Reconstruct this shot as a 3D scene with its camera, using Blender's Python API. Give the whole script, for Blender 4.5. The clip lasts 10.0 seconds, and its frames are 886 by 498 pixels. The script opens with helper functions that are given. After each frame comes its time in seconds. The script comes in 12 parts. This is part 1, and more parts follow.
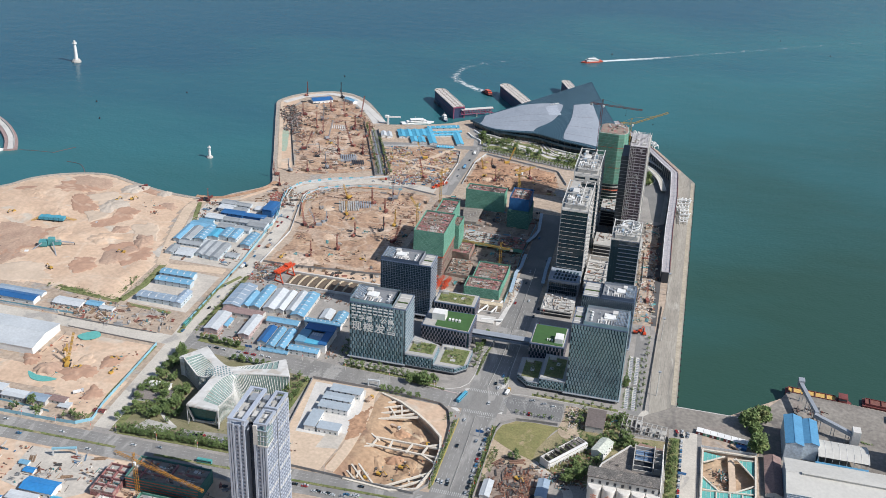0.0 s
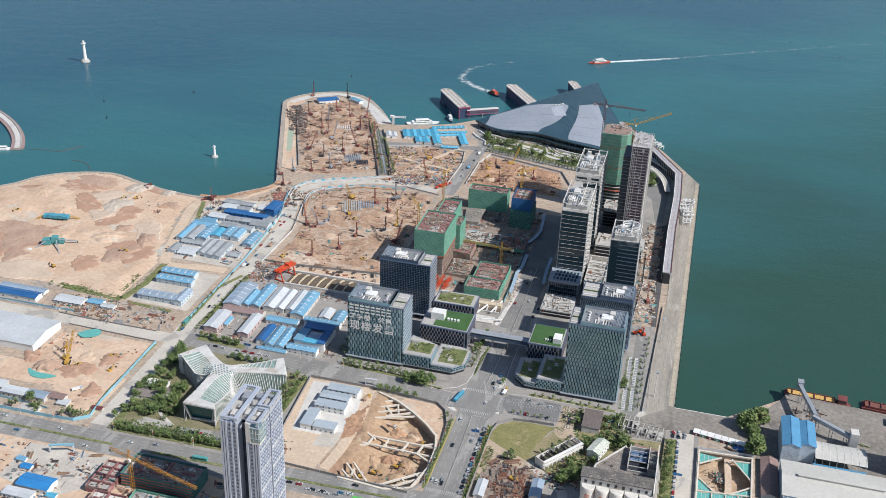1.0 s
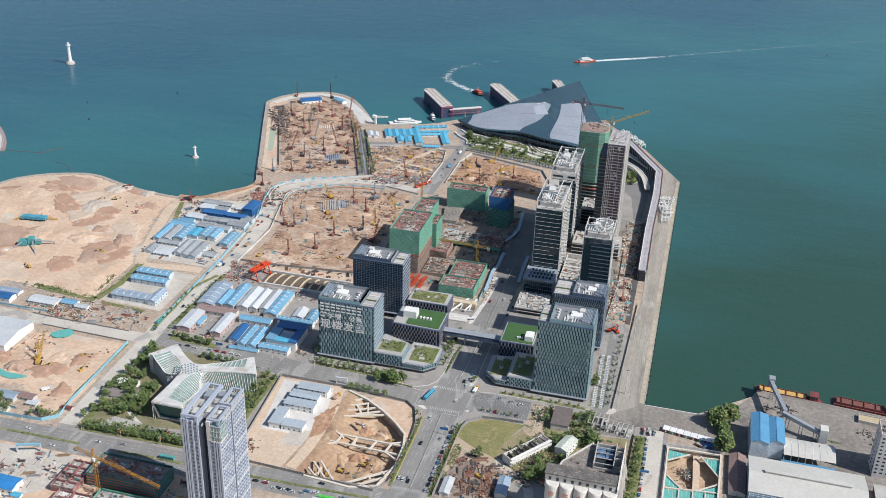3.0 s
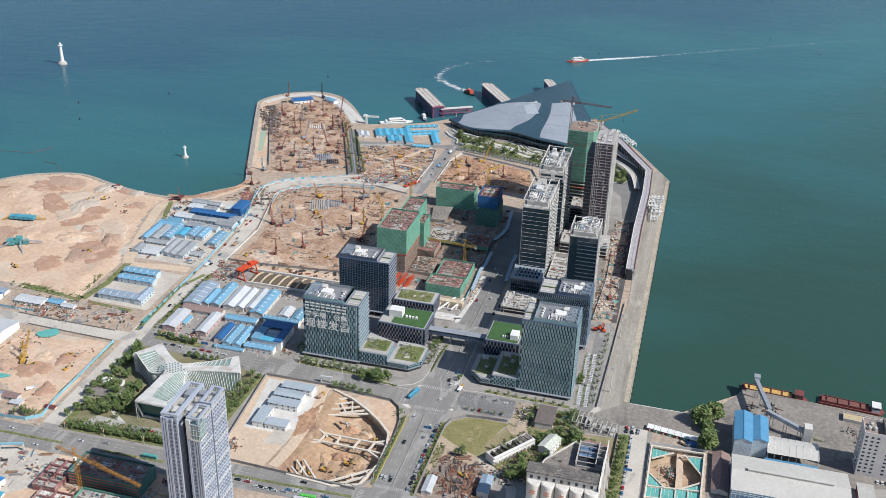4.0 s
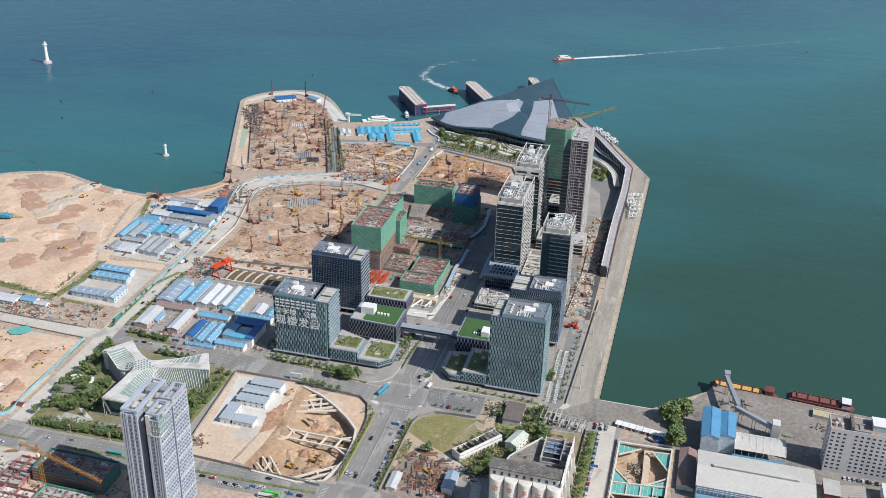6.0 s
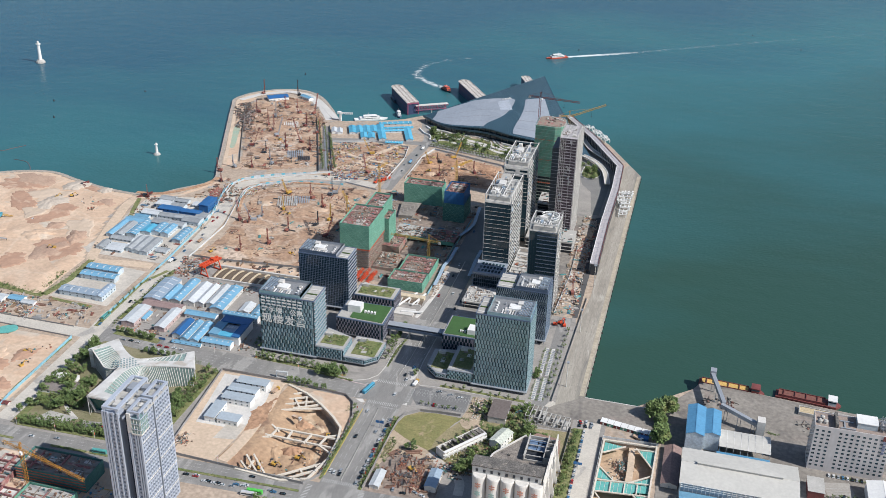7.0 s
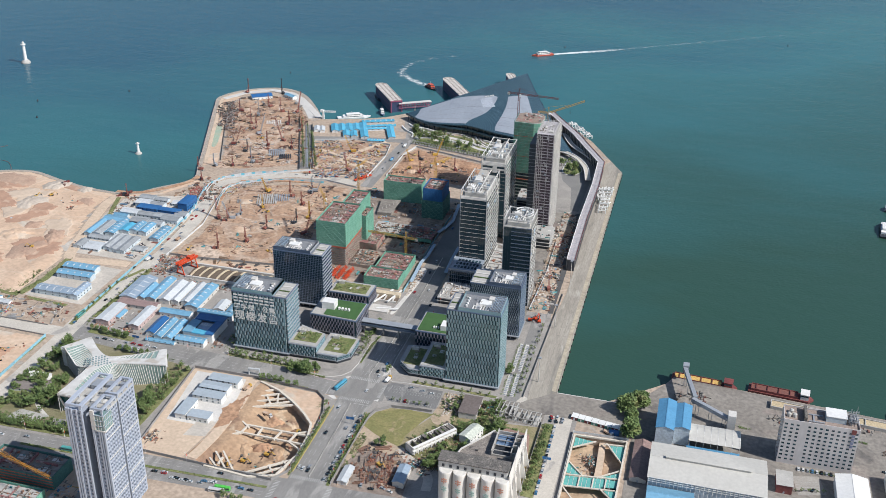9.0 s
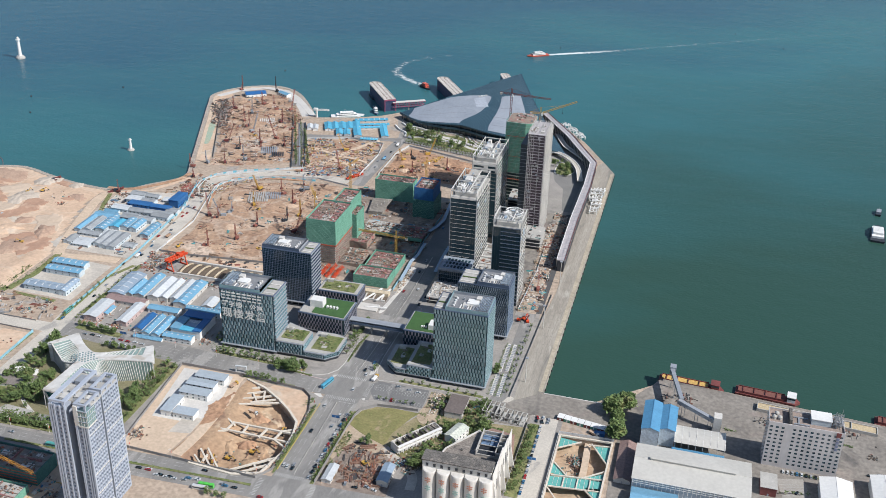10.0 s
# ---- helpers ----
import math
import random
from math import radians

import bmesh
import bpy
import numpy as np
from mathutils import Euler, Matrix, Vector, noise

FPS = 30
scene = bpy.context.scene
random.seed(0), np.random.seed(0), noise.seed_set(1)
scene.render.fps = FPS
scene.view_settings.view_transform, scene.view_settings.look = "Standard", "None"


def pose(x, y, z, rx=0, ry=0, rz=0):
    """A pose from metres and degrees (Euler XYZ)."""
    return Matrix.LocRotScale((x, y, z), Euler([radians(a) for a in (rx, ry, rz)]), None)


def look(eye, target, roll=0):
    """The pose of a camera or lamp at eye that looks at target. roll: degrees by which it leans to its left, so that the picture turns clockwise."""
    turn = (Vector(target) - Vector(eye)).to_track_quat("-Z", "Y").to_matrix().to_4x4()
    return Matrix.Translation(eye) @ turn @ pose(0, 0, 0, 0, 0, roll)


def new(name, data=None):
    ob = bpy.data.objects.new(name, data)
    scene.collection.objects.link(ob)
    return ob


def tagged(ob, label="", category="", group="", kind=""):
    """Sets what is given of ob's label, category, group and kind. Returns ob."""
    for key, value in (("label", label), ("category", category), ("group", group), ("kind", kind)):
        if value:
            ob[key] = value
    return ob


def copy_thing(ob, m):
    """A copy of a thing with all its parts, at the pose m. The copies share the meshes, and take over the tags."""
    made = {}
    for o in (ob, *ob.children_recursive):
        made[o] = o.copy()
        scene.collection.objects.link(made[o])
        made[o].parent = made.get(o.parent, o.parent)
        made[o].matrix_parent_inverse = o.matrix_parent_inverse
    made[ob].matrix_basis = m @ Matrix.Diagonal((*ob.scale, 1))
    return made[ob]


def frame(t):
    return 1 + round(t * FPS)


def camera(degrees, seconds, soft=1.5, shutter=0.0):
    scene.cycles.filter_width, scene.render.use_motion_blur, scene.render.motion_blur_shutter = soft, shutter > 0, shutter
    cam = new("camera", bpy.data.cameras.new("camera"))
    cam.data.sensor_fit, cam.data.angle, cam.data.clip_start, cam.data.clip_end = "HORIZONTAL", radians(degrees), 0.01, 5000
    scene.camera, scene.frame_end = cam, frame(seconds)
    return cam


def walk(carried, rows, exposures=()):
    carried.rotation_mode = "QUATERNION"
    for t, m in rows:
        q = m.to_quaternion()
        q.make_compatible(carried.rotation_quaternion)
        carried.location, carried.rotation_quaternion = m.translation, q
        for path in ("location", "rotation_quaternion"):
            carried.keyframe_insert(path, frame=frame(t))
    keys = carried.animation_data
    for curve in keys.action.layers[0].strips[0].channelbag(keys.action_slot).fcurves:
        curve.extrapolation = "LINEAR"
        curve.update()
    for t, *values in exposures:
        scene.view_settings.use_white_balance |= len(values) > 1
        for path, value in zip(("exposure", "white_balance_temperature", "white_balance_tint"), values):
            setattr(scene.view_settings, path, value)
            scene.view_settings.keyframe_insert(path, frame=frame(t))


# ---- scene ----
cam = camera(46.4, 10.0, 0.6)
PATH = [
    (0, (2.882, -1.033, 500.846), (2.483, 0.704, 499.939), 2.5),
    (0.5, (9.621, 0.768, 500.052), (9.201, 2.501, 499.146), 2.4),
    (1, (17.365, 1.617, 500.248), (16.937, 3.348, 499.342), 2.3),
    (1.5, (24.027, 3.169, 499.666), (23.596, 4.9, 498.761), 2.2),
    (2, (30.825, 4.642, 499.153), (30.393, 6.373, 498.249), 2.1),
    (2.5, (37.594, 6.44, 498.673), (37.161, 8.171, 497.769), 2.0),
    (4, (57.798, 11.183, 496.832), (57.362, 12.914, 495.93), 1.8),
    (4.5, (64.292, 12.905, 496.056), (63.854, 14.636, 495.154), 1.8),
    (5, (70.795, 14.478, 495.426), (70.357, 16.208, 494.524), 1.7),
    (5.5, (77.305, 15.9, 494.641), (76.866, 17.631, 493.74), 1.7),
    (7, (97.728, 21.114, 492.873), (97.284, 22.843, 491.971), 1.5),
    (7.5, (103.449, 22.331, 492.302), (103.005, 24.06, 491.399), 1.3),
    (8, (110.527, 23.679, 491.462), (110.079, 25.406, 490.56), 1.2),
    (8.5, (116.01, 25.48, 490.669), (115.562, 27.208, 489.767), 1.2),
    (9, (122.725, 26.587, 490.222), (122.277, 28.315, 489.32), 1.1),
    (9.5, (127.2, 27.919, 489.944), (126.754, 29.647, 489.042), 1.5),
    (10, (131.029, 28.992, 489.857), (130.584, 30.72, 488.955), 1.7),
]
walk(cam, [(t, look(eye, target, roll)) for t, eye, target, roll in PATH], [(0.0, 0.0, 6450, 10), (10.0, 0.0, 6450, 10)])

# ---- world and sun ----
SUN_AZ, SUN_EL = 102.0, 43.0          # compass bearing from +y clockwise, height in degrees
world = bpy.data.worlds.new("world")
scene.world = world
world.use_nodes = True
wn = world.node_tree
sky = wn.nodes.new("ShaderNodeTexSky")
sky.sky_type = "NISHITA"
sky.sun_disc = False
sky.sun_elevation = radians(SUN_EL)
sky.sun_rotation = radians(SUN_AZ)
sky.air_density, sky.dust_density, sky.ozone_density = 1.0, 0.6, 1.6
wn.links.new(sky.outputs[0], wn.nodes["Background"].inputs[0])
wn.nodes["Background"].inputs[1].default_value = 0.104
sun = new("sun", bpy.data.lights.new("sun", "SUN"))
sun.data.energy, sun.data.angle, sun.data.color = 5.1, radians(0.53), (1.0, 0.98, 0.945)
sx, sy = math.sin(radians(SUN_AZ)), math.cos(radians(SUN_AZ))
sun.matrix_world = look((sx * 900, sy * 900, 900 * math.tan(radians(SUN_EL))), (0, 0, 0))
scene.view_settings.exposure = 0.0


# ---- materials ----
def surf(name, a, b, rough=0.85, metal=0.0, big=0.03, fine=0.6, contrast=0.5, grain=0.25, bump=0.0, vary=0.0, island=0.0, third=None, third_scale=0.01, third_cut=0.55, stretch=(1, 1, 1), hard=0.25, fourth=None, fourth_scale=0.03, fourth_cut=0.6, soft=0.06, tracks=None, track_scale=0.012):
    """Two colours mixed by broad noise, grained by fine noise, with an optional third colour in patches."""
    m = bpy.data.materials.new(name)
    m.use_nodes = True
    nt = m.node_tree
    p = nt.nodes["Principled BSDF"]
    geo = nt.nodes.new("ShaderNodeNewGeometry")
    mp = nt.nodes.new("ShaderNodeMapping")
    mp.inputs["Scale"].default_value = stretch
    nt.links.new(geo.outputs["Position"], mp.inputs["Vector"])

    def noise_node(scale, detail=6.0, distort=0.0):
        n = nt.nodes.new("ShaderNodeTexNoise")
        n.inputs["Scale"].default_value, n.inputs["Detail"].default_value = scale, detail
        n.inputs["Distortion"].default_value = distort
        nt.links.new(mp.outputs[0], n.inputs["Vector"])
        return n

    def ramp(src, lo, hi):
        r = nt.nodes.new("ShaderNodeMapRange")
        r.inputs["From Min"].default_value, r.inputs["From Max"].default_value = lo, hi
        nt.links.new(src, r.inputs["Value"])
        return r.outputs[0]

    def mix(kind, fac, c1, c2):
        x = nt.nodes.new("ShaderNodeMix")
        x.data_type, x.blend_type = "RGBA", kind
        for sock, v in ((x.inputs[0], fac), (x.inputs[6], c1), (x.inputs[7], c2)):
            if isinstance(v, (int, float)):
                sock.default_value = v
            elif isinstance(v, tuple):
                sock.default_value = (*v, 1)
            else:
                nt.links.new(v, sock)
        return x.outputs[2]

    n1 = noise_node(big, 7.0, 0.4)
    w = contrast * 0.5
    col = mix("MIX", ramp(n1.outputs[0], 0.5 - 0.28 * (1.1 - w), 0.5 + 0.28 * (1.1 - w)), a, b)
    if third:
        n3 = noise_node(third_scale, 5.0, 0.8)
        col = mix("MIX", ramp(n3.outputs[0], third_cut, third_cut + soft), col, third)
    if fourth:
        n4 = noise_node(fourth_scale, 8.0, 1.5)
        col = mix("MIX", ramp(n4.outputs[0], fourth_cut, fourth_cut + soft), col, fourth)
    if tracks:                        # winding wheel tracks along the contours of a broad noise
        for scale, width in ((track_scale, 0.028), (track_scale * 1.9, 0.024)):
            n5 = noise_node(scale, 2.5, 0.3)
            gap = nt.nodes.new("ShaderNodeMath")
            gap.operation = "SUBTRACT"
            nt.links.new(n5.outputs[0], gap.inputs[0])
            gap.inputs[1].default_value = 0.5
            size = nt.nodes.new("ShaderNodeMath")
            size.operation = "ABSOLUTE"
            nt.links.new(gap.outputs[0], size.inputs[0])
            fade = nt.nodes.new("ShaderNodeMapRange")
            fade.inputs["From Min"].default_value, fade.inputs["From Max"].default_value = 0.0, width
            fade.inputs["To Min"].default_value, fade.inputs["To Max"].default_value = 0.55, 0.0
            nt.links.new(size.outputs[0], fade.inputs["Value"])
            col = mix("MIX", fade.outputs[0], col, tracks)
    n2 = noise_node(fine, 4.0 if hard > 0.2 else 9.0)
    g = ramp(n2.outputs[0], 0.5 - hard, 0.5 + hard)
    dark = mix("MIX", g, (1 - grain,) * 3, (1 + grain,) * 3)
    col = mix("MULTIPLY", 1.0, col, dark)
    if vary or island:
        if island:
            src = geo.outputs["Random Per Island"]
            amount = island
        else:
            src = nt.nodes.new("ShaderNodeObjectInfo").outputs["Random"]
            amount = vary
        r = nt.nodes.new("ShaderNodeMapRange")
        r.inputs["To Min"].default_value, r.inputs["To Max"].default_value = 1 - amount, 1 + amount
        nt.links.new(src, r.inputs["Value"])
        comb = nt.nodes.new("ShaderNodeCombineColor")
        for k in range(3):
            nt.links.new(r.outputs[0], comb.inputs[k])
        col = mix("MULTIPLY", 1.0, col, comb.outputs[0])
    nt.links.new(col, p.inputs["Base Color"])
    p.inputs["Roughness"].default_value, p.inputs["Metallic"].default_value = rough, metal
    if bump:
        bn = nt.nodes.new("ShaderNodeBump")
        bn.inputs["Strength"].default_value, bn.inputs["Distance"].default_value = 1.0, bump
        nt.links.new(n2.outputs[0], bn.inputs["Height"])
        nt.links.new(bn.outputs[0], p.inputs["Normal"])
    return m


def coloured(name, palette, rough=0.7, metal=0.0):
    """A palette of colours picked piece by piece."""
    m = bpy.data.materials.new(name)
    m.use_nodes = True
    nt = m.node_tree
    p = nt.nodes["Principled BSDF"]
    geo = nt.nodes.new("ShaderNodeNewGeometry")
    cr = nt.nodes.new("ShaderNodeValToRGB")
    cr.color_ramp.interpolation = "CONSTANT"
    while len(cr.color_ramp.elements) < len(palette):
        cr.color_ramp.elements.new(0.5)
    for i, c in enumerate(palette):
        cr.color_ramp.elements[i].position = i / len(palette)
        cr.color_ramp.elements[i].color = (*c, 1)
    nt.links.new(geo.outputs["Random Per Island"], cr.inputs[0])
    nt.links.new(cr.outputs[0], p.inputs["Base Color"])
    p.inputs["Roughness"].default_value, p.inputs["Metallic"].default_value = rough, metal
    return m


def glassy(name, colour, rough=0.08, vary=0.3, spec=0.6):
    m = surf(name, colour, tuple(c * 0.8 for c in colour), rough, 0.0, 0.05, 0.5, 0.5, 0.1, vary=vary)
    m.node_tree.nodes["Principled BSDF"].inputs["Specular IOR Level"].default_value = spec
    return m


SAND = surf("sand", (0.60, 0.435, 0.312), (0.505, 0.355, 0.25), 0.95, 0, 0.03, 0.25, 0.9, 0.10, 0.35, third=(0.42, 0.285, 0.21), third_scale=0.0135, third_cut=0.66, hard=0.16, fourth=(0.505, 0.435, 0.355), fourth_scale=0.022, fourth_cut=0.58, soft=0.09, tracks=(0.62, 0.48, 0.36), track_scale=0.006)
DIRT = surf("site dirt", (0.465, 0.315, 0.21), (0.33, 0.205, 0.135), 0.95, 0, 0.035, 0.3, 0.9, 0.20, 0.35, third=(0.55, 0.43, 0.335), third_scale=0.02, third_cut=0.59, hard=0.15, fourth=(0.20, 0.135, 0.10), fourth_scale=0.05, fourth_cut=0.585, soft=0.10, tracks=(0.50, 0.395, 0.31), track_scale=0.012)
MUD = surf("red dirt", (0.45, 0.275, 0.17), (0.30, 0.17, 0.105), 0.95, 0, 0.045, 0.3, 0.95, 0.24, 0.35, third=(0.52, 0.37, 0.26), third_scale=0.03, third_cut=0.57, hard=0.14, fourth=(0.19, 0.12, 0.085), fourth_scale=0.06, fourth_cut=0.63, soft=0.10)
PITSOIL = surf("tan pit soil", (0.52, 0.385, 0.265), (0.40, 0.28, 0.19), 0.95, 0, 0.05, 0.35, 0.9, 0.12, 0.35, third=(0.34, 0.22, 0.15), third_scale=0.03, third_cut=0.58, hard=0.15, fourth=(0.58, 0.46, 0.34), fourth_scale=0.03, fourth_cut=0.58, soft=0.10)
PITBROWN = surf("brown pit soil", (0.46, 0.315, 0.20), (0.33, 0.215, 0.135), 0.95, 0, 0.05, 0.35, 0.9, 0.14, 0.4, third=(0.27, 0.17, 0.115), third_scale=0.05, third_cut=0.57, hard=0.15, fourth=(0.56, 0.43, 0.30), fourth_scale=0.035, fourth_cut=0.56, soft=0.10)
YARD = surf("dusty yard", (0.45, 0.355, 0.275), (0.35, 0.27, 0.205), 0.9, 0, 0.03, 0.3, 0.7, 0.18, 0.1, third=(0.33, 0.295, 0.26), third_scale=0.03, third_cut=0.58, hard=0.15)
ASPHALT = surf("worn asphalt", (0.262, 0.25, 0.234), (0.20, 0.192, 0.182), 0.85, 0, 0.05, 0.8, 0.7, 0.13, third=(0.32, 0.305, 0.285), third_scale=0.04, stretch=(1.6, 0.5, 1))
DARKERASPH = surf("darker asphalt", (0.235, 0.225, 0.21), (0.17, 0.165, 0.16), 0.85, 0, 0.05, 0.6, 0.6, 0.14, third=(0.22, 0.21, 0.20), third_scale=0.03, third_cut=0.6, soft=0.12)
# asphalt blackened to carry the promenade gallery's shadow in its colour
SHADEASPH = surf("asphalt with painted shade", (0.105, 0.10, 0.10), (0.08, 0.078, 0.078), 0.85, 0, 0.05, 0.6, 0.6, 0.14)
DUSTROAD = surf("dusty road", (0.55, 0.505, 0.44), (0.455, 0.415, 0.36), 0.9, 0, 0.05, 0.8, 0.8, 0.14, third=(0.36, 0.335, 0.305), third_scale=0.05, third_cut=0.58)
GREYDIRT = surf("grey-brown trodden earth", (0.31, 0.245, 0.20), (0.215, 0.17, 0.14), 0.95, 0, 0.06, 0.35, 0.9, 0.2, 0.3, third=(0.40, 0.33, 0.275), third_scale=0.035, third_cut=0.58, hard=0.15, fourth=(0.15, 0.12, 0.10), fourth_scale=0.06, fourth_cut=0.6, soft=0.10)
TRACK = surf("pale sandy track", (0.60, 0.465, 0.345), (0.52, 0.40, 0.295), 0.95, 0, 0.06, 0.4, 0.8, 0.14)
LOTGREY = surf("dusty grey yard", (0.55, 0.495, 0.43), (0.43, 0.39, 0.34), 0.9, 0, 0.05, 0.5, 0.8, 0.16)
PAVE = surf("pale paving", (0.345, 0.318, 0.288), (0.265, 0.245, 0.225), 0.85, 0, 0.06, 0.6, 0.8, 0.15, third=(0.22, 0.205, 0.19), third_scale=0.05, third_cut=0.58, soft=0.12)
QUAY = surf("quay concrete", (0.37, 0.335, 0.285), (0.285, 0.255, 0.215), 0.9, 0, 0.04, 0.4, 0.9, 0.18, third=(0.215, 0.20, 0.175), third_scale=0.03, third_cut=0.56, stretch=(3.0, 0.35, 1), soft=0.12, fourth=(0.44, 0.405, 0.35), fourth_scale=0.04, fourth_cut=0.6)
PORTYARD = surf("stained port concrete", (0.275, 0.248, 0.216), (0.20, 0.178, 0.156), 0.9, 0, 0.04, 0.3, 0.9, 0.18, third=(0.115, 0.105, 0.10), third_scale=0.03, third_cut=0.58, hard=0.15, soft=0.12, fourth=(0.26, 0.215, 0.19), fourth_scale=0.02, fourth_cut=0.58)
CONCRETE = surf("concrete", (0.46, 0.44, 0.41), (0.36, 0.345, 0.32), 0.85, 0, 0.08, 0.8, 0.6, 0.12, vary=0.08)
PALECON = surf("pale concrete", (0.62, 0.59, 0.55), (0.50, 0.48, 0.45), 0.8, 0, 0.08, 0.8, 0.6, 0.10, vary=0.05)
WHITE = surf("white paint", (0.78, 0.77, 0.74), (0.68, 0.67, 0.65), 0.6, 0, 0.06, 0.5, 0.6, 0.07, vary=0.05)
GREY = surf("grey metal", (0.36, 0.38, 0.41), (0.30, 0.32, 0.35), 0.5, 0.2, 0.08, 0.5, 0.5, 0.08, vary=0.05)
# for metal parts, and as painted shade in open floors and recesses
DARK = surf("dark metal and painted shade", (0.05, 0.055, 0.065), (0.035, 0.04, 0.05), 0.5, 0.2, 0.08, 0.6, 0.5, 0.15)
GRASS = surf("grass", (0.135, 0.165, 0.055), (0.215, 0.205, 0.095), 0.95, 0, 0.06, 0.5, 0.8, 0.25, 0.15, third=(0.33, 0.28, 0.17), third_scale=0.05, third_cut=0.62, hard=0.15)
TURF = surf("artificial turf", (0.052, 0.125, 0.036), (0.042, 0.10, 0.03), 0.9, 0, 0.2, 0.9, 0.5, 0.1)
SHRUB = surf("shrub leaves", (0.075, 0.115, 0.03), (0.04, 0.075, 0.02), 0.8, 0, 0.25, 1.2, 0.7, 0.3)
CYANROOF = surf("cyan sheet roof", (0.11, 0.43, 0.60), (0.085, 0.35, 0.51), 0.5, 0.1, 0.1, 0.5, 0.5, 0.10, vary=0.12)
BLUEROOF = surf("blue sheet roof", (0.20, 0.405, 0.55), (0.155, 0.33, 0.47), 0.5, 0.1, 0.1, 0.5, 0.5, 0.10, vary=0.12)
DEEPBLUE = surf("deep blue sheet", (0.035, 0.15, 0.36), (0.028, 0.115, 0.29), 0.45, 0.1, 0.1, 0.5, 0.5, 0.10, vary=0.1)
WHITEROOF = surf("pale sheet roof", (0.60, 0.62, 0.63), (0.50, 0.52, 0.53), 0.55, 0.1, 0.05, 0.5, 0.6, 0.10, vary=0.08)
GREYROOF = surf("grey-blue sheet roof", (0.33, 0.41, 0.49), (0.27, 0.34, 0.42), 0.55, 0.1, 0.08, 0.5, 0.6, 0.10, vary=0.1)
REDROOF = surf("faded red roof", (0.34, 0.24, 0.22), (0.27, 0.19, 0.18), 0.7, 0, 0.1, 0.6, 0.6, 0.14, vary=0.1)
CABWALL = surf("pale blue-white cabin wall", (0.52, 0.58, 0.61), (0.44, 0.50, 0.54), 0.7, 0, 0.1, 0.6, 0.6, 0.1, vary=0.12)
OLDROOF = surf("weathered dark roof", (0.17, 0.155, 0.14), (0.10, 0.092, 0.085), 0.95, 0, 0.2, 0.9, 0.9, 0.35, third=(0.27, 0.235, 0.20), third_scale=0.25, third_cut=0.57, soft=0.15, hard=0.15)
SITEBLUE = surf("bright blue sheet roof", (0.045, 0.26, 0.58), (0.035, 0.21, 0.49), 0.5, 0.1, 0.1, 0.5, 0.5, 0.1)
MILLBLUE = surf("mill blue sheet", (0.11, 0.31, 0.50), (0.09, 0.26, 0.43), 0.5, 0.1, 0.1, 0.5, 0.5, 0.1)
CREAM = surf("cream membrane roof", (0.55, 0.53, 0.485), (0.48, 0.46, 0.42), 0.6, 0, 0.03, 0.4, 0.6, 0.08)
GLASS = glassy("dark glass", (0.028, 0.058, 0.074), 0.06, 0.35, 0.65)
TEAL = surf("teal glass panel", (0.27, 0.42, 0.47), (0.20, 0.33, 0.38), 0.22, 0.35, 0.1, 0.6, 0.5, 0.08, vary=0.18)
PANELEDGE = surf("bright metal panel edge", (0.46, 0.53, 0.56), (0.38, 0.45, 0.48), 0.4, 0.3, 0.1, 0.6, 0.5, 0.08)
MAUVE = surf("mauve-grey fin", (0.27, 0.255, 0.30), (0.20, 0.19, 0.23), 0.5, 0.2, 0.1, 0.6, 0.5, 0.1)
TEALPALE = surf("pale teal glass panel", (0.34, 0.50, 0.54), (0.26, 0.40, 0.445), 0.22, 0.35, 0.1, 0.6, 0.5, 0.08, vary=0.2)
NAVY = surf("slate panel", (0.135, 0.18, 0.265), (0.10, 0.14, 0.21), 0.3, 0.3, 0.1, 0.6, 0.5, 0.08, vary=0.15)
NET = surf("green safety net", (0.175, 0.385, 0.29), (0.115, 0.285, 0.21), 0.9, 0, 0.12, 0.7, 0.8, 0.2)
NETBLUE = surf("blue safety net", (0.03, 0.14, 0.34), (0.025, 0.11, 0.27), 0.8, 0, 0.12, 0.7, 0.7, 0.2)
REBAR = surf("red formwork", (0.35, 0.155, 0.145), (0.22, 0.10, 0.10), 0.9, 0, 0.22, 1.2, 0.95, 0.4, third=(0.40, 0.31, 0.27), third_scale=0.16, third_cut=0.53, soft=0.12, fourth=(0.13, 0.085, 0.08), fourth_scale=0.14, fourth_cut=0.58)
YELLOW = surf("crane yellow", (0.54, 0.33, 0.07), (0.45, 0.26, 0.05), 0.5, 0, 0.2, 0.8, 0.5, 0.12)
ORANGE = surf("orange-red paint", (0.68, 0.085, 0.025), (0.55, 0.06, 0.02), 0.5, 0, 0.2, 0.8, 0.5, 0.12)
RUST = surf("rusty steel", (0.22, 0.065, 0.06), (0.16, 0.05, 0.045), 0.7, 0.2, 0.1, 0.5, 0.6, 0.2)
HOARD = surf("blue hoarding", (0.25, 0.47, 0.56), (0.20, 0.40, 0.50), 0.6, 0, 0.05, 0.6, 0.6, 0.1, vary=0.12)
HOARDW = surf("white hoarding", (0.56, 0.575, 0.58), (0.47, 0.485, 0.49), 0.6, 0, 0.05, 0.6, 0.6, 0.1, vary=0.12)
HOARDG = surf("grey fence", (0.27, 0.26, 0.25), (0.21, 0.20, 0.20), 0.8, 0, 0.05, 0.6, 0.6, 0.1, vary=0.12)
MARK = surf("road paint", (0.50, 0.495, 0.475), (0.36, 0.355, 0.34), 0.8, 0, 0.2, 1.0, 0.7, 0.2)
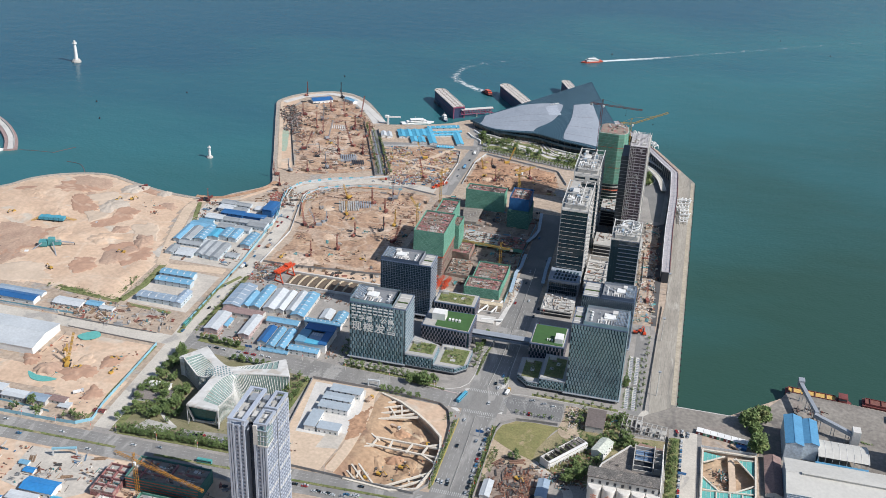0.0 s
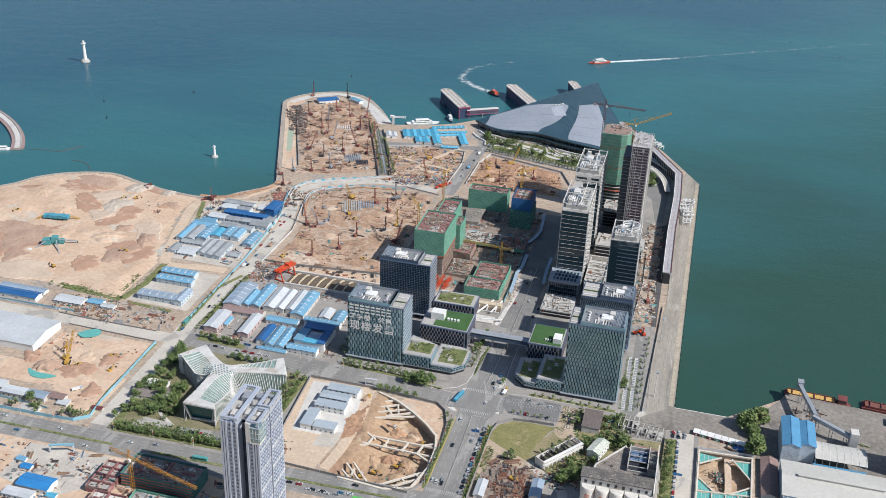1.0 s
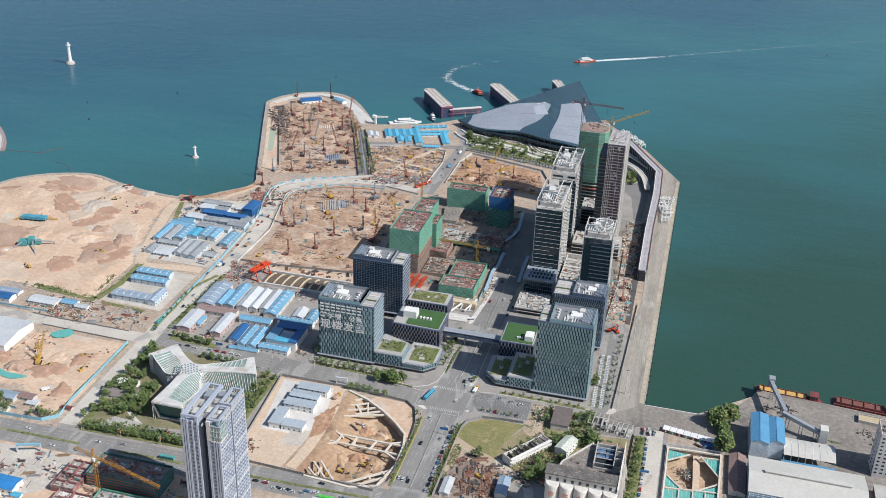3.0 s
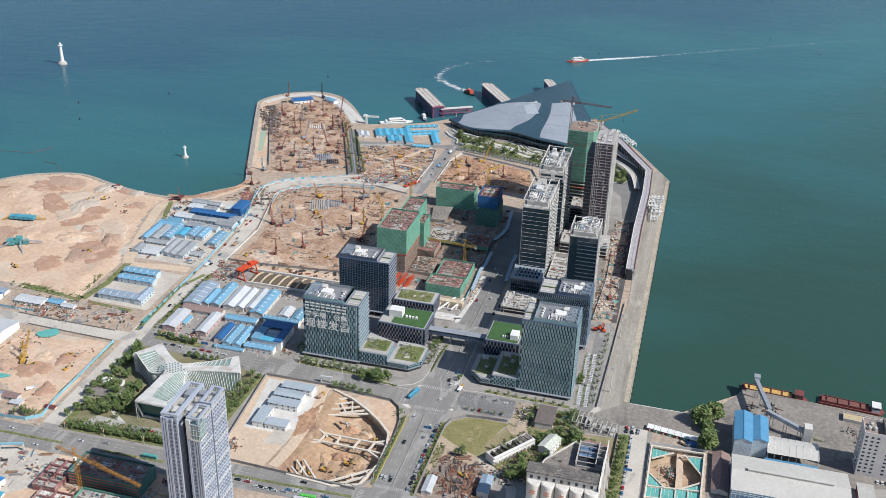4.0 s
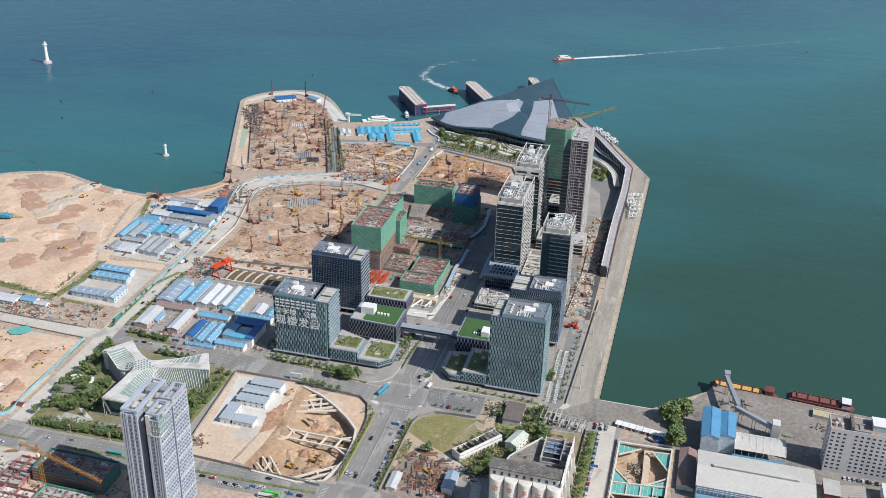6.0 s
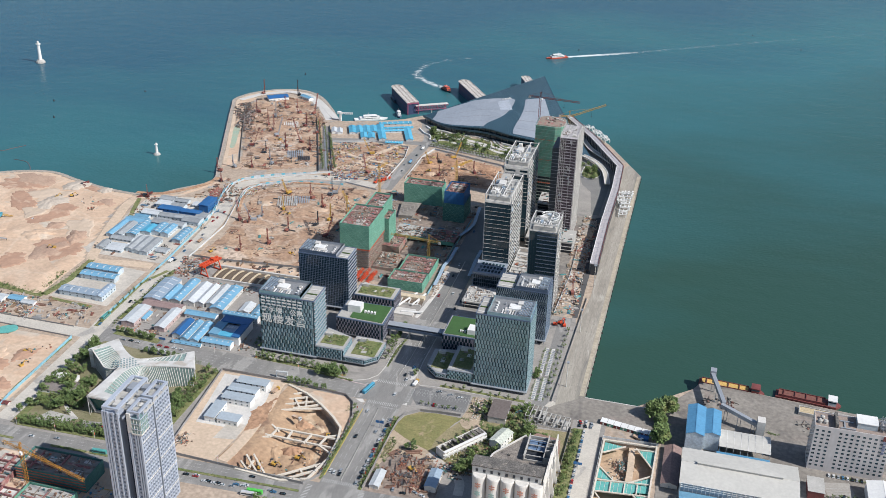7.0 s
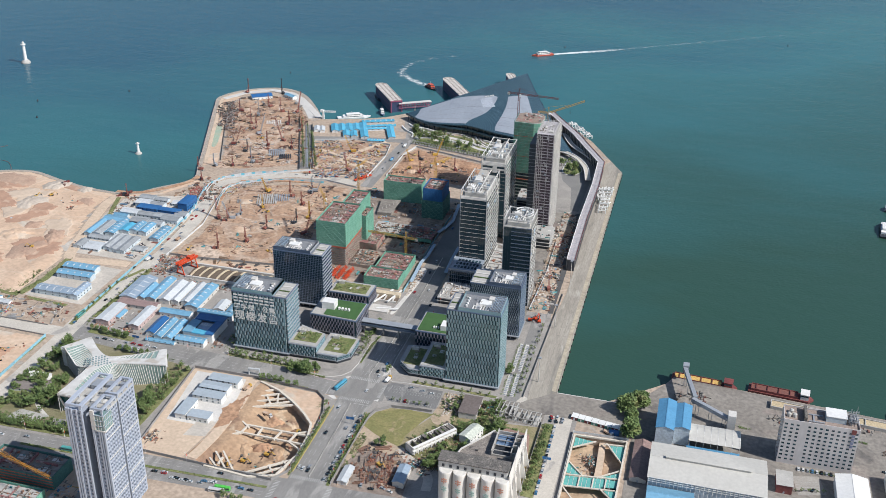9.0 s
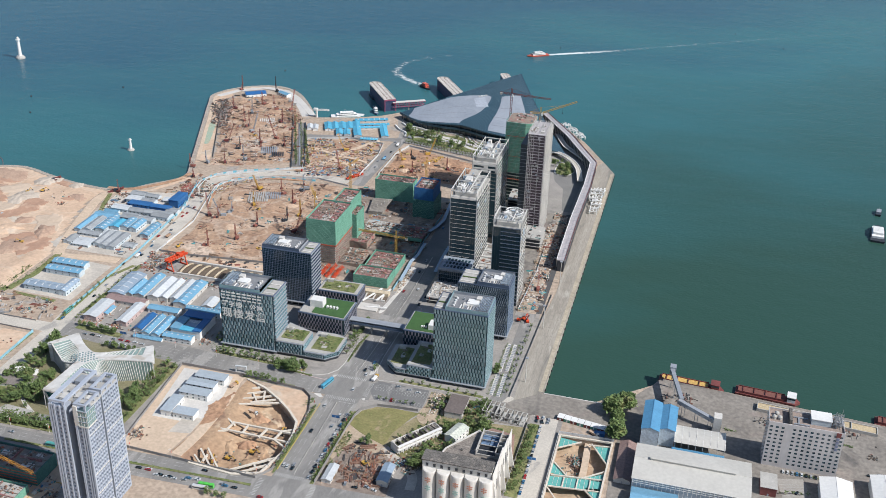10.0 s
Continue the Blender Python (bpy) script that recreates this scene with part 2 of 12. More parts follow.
YMARK = surf("yellow road paint", (0.55, 0.42, 0.08), (0.45, 0.35, 0.08), 0.8, 0, 0.2, 1.0, 0.7, 0.2)
BARK = surf("bark", (0.12, 0.085, 0.06), (0.08, 0.055, 0.04), 0.9, 0, 0.5, 2.0)
LEAF = surf("tree leaves", (0.16, 0.215, 0.07), (0.09, 0.142, 0.046), 0.85, 0, 0.12, 1.5, 0.9, 0.25, island=0.35, third=(0.20, 0.21, 0.08), third_scale=0.09, third_cut=0.6, soft=0.1)
DEBRIS = coloured("site debris", [(0.30, 0.19, 0.13), (0.46, 0.40, 0.34), (0.16, 0.115, 0.09), (0.24, 0.14, 0.10), (0.10, 0.09, 0.085), (0.34, 0.12, 0.075), (0.40, 0.28, 0.19), (0.22, 0.19, 0.17), (0.58, 0.55, 0.51), (0.09, 0.22, 0.22), (0.20, 0.105, 0.08), (0.14, 0.12, 0.11)], 0.85)
BRIGHT = coloured("bright gear", [(0.07, 0.18, 0.32), (0.20, 0.36, 0.48), (0.42, 0.09, 0.06), (0.55, 0.50, 0.45), (0.30, 0.20, 0.14), (0.48, 0.30, 0.08), (0.36, 0.14, 0.09), (0.35, 0.30, 0.26), (0.17, 0.13, 0.11), (0.45, 0.36, 0.27)], 0.7)
CARPAINT = [surf(n, c, tuple(v * 0.85 for v in c), 0.25, 0.3, 0.4, 1.0, 0.4, 0.05) for n, c in (
    ("white car paint", (0.75, 0.75, 0.74)), ("black car paint", (0.02, 0.02, 0.024)), ("silver car paint", (0.42, 0.43, 0.45)), ("blue car paint", (0.08, 0.22, 0.38)), ("red car paint", (0.45, 0.03, 0.03)))]
TYRE = surf("rubber", (0.02, 0.02, 0.02), (0.015, 0.015, 0.015), 0.9)


def water():
    m = bpy.data.materials.new("sea water")
    m.use_nodes = True
    nt = m.node_tree
    p = nt.nodes["Principled BSDF"]
    geo = nt.nodes.new("ShaderNodeNewGeometry")

    def noise_node(scale, detail, stretch):
        mp = nt.nodes.new("ShaderNodeMapping")
        mp.inputs["Scale"].default_value = stretch
        nt.links.new(geo.outputs["Position"], mp.inputs["Vector"])
        n = nt.nodes.new("ShaderNodeTexNoise")
        n.inputs["Scale"].default_value, n.inputs["Detail"].default_value = scale, detail
        nt.links.new(mp.outputs[0], n.inputs["Vector"])
        return n
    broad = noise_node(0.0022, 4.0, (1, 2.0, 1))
    sep = nt.nodes.new("ShaderNodeSeparateXYZ")      # tint by place: greener eastern basin; sky reflection painted in as bluer water offshore
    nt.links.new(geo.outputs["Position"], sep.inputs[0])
    tint_axis = nt.nodes.new("ShaderNodeMath")
    tint_axis.operation = "MULTIPLY_ADD"
    nt.links.new(sep.outputs[0], tint_axis.inputs[0])
    tint_axis.inputs[1].default_value, tint_axis.inputs[2].default_value = 0.9, 1500.0
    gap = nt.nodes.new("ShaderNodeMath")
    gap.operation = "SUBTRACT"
    nt.links.new(tint_axis.outputs[0], gap.inputs[0])
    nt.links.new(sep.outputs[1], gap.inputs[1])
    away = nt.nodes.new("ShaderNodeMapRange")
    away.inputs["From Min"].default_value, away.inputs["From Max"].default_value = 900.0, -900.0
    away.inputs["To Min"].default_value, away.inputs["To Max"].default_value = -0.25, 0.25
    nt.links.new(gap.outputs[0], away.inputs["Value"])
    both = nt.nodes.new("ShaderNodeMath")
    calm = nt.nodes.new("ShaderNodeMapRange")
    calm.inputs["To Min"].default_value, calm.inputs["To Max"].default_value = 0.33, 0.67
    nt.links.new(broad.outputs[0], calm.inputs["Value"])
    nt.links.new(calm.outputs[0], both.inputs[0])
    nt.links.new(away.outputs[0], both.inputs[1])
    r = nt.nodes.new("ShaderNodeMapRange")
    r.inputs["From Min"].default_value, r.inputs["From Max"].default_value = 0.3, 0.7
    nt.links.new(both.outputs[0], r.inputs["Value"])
    # the lighter teal stop stands for stronger sky reflection further out
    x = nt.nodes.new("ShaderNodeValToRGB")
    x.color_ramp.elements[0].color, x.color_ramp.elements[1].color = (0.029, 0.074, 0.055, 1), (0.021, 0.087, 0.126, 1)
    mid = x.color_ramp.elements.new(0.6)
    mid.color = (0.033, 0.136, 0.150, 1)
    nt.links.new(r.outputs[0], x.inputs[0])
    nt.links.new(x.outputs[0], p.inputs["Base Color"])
    p.inputs["Roughness"].default_value = 0.22
    p.inputs["IOR"].default_value = 1.33
    small, mid = noise_node(0.22, 5.0, (1, 1.6, 1)), noise_node(0.03, 3.0, (1, 1.5, 1))
    add = nt.nodes.new("ShaderNodeMath")
    add.operation = "MULTIPLY_ADD"
    nt.links.new(mid.outputs[0], add.inputs[0])
    add.inputs[1].default_value = 2.0
    nt.links.new(small.outputs[0], add.inputs[2])
    bn = nt.nodes.new("ShaderNodeBump")
    bn.inputs["Strength"].default_value, bn.inputs["Distance"].default_value = 0.38, 0.8
    nt.links.new(add.outputs[0], bn.inputs["Height"])
    nt.links.new(bn.outputs[0], p.inputs["Normal"])
    return m


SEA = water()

# ---- building blocks ----
Z = 3.0                               # level of the land above the sea


def bm_box(bm, x0, x1, y0, y1, z0, z1, slot=0):
    v = [bm.verts.new(c) for c in ((x0, y0, z0), (x1, y0, z0), (x1, y1, z0), (x0, y1, z0), (x0, y0, z1), (x1, y0, z1), (x1, y1, z1), (x0, y1, z1))]
    for f in ((3, 2, 1, 0), (4, 5, 6, 7), (0, 1, 5, 4), (1, 2, 6, 5), (2, 3, 7, 6), (3, 0, 4, 7)):
        bm.faces.new([v[i] for i in f]).material_index = slot
    return v


def box(x0, x1, y0, y1, z0, z1):
    bm = bmesh.new()
    bm_box(bm, x0, x1, y0, y1, z0, z1)
    return bm


def boxes(rows):
    bm = bmesh.new()
    for r in rows:
        bm_box(bm, *r)
    return bm


def bm_prism(bm, poly, z0, z1):
    area = sum(poly[i][0] * poly[(i + 1) % len(poly)][1] - poly[(i + 1) % len(poly)][0] * poly[i][1] for i in range(len(poly)))
    if area < 0:
        poly = poly[::-1]
    lo = [bm.verts.new((x, y, z0)) for x, y in poly]
    hi = [bm.verts.new((x, y, z1)) for x, y in poly]
    bm.faces.new(hi)
    bm.faces.new(lo[::-1])
    for i in range(len(poly)):
        j = (i + 1) % len(poly)
        bm.faces.new((lo[i], lo[j], hi[j], hi[i]))


def prism(poly, z0, z1):
    bm = bmesh.new()
    bm_prism(bm, poly, z0, z1)
    return bm


def bm_beam(bm, a, b, w, slot=0):
    """A square bar from a to b."""
    a, b = Vector(a), Vector(b)
    d = (b - a).normalized()
    s = d.cross(Vector((0, 0, 1)))
    s = (s if s.length > 1e-3 else Vector((1, 0, 0))).normalized() * w / 2
    u = d.cross(s).normalized() * w / 2
    v = [bm.verts.new(p + i * s + j * u) for p in (a, b) for i, j in ((-1, -1), (1, -1), (1, 1), (-1, 1))]
    for f in ((0, 1, 2, 3), (7, 6, 5, 4), (0, 4, 5, 1), (1, 5, 6, 2), (2, 6, 7, 3), (3, 7, 4, 0)):
        bm.faces.new([v[i] for i in f]).material_index = slot


def bm_tube(bm, rings, n=12, caps=True):
    """Rings of (x, y, z, radius) joined into a round body."""
    loops = [[bm.verts.new((x + r * math.cos(2 * math.pi * k / n), y + r * math.sin(2 * math.pi * k / n), z)) for k in range(n)] for x, y, z, r in rings]
    for p, q in zip(loops, loops[1:]):
        for k in range(n):
            bm.faces.new((p[k], p[(k + 1) % n], q[(k + 1) % n], q[k]))
    if caps:
        bm.faces.new(loops[0][::-1])
        bm.faces.new(loops[-1])


def mesh_of(name, bm, *materials):
    me = bpy.data.meshes.new(name)
    bmesh.ops.recalc_face_normals(bm, faces=bm.faces)
    bm.to_mesh(me)
    bm.free()
    for m in materials:
        me.materials.append(m)
    return me


def part(name, bm, material, parent, label="", kind=""):
    ob = new(name, mesh_of(name, bm, *(material if isinstance(material, tuple) else (material,))))
    ob.parent = parent
    return tagged(ob, label, kind=kind)


def share(name, me, parent, m):
    ob = new(name, me)
    ob.parent = parent
    ob.matrix_basis = m
    return ob


def thing(name, label, category, at=(0, 0, 0), rz=0.0, group=""):
    ob = new(name)
    ob.matrix_basis = pose(*at, 0, 0, rz)
    return tagged(ob, label, category, group)


def setting(name, bm, material, label="", category=""):
    return tagged(new(name, mesh_of(name, bm, material)), label, category, kind="structure")


def sheet(name, poly, z, material, label="", category="", depth=0.4):
    return setting(name, prism(poly, z - depth, z), material, label, category)


def strip(line, w):
    """The outline of a band of width w along a line."""
    left, right = [], []
    for i, p in enumerate(line):
        a, b = Vector(line[max(i - 1, 0)]), Vector(line[min(i + 1, len(line) - 1)])
        d = (b - a).normalized()
        n = Vector((-d.y, d.x)) * w / 2
        left.append((p[0] + n.x, p[1] + n.y))
        right.append((p[0] - n.x, p[1] - n.y))
    return left + right[::-1]


def smooth(pts, k=6, closed=False):
    """A Catmull-Rom curve through the points."""
    out, n = [], len(pts)
    for i in range(n if closed else n - 1):
        p = [Vector(pts[(i + j) % n] if closed else pts[min(max(i + j, 0), n - 1)]) for j in (-1, 0, 1, 2)]
        for s in range(k):
            t = s / k
            out.append(tuple(0.5 * (2 * p[1] + (p[2] - p[0]) * t + (2 * p[0] - 5 * p[1] + 4 * p[2] - p[3]) * t * t + (3 * p[1] - p[0] - 3 * p[2] + p[3]) * t ** 3)))
    if not closed:
        out.append(tuple(pts[-1]))
    return out


def inside(x, y, poly):
    hit = False
    for i in range(len(poly)):
        (x1, y1), (x2, y2) = poly[i], poly[i - 1]
        if (y1 > y) != (y2 > y) and x < (x2 - x1) * (y - y1) / (y2 - y1) + x1:
            hit = not hit
    return hit


def edge_distance(x, y, poly):
    best = 1e9
    for i in range(len(poly)):
        (x1, y1), (x2, y2) = poly[i], poly[i - 1]
        dx, dy = x2 - x1, y2 - y1
        t = max(0, min(1, ((x - x1) * dx + (y - y1) * dy) / (dx * dx + dy * dy + 1e-9)))
        best = min(best, math.hypot(x - x1 - t * dx, y - y1 - t * dy))
    return best


def relief(name, poly, z, step, amp, size, material, label, rough=0.35, edge=12.0):
    """Uneven earth inside an outline, running out flat at its edge."""
    xs, ys = [p[0] for p in poly], [p[1] for p in poly]
    nx, ny = int((max(xs) - min(xs)) / step) + 1, int((max(ys) - min(ys)) / step) + 1
    bm, grid = bmesh.new(), {}
    for i in range(nx + 1):
        for j in range(ny + 1):
            x, y = min(xs) + i * step, min(ys) + j * step
            if inside(x, y, poly):
                f = min(1, max(0, edge_distance(x, y, poly) - step) / edge)
                h = noise.noise((x / size, y / size, 1.7)) + rough * noise.noise((x / size * 4, y / size * 4, 5.1)) + 0.45 * rough * noise.noise((x / size * 11, y / size * 11, 9.3))
                grid[i, j] = bm.verts.new((x, y, z + 0.06 + f * amp * max(0, 0.55 + h)))
    for i, j in grid:
        if all(k in grid for k in ((i + 1, j), (i, j + 1), (i + 1, j + 1))):
            bm.faces.new((grid[i, j], grid[i + 1, j], grid[i + 1, j + 1], grid[i, j + 1]))
    ob = setting(name, bm, material, label, "ground")
    for f in ob.data.polygons:
        f.use_smooth = True
    return ob


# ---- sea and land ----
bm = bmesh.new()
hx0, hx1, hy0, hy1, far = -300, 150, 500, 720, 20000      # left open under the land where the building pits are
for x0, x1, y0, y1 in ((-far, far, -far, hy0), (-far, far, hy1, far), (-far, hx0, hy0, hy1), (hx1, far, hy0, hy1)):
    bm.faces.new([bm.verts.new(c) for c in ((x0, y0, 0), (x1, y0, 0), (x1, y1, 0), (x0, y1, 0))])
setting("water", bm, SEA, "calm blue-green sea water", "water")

COAST = smooth([(-1400, 560), (-960, 780), (-800, 900), (-743, 944), (-722, 978), (-691, 1002), (-647, 1015), (-602, 1002), (-553, 990), (-503, 990), (-479, 1015), (-452, 1051),
                (-468, 1101), (-510, 1210), (-546, 1304), (-556, 1340), (-534, 1380), (-489, 1403), (-449, 1388), (-412, 1341), (-384, 1295)], 5)
EAST = [(-331, 1313), (-300, 1331), (-280, 1352), (-225, 1372), (-150, 1392), (-84, 1420), (-40, 1362), (-12, 1322), (38, 1226), (38, 734), (98, 733), (124, 773), (130, 786), (308, 770), (700, 735), (1500, 690), (1500, -300), (-1400, -300)]
PIT = [(-200, 680), (-181, 672.5), (-164, 661), (-150, 649), (-139, 637), (-135.6, 622), (-134.8, 598), (-141, 572), (-160, 565), (-196, 568), (-214, 578), (-208, 610), (-204, 645)]
PIT2 = [(61, 600), (61, 681), (101, 683), (99, 600)]
bm = bmesh.new()
bm_prism(bm, COAST + EAST[:4] + [(-165, 1386), (-165, 661.7), (-181, 672.5), (-200, 680), (-204, 645), (-208, 610), (-214, 578), (-196, 568), (-165, 565.3), (-165, -300), (-1400, -300)], Z - 12, Z)
bm_prism(bm, [(-165, 1386), *EAST[4:11], (80, 733.3), (80, 682), (61, 681), (61, 600), (80, 600), (80, -300), (-165, -300), (-165, 565.3), (-160, 565), (-141, 572), (-134.8, 598), (-135.6, 622), (-139, 637), (-150, 649), (-164, 661), (-165, 661.7)], Z - 12, Z)
bm_prism(bm, [(80, 733.3), *EAST[11:-1], (80, -300), (80, 600), (99, 600), (101, 683), (80, 682)], Z - 12, Z)
setting("ground", bm, YARD, "dusty reclaimed land edged by stone banks", "ground")

# sandy zones
SANDPIT = [(-1100, 690), (-800, 760), (-608, 751), (-574, 755), (-517, 751), (-479, 747), (-484, 789), (-480, 819), (-494, 858), (-510, 916), (-520, 960), (-514, 985)] + [p for p in COAST if -960 < p[0] < -515 and p[1] < 1020][::-1]
relief("ground_sand", SANDPIT, Z, 4.0, 3.0, 80, SAND, "bare sand with low mounds and reddish patches", 0.4)
REDSAND = surf("reddish-brown sand", (0.44, 0.275, 0.19), (0.375, 0.225, 0.155), 0.95, 0, 0.05, 0.3, 0.8, 0.1, 0.3, third=(0.52, 0.365, 0.265), third_scale=0.05, third_cut=0.57, soft=0.1)
GREYSAND = surf("grey washed sand", (0.575, 0.455, 0.35), (0.50, 0.39, 0.295), 0.95, 0, 0.05, 0.3, 0.8, 0.08, 0.3)


def drape(name, rim, material, label, lift=0.25):
    """A ragged patch of other earth lying on the uneven sand."""
    cx, cy = sum(p[0] for p in rim) / len(rim), sum(p[1] for p in rim) / len(rim)
    edge = []
    for x, y in smooth(rim, 22, True):
        f = 0.97 + 0.30 * noise.noise((x / 16, y / 16, 3.3)) + 0.22 * noise.noise((x / 6, y / 6, 8.1)) + 0.10 * noise.noise((x / 2, y / 2, 1.2))
        edge.append((cx + (x - cx) * f, cy + (y - cy) * f))
    bm, rings = bmesh.new(), []
    for s in (1.0, 0.93, 0.8, 0.65, 0.5, 0.35, 0.2, 0.07):
        ring = []
        for x, y in edge:
            x, y = cx + (x - cx) * s, cy + (y - cy) * s
            f = min(1, max(0, edge_distance(x, y, SANDPIT) - 4) / 12)
            h = noise.noise((x / 80, y / 80, 1.7)) + 0.4 * noise.noise((x / 20, y / 20, 5.1)) + 0.18 * noise.noise((x / 80 * 11, y / 80 * 11, 9.3))
            ring.append(bm.verts.new((x, y, Z + 0.06 + f * 3.0 * max(0, 0.55 + h) + (lift if s < 1 else -0.5))))
        rings.append(ring)
    n = len(edge)
    for a, b in zip(rings, rings[1:]):
        for k in range(n):
            bm.faces.new((a[k], a[(k + 1) % n], b[(k + 1) % n], b[k]))
    bm.faces.new(rings[-1])
    ob = setting(name, bm, material, label, "ground")
    for f in ob.data.polygons:
        f.use_smooth = True


for k, (m, lab, rim) in enumerate((
        (REDSAND, "reddish-brown earth patch on the sand", [(-690, 962), (-672, 982), (-641, 993), (-622, 977), (-637, 958), (-660, 949)]),
        (REDSAND, "reddish-brown earth patch on the sand", [(-654, 948), (-634, 953), (-602, 921), (-606, 908), (-626, 910)]),
        (REDSAND, "reddish-brown earth patch on the sand", [(-592, 886), (-574, 880), (-558, 918), (-561, 937), (-584, 934), (-580, 908)]),
        (REDSAND, "broad reddish-brown earth flat", [(-760, 842), (-700, 852), (-659, 856), (-620, 872), (-607, 850), (-614, 812), (-640, 786), (-700, 770), (-760, 780)]),
        (REDSAND, "brown excavated bench in the sand", [(-552, 852), (-530, 862), (-503, 858), (-497, 832), (-516, 814), (-540, 826)]),
        (REDSAND, "small brown patch on the sand", [(-550, 944), (-544, 951), (-534, 951), (-538, 943)]),
        (REDSAND, "brown patch near the shore", [(-728, 942), (-716, 952), (-700, 954), (-706, 944)]),
        (REDSAND, "brown patch on the lower sand", [(-566, 812), (-550, 822), (-535, 806), (-545, 786), (-562, 794)]),
        (REDSAND, "brown patch along the shore", [(-596, 996), (-570, 992), (-548, 984), (-560, 979), (-590, 988)]),
        (GREYSAND, "grey washed sand", [(-634, 948), (-615, 971), (-587, 970), (-592, 950), (-604, 932)]),
        (GREYSAND, "grey washed sand", [(-612, 912), (-600, 918), (-584, 914), (-592, 890), (-602, 896)]),
        (GREYSAND, "grey washed sand", [(-660, 760), (-600, 790), (-560, 770), (-580, 757), (-640, 752)]),
        (GREYSAND, "grey washed sand", [(-548, 900), (-530, 912), (-512, 890), (-508, 868), (-532, 872)]))):
    drape("ground_patch_%d" % (k + 1), rim, m, lab, 0.25 + 0.012 * k)
PEN = [(-452, 1090), (-446, 1112), (-485, 1208), (-528, 1312), (-524, 1345), (-500, 1362), (-462, 1368), (-438, 1348), (-402, 1290), (-345, 1135), (-372, 1118), (-410, 1098)]
relief("ground_peninsula", PEN, Z, 2.5, 1.2, 20, DIRT, "churned reddish building-site earth")
sheet("ground_pen_west", [(-461, 1094), (-450, 1112), (-489, 1208), (-532, 1312), (-528, 1346), (-540, 1352), (-548, 1336), (-540, 1304), (-505, 1210)], Z + 0.1, SAND, "sandy strip along the sheet-piled bank", "ground")
SITE_A = [(-383, 868), (-355, 868), (-262, 878), (-257, 960), (-262, 1080), (-300, 1084), (-345, 1068), (-384, 1050), (-392, 1030), (-384, 980), (-376, 920)]
relief("ground_site_west", SITE_A, Z, 2.5, 1.3, 24, DIRT, "churned brown building-site earth")
YARD_N = [(-331, 1118), (-352, 1175), (-362, 1214), (-309, 1232), (-262, 1225), (-257, 1120)]
relief("ground_yard", YARD_N, Z, 3.5, 0.8, 24, DIRT, "sandy storage yard strewn with material")
SITE_B = [(-235, 1130), (-234, 1200), (-226, 1228), (-180, 1214), (-132, 1200), (-122, 1160), (-124, 1126)]
relief("ground_site_north", SITE_B, Z, 2.5, 2.2, 22, MUD, "excavated orange-brown earth")
SITE_W = [(-560, 636), (-505, 634), (-497, 684), (-480, 692), (-408, 690), (-404, 580), (-416, 574), (-462, 606), (-503, 602), (-560, 610)]
relief("ground_site_dirt", SITE_W, Z, 3.5, 0.9, 30, SAND, "bare sandy building plot")
SITE_C = [(-256, 872), (-130, 866), (-128, 970), (-132, 1075), (-236, 1090), (-254, 1072)]
relief("ground_site_middle", SITE_C, Z, 2.5, 0.9, 20, GREYDIRT, "building-site earth between raw buildings")

sheet("pavement_cabins_west", [(-503, 846), (-488, 842), (-404, 842), (-406, 940), (-414, 996), (-440, 1002), (-500, 988), (-499, 930), (-490, 890)], Z + 0.11, LOTGREY, "dusty concrete yard of the site cabins", "pavement")
sheet("pavement_dorms", [(-474, 752), (-412, 750), (-412, 822), (-468, 826)], Z + 0.11, LOTGREY, "dusty yard of the dormitories", "pavement")
for k, poly in enumerate(([(-400, 686), (60, 686), (60, 731), (35, 731), (12, 860), (-400, 860)], [(-131, 566), (60, 566), (60, 686), (-131, 686)], [(-400, 560), (-254, 560), (-262, 686), (-400, 686)])):
    sheet("pavement_city_%d" % (k + 1), poly, Z + 0.02, PAVE, "grey pavement between roads and plots", "pavement", 0.1)
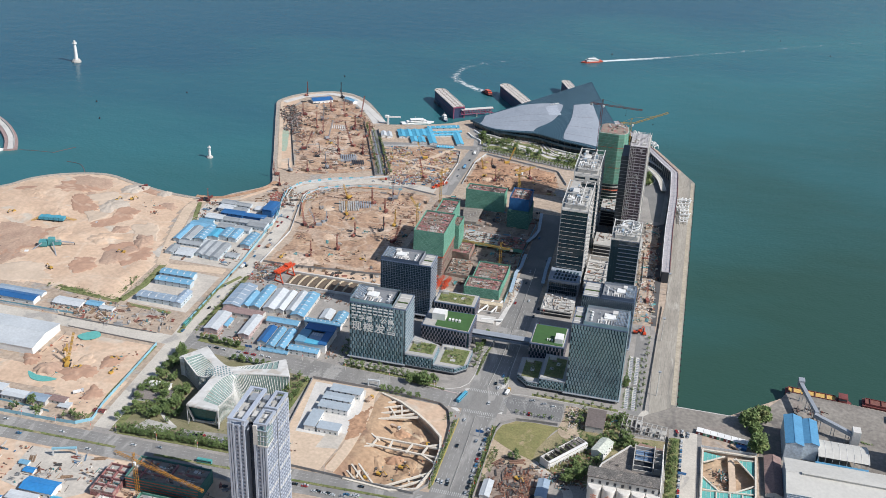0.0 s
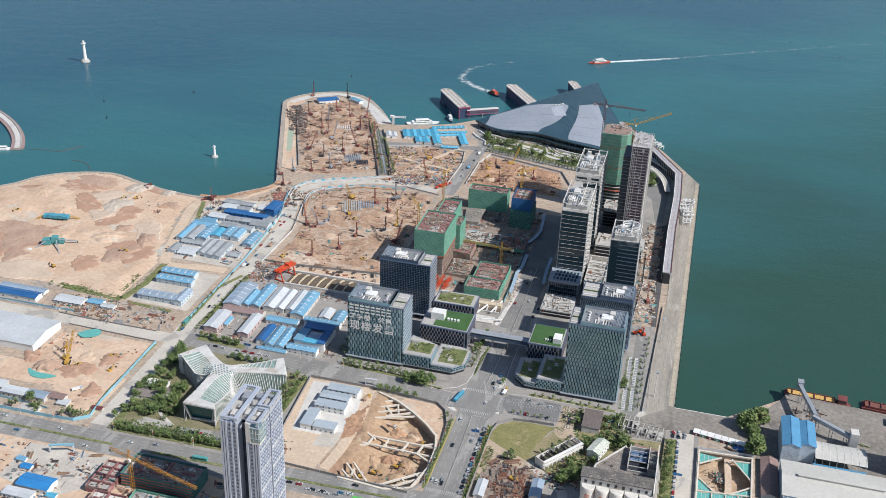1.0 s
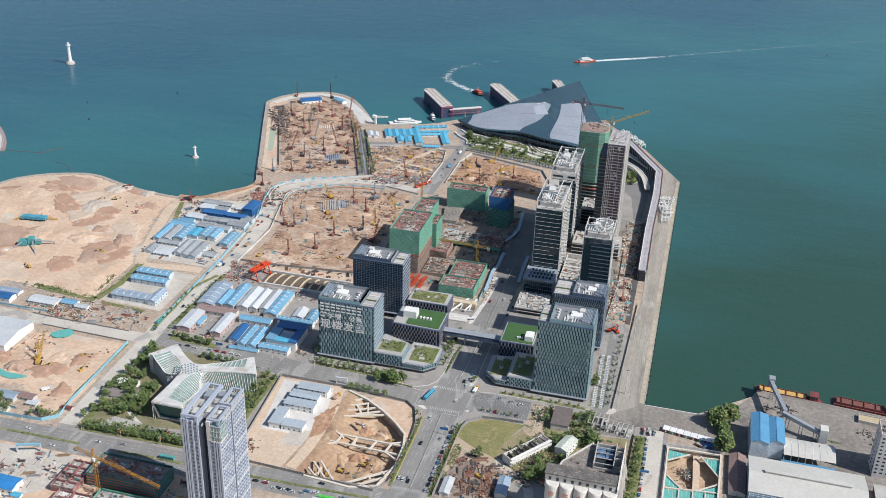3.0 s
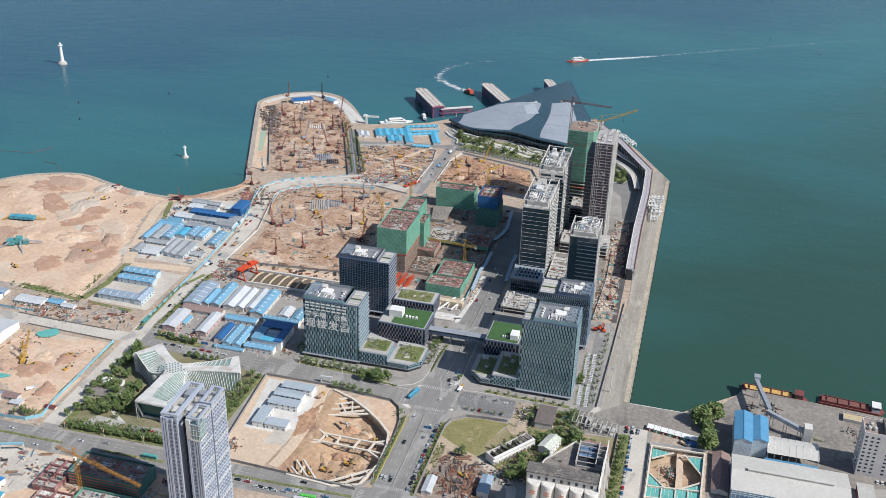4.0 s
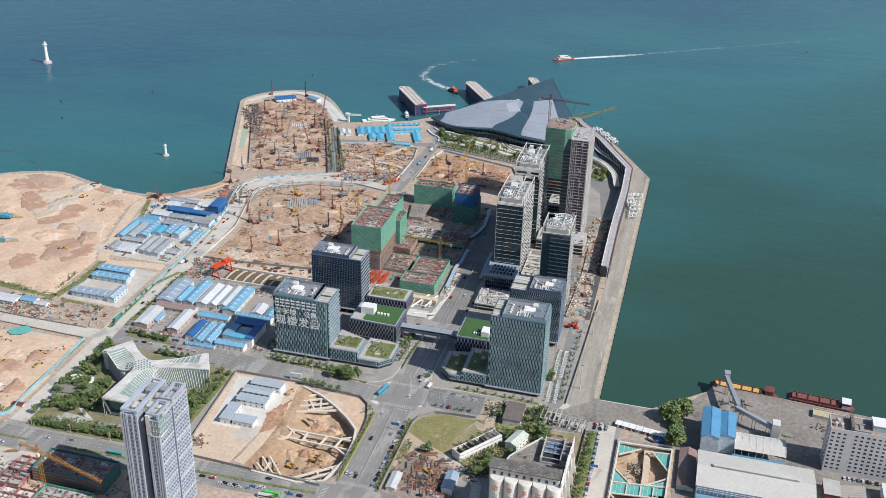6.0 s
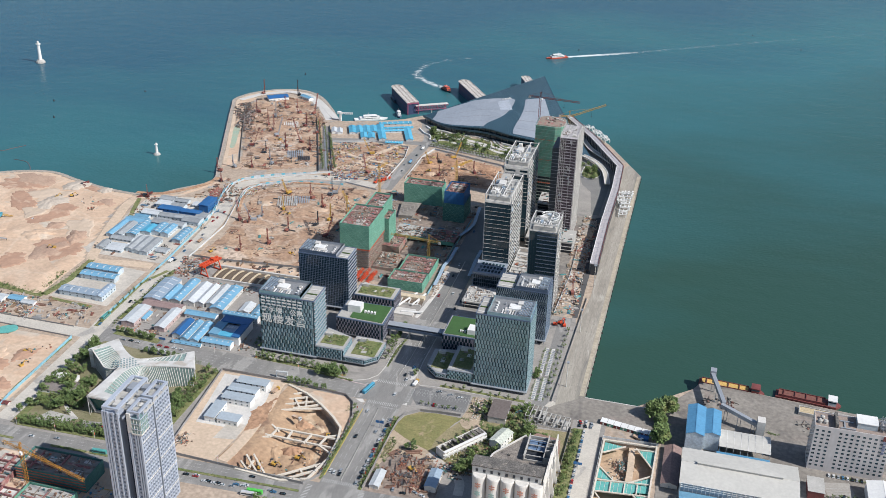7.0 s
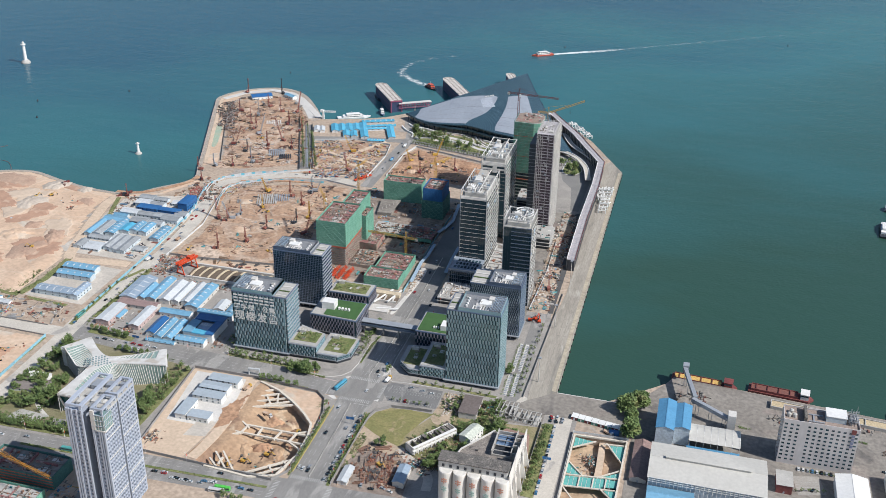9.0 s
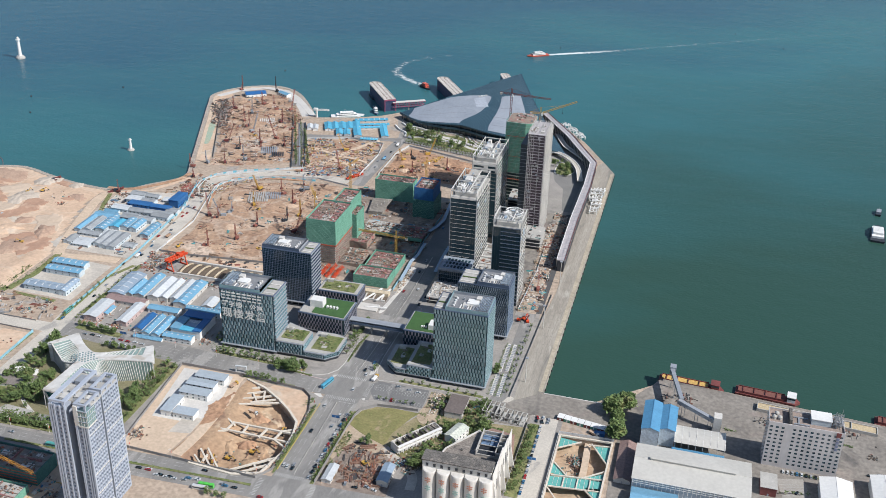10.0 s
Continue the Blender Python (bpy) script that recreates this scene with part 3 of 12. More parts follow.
# roads, laid a little under the blocks beside them
roadbits = [
    ("road_main", [(-117, 540), (-117, 690), (-118, 715), (-117.5, 750), (-115, 785), (-113.5, 815)], 29, ASPHALT),
    # northern stretch toned darker to take in the towers' shade
    ("road_main_north", [(-113.5, 814.5), (-114, 900), (-115, 1000), (-116, 1075)], 26, DARKERASPH),
    ("road_main_south", [(-117, 300), (-117, 541)], 29, ASPHALT),
    ("road_cross", [(-392, 706), (-280, 699), (-182, 692.5), (-150, 690.5), (-96, 693)], 24, ASPHALT),
    ("road_south", [(-900, 552), (-475, 552), (-226, 556), (-100, 560), (60, 566)], 25, ASPHALT),
    ("road_west", [(-394, 572), (-397, 696), (-400, 735), (-396, 800), (-392, 864), (-397, 950), (-407, 990), (-416, 1028)], 15, DUSTROAD)] + [("road_bend", smooth([(-416, 1027), (-416, 1046), (-406, 1061), (-386, 1074), (-337, 1101), (-262, 1098)], 5), 14, DUSTROAD),
    ("road_track", [(-640, 706), (-571, 704), (-500, 703), (-400, 703)], 15, DUSTROAD),
    ("road_palms", [(-337, 1122), (-395, 1268)], 17, DARKERASPH),
    ("road_north", [(-249, 1090), (-247, 1200), (-244, 1262), (-252, 1300)], 15, ASPHALT),
    ("road_park", [(-372, 1222), (-309, 1240), (-240, 1250), (-180, 1238), (-124, 1222), (-100, 1215), (-100, 1090)], 13, ASPHALT),
    # road_gallery is coloured near black for the gallery's shadow over it
    ("road_east", [(4, 700), (4, 800), (2, 930), (-2, 1080), (4, 1190), (-14, 1275), (-60, 1250)], 12, ASPHALT)] + [("road_gallery", [(8, 860), (7, 963), (6, 1010), (6, 1076), (7, 1158), (9, 1212), (-4, 1242)], 11, SHADEASPH),
    ("road_dock", [(50, 560), (50, 700), (10, 716)], 13, DUSTROAD)]
for name, line, w, m in roadbits:
    sheet(name, strip(line, w), Z + 0.05 + 0.004 * [r[0] for r in roadbits].index(name), m, "worn asphalt road" if m in (ASPHALT, DARKERASPH, SHADEASPH) else "dusty concrete road", "road")

EASTSTRIP = [(-11, 858), (10, 858), (8, 940), (4, 1080), (-12, 1092), (-14, 1000)]
relief("ground_east", EASTSTRIP, Z + 0.15, 2.5, 1.0, 14, YARD, "churned earth beside the eastern towers", edge=4)

sheet("road_loop", [(-34, 1246), (-2, 1240), (4, 1229), (4, 1165), (3, 1094), (-6, 1095), (-15, 1159), (-28, 1178), (-36, 1210)], Z + 0.19, DARKERASPH, "asphalt turning loop", "road")
sheet("island_loop", smooth([(-31, 1238), (-17, 1232), (-11, 1214), (-20, 1200), (-32, 1206)], 6, True), Z + 0.4, GRASS, "planted traffic island", "lawn")
sheet("kerb_island", smooth([(-32, 1239.5), (-16, 1233.5), (-9.8, 1214), (-20, 1198.5), (-33.4, 1205)], 6, True), Z + 0.34, PALECON, "pale kerb of the island", "kerb")
# raised blocks beside the roads
sheet("pavement_1", [(-250, 712), (-182, 706), (-166, 704.3), (-151, 702), (-140, 707.5), (-134, 716), (-132.2, 729), (-132.3, 762), (-129, 777), (-127, 803), (-250, 803)], Z + 0.18, PAVE, "pale paved forecourt", "pavement")
sheet("pavement_2", [(-102.5, 800), (-103.5, 745), (-102.5, 727), (-99.5, 714), (-96, 711), (-87, 712.5), (-3, 713), (-3, 850), (-98, 850)], Z + 0.18, PAVE, "pale paved forecourt", "pavement")
sheet("pavement_3", [(-92, 850), (-10, 850), (-8, 1085), (-90, 1085)], Z + 0.16, PORTYARD, "unfinished paving between towers", "pavement")
sheet("pavement_quay", [(16.5, 716), (38, 734.2), (38, 1225.5), (21, 1258), (15, 1247), (19, 980), (20, 905), (14, 826)], Z + 0.25, QUAY, "stained concrete quay", "pavement")
sheet("pavement_dock", [(5, 702), (104, 700), (104, 732.6), (38, 733.6), (16, 716)], Z + 0.23, PORTYARD, "stained concrete dock apron", "pavement")
sheet("pavement_port", [(104, 700), (104.2, 732.8), (98.5, 733), (124, 772.6), (130.3, 785.4), (307, 769.4), (600, 743), (600, 560), (104, 560)], Z + 0.2, PORTYARD, "worn port yard", "pavement")
sheet("pavement_berth", [(98.2, 733.2), (124, 772.8), (130.2, 785.6), (137, 785), (107, 734)], Z + 0.24, PORTYARD, "stained concrete berth", "pavement")
sheet("pavement_forecourt", [(-272, 1326), (-240, 1296), (-203, 1289), (-174, 1287), (-134, 1271), (-96, 1266), (-70, 1284), (-56, 1330), (-40, 1340), (10, 1236), (8, 1092), (-18, 1070), (-44, 1096), (-44, 1140), (-78, 1142), (-92, 1215), (-240, 1258), (-262, 1290)], Z + 0.13, PAVE, "grey paved terminal forecourt", "pavement")
sheet("pavement_museum", [(-387, 570), (-268, 573), (-268, 684), (-380, 696), (-386, 690)], Z + 0.15, surf("park soil", (0.17, 0.16, 0.08), (0.25, 0.22, 0.14), 0.95, 0, 0.05, 0.8, 0.7, 0.2), "planted park ground", "ground")
sheet("pavement_sheds", [(-388, 716), (-262, 711), (-250, 716), (-250, 828), (-384, 830)], Z + 0.12, PAVE, "concrete yard among sheds", "pavement")

# ---- facades ----
FACES = {"S": 0, "E": 90, "N": 180, "W": 270}


def face_frame(hx, hy, face):
    """The pose of a face's lower left corner, and its length, for a box of half sizes hx, hy."""
    c = {"S": (-hx, -hy), "E": (hx, -hy), "N": (hx, hy), "W": (-hx, hy)}[face]
    return pose(c[0], c[1], 0, 0, 0, FACES[face]), 2 * (hx if face in "SN" else hy)


def joined(name, me, places, parent, kind="stuff", label=""):
    """Many copies of one mesh as a single part."""
    n = len(me.vertices)
    co = np.empty(n * 3)
    me.vertices.foreach_get("co", co)
    co = np.c_[co.reshape(-1, 3), np.ones(n)]
    faces = [list(p.vertices) for p in me.polygons]
    slots = [p.material_index for p in me.polygons]
    verts, polys, mats = [], [], []
    for k, m in enumerate(places):
        verts.append(co @ np.array(m).T[:, :3])
        polys += [[i + k * n for i in f] for f in faces]
        mats += slots
    out = bpy.data.meshes.new(name)
    if places:
        out.from_pydata(np.concatenate(verts).tolist(), [], polys)
        out.polygons.foreach_set("material_index", mats)
    for m in me.materials:
        out.materials.append(m)
    ob = new(name, out)
    ob.parent = parent
    return tagged(ob, label, kind=kind)


def window_mesh(style, w, h, light, dark):
    """One facade piece, w wide and h high, its outside towards -y."""
    bm = bmesh.new()
    if style == "fold":               # slanting pale panel with a bright edge beside a dark pane
        a = 0.56 * w
        v = [bm.verts.new(c) for c in ((0.04, -0.04, 0.12), (a, -0.42, 0.12), (a, -0.42, h - 0.22), (0.04, -0.04, h - 0.22), (a, -0.02, 0.12), (a, -0.02, h - 0.22), (w, -0.02, 0.12), (w, -0.02, h - 0.22))]
        bm.faces.new((v[0], v[1], v[2], v[3])).material_index = 0
        bm.faces.new((v[1], v[4], v[5], v[2])).material_index = 0
        bm.faces.new((v[4], v[6], v[7], v[5])).material_index = 1
        bm.faces.new((v[3], v[2], v[5])).material_index = 0
        bm.faces.new((v[0], v[4], v[1])).material_index = 0
        bm_box(bm, a, a + 0.16, -0.5, -0.02, 0.1, h - 0.2, 2)
    elif style == "fin":              # upright fin beside a dark pane
        bm_box(bm, 0.34 * w, w, -0.06, 0.02, 0.1, h, 1)
        bm_box(bm, 0, 0.34 * w, -0.45, 0.02, 0, h - 0.25, 0)
    elif style == "grid":             # dark pane behind a slim pale frame
        bm_box(bm, 0.18, w, -0.06, 0.02, 0.35, h, 1)
        bm_box(bm, 0, 0.18, -0.3, 0.02, 0, h, 0)
        bm_box(bm, 0.18, w, -0.2, 0.02, 0, 0.35, 0)
        bm_box(bm, 0.18, w, -0.16, 0.0, 0.52 * h, 0.52 * h + 0.2, 0)
    elif style == "hole":             # small window in a plain wall
        bm_box(bm, 0.28 * w, 0.78 * w, -0.05, 0.02, 0.34 * h, 0.76 * h, 1)
        bm_box(bm, 0.26 * w, 0.80 * w, -0.03, 0.02, 0.31 * h, 0.34 * h, 0)
    elif style == "flat":             # small flat window over a slim sill
        bm_box(bm, 0.2 * w, 0.8 * w, -0.05, 0.02, 0.34 * h, 0.80 * h, 1)
        bm_box(bm, 0.08 * w, 0.92 * w, -0.3, 0.02, 0.06 * h, 0.26 * h, 0)
        bm_box(bm, 0.48 * w, 0.52 * w, -0.08, 0.02, 0.34 * h, 0.80 * h, 0)
    else:                             # flat window with bay and rail
        bm_box(bm, 0.12 * w, 0.88 * w, -0.06, 0.02, 0.25 * h, 0.85 * h, 1)
        bm_box(bm, 0.08 * w, 0.92 * w, -0.45, 0.02, 0.02 * h, 0.22 * h, 0)
        bm_box(bm, 0.47 * w, 0.53 * w, -0.12, 0.02, 0.25 * h, 0.85 * h, 0)
    me = mesh_of("window", bm, light, dark, PANELEDGE)
    return me


def windows(t, budget, me, hx, hy, face, cols, rows, z0, h, span=(0.0, 1.0), stagger=False, skip=None):
    """A grid of window pieces on one face; past the budget they are joined."""
    f, length = face_frame(hx, hy, face)
    w = length * (span[1] - span[0]) / cols
    rest = []
    for r in range(rows):
        for c in range(cols):
            if skip and skip(r, c):
                continue
            shift = 0.5 * w if stagger and r % 2 and c < cols - 1 else 0
            m = f @ pose(span[0] * length + c * w + shift, 0, z0 + r * h)
            if budget[0] > 0:
                share("window", me, t, m)
                budget[0] -= 1
            else:
                rest.append(m)
    if rest:
        joined("window_strip", me, rest, t)


SCAFF0 = surf("brown infill panel", (0.26, 0.21, 0.17), (0.20, 0.16, 0.13), 0.9, vary=0.2)


def roof_plant(t, x0, x1, hy, z, flip=False):
    """Parapet, machinery, frames and a low white plant house on a flat roof between x0 and x1."""
    hy = hy * 0.94
    L = x1 - x0

    def X(f):
        return x1 - f * L if flip else x0 + f * L

    def put(name, f0, f1, y0, y1, z0, z1, m, label=""):
        part(name, box(min(X(f0), X(f1)), max(X(f0), X(f1)), y0 * hy, y1 * hy, z + z0, z + z1), m, t, label)
    part("parapet", boxes([(x0, x1, -hy, -hy + 0.5, z, z + 2.4), (x0, x1, hy - 0.5, hy, z, z + 2.4), (x0, x0 + 0.5, -hy + 0.5, hy - 0.5, z, z + 2.4), (x1 - 0.5, x1, -hy + 0.5, hy - 0.5, z, z + 2.4)]), GREY, t)
    put("plant_house", 0.30, 0.56, -0.20, 0.40, 0, 1.8, WHITE, "white plant house")
    put("plant_house", 0.48, 0.64, -0.45, -0.05, 0, 1.2, PALECON, "low pale plant house")
    for k in range(7):
        put("duct", 0.30 + 0.06 * k, 0.325 + 0.06 * k, -0.8, -0.3 + 0.08 * (k % 3), 0.3, 0.9 + 0.2 * (k % 2), (WHITE, GREY, PALECON)[k % 3])
    put("stair_hood", 0.26, 0.38, 0.30, 0.70, 0, 3.2, PALECON)
    rnd = random.Random(int(x0 * 13 + z))
    for k in range(13):
        f, y = rnd.uniform(0.05, 0.9), rnd.uniform(-0.75, 0.6)
        put("roof_unit", f, f + rnd.uniform(0.02, 0.06), y, y + rnd.uniform(0.08, 0.2), 0, rnd.uniform(0.8, 2.2), (CONCRETE, GREY, WHITE, GREY)[k % 4])
    bm = bmesh.new()
    for k in range(8):
        xx = X(0.03 + k * 0.033)
        bm_box(bm, xx - 0.14, xx + 0.14, -hy * 0.8, hy * 0.8, z + 2.5, z + 2.75)
    for k in range(6):
        y = -hy * 0.8 + k * hy * 0.32
        bm_box(bm, min(X(0.03), X(0.27)), max(X(0.03), X(0.27)), y - 0.12, y + 0.12, z + 2.2, z + 2.48)
    for f in (0.03, 0.15, 0.26):
        for y in (-hy * 0.78, hy * 0.76):
            bm_box(bm, X(f) - 0.15, X(f) + 0.15, y, y + 0.3, z, z + 2.2)
    part("roof_frame", bm, GREYROOF, t, "grey roof pergola")
    for k in range(4):
        bm = bmesh.new()
        bm_tube(bm, [(X(0.84), -hy * 0.5 + k * hy * 0.3, z, 0.9), (X(0.84), -hy * 0.5 + k * hy * 0.3, z + 1.4, 0.9)], 10)
        part("cooling_fan", bm, WHITE, t)


def garden(t, x0, x1, y0, y1, z, n, seed):
    """A planted roof deck: soil, shrubs, a pergola."""
    rnd = random.Random(seed)
    part("roof_soil", box(x0, x1, y0, y1, z, z + 0.3), GRASS, t, "planted roof bed")
    bm = bmesh.new()
    for k in range(n):
        x, y, r = rnd.uniform(x0 + 1, x1 - 1), rnd.uniform(y0 + 1, y1 - 1), rnd.uniform(0.6, 1.7)
        clump(bm, (x, y, z + 0.3 + r * 0.5), r, rnd, 9)
    part("shrubs", bm, LEAF, t, "low green shrubs", "stuff")
    for k in range(3):
        px, py = rnd.uniform(x0 + 1, x1 - 6), rnd.uniform(y0 + 1, y1 - 6)
        part("terrace_paving", box(px, px + rnd.uniform(2.5, 5), py, py + rnd.uniform(2, 5), z + 0.3, z + 0.42 + 0.02 * k), (PALECON, CONCRETE, SCAFF0)[k], t)
    for k in range(7):
        part("pergola_slat", box(x0 + 1 + k * 0.9, x0 + 1.5 + k * 0.9, y1 - 4, y1 - 0.5, z + 2.6, z + 2.8), PALECON, t)
    for y in (y1 - 4, y1 - 0.7):
        part("pergola_wall", box(x0 + 1, x0 + 7, y, y + 0.2, z, z + 2.6), PALECON, t)


def clump(bm, c, r, rnd, n):
    """A tuft of small tilted leaf blades round a point."""
    for k in range(n):
        u, v = rnd.uniform(-1, 1), rnd.uniform(0, 2 * math.pi)
        s = math.sqrt(1 - u * u)
        rr = r * rnd.uniform(0.2, 1.2)
        p = Vector(c) + Vector((s * math.cos(v), s * math.sin(v), 0.75 * u)) * rr
        a = Vector((rnd.uniform(-1, 1), rnd.uniform(-1, 1), rnd.uniform(-0.5, 0.5))).normalized()
        b = a.cross(Vector((rnd.uniform(-0.9, 0.9), rnd.uniform(-0.9, 0.9), 1))).normalized()
        q = r * rnd.uniform(0.16, 0.34)
        bm.faces.new([bm.verts.new(p + q * (i * a + j * b)) for i, j in ((-1, -0.7), (0.8, -1), (1, 0.7), (-0.6, 1))])


ROOFMEM = surf("grey roof membrane", (0.235, 0.24, 0.25), (0.175, 0.18, 0.19), 0.8, 0, 0.15, 0.7, 0.7, 0.15)


def office(name, label, x0, x1, y0, y1, top, floors, cols, style, light, dark, ground=5.0, side_slabs=True, ecols=None, crown_x=(-1.0, 1.0)):
    hx, hy = (x1 - x0) / 2, (y1 - y0) / 2
    t = thing(name, label, "office building", ((x0 + x1) / 2, (y0 + y1) / 2, Z))
    H = top - Z
    crown = 5.5
    part("core", box(-hx + 0.3, hx - 0.3, -hy + 0.3, hy - 0.3, ground, H - crown), GLASS, t, "dark glazed body")
    part("lobby", box(-hx + 2.2, hx - 2.2, -hy + 2.0, hy - 2.0, 0, ground), DARK, t, "recessed dark lobby glazing")
    for k in range(8):
        x = -hx + 0.6 + k * (2 * hx - 1.8) / 7
        for y in (-hy + 0.5, hy - 1.1):
            part("column", box(x, x + 0.6, y, y + 0.6, 0, ground), GREY, t)
    part("soffit_slab", box(-hx - 1.5, hx + 0.8, -hy - 1.7, hy + 0.8, ground - 0.6, ground), GREY, t)
    fh = (H - crown - ground) / floors
    budget = [120]
    me = window_mesh(style, 2 * hx / cols, fh, light, dark)
    windows(t, budget, me, hx - 0.3, hy - 0.3, "S", cols, floors, ground, fh, stagger=style == "fold")
    ec = ecols or max(4, int(cols * hy / hx))
    me2 = window_mesh(style, 2 * hy / ec, fh, light, dark)
    budget2 = [0]
    for f in "EWN":
        windows(t, budget2, me if f == "N" else me2, hx - 0.3, hy - 0.3, f, cols if f == "N" else ec, floors, ground, fh, stagger=style == "fold")
    if side_slabs:
        for r in range(floors + 1):
            part("floor_band", box(hx - 0.3, hx + 0.75, -hy + 0.4, hy - 0.2, ground + r * fh - 0.25, ground + r * fh + 0.3), GREY, t)
    c0, c1 = crown_x[0] * hx + 0.5, crown_x[1] * hx - 0.5
    yb = hy - 0.6
    part("crown", boxes([(c0, c1, -yb, -yb + 0.6, H - crown, H - 1.6), (c0, c1, yb - 0.6, yb, H - crown, H - 1.6), (c0, c0 + 0.6, -yb + 0.6, yb - 0.6, H - crown, H - 1.6), (c1 - 0.6, c1, -yb + 0.6, yb - 0.6, H - crown, H - 1.6)]), light, t, "glazed crown band")
    part("edge_band", boxes([(-hx, hx, -hy, -hy + 0.5, H - crown, H - crown + 1.0), (-hx, hx, hy - 0.5, hy, H - crown, H - crown + 1.0), (-hx, -hx + 0.5, -hy + 0.5, hy - 0.5, H - crown, H - crown + 1.0), (hx - 0.5, hx, -hy + 0.5, hy - 0.5, H - crown, H - crown + 1.0)]), NAVY, t, "dark edge band")
    part("crown_deck", box(c0 + 0.6, c1 - 0.6, -yb + 0.6, yb - 0.6, H - crown + 0.6, H - 4.0), ROOFMEM, t)
    part("roof_deck", box(-hx + 0.6, hx - 0.6, -hy + 0.6, hy - 0.6, H - crown, H - crown + 0.6), ROOFMEM, t)
    return t, hx, hy, H, crown


def end_terrace(t, x0, x1, hy, z, turf=True):
    """A lower open terrace at one end of the roof."""
    part("terrace_floor", box(x0, x1, -hy + 1.2, hy - 1.2, z, z + 0.3), TURF if turf else CONCRETE, t, "roof terrace")
    for k in range(3):
        part("planter", box(x0 + 0.6, x1 - 0.6, -hy + 3 + k * hy * 0.55, -hy + 4.4 + k * hy * 0.55, z + 0.3, z + 0.9), SHRUB if k % 2 else PALECON, t)


# the twin offices and their podium
t, hx, hy, H, crown = office("office_tower", "teal-panelled office tower with white lettering on its face", -243, -193, 722.5, 750, 65, 14, 15, "fold", TEAL, GLASS, ground=3.5, crown_x=(-1.0, 0.52))
roof_plant(t, -hx + 1, 0.5 * hx, hy, H - 4.0)
end_terrace(t, 0.56 * hx, hx - 0.7, hy, H - 4.9, False)
advert = t
t, hx, hy, H, crown = office("office_tower", "slate-blue gridded glass office tower with roof plant", -241, -193, 806, 830, 64, 14, 30, "grid", NAVY, GLASS, crown_x=(-1.0, 0.55))
roof_plant(t, -hx + 1, 0.53 * hx, hy, H - 4.0)
end_terrace(t, 0.6 * hx, hx - 0.7, hy, H - 4.9, False)
t, hx, hy, H, crown = office("office_tower", "tall teal-panelled office tower with roof plant", -54, -9, 723, 752, 78, 17, 18, "fold", TEALPALE, GLASS, ground=3.5, side_slabs=False, ecols=9, crown_x=(-0.62, 1.0))
roof_plant(t, -0.6 * hx, hx - 1, hy, H - 4.0, True)
end_terrace(t, -hx + 0.7, -0.66 * hx, hy, H - 4.9, False)
t, hx, hy, H, crown = office("office_tower", "dark slate office tower with small staggered windows", -54, -8, 804, 831, 60, 16, 26, "fold", NAVY, GLASS, side_slabs=False, crown_x=(-0.3, 1.0))
roof_plant(t, -0.28 * hx, hx - 1, hy, H - 4.0, True)
end_terrace(t, -hx + 0.7, -0.34 * hx, hy, H - 4.9, False)

# lettering on the first tower: a row of plain bars for the number, then the words
hy1 = 13.75
for k in range(8):
    x = -22.5 + k * 4.75
    for z in (48.3, 51.4, 54.2):
        part("number_bar", box(x, x + 3.5, -hy1 - 1.15, -hy1 - 0.9, z, z + 1.2), WHITE, advert, "white bar of the lettering")
for words, size, x, z in (("写字楼 · 公寓", 6.0, -22.6, 41.6), ("现楼发售", 9.6, -22.8, 31.8)):
    cu = bpy.data.curves.new("lettering", "FONT")
    cu.body, cu.size, cu.extrude, cu.offset = words, size, 0.12, 0.13
    cu.space_character = 1.0 if size < 6 else 1.15
    tmp = bpy.data.objects.new("lettering", cu)
    scene.collection.objects.link(tmp)
    bpy.context.view_layer.update()
    me = bpy.data.meshes.new_from_object(tmp.evaluated_get(bpy.context.evaluated_depsgraph_get()))
    bpy.data.objects.remove(tmp)
    me.materials.clear()
    me.materials.append(WHITE)
    ob = share("lettering", me, advert, pose(x, -hy1 - 1.15, z, 90, 0, 0))
    tagged(ob, "white painted words on the facade")


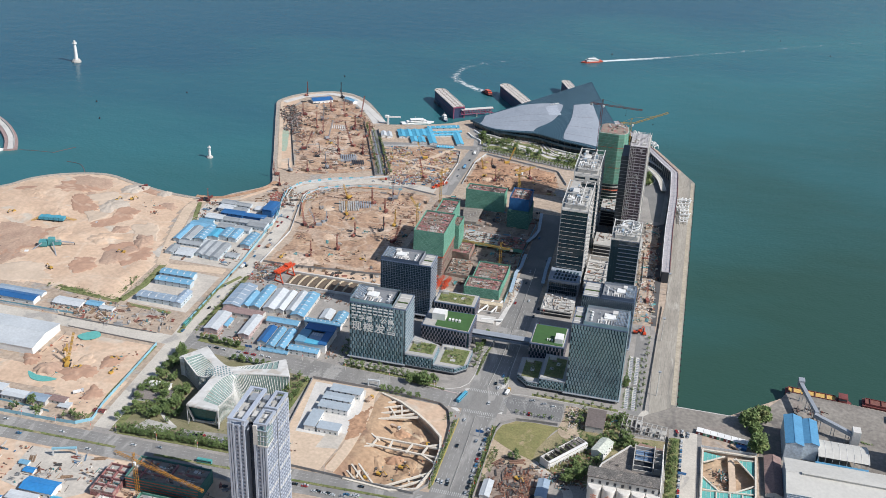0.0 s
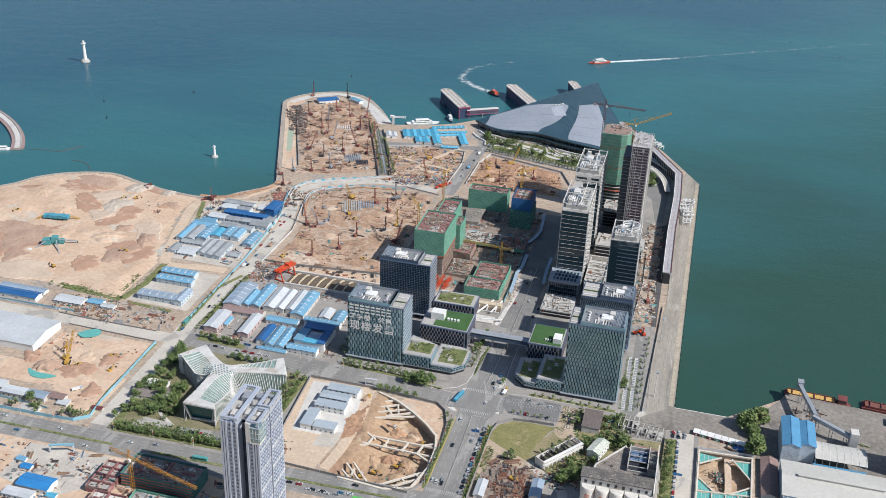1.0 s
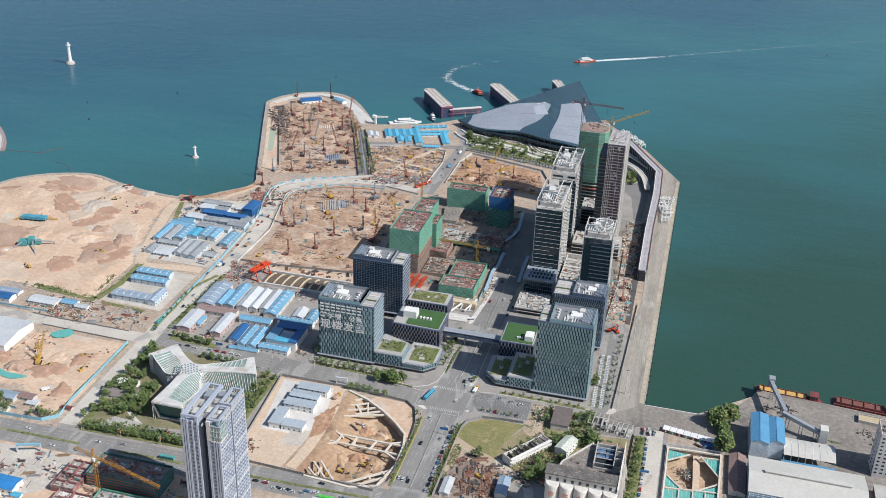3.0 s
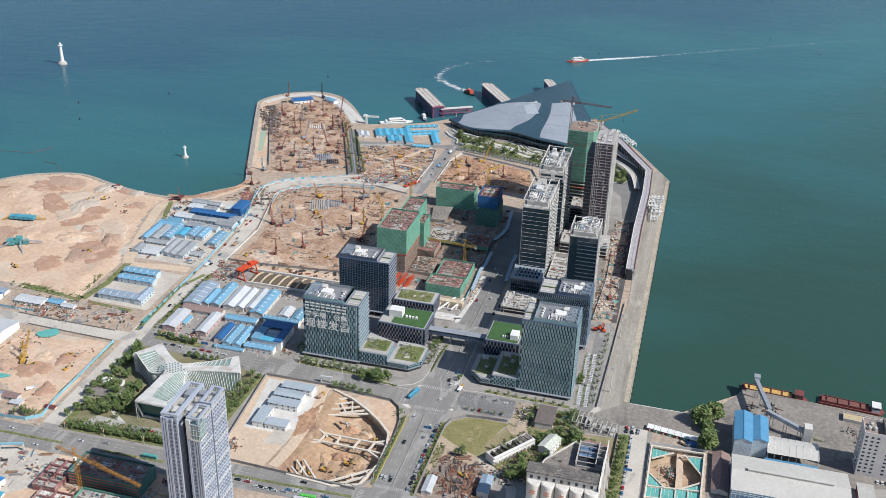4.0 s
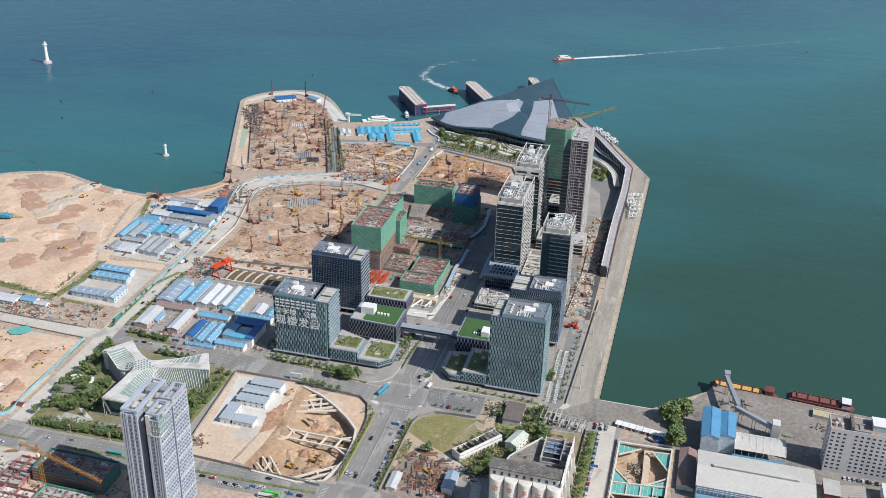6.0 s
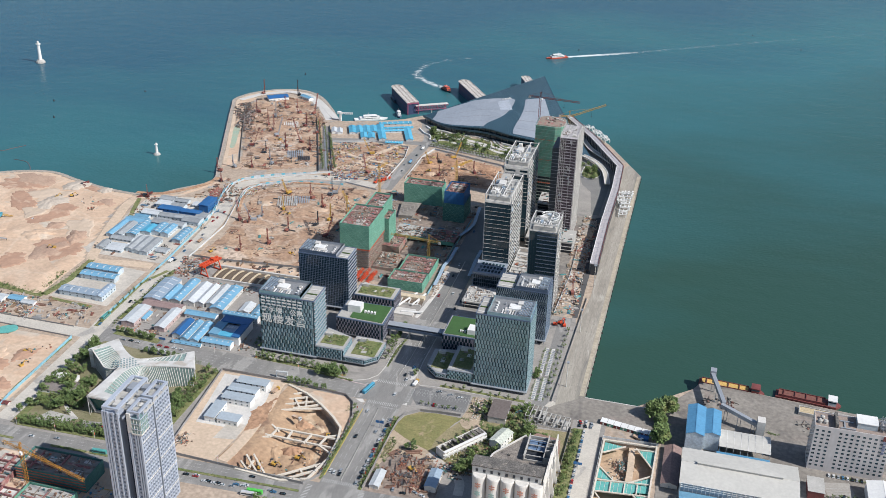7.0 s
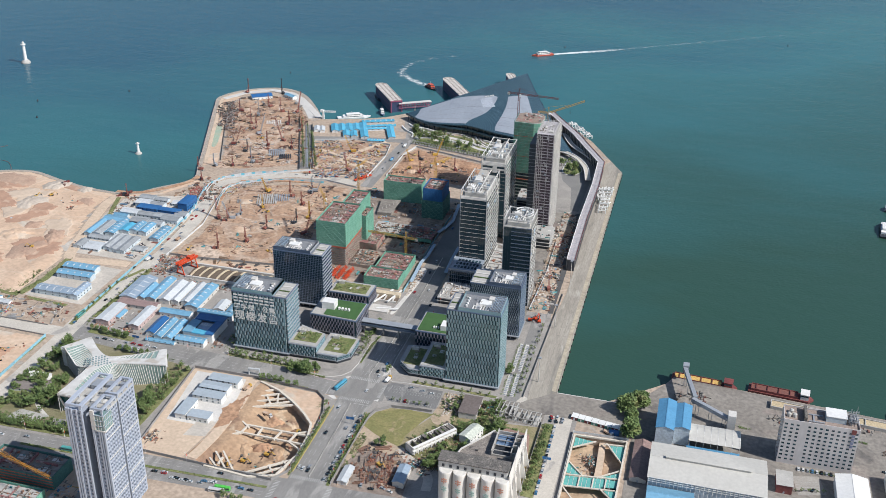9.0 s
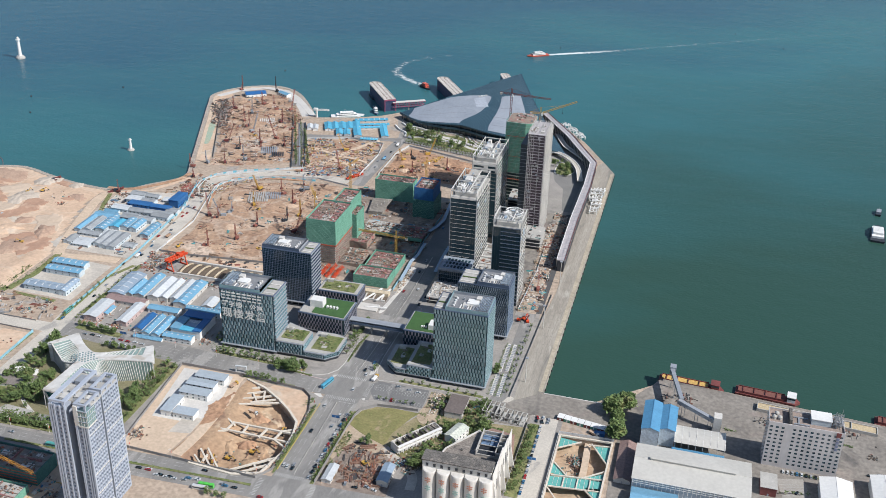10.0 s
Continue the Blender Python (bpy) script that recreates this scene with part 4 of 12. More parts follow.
def podium(name, label, poly, top, floors, light, style="fold", deck=CONCRETE):
    """A low polygonal block with facade pieces along every side."""
    cx, cy = sum(p[0] for p in poly) / len(poly), sum(p[1] for p in poly) / len(poly)
    t = thing(name, label, "podium building", (cx, cy, Z))
    pl = [(x - cx, y - cy) for x, y in poly]
    H = top - Z
    part("body", prism(pl, 3.5, H - 1.2), GLASS, t, "dark glazed body")
    inner = [(x * 0.965, y * 0.94) for x, y in pl]
    part("ground_floor", prism(inner, 0, 3.5), DARK, t)
    big = [(x * 1.012, y * 1.012) for x, y in pl]
    part("cornice", prism(big, H - 1.2, H - 0.3), GREY if style == "fold" else NAVY, t)
    part("base_band", prism(big, 3.0, 3.8), GREY, t)
    part("deck", prism(inner, H - 0.3, H), deck, t)
    fh = (H - 1.2 - 3.8) / floors
    budget = [16]
    for i in range(len(pl)):
        a, b = Vector(pl[i]), Vector(pl[(i + 1) % len(pl)])
        n = max(1, int((b - a).length / 2.8))
        w = (b - a).length / n
        me = window_mesh(style, w, fh, light, GLASS)
        ang = math.degrees(math.atan2(b.y - a.y, b.x - a.x))
        rest = []
        for r in range(floors):
            for c in range(n):
                p = a + (b - a) * (c / n)
                if r % 2 and c < n - 1:
                    p = p + (b - a) * (0.5 / n)
                m = pose(p.x, p.y, 3.8 + r * fh, 0, 0, ang)
                if budget[0] > 0:
                    share("window", me, t, m)
                    budget[0] -= 1
                else:
                    rest.append(m)
        if rest:
            joined("window_strip", me, rest, t)
    return t, cx, cy, H


t, cx, cy, H = podium("office_podium", "teal-panelled podium with planted roof terraces", [(-192.8, 722.5), (-168, 722.5), (-168, 745), (-192.8, 754)], 17.5, 4, TEAL)
garden(t, -190.5 - cx, -170 - cx, 728 - cy, 744 - cy, H, 70, 3)
t, cx, cy, H = podium("office_podium", "low corner podium with chamfered end and planted roof", [(-167.6, 722.5), (-149, 722.5), (-140, 732), (-140, 754), (-150, 757), (-167.6, 757)], 11.5, 3, TEAL)
garden(t, -163 - cx, -142 - cx, 728 - cy, 752 - cy, H, 70, 4)
t, cx, cy, H = podium("office_annex", "dark finned annex with an artificial turf roof", [(-190, 766), (-146, 764), (-146, 797), (-190, 797)], 22.5, 5, MAUVE, "fin")
part("turf_roof", prism([(-178 - cx, 767.5 - cy), (-147.5 - cx, 766 - cy), (-147.5 - cx, 795.5 - cy), (-178 - cx, 795.5 - cy)], H, H + 0.35), TURF, t, "bright green turf")
part("stair_house", box(-183 - cx, -171 - cx, 777 - cy, 786 - cy, H, H + 7), WHITE, t, "white roof stair house")
for k in range(4):
    part("vent", box(-168 - cx + k * 3.0, -166.4 - cx + k * 3.0, 778 - cy, 780.5 - cy, H + 0.35, H + 2.2), WHITE, t)
t, cx, cy, H = podium("office_annex", "slate annex with a planted roof beside the tower", [(-191, 815), (-152, 815), (-152, 838), (-191, 838)], 19, 3, MAUVE, "fin")
garden(t, -188 - cx, -156 - cx, 818 - cy, 835 - cy, H, 60, 5)
t, cx, cy, H = podium("office_podium", "teal-panelled podium beside the tall tower with dark planted court", [(-96, 733), (-86, 723), (-76.2, 723), (-76.2, 762), (-96, 758)], 11, 3, TEALPALE)
garden(t, -92 - cx, -78 - cx, 729 - cy, 755 - cy, H, 50, 6)
t, cx, cy, H = podium("office_podium", "taller teal podium tier with a planted terrace", [(-76, 723), (-54.2, 723), (-54.2, 762), (-76, 762)], 16, 4, TEALPALE)
garden(t, -73 - cx, -57 - cx, 727 - cy, 757 - cy, H, 45, 16)
t, cx, cy, H = podium("office_annex", "dark finned wing with an artificial turf roof", [(-92, 765), (-62, 765), (-62, 799), (-92, 799)], 22.5, 4, MAUVE, "fin")
part("turf_roof", box(-90.5 - cx, -63.5 - cx, 766.5 - cy, 797.5 - cy, H, H + 0.35), TURF, t, "bright green turf")
part("stair_house", box(-71 - cx, -64 - cx, 770 - cy, 780 - cy, H + 0.35, H + 5), WHITE, t, "white roof stair house")
for k in range(3):
    part("vent", box(-78 - cx + k * 2, -77 - cx + k * 2, 772 - cy, 774 - cy, H + 0.35, H + 1.8), WHITE, t)

# footbridge over the main road
t = thing("footbridge", "dark steel footbridge spanning the main road", "bridge", (-118, 780, Z))
part("deck", box(-28, 26, -4, 4, 8.5, 9.4), GREY, t)
part("parapet", box(-28, 26, -4.3, -4.0, 9.4, 11.2), NAVY, t)
part("parapet", box(-28, 26, 4.0, 4.3, 9.4, 11.2), NAVY, t)
part("roof", box(-28, 26, -3.6, 3.6, 12.4, 12.8), GREY, t)
for x in (-26, -8, 6, 24):
    part("pier", box(x - 0.6, x + 0.6, -1.2, 1.2, 0, 8.5), CONCRETE, t)
    for y in (-3.4, 3.2):
        part("roof_post", box(x - 0.1, x + 0.1, y, y + 0.2, 9.4, 12.4), DARK, t)


# ---- raw and half-finished towers ----
PALEWHITE = surf("dusty white paint", (0.62, 0.60, 0.57), (0.50, 0.485, 0.46), 0.8, 0, 0.15, 0.8, 0.7, 0.12, vary=0.1)


def slab_tower(name, label, x0, x1, y0, y1, top, fh=4.3, glass_e=False, frame_top=True, slab=PALECON, over=0.22, bay=0.0, bare=0):
    hx, hy = (x1 - x0) / 2, (y1 - y0) / 2
    t = thing(name, label, "tower", ((x0 + x1) / 2, (y0 + y1) / 2, Z))
    H = top - Z
    part("glazing", box(-hx, hx, -hy, hy, 0, H - 9), GLASS, t, "dark glass walls")
    n = int((H - 9) / fh)
    rnd = random.Random(int(top * 7 + x0))
    for k in range(1, n + 1):
        z = k * (H - 9) / n
        x0b = -hx + 2 * hx * bay
        cut = hx * rnd.choice((1, 1, 1, 0.8, 0.6)) if k < n * 0.5 and not bay else hx - hx * bay
        part("slab_edge", boxes([(x0b, x0b + 2 * cut, -hy - over, -hy, z - 0.12, z + 0.12), (hx, hx + 0.4, -hy, hy, z - 0.2, z + 0.2), (-hx - 0.2, -hx, -hy, hy, z - 0.12, z + 0.12)]), slab, t)
        if bay:
            part("balcony_rail", box(x0b, hx, -hy - over - 0.05, -hy - over, z + 0.12, z + 0.75), NAVY, t)
    for j in range(7):
        y = -hy + 0.3 + j * (2 * hy - 1.4) / 6
        part("east_pier", box(hx, hx + 0.35, y, y + 0.35, 0, H - 4), CONCRETE, t)
    for k in range(26):
        y, z = rnd.uniform(-hy, hy - 5), rnd.randrange(2, n) * (H - 9) / n
        part("east_panel", box(hx, hx + 0.3, y, y + rnd.uniform(2, 6), z + 0.25, z + rnd.uniform(1.5, 3.6)), rnd.choice((CONCRETE, GREYROOF, SCAFF0, PALECON)), t)
    for j in range(1, 11):
        x = -hx + j * 2 * hx / 11
        part("mullion", box(x - 0.05, x + 0.05, -hy - 0.06, -hy, 0, H - 9), DARK, t)
    for sx2 in (-1, 1):
        part("corner_post", box(sx2 * hx - 0.2, sx2 * hx + 0.2, -hy - 0.25, -hy + 0.1, 0, H - 5), GREY, t)
    for k in range(bare):
        z = H - 9 - 4.4 * (k + 1)
        part("bare_wall", boxes([(-hx, hx, -hy - 0.5, -hy, z + 2.7, z + 4.4), (-hx, -hx + 1.2, -hy - 0.5, -hy, z, z + 2.7), (-1, 3.5, -hy - 0.5, -hy, z, z + 2.7), (hx - 1.4, hx, -hy - 0.5, -hy, z, z + 2.7)]), PALECON, t, "unclad pale upper storey")
    part("roof_deck", box(-hx, hx, -hy, hy, H - 9, H - 8.3), CONCRETE, t)
    part("upper_storey", box(-hx * 0.8, hx * 0.8, -hy * 0.8, hy * 0.8, H - 8.3, H - 4.6), CONCRETE, t)
    if frame_top:
        bm = bmesh.new()
        for x in (-hx, hx * 0.3, hx - 0.6):
            bm_box(bm, x, x + 0.6, -hy, hy, H - 0.7, H)
        for f in (0, 0.22, 0.3, 0.46, 0.7, 0.78, 1):
            y = -hy + f * (2 * hy - 0.6)
            bm_box(bm, -hx if f in (0, 0.46, 1) else hx * 0.3, hx, y, y + 0.6, H - 1.4, H - 0.75)
        for x in (-hx, hx - 0.6):
            for k in range(7):
                y = -hy + k * (2 * hy - 0.6) / 6
                bm_box(bm, x, x + 0.6, y, y + 0.6, H - 8.3, H - 1.4)
        part("crown_frame", bm, PALEWHITE, t, "pale open roof frame")
    part("plant_house", box(-hx * 0.5, -hx * 0.02, hx * 0.02, hy * 0.36, H - 4.6, H - 0.6), PALEWHITE, t, "pale plant house")
    for k in range(30):
        x, y = rnd.uniform(-hx * 0.85, hx * 0.6), rnd.uniform(-hy * 0.8, hy * 0.72)
        part("roof_unit", box(x, x + rnd.uniform(0.8, 4), y, y + rnd.uniform(0.8, 5), H - 4.6, H - rnd.uniform(0.6, 3.6)), (PALEWHITE, WHITE, CONCRETE, GREYROOF)[k % 4], t)
    for k in range(8):
        x = -hx * 0.8 + k * hx * 0.17
        part("duct", box(x, x + 0.5, -hy * 0.7, -hy * 0.15, H - 3.4, H - 2.8), WHITE, t)
    return t


t = slab_tower("glass_tower", "dark glass tower with pale floor edges and a white roof frame", -91.5, -65.5, 917, 975, 92)
# unseen block, added to keep sun from passing between the two towers
part("stair_core", box(-12.8, -4, 29.3, 57.7, 0, 76), CONCRETE, t, "unseen concrete block added behind the tower to shade the gap")
slab_tower("glass_tower", "unfinished dark tower with pale floor edges and roof machinery", -91, -65, 1004, 1061, 95, bare=2)
t = slab_tower("glass_tower", "slim dark tower with pale floor edges and curved roof screen", -38, -12, 867, 895, 92, 4.0, bay=0.28)
bm = bmesh.new()
for k in range(14):
    a, b = math.radians(-60 + k * 17), math.radians(-60 + (k + 1) * 17)
    for z in (84.5, 88.5, 91.0):
        bm_beam(bm, (3 + 8 * math.cos(a), 2 + 8 * math.sin(a), z), (3 + 8 * math.cos(b), 2 + 8 * math.sin(b), z), 0.6)
    bm_beam(bm, (3 + 8 * math.cos(a), 2 + 8 * math.sin(a), 84), (3 + 8 * math.cos(a), 2 + 8 * math.sin(a), 91), 0.4)
part("curved_screen", bm, WHITE, t, "white curved roof screen")

RAW = surf("raw grey concrete", (0.52, 0.485, 0.49), (0.42, 0.39, 0.395), 0.9, 0, 0.08, 0.8, 0.6, 0.14, vary=0.1)
# bare concrete frame tower with scaffold
t = thing("frame_tower", "bare concrete frame tower with scaffolding and open floors", "tower", (-29, 1044, Z))
H, hx, hy = 114, 9, 20
# solid core coloured dark to stand for shade inside the open floors
part("core_wall", box(-hx * 0.9, hx * 0.9, -hy * 0.94, hy * 0.94, 0, H), surf("brown interior shade", (0.115, 0.085, 0.095), (0.075, 0.058, 0.066), 0.9), t, "solid core painted dark brown for the unlit interior")
part("west_core", box(-hx - 8, -hx - 0.2, -hy + 6, hy, 0, 100), surf("dark grey cladding", (0.07, 0.08, 0.095), (0.05, 0.06, 0.07), 0.5), t, "dark clad side block")
for k in range(24):
    part("west_line", box(-hx - 8.2, -hx - 0.4, -hy + 5.7, -hy + 6, 3 + k * 4, 3.3 + k * 4), GREY, t)
for k in range(34):
    z = 2.8 + k * 3.3
    part("floor_slab", box(-hx, hx, -hy, hy, z, z + 0.3), RAW, t)
for f in (0.0, 0.1, 0.2, 0.32, 0.66, 0.97):
    x = -hx + f * 2 * hx
    part("column", box(x, x + 0.4, -hy - 0.1, -hy + 0.7, 0, H), PALECON if f < 0.4 else RAW, t)
for k in range(34):
    z = 3.1 + k * 3.3
    rk = random.Random(400 + k)
    bm = bmesh.new()
    x = -hx
    while x < hx - 1:
        w = rk.uniform(1.2, 3.4)
        if rk.random() < 0.7:
            bm_box(bm, x, min(x + w, hx), -hy - 0.12, -hy - 0.04, z + rk.choice((0, 0, 0.5)), z + rk.choice((0.7, 0.9, 1.3)))
        x += w + rk.choice((0, 0.6))
    part("edge_rail", bm, surf("mauve rail", (0.34, 0.275, 0.30), (0.23, 0.18, 0.205), 0.9, island=0.45) if k == 0 else bpy.data.materials["mauve rail"], t, "", "stuff")
for k in range(16):
    rk = random.Random(500 + k)
    x, z = rk.uniform(-hx, hx - 3), 3.2 + rk.randrange(3, 33) * 3.3
    part("screen_panel", box(x, x + rk.uniform(1.5, 3.5), -hy - 0.2, -hy - 0.13, z, z + rk.uniform(1.4, 2.9)), rk.choice((GREY, CONCRETE, RAW)), t)
for j in range(8):
    y = -hy + 2 + j * (2 * hy - 3) / 7
    part("column", box(hx - 0.7, hx + 0.05, y, y + 0.7, 0, H), PALECON, t)
    part("column", box(-hx, -hx + 0.7, y, y + 0.7, 0, H), RAW, t)
bm = bmesh.new()
for k in range(14):
    y = -hy + k * (2 * hy) / 13
    bm_beam(bm, (hx + 1.6, y, 0), (hx + 1.6, y, H + 3), 0.3)
for k in range(58):
    z = k * 2.0
    bm_box(bm, hx + 0.4, hx + 1.7, -hy, hy, z, z + 0.2)
part("scaffold", bm, PALECON, t, "pale scaffold along one side")
part("roof_deck", box(-hx, hx, -hy, hy, H, H + 0.5), RAW, t)
bm = bmesh.new()
rk = random.Random(88)
for k in range(60):
    x, y = rk.choice((-hx + 0.2, hx - 0.3, rk.uniform(-hx, hx))), rk.uniform(-hy + 0.3, hy - 0.3)
    bm_beam(bm, (x, y, H), (x, y, H + rk.uniform(1.5, 5.5)), 0.22)
for k in range(12):
    y = -hy + 0.4 + k * (2 * hy - 0.8) / 11
    bm_beam(bm, (-hx + 0.2, y, H + 2.2), (hx - 0.2, y, H + 2.2), 0.25)
for x in (-hx + 0.2, -3, 3, hx - 0.2):
    bm_beam(bm, (x, -hy, H + 2.5), (x, hy, H + 2.5), 0.3)
part("roof_scaffold", bm, PALECON, t, "pale scaffold tubes on the raw roof", "stuff")
for k in range(14):
    x, y = rk.uniform(-hx + 1, hx - 4), rk.uniform(-hy + 1, hy - 5)
    part("roof_unit", box(x, x + rk.uniform(0.6, 3.5), y, y + rk.uniform(0.6, 4), H + 0.5, H + rk.uniform(0.9, 2.6)), rk.choice((WHITE, PALECON, RAW, SCAFF0)), t)


def net_band(t, poly, z0, z1, material, label="", name="safety_net"):
    return part(name, prism(poly, z0, z1), material, t, label)


SCAFF = surf("brown scaffold boards", (0.32, 0.25, 0.20), (0.22, 0.17, 0.14), 0.9, 0, 0.2, 0.8, 0.7, 0.2, vary=0.2, third=(0.34, 0.15, 0.13), third_scale=0.2, third_cut=0.56)
REDNET = surf("red net band", (0.50, 0.13, 0.08), (0.40, 0.10, 0.06), 0.8)
# round-cornered tower wrapped in green net
t = thing("wrapped_tower", "tower under construction wrapped in green safety net with red bands", "tower", (-61, 1120, Z))
ring = [(-16, -16), (6, -17), (12, -14.5), (15.5, -9), (16, 0), (14, 12), (8, 17), (-10, 17), (-16, 12)]
for k in range(24):
    if k < 9:                         # lower floors behind thin scaffold: solid blocks painted dark as unlit voids
        net_band(t, [(x * 0.86, y * 0.86) for x, y in ring], k * 4.0, k * 4.0 + 3.7, DARK, "block painted dark for an unlit open floor", "open_floor")
        net_band(t, [(x * 0.97, y * 0.97) for x, y in ring], k * 4.0 + 3.3, k * 4.0 + 3.7, CONCRETE, "", "floor_slab")
    else:
        net_band(t, ring, k * 4.0, k * 4.0 + 3.7, NET)
        for q in (1.2, 2.5):
            net_band(t, [(x * 1.006, y * 1.006) for x, y in ring], k * 4.0 + q, k * 4.0 + q + 0.16, SCAFF0, "", "scaffold_lift")
    if k in (6, 13, 19):
        net_band(t, [(x * 1.01, y * 1.01) for x, y in ring], k * 4 + 3.5, k * 4 + 4.0, REDNET, "red band", "net_band")
    else:
        net_band(t, [(x * 0.985, y * 0.985) for x, y in ring], k * 4 + 3.7, k * 4 + 4.0, CONCRETE, "", "floor_line")
for k in range(26):
    rk = random.Random(k)
    x, y = rk.uniform(-11, 11), rk.uniform(-11, 11)
    part("formwork_stack", box(x, x + rk.uniform(0.5, 3), y, y + rk.uniform(0.5, 3), 96.5, 96.6 + rk.uniform(0.3, 2.2)), rk.choice((CONCRETE, REBAR, SCAFF0, PALECON)), t)
part("top_deck", prism([(x * 0.93, y * 0.93) for x, y in ring], 96, 96.6), SCAFF, t, "brownish formwork deck")
bm = bmesh.new()
for i in range(len(ring)):
    a, b = ring[i], ring[(i + 1) % len(ring)]
    n = max(2, int(math.hypot(b[0] - a[0], b[1] - a[1]) / 2.2))
    for k in range(n):
        f = k / n
        x, y = (a[0] + (b[0] - a[0]) * f) * 1.03, (a[1] + (b[1] - a[1]) * f) * 1.03
        bm_beam(bm, (x, y, 0), (x, y, 98), 0.12)
part("scaffold", bm, NET, t, "upright scaffold tubes", "stuff")


DARKNET = surf("dark green net", (0.075, 0.19, 0.17), (0.05, 0.14, 0.125), 0.9, 0, 0.12, 0.7, 0.8, 0.22)
PALETUBE = surf("pale green tube", (0.235, 0.45, 0.35), (0.19, 0.37, 0.28), 0.6)


def raw_block(label, x0, x1, y0, y1, top, net=NET, braces=True, deck=True, name="raw_building", low=0.5):
    """A building shell behind netted scaffolding with a formwork deck on top."""
    hx, hy = (x1 - x0) / 2, (y1 - y0) / 2
    t = thing(name, label, "construction", ((x0 + x1) / 2, (y0 + y1) / 2, Z))
    H = top - Z
    rnd = random.Random(int(x0 * 3 + y0))
    part("frame", box(-hx + 1.2, hx - 1.2, -hy + 1.2, hy - 1.2, 0, H - 1.0), CONCRETE, t, "concrete shell")
    for f, (a, b, c, d) in {"S": (-hx, hx, -hy, -hy + 0.3), "N": (-hx, hx, hy - 0.3, hy), "E": (hx - 0.3, hx, -hy + 0.3, hy - 0.3), "W": (-hx, -hx + 0.3, -hy + 0.3, hy - 0.3)}.items():
        part("safety_net", box(a, b, c, d, low, H + 1.0), net, t, "net over scaffold")
    part("top_deck", box(-hx + 1.0, hx - 1.0, -hy + 1.0, hy - 1.0, H - 1.0, H - 0.4), REBAR if deck is True else deck, t, "reddish formwork and steel bars")
    if braces:
        bm = bmesh.new()
        run = 5.6
        for f, length in (("S", 2 * hx), ("W", 2 * hy)):
            for d in (-1, 1):
                for k in range(-int(H / run) - 2, int((length + H) / run) + 2):
                    a0, z0, a1, z1 = k * run, low, k * run + d * (H - low), H
                    if a0 > a1:
                        a0, z0, a1, z1 = a1, z1, a0, z0
                    c0, c1 = max(a0, 0.0), min(a1, length)
                    if c1 - c0 < 1.5:
                        continue
                    s0, s1 = z0 + (z1 - z0) * (c0 - a0) / (a1 - a0), z0 + (z1 - z0) * (c1 - a0) / (a1 - a0)
                    if f == "S":
                        bm_beam(bm, (-hx + c0, -hy - 0.12, s0), (-hx + c1, -hy - 0.12, s1), 0.15)
                    else:
                        x = hx + 0.12 if f == "E" else -hx - 0.12
                        bm_beam(bm, (x, -hy + c0, s0), (x, -hy + c1, s1), 0.15)
        for k in range(int((H - low) / 1.9)):
            z = low + 1.2 + k * 1.9
            bm_box(bm, -hx - 0.1, hx + 0.1, -hy - 0.1, -hy - 0.02, z, z + 0.12)
            bm_box(bm, hx + 0.02, hx + 0.1, -hy - 0.1, hy, z, z + 0.12)
        for k in range(int(2 * hy / 2.4)):
            bm_box(bm, hx + 0.02, hx + 0.12, -hy + k * 2.4, -hy + k * 2.4 + 0.12, low, H + 1.4)
        part("scaffold_brace", bm, PALETUBE, t, "", "stuff")
    bm = bmesh.new()                  # beams that divide the deck into bays
    for k in range(1, max(2, int(2 * hx / 8))):
        x = -hx + 1 + k * (2 * hx - 2) / max(2, int(2 * hx / 8))
        bm_box(bm, x - 0.25, x + 0.25, -hy + 1.2, hy - 1.2, H - 0.4, H + 0.1)
    for k in range(1, max(2, int(2 * hy / 8))):
        y = -hy + 1 + k * (2 * hy - 2) / max(2, int(2 * hy / 8))
        bm_box(bm, -hx + 1.2, hx - 1.2, y - 0.25, y + 0.25, H - 0.4, H + 0.16)
    part("deck_beam", bm, SCAFF0, t, "", "stuff")
    if deck is True:
        for k in range(2):
            x, y = rnd.uniform(-hx + 2, 0), rnd.uniform(-hy + 2, 0)
            part("poured_slab", box(x, min(x + rnd.uniform(0.5, 1.1) * hx, hx - 1.2), y, min(y + rnd.uniform(0.4, 0.9) * hy, hy - 1.2), H - 0.4, H - 0.32 + 0.05 * k), GREYDIRT if k else CONCRETE, t, "newly poured grey slab")
        bm = bmesh.new()
        for k in range(int(hx * hy / 1.6)):
            x, y = rnd.uniform(-hx + 1.3, hx - 1.3), rnd.uniform(-hy + 1.3, hy - 1.3)
            bm_box(bm, x, x + 0.14, y, y + 0.14, H - 0.4, H + rnd.uniform(0.4, 2.0))
        part("steel_rod", bm, SCAFF, t, "", "stuff")
    if low > 0.5:                     # open brown scaffold with floor edges under the net
        part("band", box(-hx - 0.1, hx + 0.1, -hy - 0.1, hy + 0.1, low - 1.6, low), REDNET, t, "red net band")
        for k in range(int(low / 2)):
            z = 1.0 + k * 2.0
            part("scaffold_lift", boxes([(-hx, hx, -hy, -hy + 0.9, z, z + 0.18), (hx - 0.9, hx, -hy + 0.9, hy, z, z + 0.18), (-hx, -hx + 0.9, -hy + 0.9, hy, z, z + 0.18)]), SCAFF, t)
        for k in range(int(2 * hx / 2)):
            part("standard", box(-hx + k * 2, -hx + k * 2 + 0.16, -hy, -hy + 0.16, 0, low - 1.6), SCAFF, t)
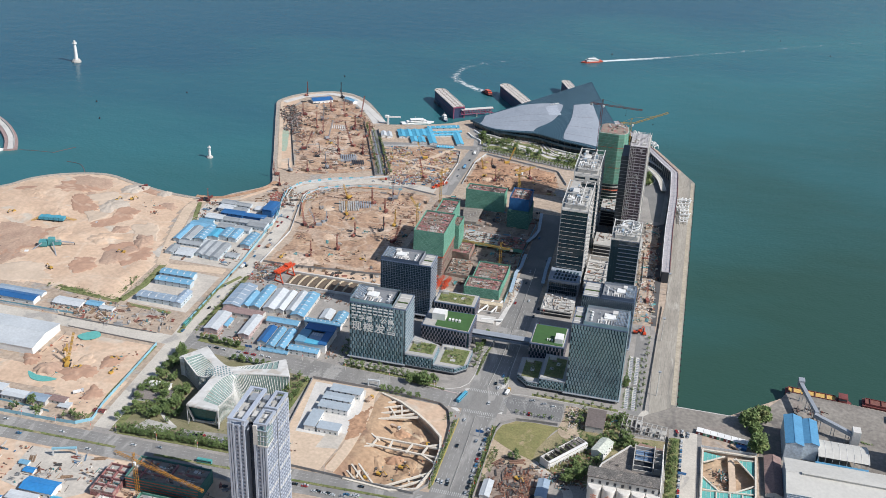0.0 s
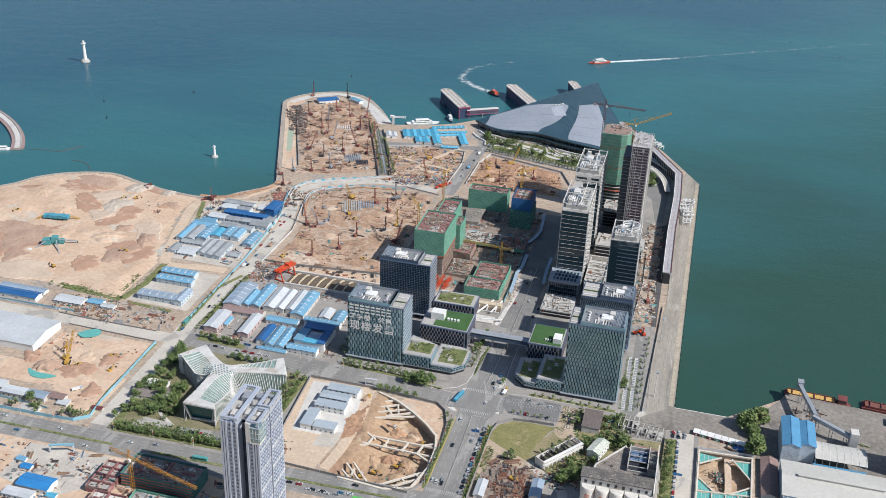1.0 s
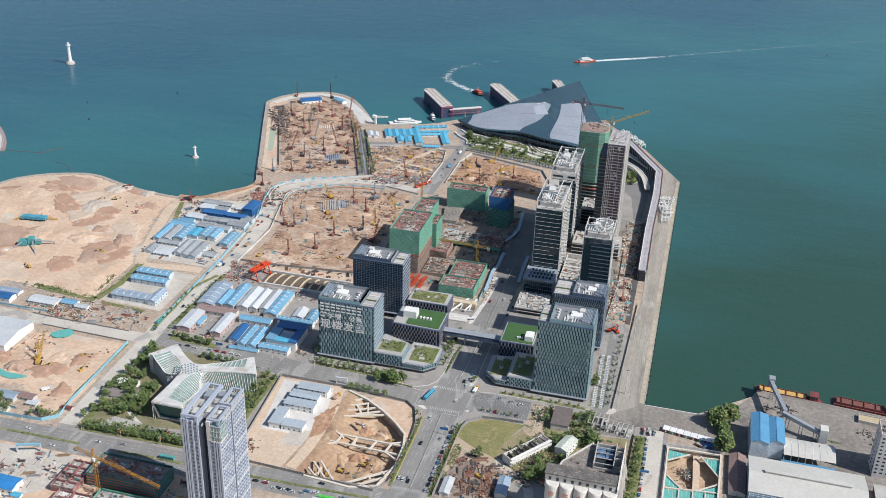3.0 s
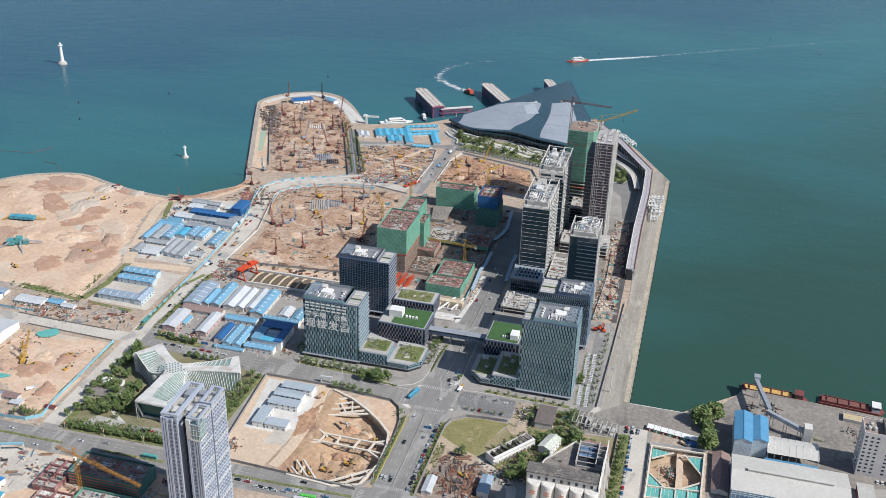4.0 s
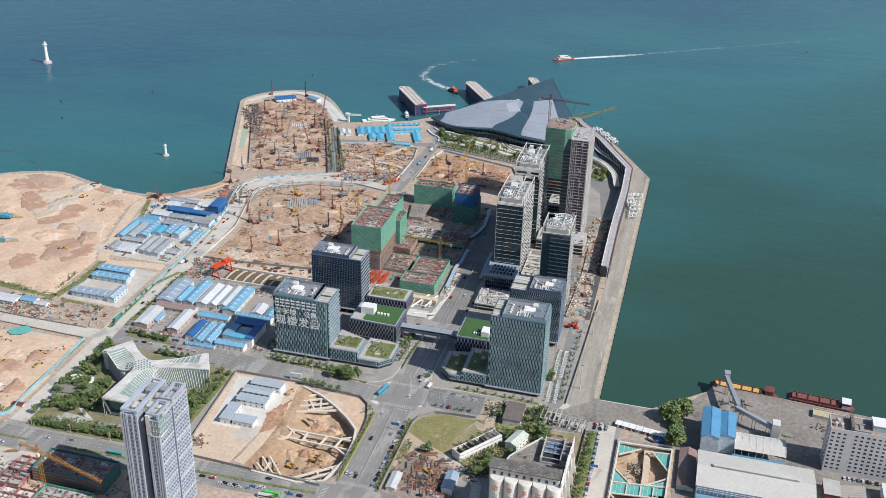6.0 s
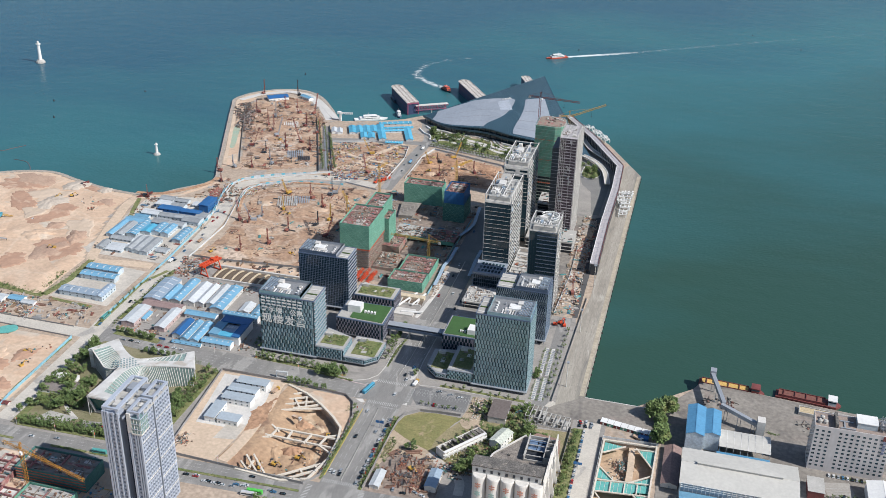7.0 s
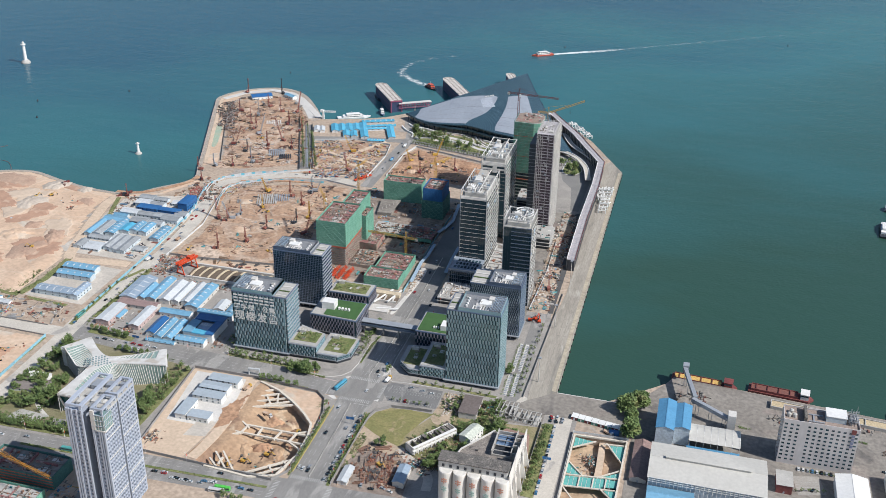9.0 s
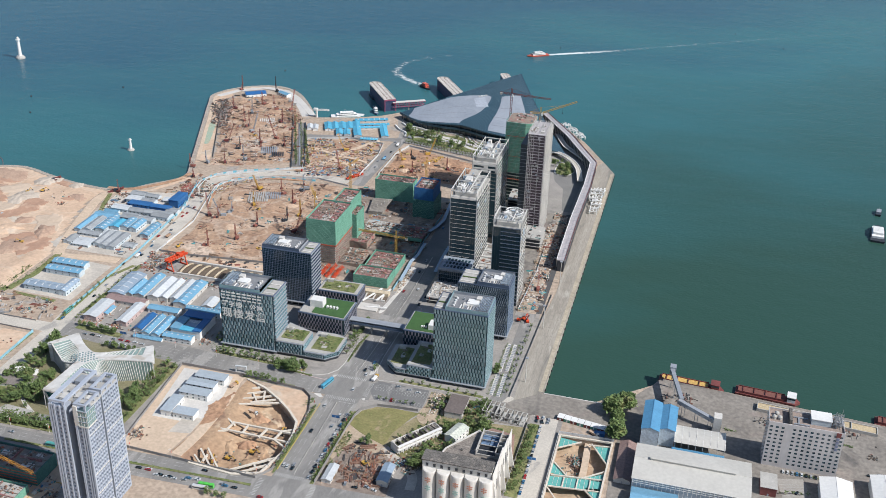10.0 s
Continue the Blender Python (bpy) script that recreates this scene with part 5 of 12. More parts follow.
        for k in range(int(2 * hy / 2)):
            part("standard", box(hx - 0.16, hx, -hy + k * 2, -hy + k * 2 + 0.16, 0, low - 1.6), SCAFF, t)
    bm = bmesh.new()
    for k in range(int(hx * hy / 3)):
        x, y = rnd.uniform(-hx + 1.5, hx - 3), rnd.uniform(-hy + 1.5, hy - 3)
        s = rnd.choice(((0.3, 2.5), (2.5, 0.3), (0.8, 1.0), (1.5, 1.2)))
        bm_box(bm, x, x + s[0], y, y + s[1], H - 0.4, H - 0.4 + rnd.uniform(0.2, 1.3))
    part("deck_material", bm, DEBRIS, t, "", "stuff")
    return t


raw_block("shell wrapped in green net with a red formwork deck", -233, -202, 893, 942, 50, low=22)
raw_block("lower green-netted shell behind the larger one", -226, -207, 944, 985, 46)
raw_block("small green-netted step of the shell", -206.5, -198, 944, 968, 36)
raw_block("green-netted wide shell in the shade", -217, -172, 1061, 1078, 27)
raw_block("dark green-netted shell below the blue part", -162, -138, 1027, 1059, 24, DARKNET, True)
t = raw_block("upper storeys wrapped in blue net", -161, -139, 1028, 1058, 38, NETBLUE, False)
raw_block("low green-netted shell with red formwork deck", -173, -138, 862, 884, 13)
raw_block("low formwork deck under construction", -170, -138, 885, 922, 11, NET, False)
for lab, x0, x1, y0, y1, m, loose in (("red formwork deck beside the pale slab", -161, -133, 963, 992, REBAR, DEBRIS), ("pale unfinished slab strewn with props and stacks", -201, -161.5, 966, 993, CONCRETE, DEBRIS), ("low slab with brown formwork beside the netted shell", -200, -176, 895, 930, GREYDIRT, DEBRIS)):
    t = thing("raw_deck", lab, "construction", ((x0 + x1) / 2, (y0 + y1) / 2, Z))
    hx, hy = (x1 - x0) / 2, (y1 - y0) / 2
    H = 6.5 if x0 != -200 else 3.0
    part("deck", box(-hx, hx, -hy, hy, H - 0.8, H), m, t)
    for i in range(5):
        for j in range(4):
            x, y = -hx + 1 + i * (2 * hx - 2.6) / 4, -hy + 0.8 + j * (2 * hy - 2) / 3
            part("column", box(x, x + 0.6, y, y + 0.6, 0, H - 0.8), CONCRETE, t)
    bm, rk = bmesh.new(), random.Random(int(-x0))
    for k in range(int(hx * hy / 1.6)):
        x, y = rk.uniform(-hx, hx - 3), rk.uniform(-hy, hy - 3)
        w, d = rk.choice(((rk.uniform(0.4, 2.4), rk.uniform(0.4, 2)), (0.3, rk.uniform(1.5, 6)), (rk.uniform(1.5, 6), 0.3)))
        bm_box(bm, x, min(x + w, hx), y, min(y + d, hy), H, H + rk.uniform(0.15, 1.2))
    part("deck_material", bm, loose, t, "", "stuff")
    part("edge_net", boxes([(-hx - 0.1, hx + 0.1, -hy - 0.2, -hy - 0.05, H - 3, H + 0.9)]), NET if x0 != -200 else SCAFF, t, "net along the deck edge")
t = thing("raw_deck", "grey unfinished concrete deck between netted shells", "construction", (-204, 1038, Z))
part("deck", prism([(-13, 16), (9, 19), (9, -18), (-7, -19)], 0.3, 4.2), PORTYARD, t)
for k in range(6):
    part("column", box(-6 + k * 2.6, -5.6 + k * 2.6, -16 + k * 5, -15.6 + k * 5, 4.2, 7.0), PALECON, t)
raw_block("open concrete floors in the middle site", -204, -184, 935, 962, 10, SCAFF, False)
for x0, y0, w, d in ((-196, 1002, 7, 3), (-184, 1000, 4, 3), (-200, 990, 5, 2)):
    t = thing("tarpaulin_stack", "stack under a bright blue-green tarpaulin", "stack", (x0, y0, Z + 0.3))
    part("cover", box(-w / 2, w / 2, -d / 2, d / 2, 0, 1.8), CYANROOF, t)

# ---- ferry terminal ----
ROOFDARK = surf("dark blue ribbed roof", (0.046, 0.098, 0.135), (0.036, 0.078, 0.11), 0.5, 0.2, 0.05, 0.4, 0.5, 0.1)
ROOFPALE = surf("grey roof panels", (0.36, 0.39, 0.435), (0.31, 0.34, 0.385), 0.5, 0.1, 0.04, 0.3, 0.8, 0.08, third=(0.42, 0.445, 0.485), third_scale=0.02, third_cut=0.58)
SEDGE = smooth([(-273, 1333, 10), (-235, 1302, 13), (-202, 1294, 16), (-173, 1292, 18), (-133, 1276, 18), (-97, 1268, 17), (-62, 1262, 13), (-29, 1264, 6)], 8)
APEX, TIP = Vector((-117, 1397, 65)), Vector((-273, 1333, 10.3))


def roof_point(u, v, lift=0.0):
    i = min(int(u * (len(SEDGE) - 1)), len(SEDGE) - 2)
    f = u * (len(SEDGE) - 1) - i
    s = Vector(SEDGE[i]).lerp(Vector(SEDGE[i + 1]), f)
    n = TIP.lerp(APEX, u ** 0.9)
    p = s.lerp(n, v)
    p.z = s.z + (n.z - s.z) * (0.72 * v + 0.28 * v ** 2.5) + lift
    return p


def roof_patch(lo, hi, v0, v1, lift, thick, nu=28, nv=16):
    """A piece of the roof between two bounds lo(v) and hi(v), with an underside."""
    bm, g = bmesh.new(), []
    for side in (0, 1):
        rows = []
        for j in range(nv + 1):
            v = v0 + (v1 - v0) * j / nv
            rows.append([bm.verts.new(roof_point(lo(v) + (hi(v) - lo(v)) * i / nu, v, lift - side * thick)) for i in range(nu + 1)])
        g.append(rows)
    for rows in g:
        for j in range(nv):
            for i in range(nu):
                bm.faces.new((rows[j][i], rows[j][i + 1], rows[j + 1][i + 1], rows[j + 1][i]))
    for j in range(nv):
        for i in (0, nu):
            bm.faces.new((g[0][j][i], g[0][j + 1][i], g[1][j + 1][i], g[1][j][i]))
    for i in range(nu):
        for j in (0, nv):
            bm.faces.new((g[0][j][i], g[0][j][i + 1], g[1][j][i + 1], g[1][j][i]))
    return bm


t = thing("ferry_terminal", "sweeping pointed ferry terminal roof of grey panels and dark ribs", "terminal")
part("roof", roof_patch(lambda v: 0.004, lambda v: 1.0, 0, 0.995, 0, 1.4, 60, 30), ROOFDARK, t, "dark blue ribbed roof")
ease = lambda v: v * v * (3 - 2 * v)
part("roof_panel", roof_patch(lambda v: 0.07 + 0.03 * v, lambda v: min(0.41 + 0.32 * ease(v), 0.69 - 2.1 * max(0, v - 0.80)), 0.05, 0.95, 0.45, 0.28, 40, 26), ROOFPALE, t, "light grey roof panels")
part("roof_panel", roof_patch(lambda v: 0.57 + 0.23 * ease(v), lambda v: 0.79 + 0.15 * v ** 0.7, 0.05, 0.76, 0.45, 0.28, 40, 26), ROOFPALE, t, "light grey roof panels")
RIB = surf("slate roof rib", (0.13, 0.22, 0.275), (0.10, 0.175, 0.22), 0.5, 0.2)
for k in range(104):
    u = 0.012 + k * 0.0094
    bm = bmesh.new()
    pts = [roof_point(min(0.995, u + 0.34 * ease(j / 24) * (1 - u)), j / 24, -0.02) for j in range(25)]
    for a, b in zip(pts, pts[1:]):
        bm_beam(bm, a, b, 0.3)
    part("roof_rib", bm, RIB, t)
SEAM = surf("dusty roof seam", (0.30, 0.31, 0.335), (0.26, 0.27, 0.29), 0.7)
for u0, u1, v in ((0.12, 0.45, 0.24), (0.14, 0.50, 0.43), (0.16, 0.60, 0.62), (0.60, 0.76, 0.2), (0.64, 0.80, 0.38), (0.72, 0.86, 0.56)):
    part("roof_seam", roof_patch(lambda w: u0, lambda w: u1, v, v + 0.008, 0.52, 0.05, 24, 1), SEAM, t)
part("rooflight", roof_patch(lambda v: 0.555, lambda v: 0.64, 0.60, 0.79, 0.53, 0.06, 8, 6), surf("pale rooflight sheet", (0.45, 0.48, 0.53), (0.41, 0.44, 0.49), 0.4), t, "pale rooflight field")
for u in (0.60, 0.62, 0.64, 0.655):
    p = roof_point(u, 0.815, 0.3)
    part("roof_vent", box(p.x - 1.2, p.x + 1.2, p.y - 1, p.y + 1, p.z, p.z + 1.0), WHITE, t, "white roof vent")
part("skylight", boxes([(-142, -130, 1365, 1368, 40, 44)]), DARK, t)
part("skylight", boxes([(-118, -106, 1352, 1355, 35, 40)]), DARK, t)
bm = bmesh.new()
wall = [roof_point(u / 24, 0.05, 0) for u in range(1, 25)]
for a, b in zip(wall, wall[1:]):
    bm.faces.new([bm.verts.new(c) for c in ((a.x, a.y, Z), (b.x, b.y, Z), (b.x, b.y, b.z - 1.0), (a.x, a.y, a.z - 1.0))])
part("glass_wall", bm, GLASS, t, "dark glazed hall wall")
bm = bmesh.new()
wall2 = [roof_point(u / 24, 0.9, 0) for u in range(1, 25)]
for a, b in zip(wall2, wall2[1:]):
    bm.faces.new([bm.verts.new(c) for c in ((a.x, a.y, 0.5), (b.x, b.y, 0.5), (b.x, b.y, b.z - 1.0), (a.x, a.y, a.z - 1.0))])
part("glass_wall", bm, GLASS, t, "dark glazed hall wall")
for k in range(26):
    p = roof_point(0.03 + k * 0.032, 0.02, 0)
    part("hall_column", box(p.x - 0.4, p.x + 0.4, p.y - 0.4, p.y + 0.4, Z, p.z - 1.2), DARK, t)
part("hall_floor", prism([(p.x, p.y) for p in wall] + [(p.x, p.y) for p in wall2[::-1]], -2, Z + 0.3), CONCRETE, t)
part("roof_fascia", prism(strip([(p.x, p.y) for p in [roof_point(0.01 + u * 0.9 / 30, 0.012) for u in range(31)]], 1.2), Z + 7, Z + 9.5), ROOFDARK, t, "dark roof edge")


PIERDARK = surf("dark blue cladding", (0.055, 0.075, 0.145), (0.04, 0.055, 0.11), 0.5, 0.1, 0.1, 0.5)
PIERTILE = surf("pale tan roof panel", (0.61, 0.565, 0.52), (0.53, 0.49, 0.445), 0.8, 0, 0.1, 0.6, 0.6, 0.08, vary=0.08)
PLUM = surf("plum red steel", (0.34, 0.09, 0.16), (0.27, 0.07, 0.12), 0.6, 0.1, 0.1, 0.5)


def pier(label, a, b, w, z):
    """A long round-ended boarding pier."""
    a, b = Vector(a), Vector(b)
    d = (a - b).normalized()
    n = Vector((-d.y, d.x)) * w / 2
    L = (a - b).length
    t = thing("boarding_pier", label, "pier", (b.x, b.y, 0), math.degrees(math.atan2(d.y, d.x)), "ferry piers")
    out = [(0, -w / 2), (L, -w / 2)] + [(L + w / 2 * math.sin(k * math.pi / 8), -w / 2 * math.cos(k * math.pi / 8)) for k in range(1, 8)] + [(L, w / 2), (0, w / 2)]
    part("hull", prism(out, -2, z - 1.0), PIERDARK, t, "dark blue clad sides")
    part("roof", prism([(x, y * 1.03) for x, y in out], z - 1.0, z - 0.2), surf("brown roof joint", (0.27, 0.215, 0.185), (0.21, 0.165, 0.14), 0.9, 0, 0.1, 0.5) if "brown roof joint" not in bpy.data.materials else bpy.data.materials["brown roof joint"], t, "brown roof under the panels")
    rim = [(x, y * 1.03) for x, y in out]
    part("roof_rim", prism(strip(rim, 0.6), z - 0.2, z + 0.4), PIERTILE, t, "pale roof rim")
    step, k = 6.6, 0
    rr = random.Random(int(L * 10))
    while 2.4 + k * step < L + w * 0.36:
        for j in range(3):
            x, y = 3.4 + k * step + (j % 2) * step / 2 + rr.uniform(-0.3, 0.3), (-w / 2 + w / 6) + j * w / 3
            if x > L and math.hypot(x - L, y) > w / 2 - 2.4:
                continue
            pts = [(x + 3.5 * math.cos(q * math.pi / 3) * rr.uniform(0.9, 1.04), min(w / 2 - 0.6, max(0.6 - w / 2, y + w / 6 * 0.98 * math.sin(q * math.pi / 3) * rr.uniform(0.9, 1.04)))) for q in range(6)]
            part("roof_panel", prism(pts, z - 0.2, z + 0.05), PIERTILE, t)
        k += 1
    for y in (-w / 2 - 0.25, w / 2):
        for lift in (3.2, 6.4):
            part("side_rail", box(1, L - 1, y, y + 0.25, z - 1.5 - lift, z - 1.1 - lift), PLUM, t, "plum-red band")
    part("end_portal", boxes([(-0.8, 0, -w / 2, -w / 2 + 1.2, 0, z), (-0.8, 0, w / 2 - 1.2, w / 2, 0, z), (-0.8, 0, -w / 2 + 1.2, w / 2 - 1.2, z - 1.6, z)]), PLUM, t, "plum-red end portal")
    for k in range(int(L / 7)):
        part("window_bay", box(2 + k * 7, 6.5 + k * 7, -w / 2 - 0.2, -w / 2, z - 7, z - 3), GLASS, t)
    return t


pier("long dark pier building with a pale rounded roof", (-339, 1426), (-296, 1363), 17, 17)
pier("dark pier building with a pale rounded roof beside the terminal", (-252, 1486), (-200, 1406), 17, 16)
pier("far pier building with a pale rounded roof", (-168, 1538), (-128, 1450), 13, 16)
t = thing("gangway", "plum-red steel truss gangway between pier and terminal", "gangway", (-273, 1378, 0), 31.6)
bm = bmesh.new()
for y in (-3, 3):
    for z in (6, 12):
        bm_beam(bm, (-24, y, z), (24, y, z), 0.7)
    for k in range(12):
        bm_beam(bm, (-24 + k * 4, y, 6), (-20 + k * 4, y, 12), 0.45)
        bm_beam(bm, (-24 + k * 4, y, 6), (-24 + k * 4, y, 12), 0.45)
part("truss", bm, PLUM, t, "plum-red truss")
part("roof", box(-24, 24, -3.4, 3.4, 12.2, 12.7), PALECON, t)
for x in (-20, 0, 20):
    part("pile", box(x - 0.7, x + 0.7, -0.7, 0.7, -2, 6), CONCRETE, t)

# ---- white three-armed gallery ----
t = thing("gallery_building", "white three-armed gallery with ribbed glass flanks", "museum", (-328, 645, Z))
def off(p):
    return (p[0] + 328, p[1] - 645)
tips = [((-369, 656), (-354, 677)), ((-284, 678), (-272, 656)), ((-307, 596), (-333, 596))]
outline = []


def bend(a, c, n, heart=Vector((-327, 648)), pull=0.97):
    """A deep hollow curve from a to c round the heart of the plan."""
    a, c = Vector(a), Vector(c)
    h = (a + c) / 2 * (1 - pull) + heart * pull
    return [tuple((1 - t) ** 3 * a + 3 * (1 - t) ** 2 * t * h + 3 * (1 - t) * t * t * h + t ** 3 * c) for t in (k / n for k in range(n + 1))]


def cut_tip(k):
    """Where the sloping crescent ends, short of the tip and near the middle of the arm."""
    p, q = Vector(tips[k][0]), Vector(tips[k][1])
    return tuple((p * 0.40 + q * 0.60).lerp(Vector((-327, 648)), 0.16)), tuple(p.lerp(Vector((-327, 648)), 0.10))


for i in range(3):
    a, c = tips[i][1], tips[(i + 1) % 3][0]
    inner, rim = cut_tip((i + 1) % 3)
    outline += [tips[i][0]] + bend(a, inner, 20, pull=0.94) + [rim]
STAINED = surf("stained white concrete", (0.60, 0.585, 0.56), (0.50, 0.485, 0.46), 0.8, 0, 0.06, 0.3, 0.8, 0.10, third=(0.43, 0.385, 0.335), third_scale=0.09, third_cut=0.55, soft=0.12, fourth=(0.68, 0.665, 0.64), fourth_scale=0.05, fourth_cut=0.57)
part("roof_plate", prism([off(p) for p in outline], 17.0, 18.6), STAINED, t, "stained white roof plate")
for i in range(3):
    a, c = tips[i][1], tips[(i + 1) % 3][0]
    inner, rim = cut_tip((i + 1) % 3)
    hi = bend(a, inner, 28, pull=0.94)
    lo = bend(a, rim, 28, pull=(0.38, 0.30, 0.36)[i])
    bm = bmesh.new()
    cx, cy = -328, 645
    wide = bend(a, rim, 28, pull=(0.72, 0.55, 0.50)[i])
    mid, drop = [], []
    for j in range(29):
        u = min(1.0, max(0.0, (j / 28 - 0.38) / 0.34))
        f = u * u * (3 - 2 * u)
        mid.append(tuple(Vector(hi[j]).lerp(Vector(wide[j]), 0.05 + 0.95 * f)))
        drop.append(17.9 - (2.8, 5.0, 5.0)[i] * math.sin(min(1.0, max(0.0, (j / 28 - 0.38) / 0.62)) * math.pi) ** 0.8)
    lo = [tuple(Vector(p).lerp(Vector(q), 0.45)) for p, q in zip(mid, lo)]
    k1 = [bm.verts.new((*off(p), z)) for p, z in zip(mid, drop)]
    k2 = [bm.verts.new((*off((p[0] + (cx - p[0]) * 0.06, p[1] + (cy - p[1]) * 0.06)), 0)) for p in lo]
    for j in range(len(hi) - 1):
        bm.faces.new((k2[j], k2[j + 1], k1[j + 1], k1[j]))
    if i == 0:
        FLANK, CRES = surf("pale green glass", (0.24, 0.325, 0.295), (0.19, 0.265, 0.24), 0.2, 0, 0.2, 0.6), surf("pale crescent glass", (0.29, 0.375, 0.335), (0.24, 0.32, 0.29), 0.2, 0, 0.2, 0.6)
    part("curved_glazing", bm, FLANK, t, "pale green ribbed glass flank")
    bm = bmesh.new()
    k3 = [bm.verts.new((*off(p), 18.3)) for p in hi]
    k4 = [bm.verts.new((*off(p), z)) for p, z in zip(mid, drop)]
    for j in range(len(hi) - 1):
        bm.faces.new((k4[j], k4[j + 1], k3[j + 1], k3[j]))
    part("crescent_glazing", bm, CRES, t, "sloping crescent of pale green glass")
    bm = bmesh.new()
    for p, q, z, z2 in zip(mid, mid[1:], drop, drop[1:]):
        bm_beam(bm, (*off(p), z + 0.1), (*off(q), z2 + 0.1), 0.9)
    part("crescent_rim", bm, STAINED, t, "white curved rim")
    for j in range(12, len(hi) - 1):
        bm = bmesh.new()
        bm_beam(bm, (*off(mid[j]), drop[j] + 0.3), (*off(hi[j]), 18.5), 0.55)
        part("crescent_rib", bm, STAINED, t)
    for j in range(len(hi)):
        for h in (0, 0.5):
            if h and j == len(hi) - 1:
                continue
            p = Vector(mid[j]).lerp(Vector(mid[min(j + 1, len(mid) - 1)]), h)
            q = Vector(lo[j]).lerp(Vector(lo[min(j + 1, len(lo) - 1)]), h)
            bm = bmesh.new()
            bm_beam(bm, (*off(q), 0), (*off(p), drop[j]), 0.36)
            part("rib", bm, STAINED, t)
    e0, e1 = Vector(tips[i][0]), Vector(tips[i][1])
    bm = bmesh.new()
    n = Vector(((e0 + e1) / 2) - Vector((cx, cy))).normalized() * -1.5
    f0, f1 = e0 + n, e1 + n
    heart = Vector((cx, cy))
    b0, b1 = e0.lerp(e1, 0.12).lerp(heart, 0.07), e1.lerp(e0, 0.12).lerp(heart, 0.07)      # the end leans in towards its foot
    g = [(*off(b0 + n), 2.6), (*off(b1 + n), 2.6), (*off(f1), 17), (*off(f0), 17)]
    bm.faces.new([bm.verts.new(c2) for c2 in g])
    part("end_window", bm, surf("teal end glass", (0.03, 0.13, 0.13), (0.02, 0.09, 0.10), 0.1), t, "dark teal end glazing")
    bm = bmesh.new()
    for a2, b2 in (((*off(b0), 2.2), (*off(b1), 2.2)), ((*off(b0), 1.8), (*off(e0), 18)), ((*off(b1), 1.8), (*off(e1), 18)), ((*off(e0), 17.6), (*off(e1), 17.6))):
        bm_beam(bm, a2, b2, 1.2)
    part("end_frame", bm, STAINED, t, "white end frame")
    inner, rim = cut_tip(i)
    part("side_wall", prism(strip([off(rim), off(tips[i][0])], 0.7), 0.5, 17.0), STAINED, t, "white side wall of the arm end")
part("floor_plinth", prism([off((p[0] + (-328 - p[0]) * 0.08, p[1] + (645 - p[1]) * 0.08)) for p in outline], 0, 1.0), PALECON, t)
hexes = 0
for i in range(-4, 5):
    for j in range(-3, 4):
        x, y = i * 2.6 + (j % 2) * 1.3 + 0.5, j * 2.3 + 1.0
        if abs(x) + abs(y) * 1.2 < 12.5:
            part("roof_light", prism([(x + 0.85 * math.cos(q * math.pi / 3), y + 0.85 * math.sin(q * math.pi / 3)) for q in range(6)], 18.6, 18.75), surf("grey rooflight", (0.22, 0.30, 0.30), (0.18, 0.26, 0.27), 0.2) if hexes == 0 else bpy.data.materials["grey rooflight"], t)
            hexes += 1

# ---- tall apartment tower ----
APART = surf("grey-blue cladding", (0.43, 0.465, 0.53), (0.37, 0.405, 0.475), 0.5, 0.1, 0.06, 0.5, 0.5, 0.06, vary=0.06)
APGLASS = surf("grey-blue window glass", (0.12, 0.145, 0.19), (0.085, 0.105, 0.145), 0.15, 0, 0.3, 0.8, vary=0.3)
t = thing("apartment_tower", "tall grey-blue apartment tower with frames on its roof", "apartment tower", (-235.5, 513.5, Z))
hx, south, north, H = 13.5, -17.5, 20.5, 90
part("west_block", box(-hx, -1.5, south, north, 0, H), APART, t)
part("middle_recess", box(-1.5, 4.5, -11, north - 0.2, 0, H - 3), surf("dark recess glass", (0.05, 0.065, 0.09), (0.04, 0.05, 0.075), 0.2), t, "dark glazed recess")
part("east_block_front", box(4.5, hx, south, -1.0, 0, H - 1), APART, t)
part("east_block_back", box(4.5, hx, 1.0, north, 0, H), APART, t)
# filler between the blocks, its shadow put in as dark colour
part("joint", box(4.8, hx - 1.5, -1.0, 1.0, 0, H - 2), DARK, t, "joint painted dark as shadow")
fh, rows = 3.15, 28
me = window_mesh("flat", 2.6, fh, APART, APGLASS)
cells = []
for r in range(rows):
    for c in range(12):
        y = -17.3 + c * 2.7 if c < 6 else 1.4 + (c - 6) * 3.1
        cells.append(pose(hx, y, 1.0 + r * fh, 0, 0, 90))
cells.sort(key=lambda m: -m.translation.z)
for m in cells[:120]:
    share("window", me, t, m)
joined("window_strip", me, cells[120:], t)
me = window_mesh("flat", 2.2, fh, APART, APGLASS)
joined("window_strip", me, [pose(x, south, 1 + r * fh) for r in range(rows) for x in (-8.4, -4.9, 6.4)], t)
for k in range(6):
    for y0, y1, dz in ((south, -1.0, 0), (1.0, north, 6)):
        z = 6 + k * 16 + dz
        if z < H - 13:
            part("white_band", box(hx, hx + 0.5, y0, y1, z, z + 0.55), PALECON, t)
for x, w in ((-hx, 1.3), (-11.6, 1.0), (-9.9, 1.1), (-6.0, 1.0), (-2.6, 1.1), (4.5, 1.5), (8.9, 1.0), (10.6, 0.9), (hx - 1.2, 1.2)):
    part("fin", box(x, x + w, south - 0.9, south, 0, H + 1 if x < 0 else H - 12.7), APART, t, "pale vertical fin")
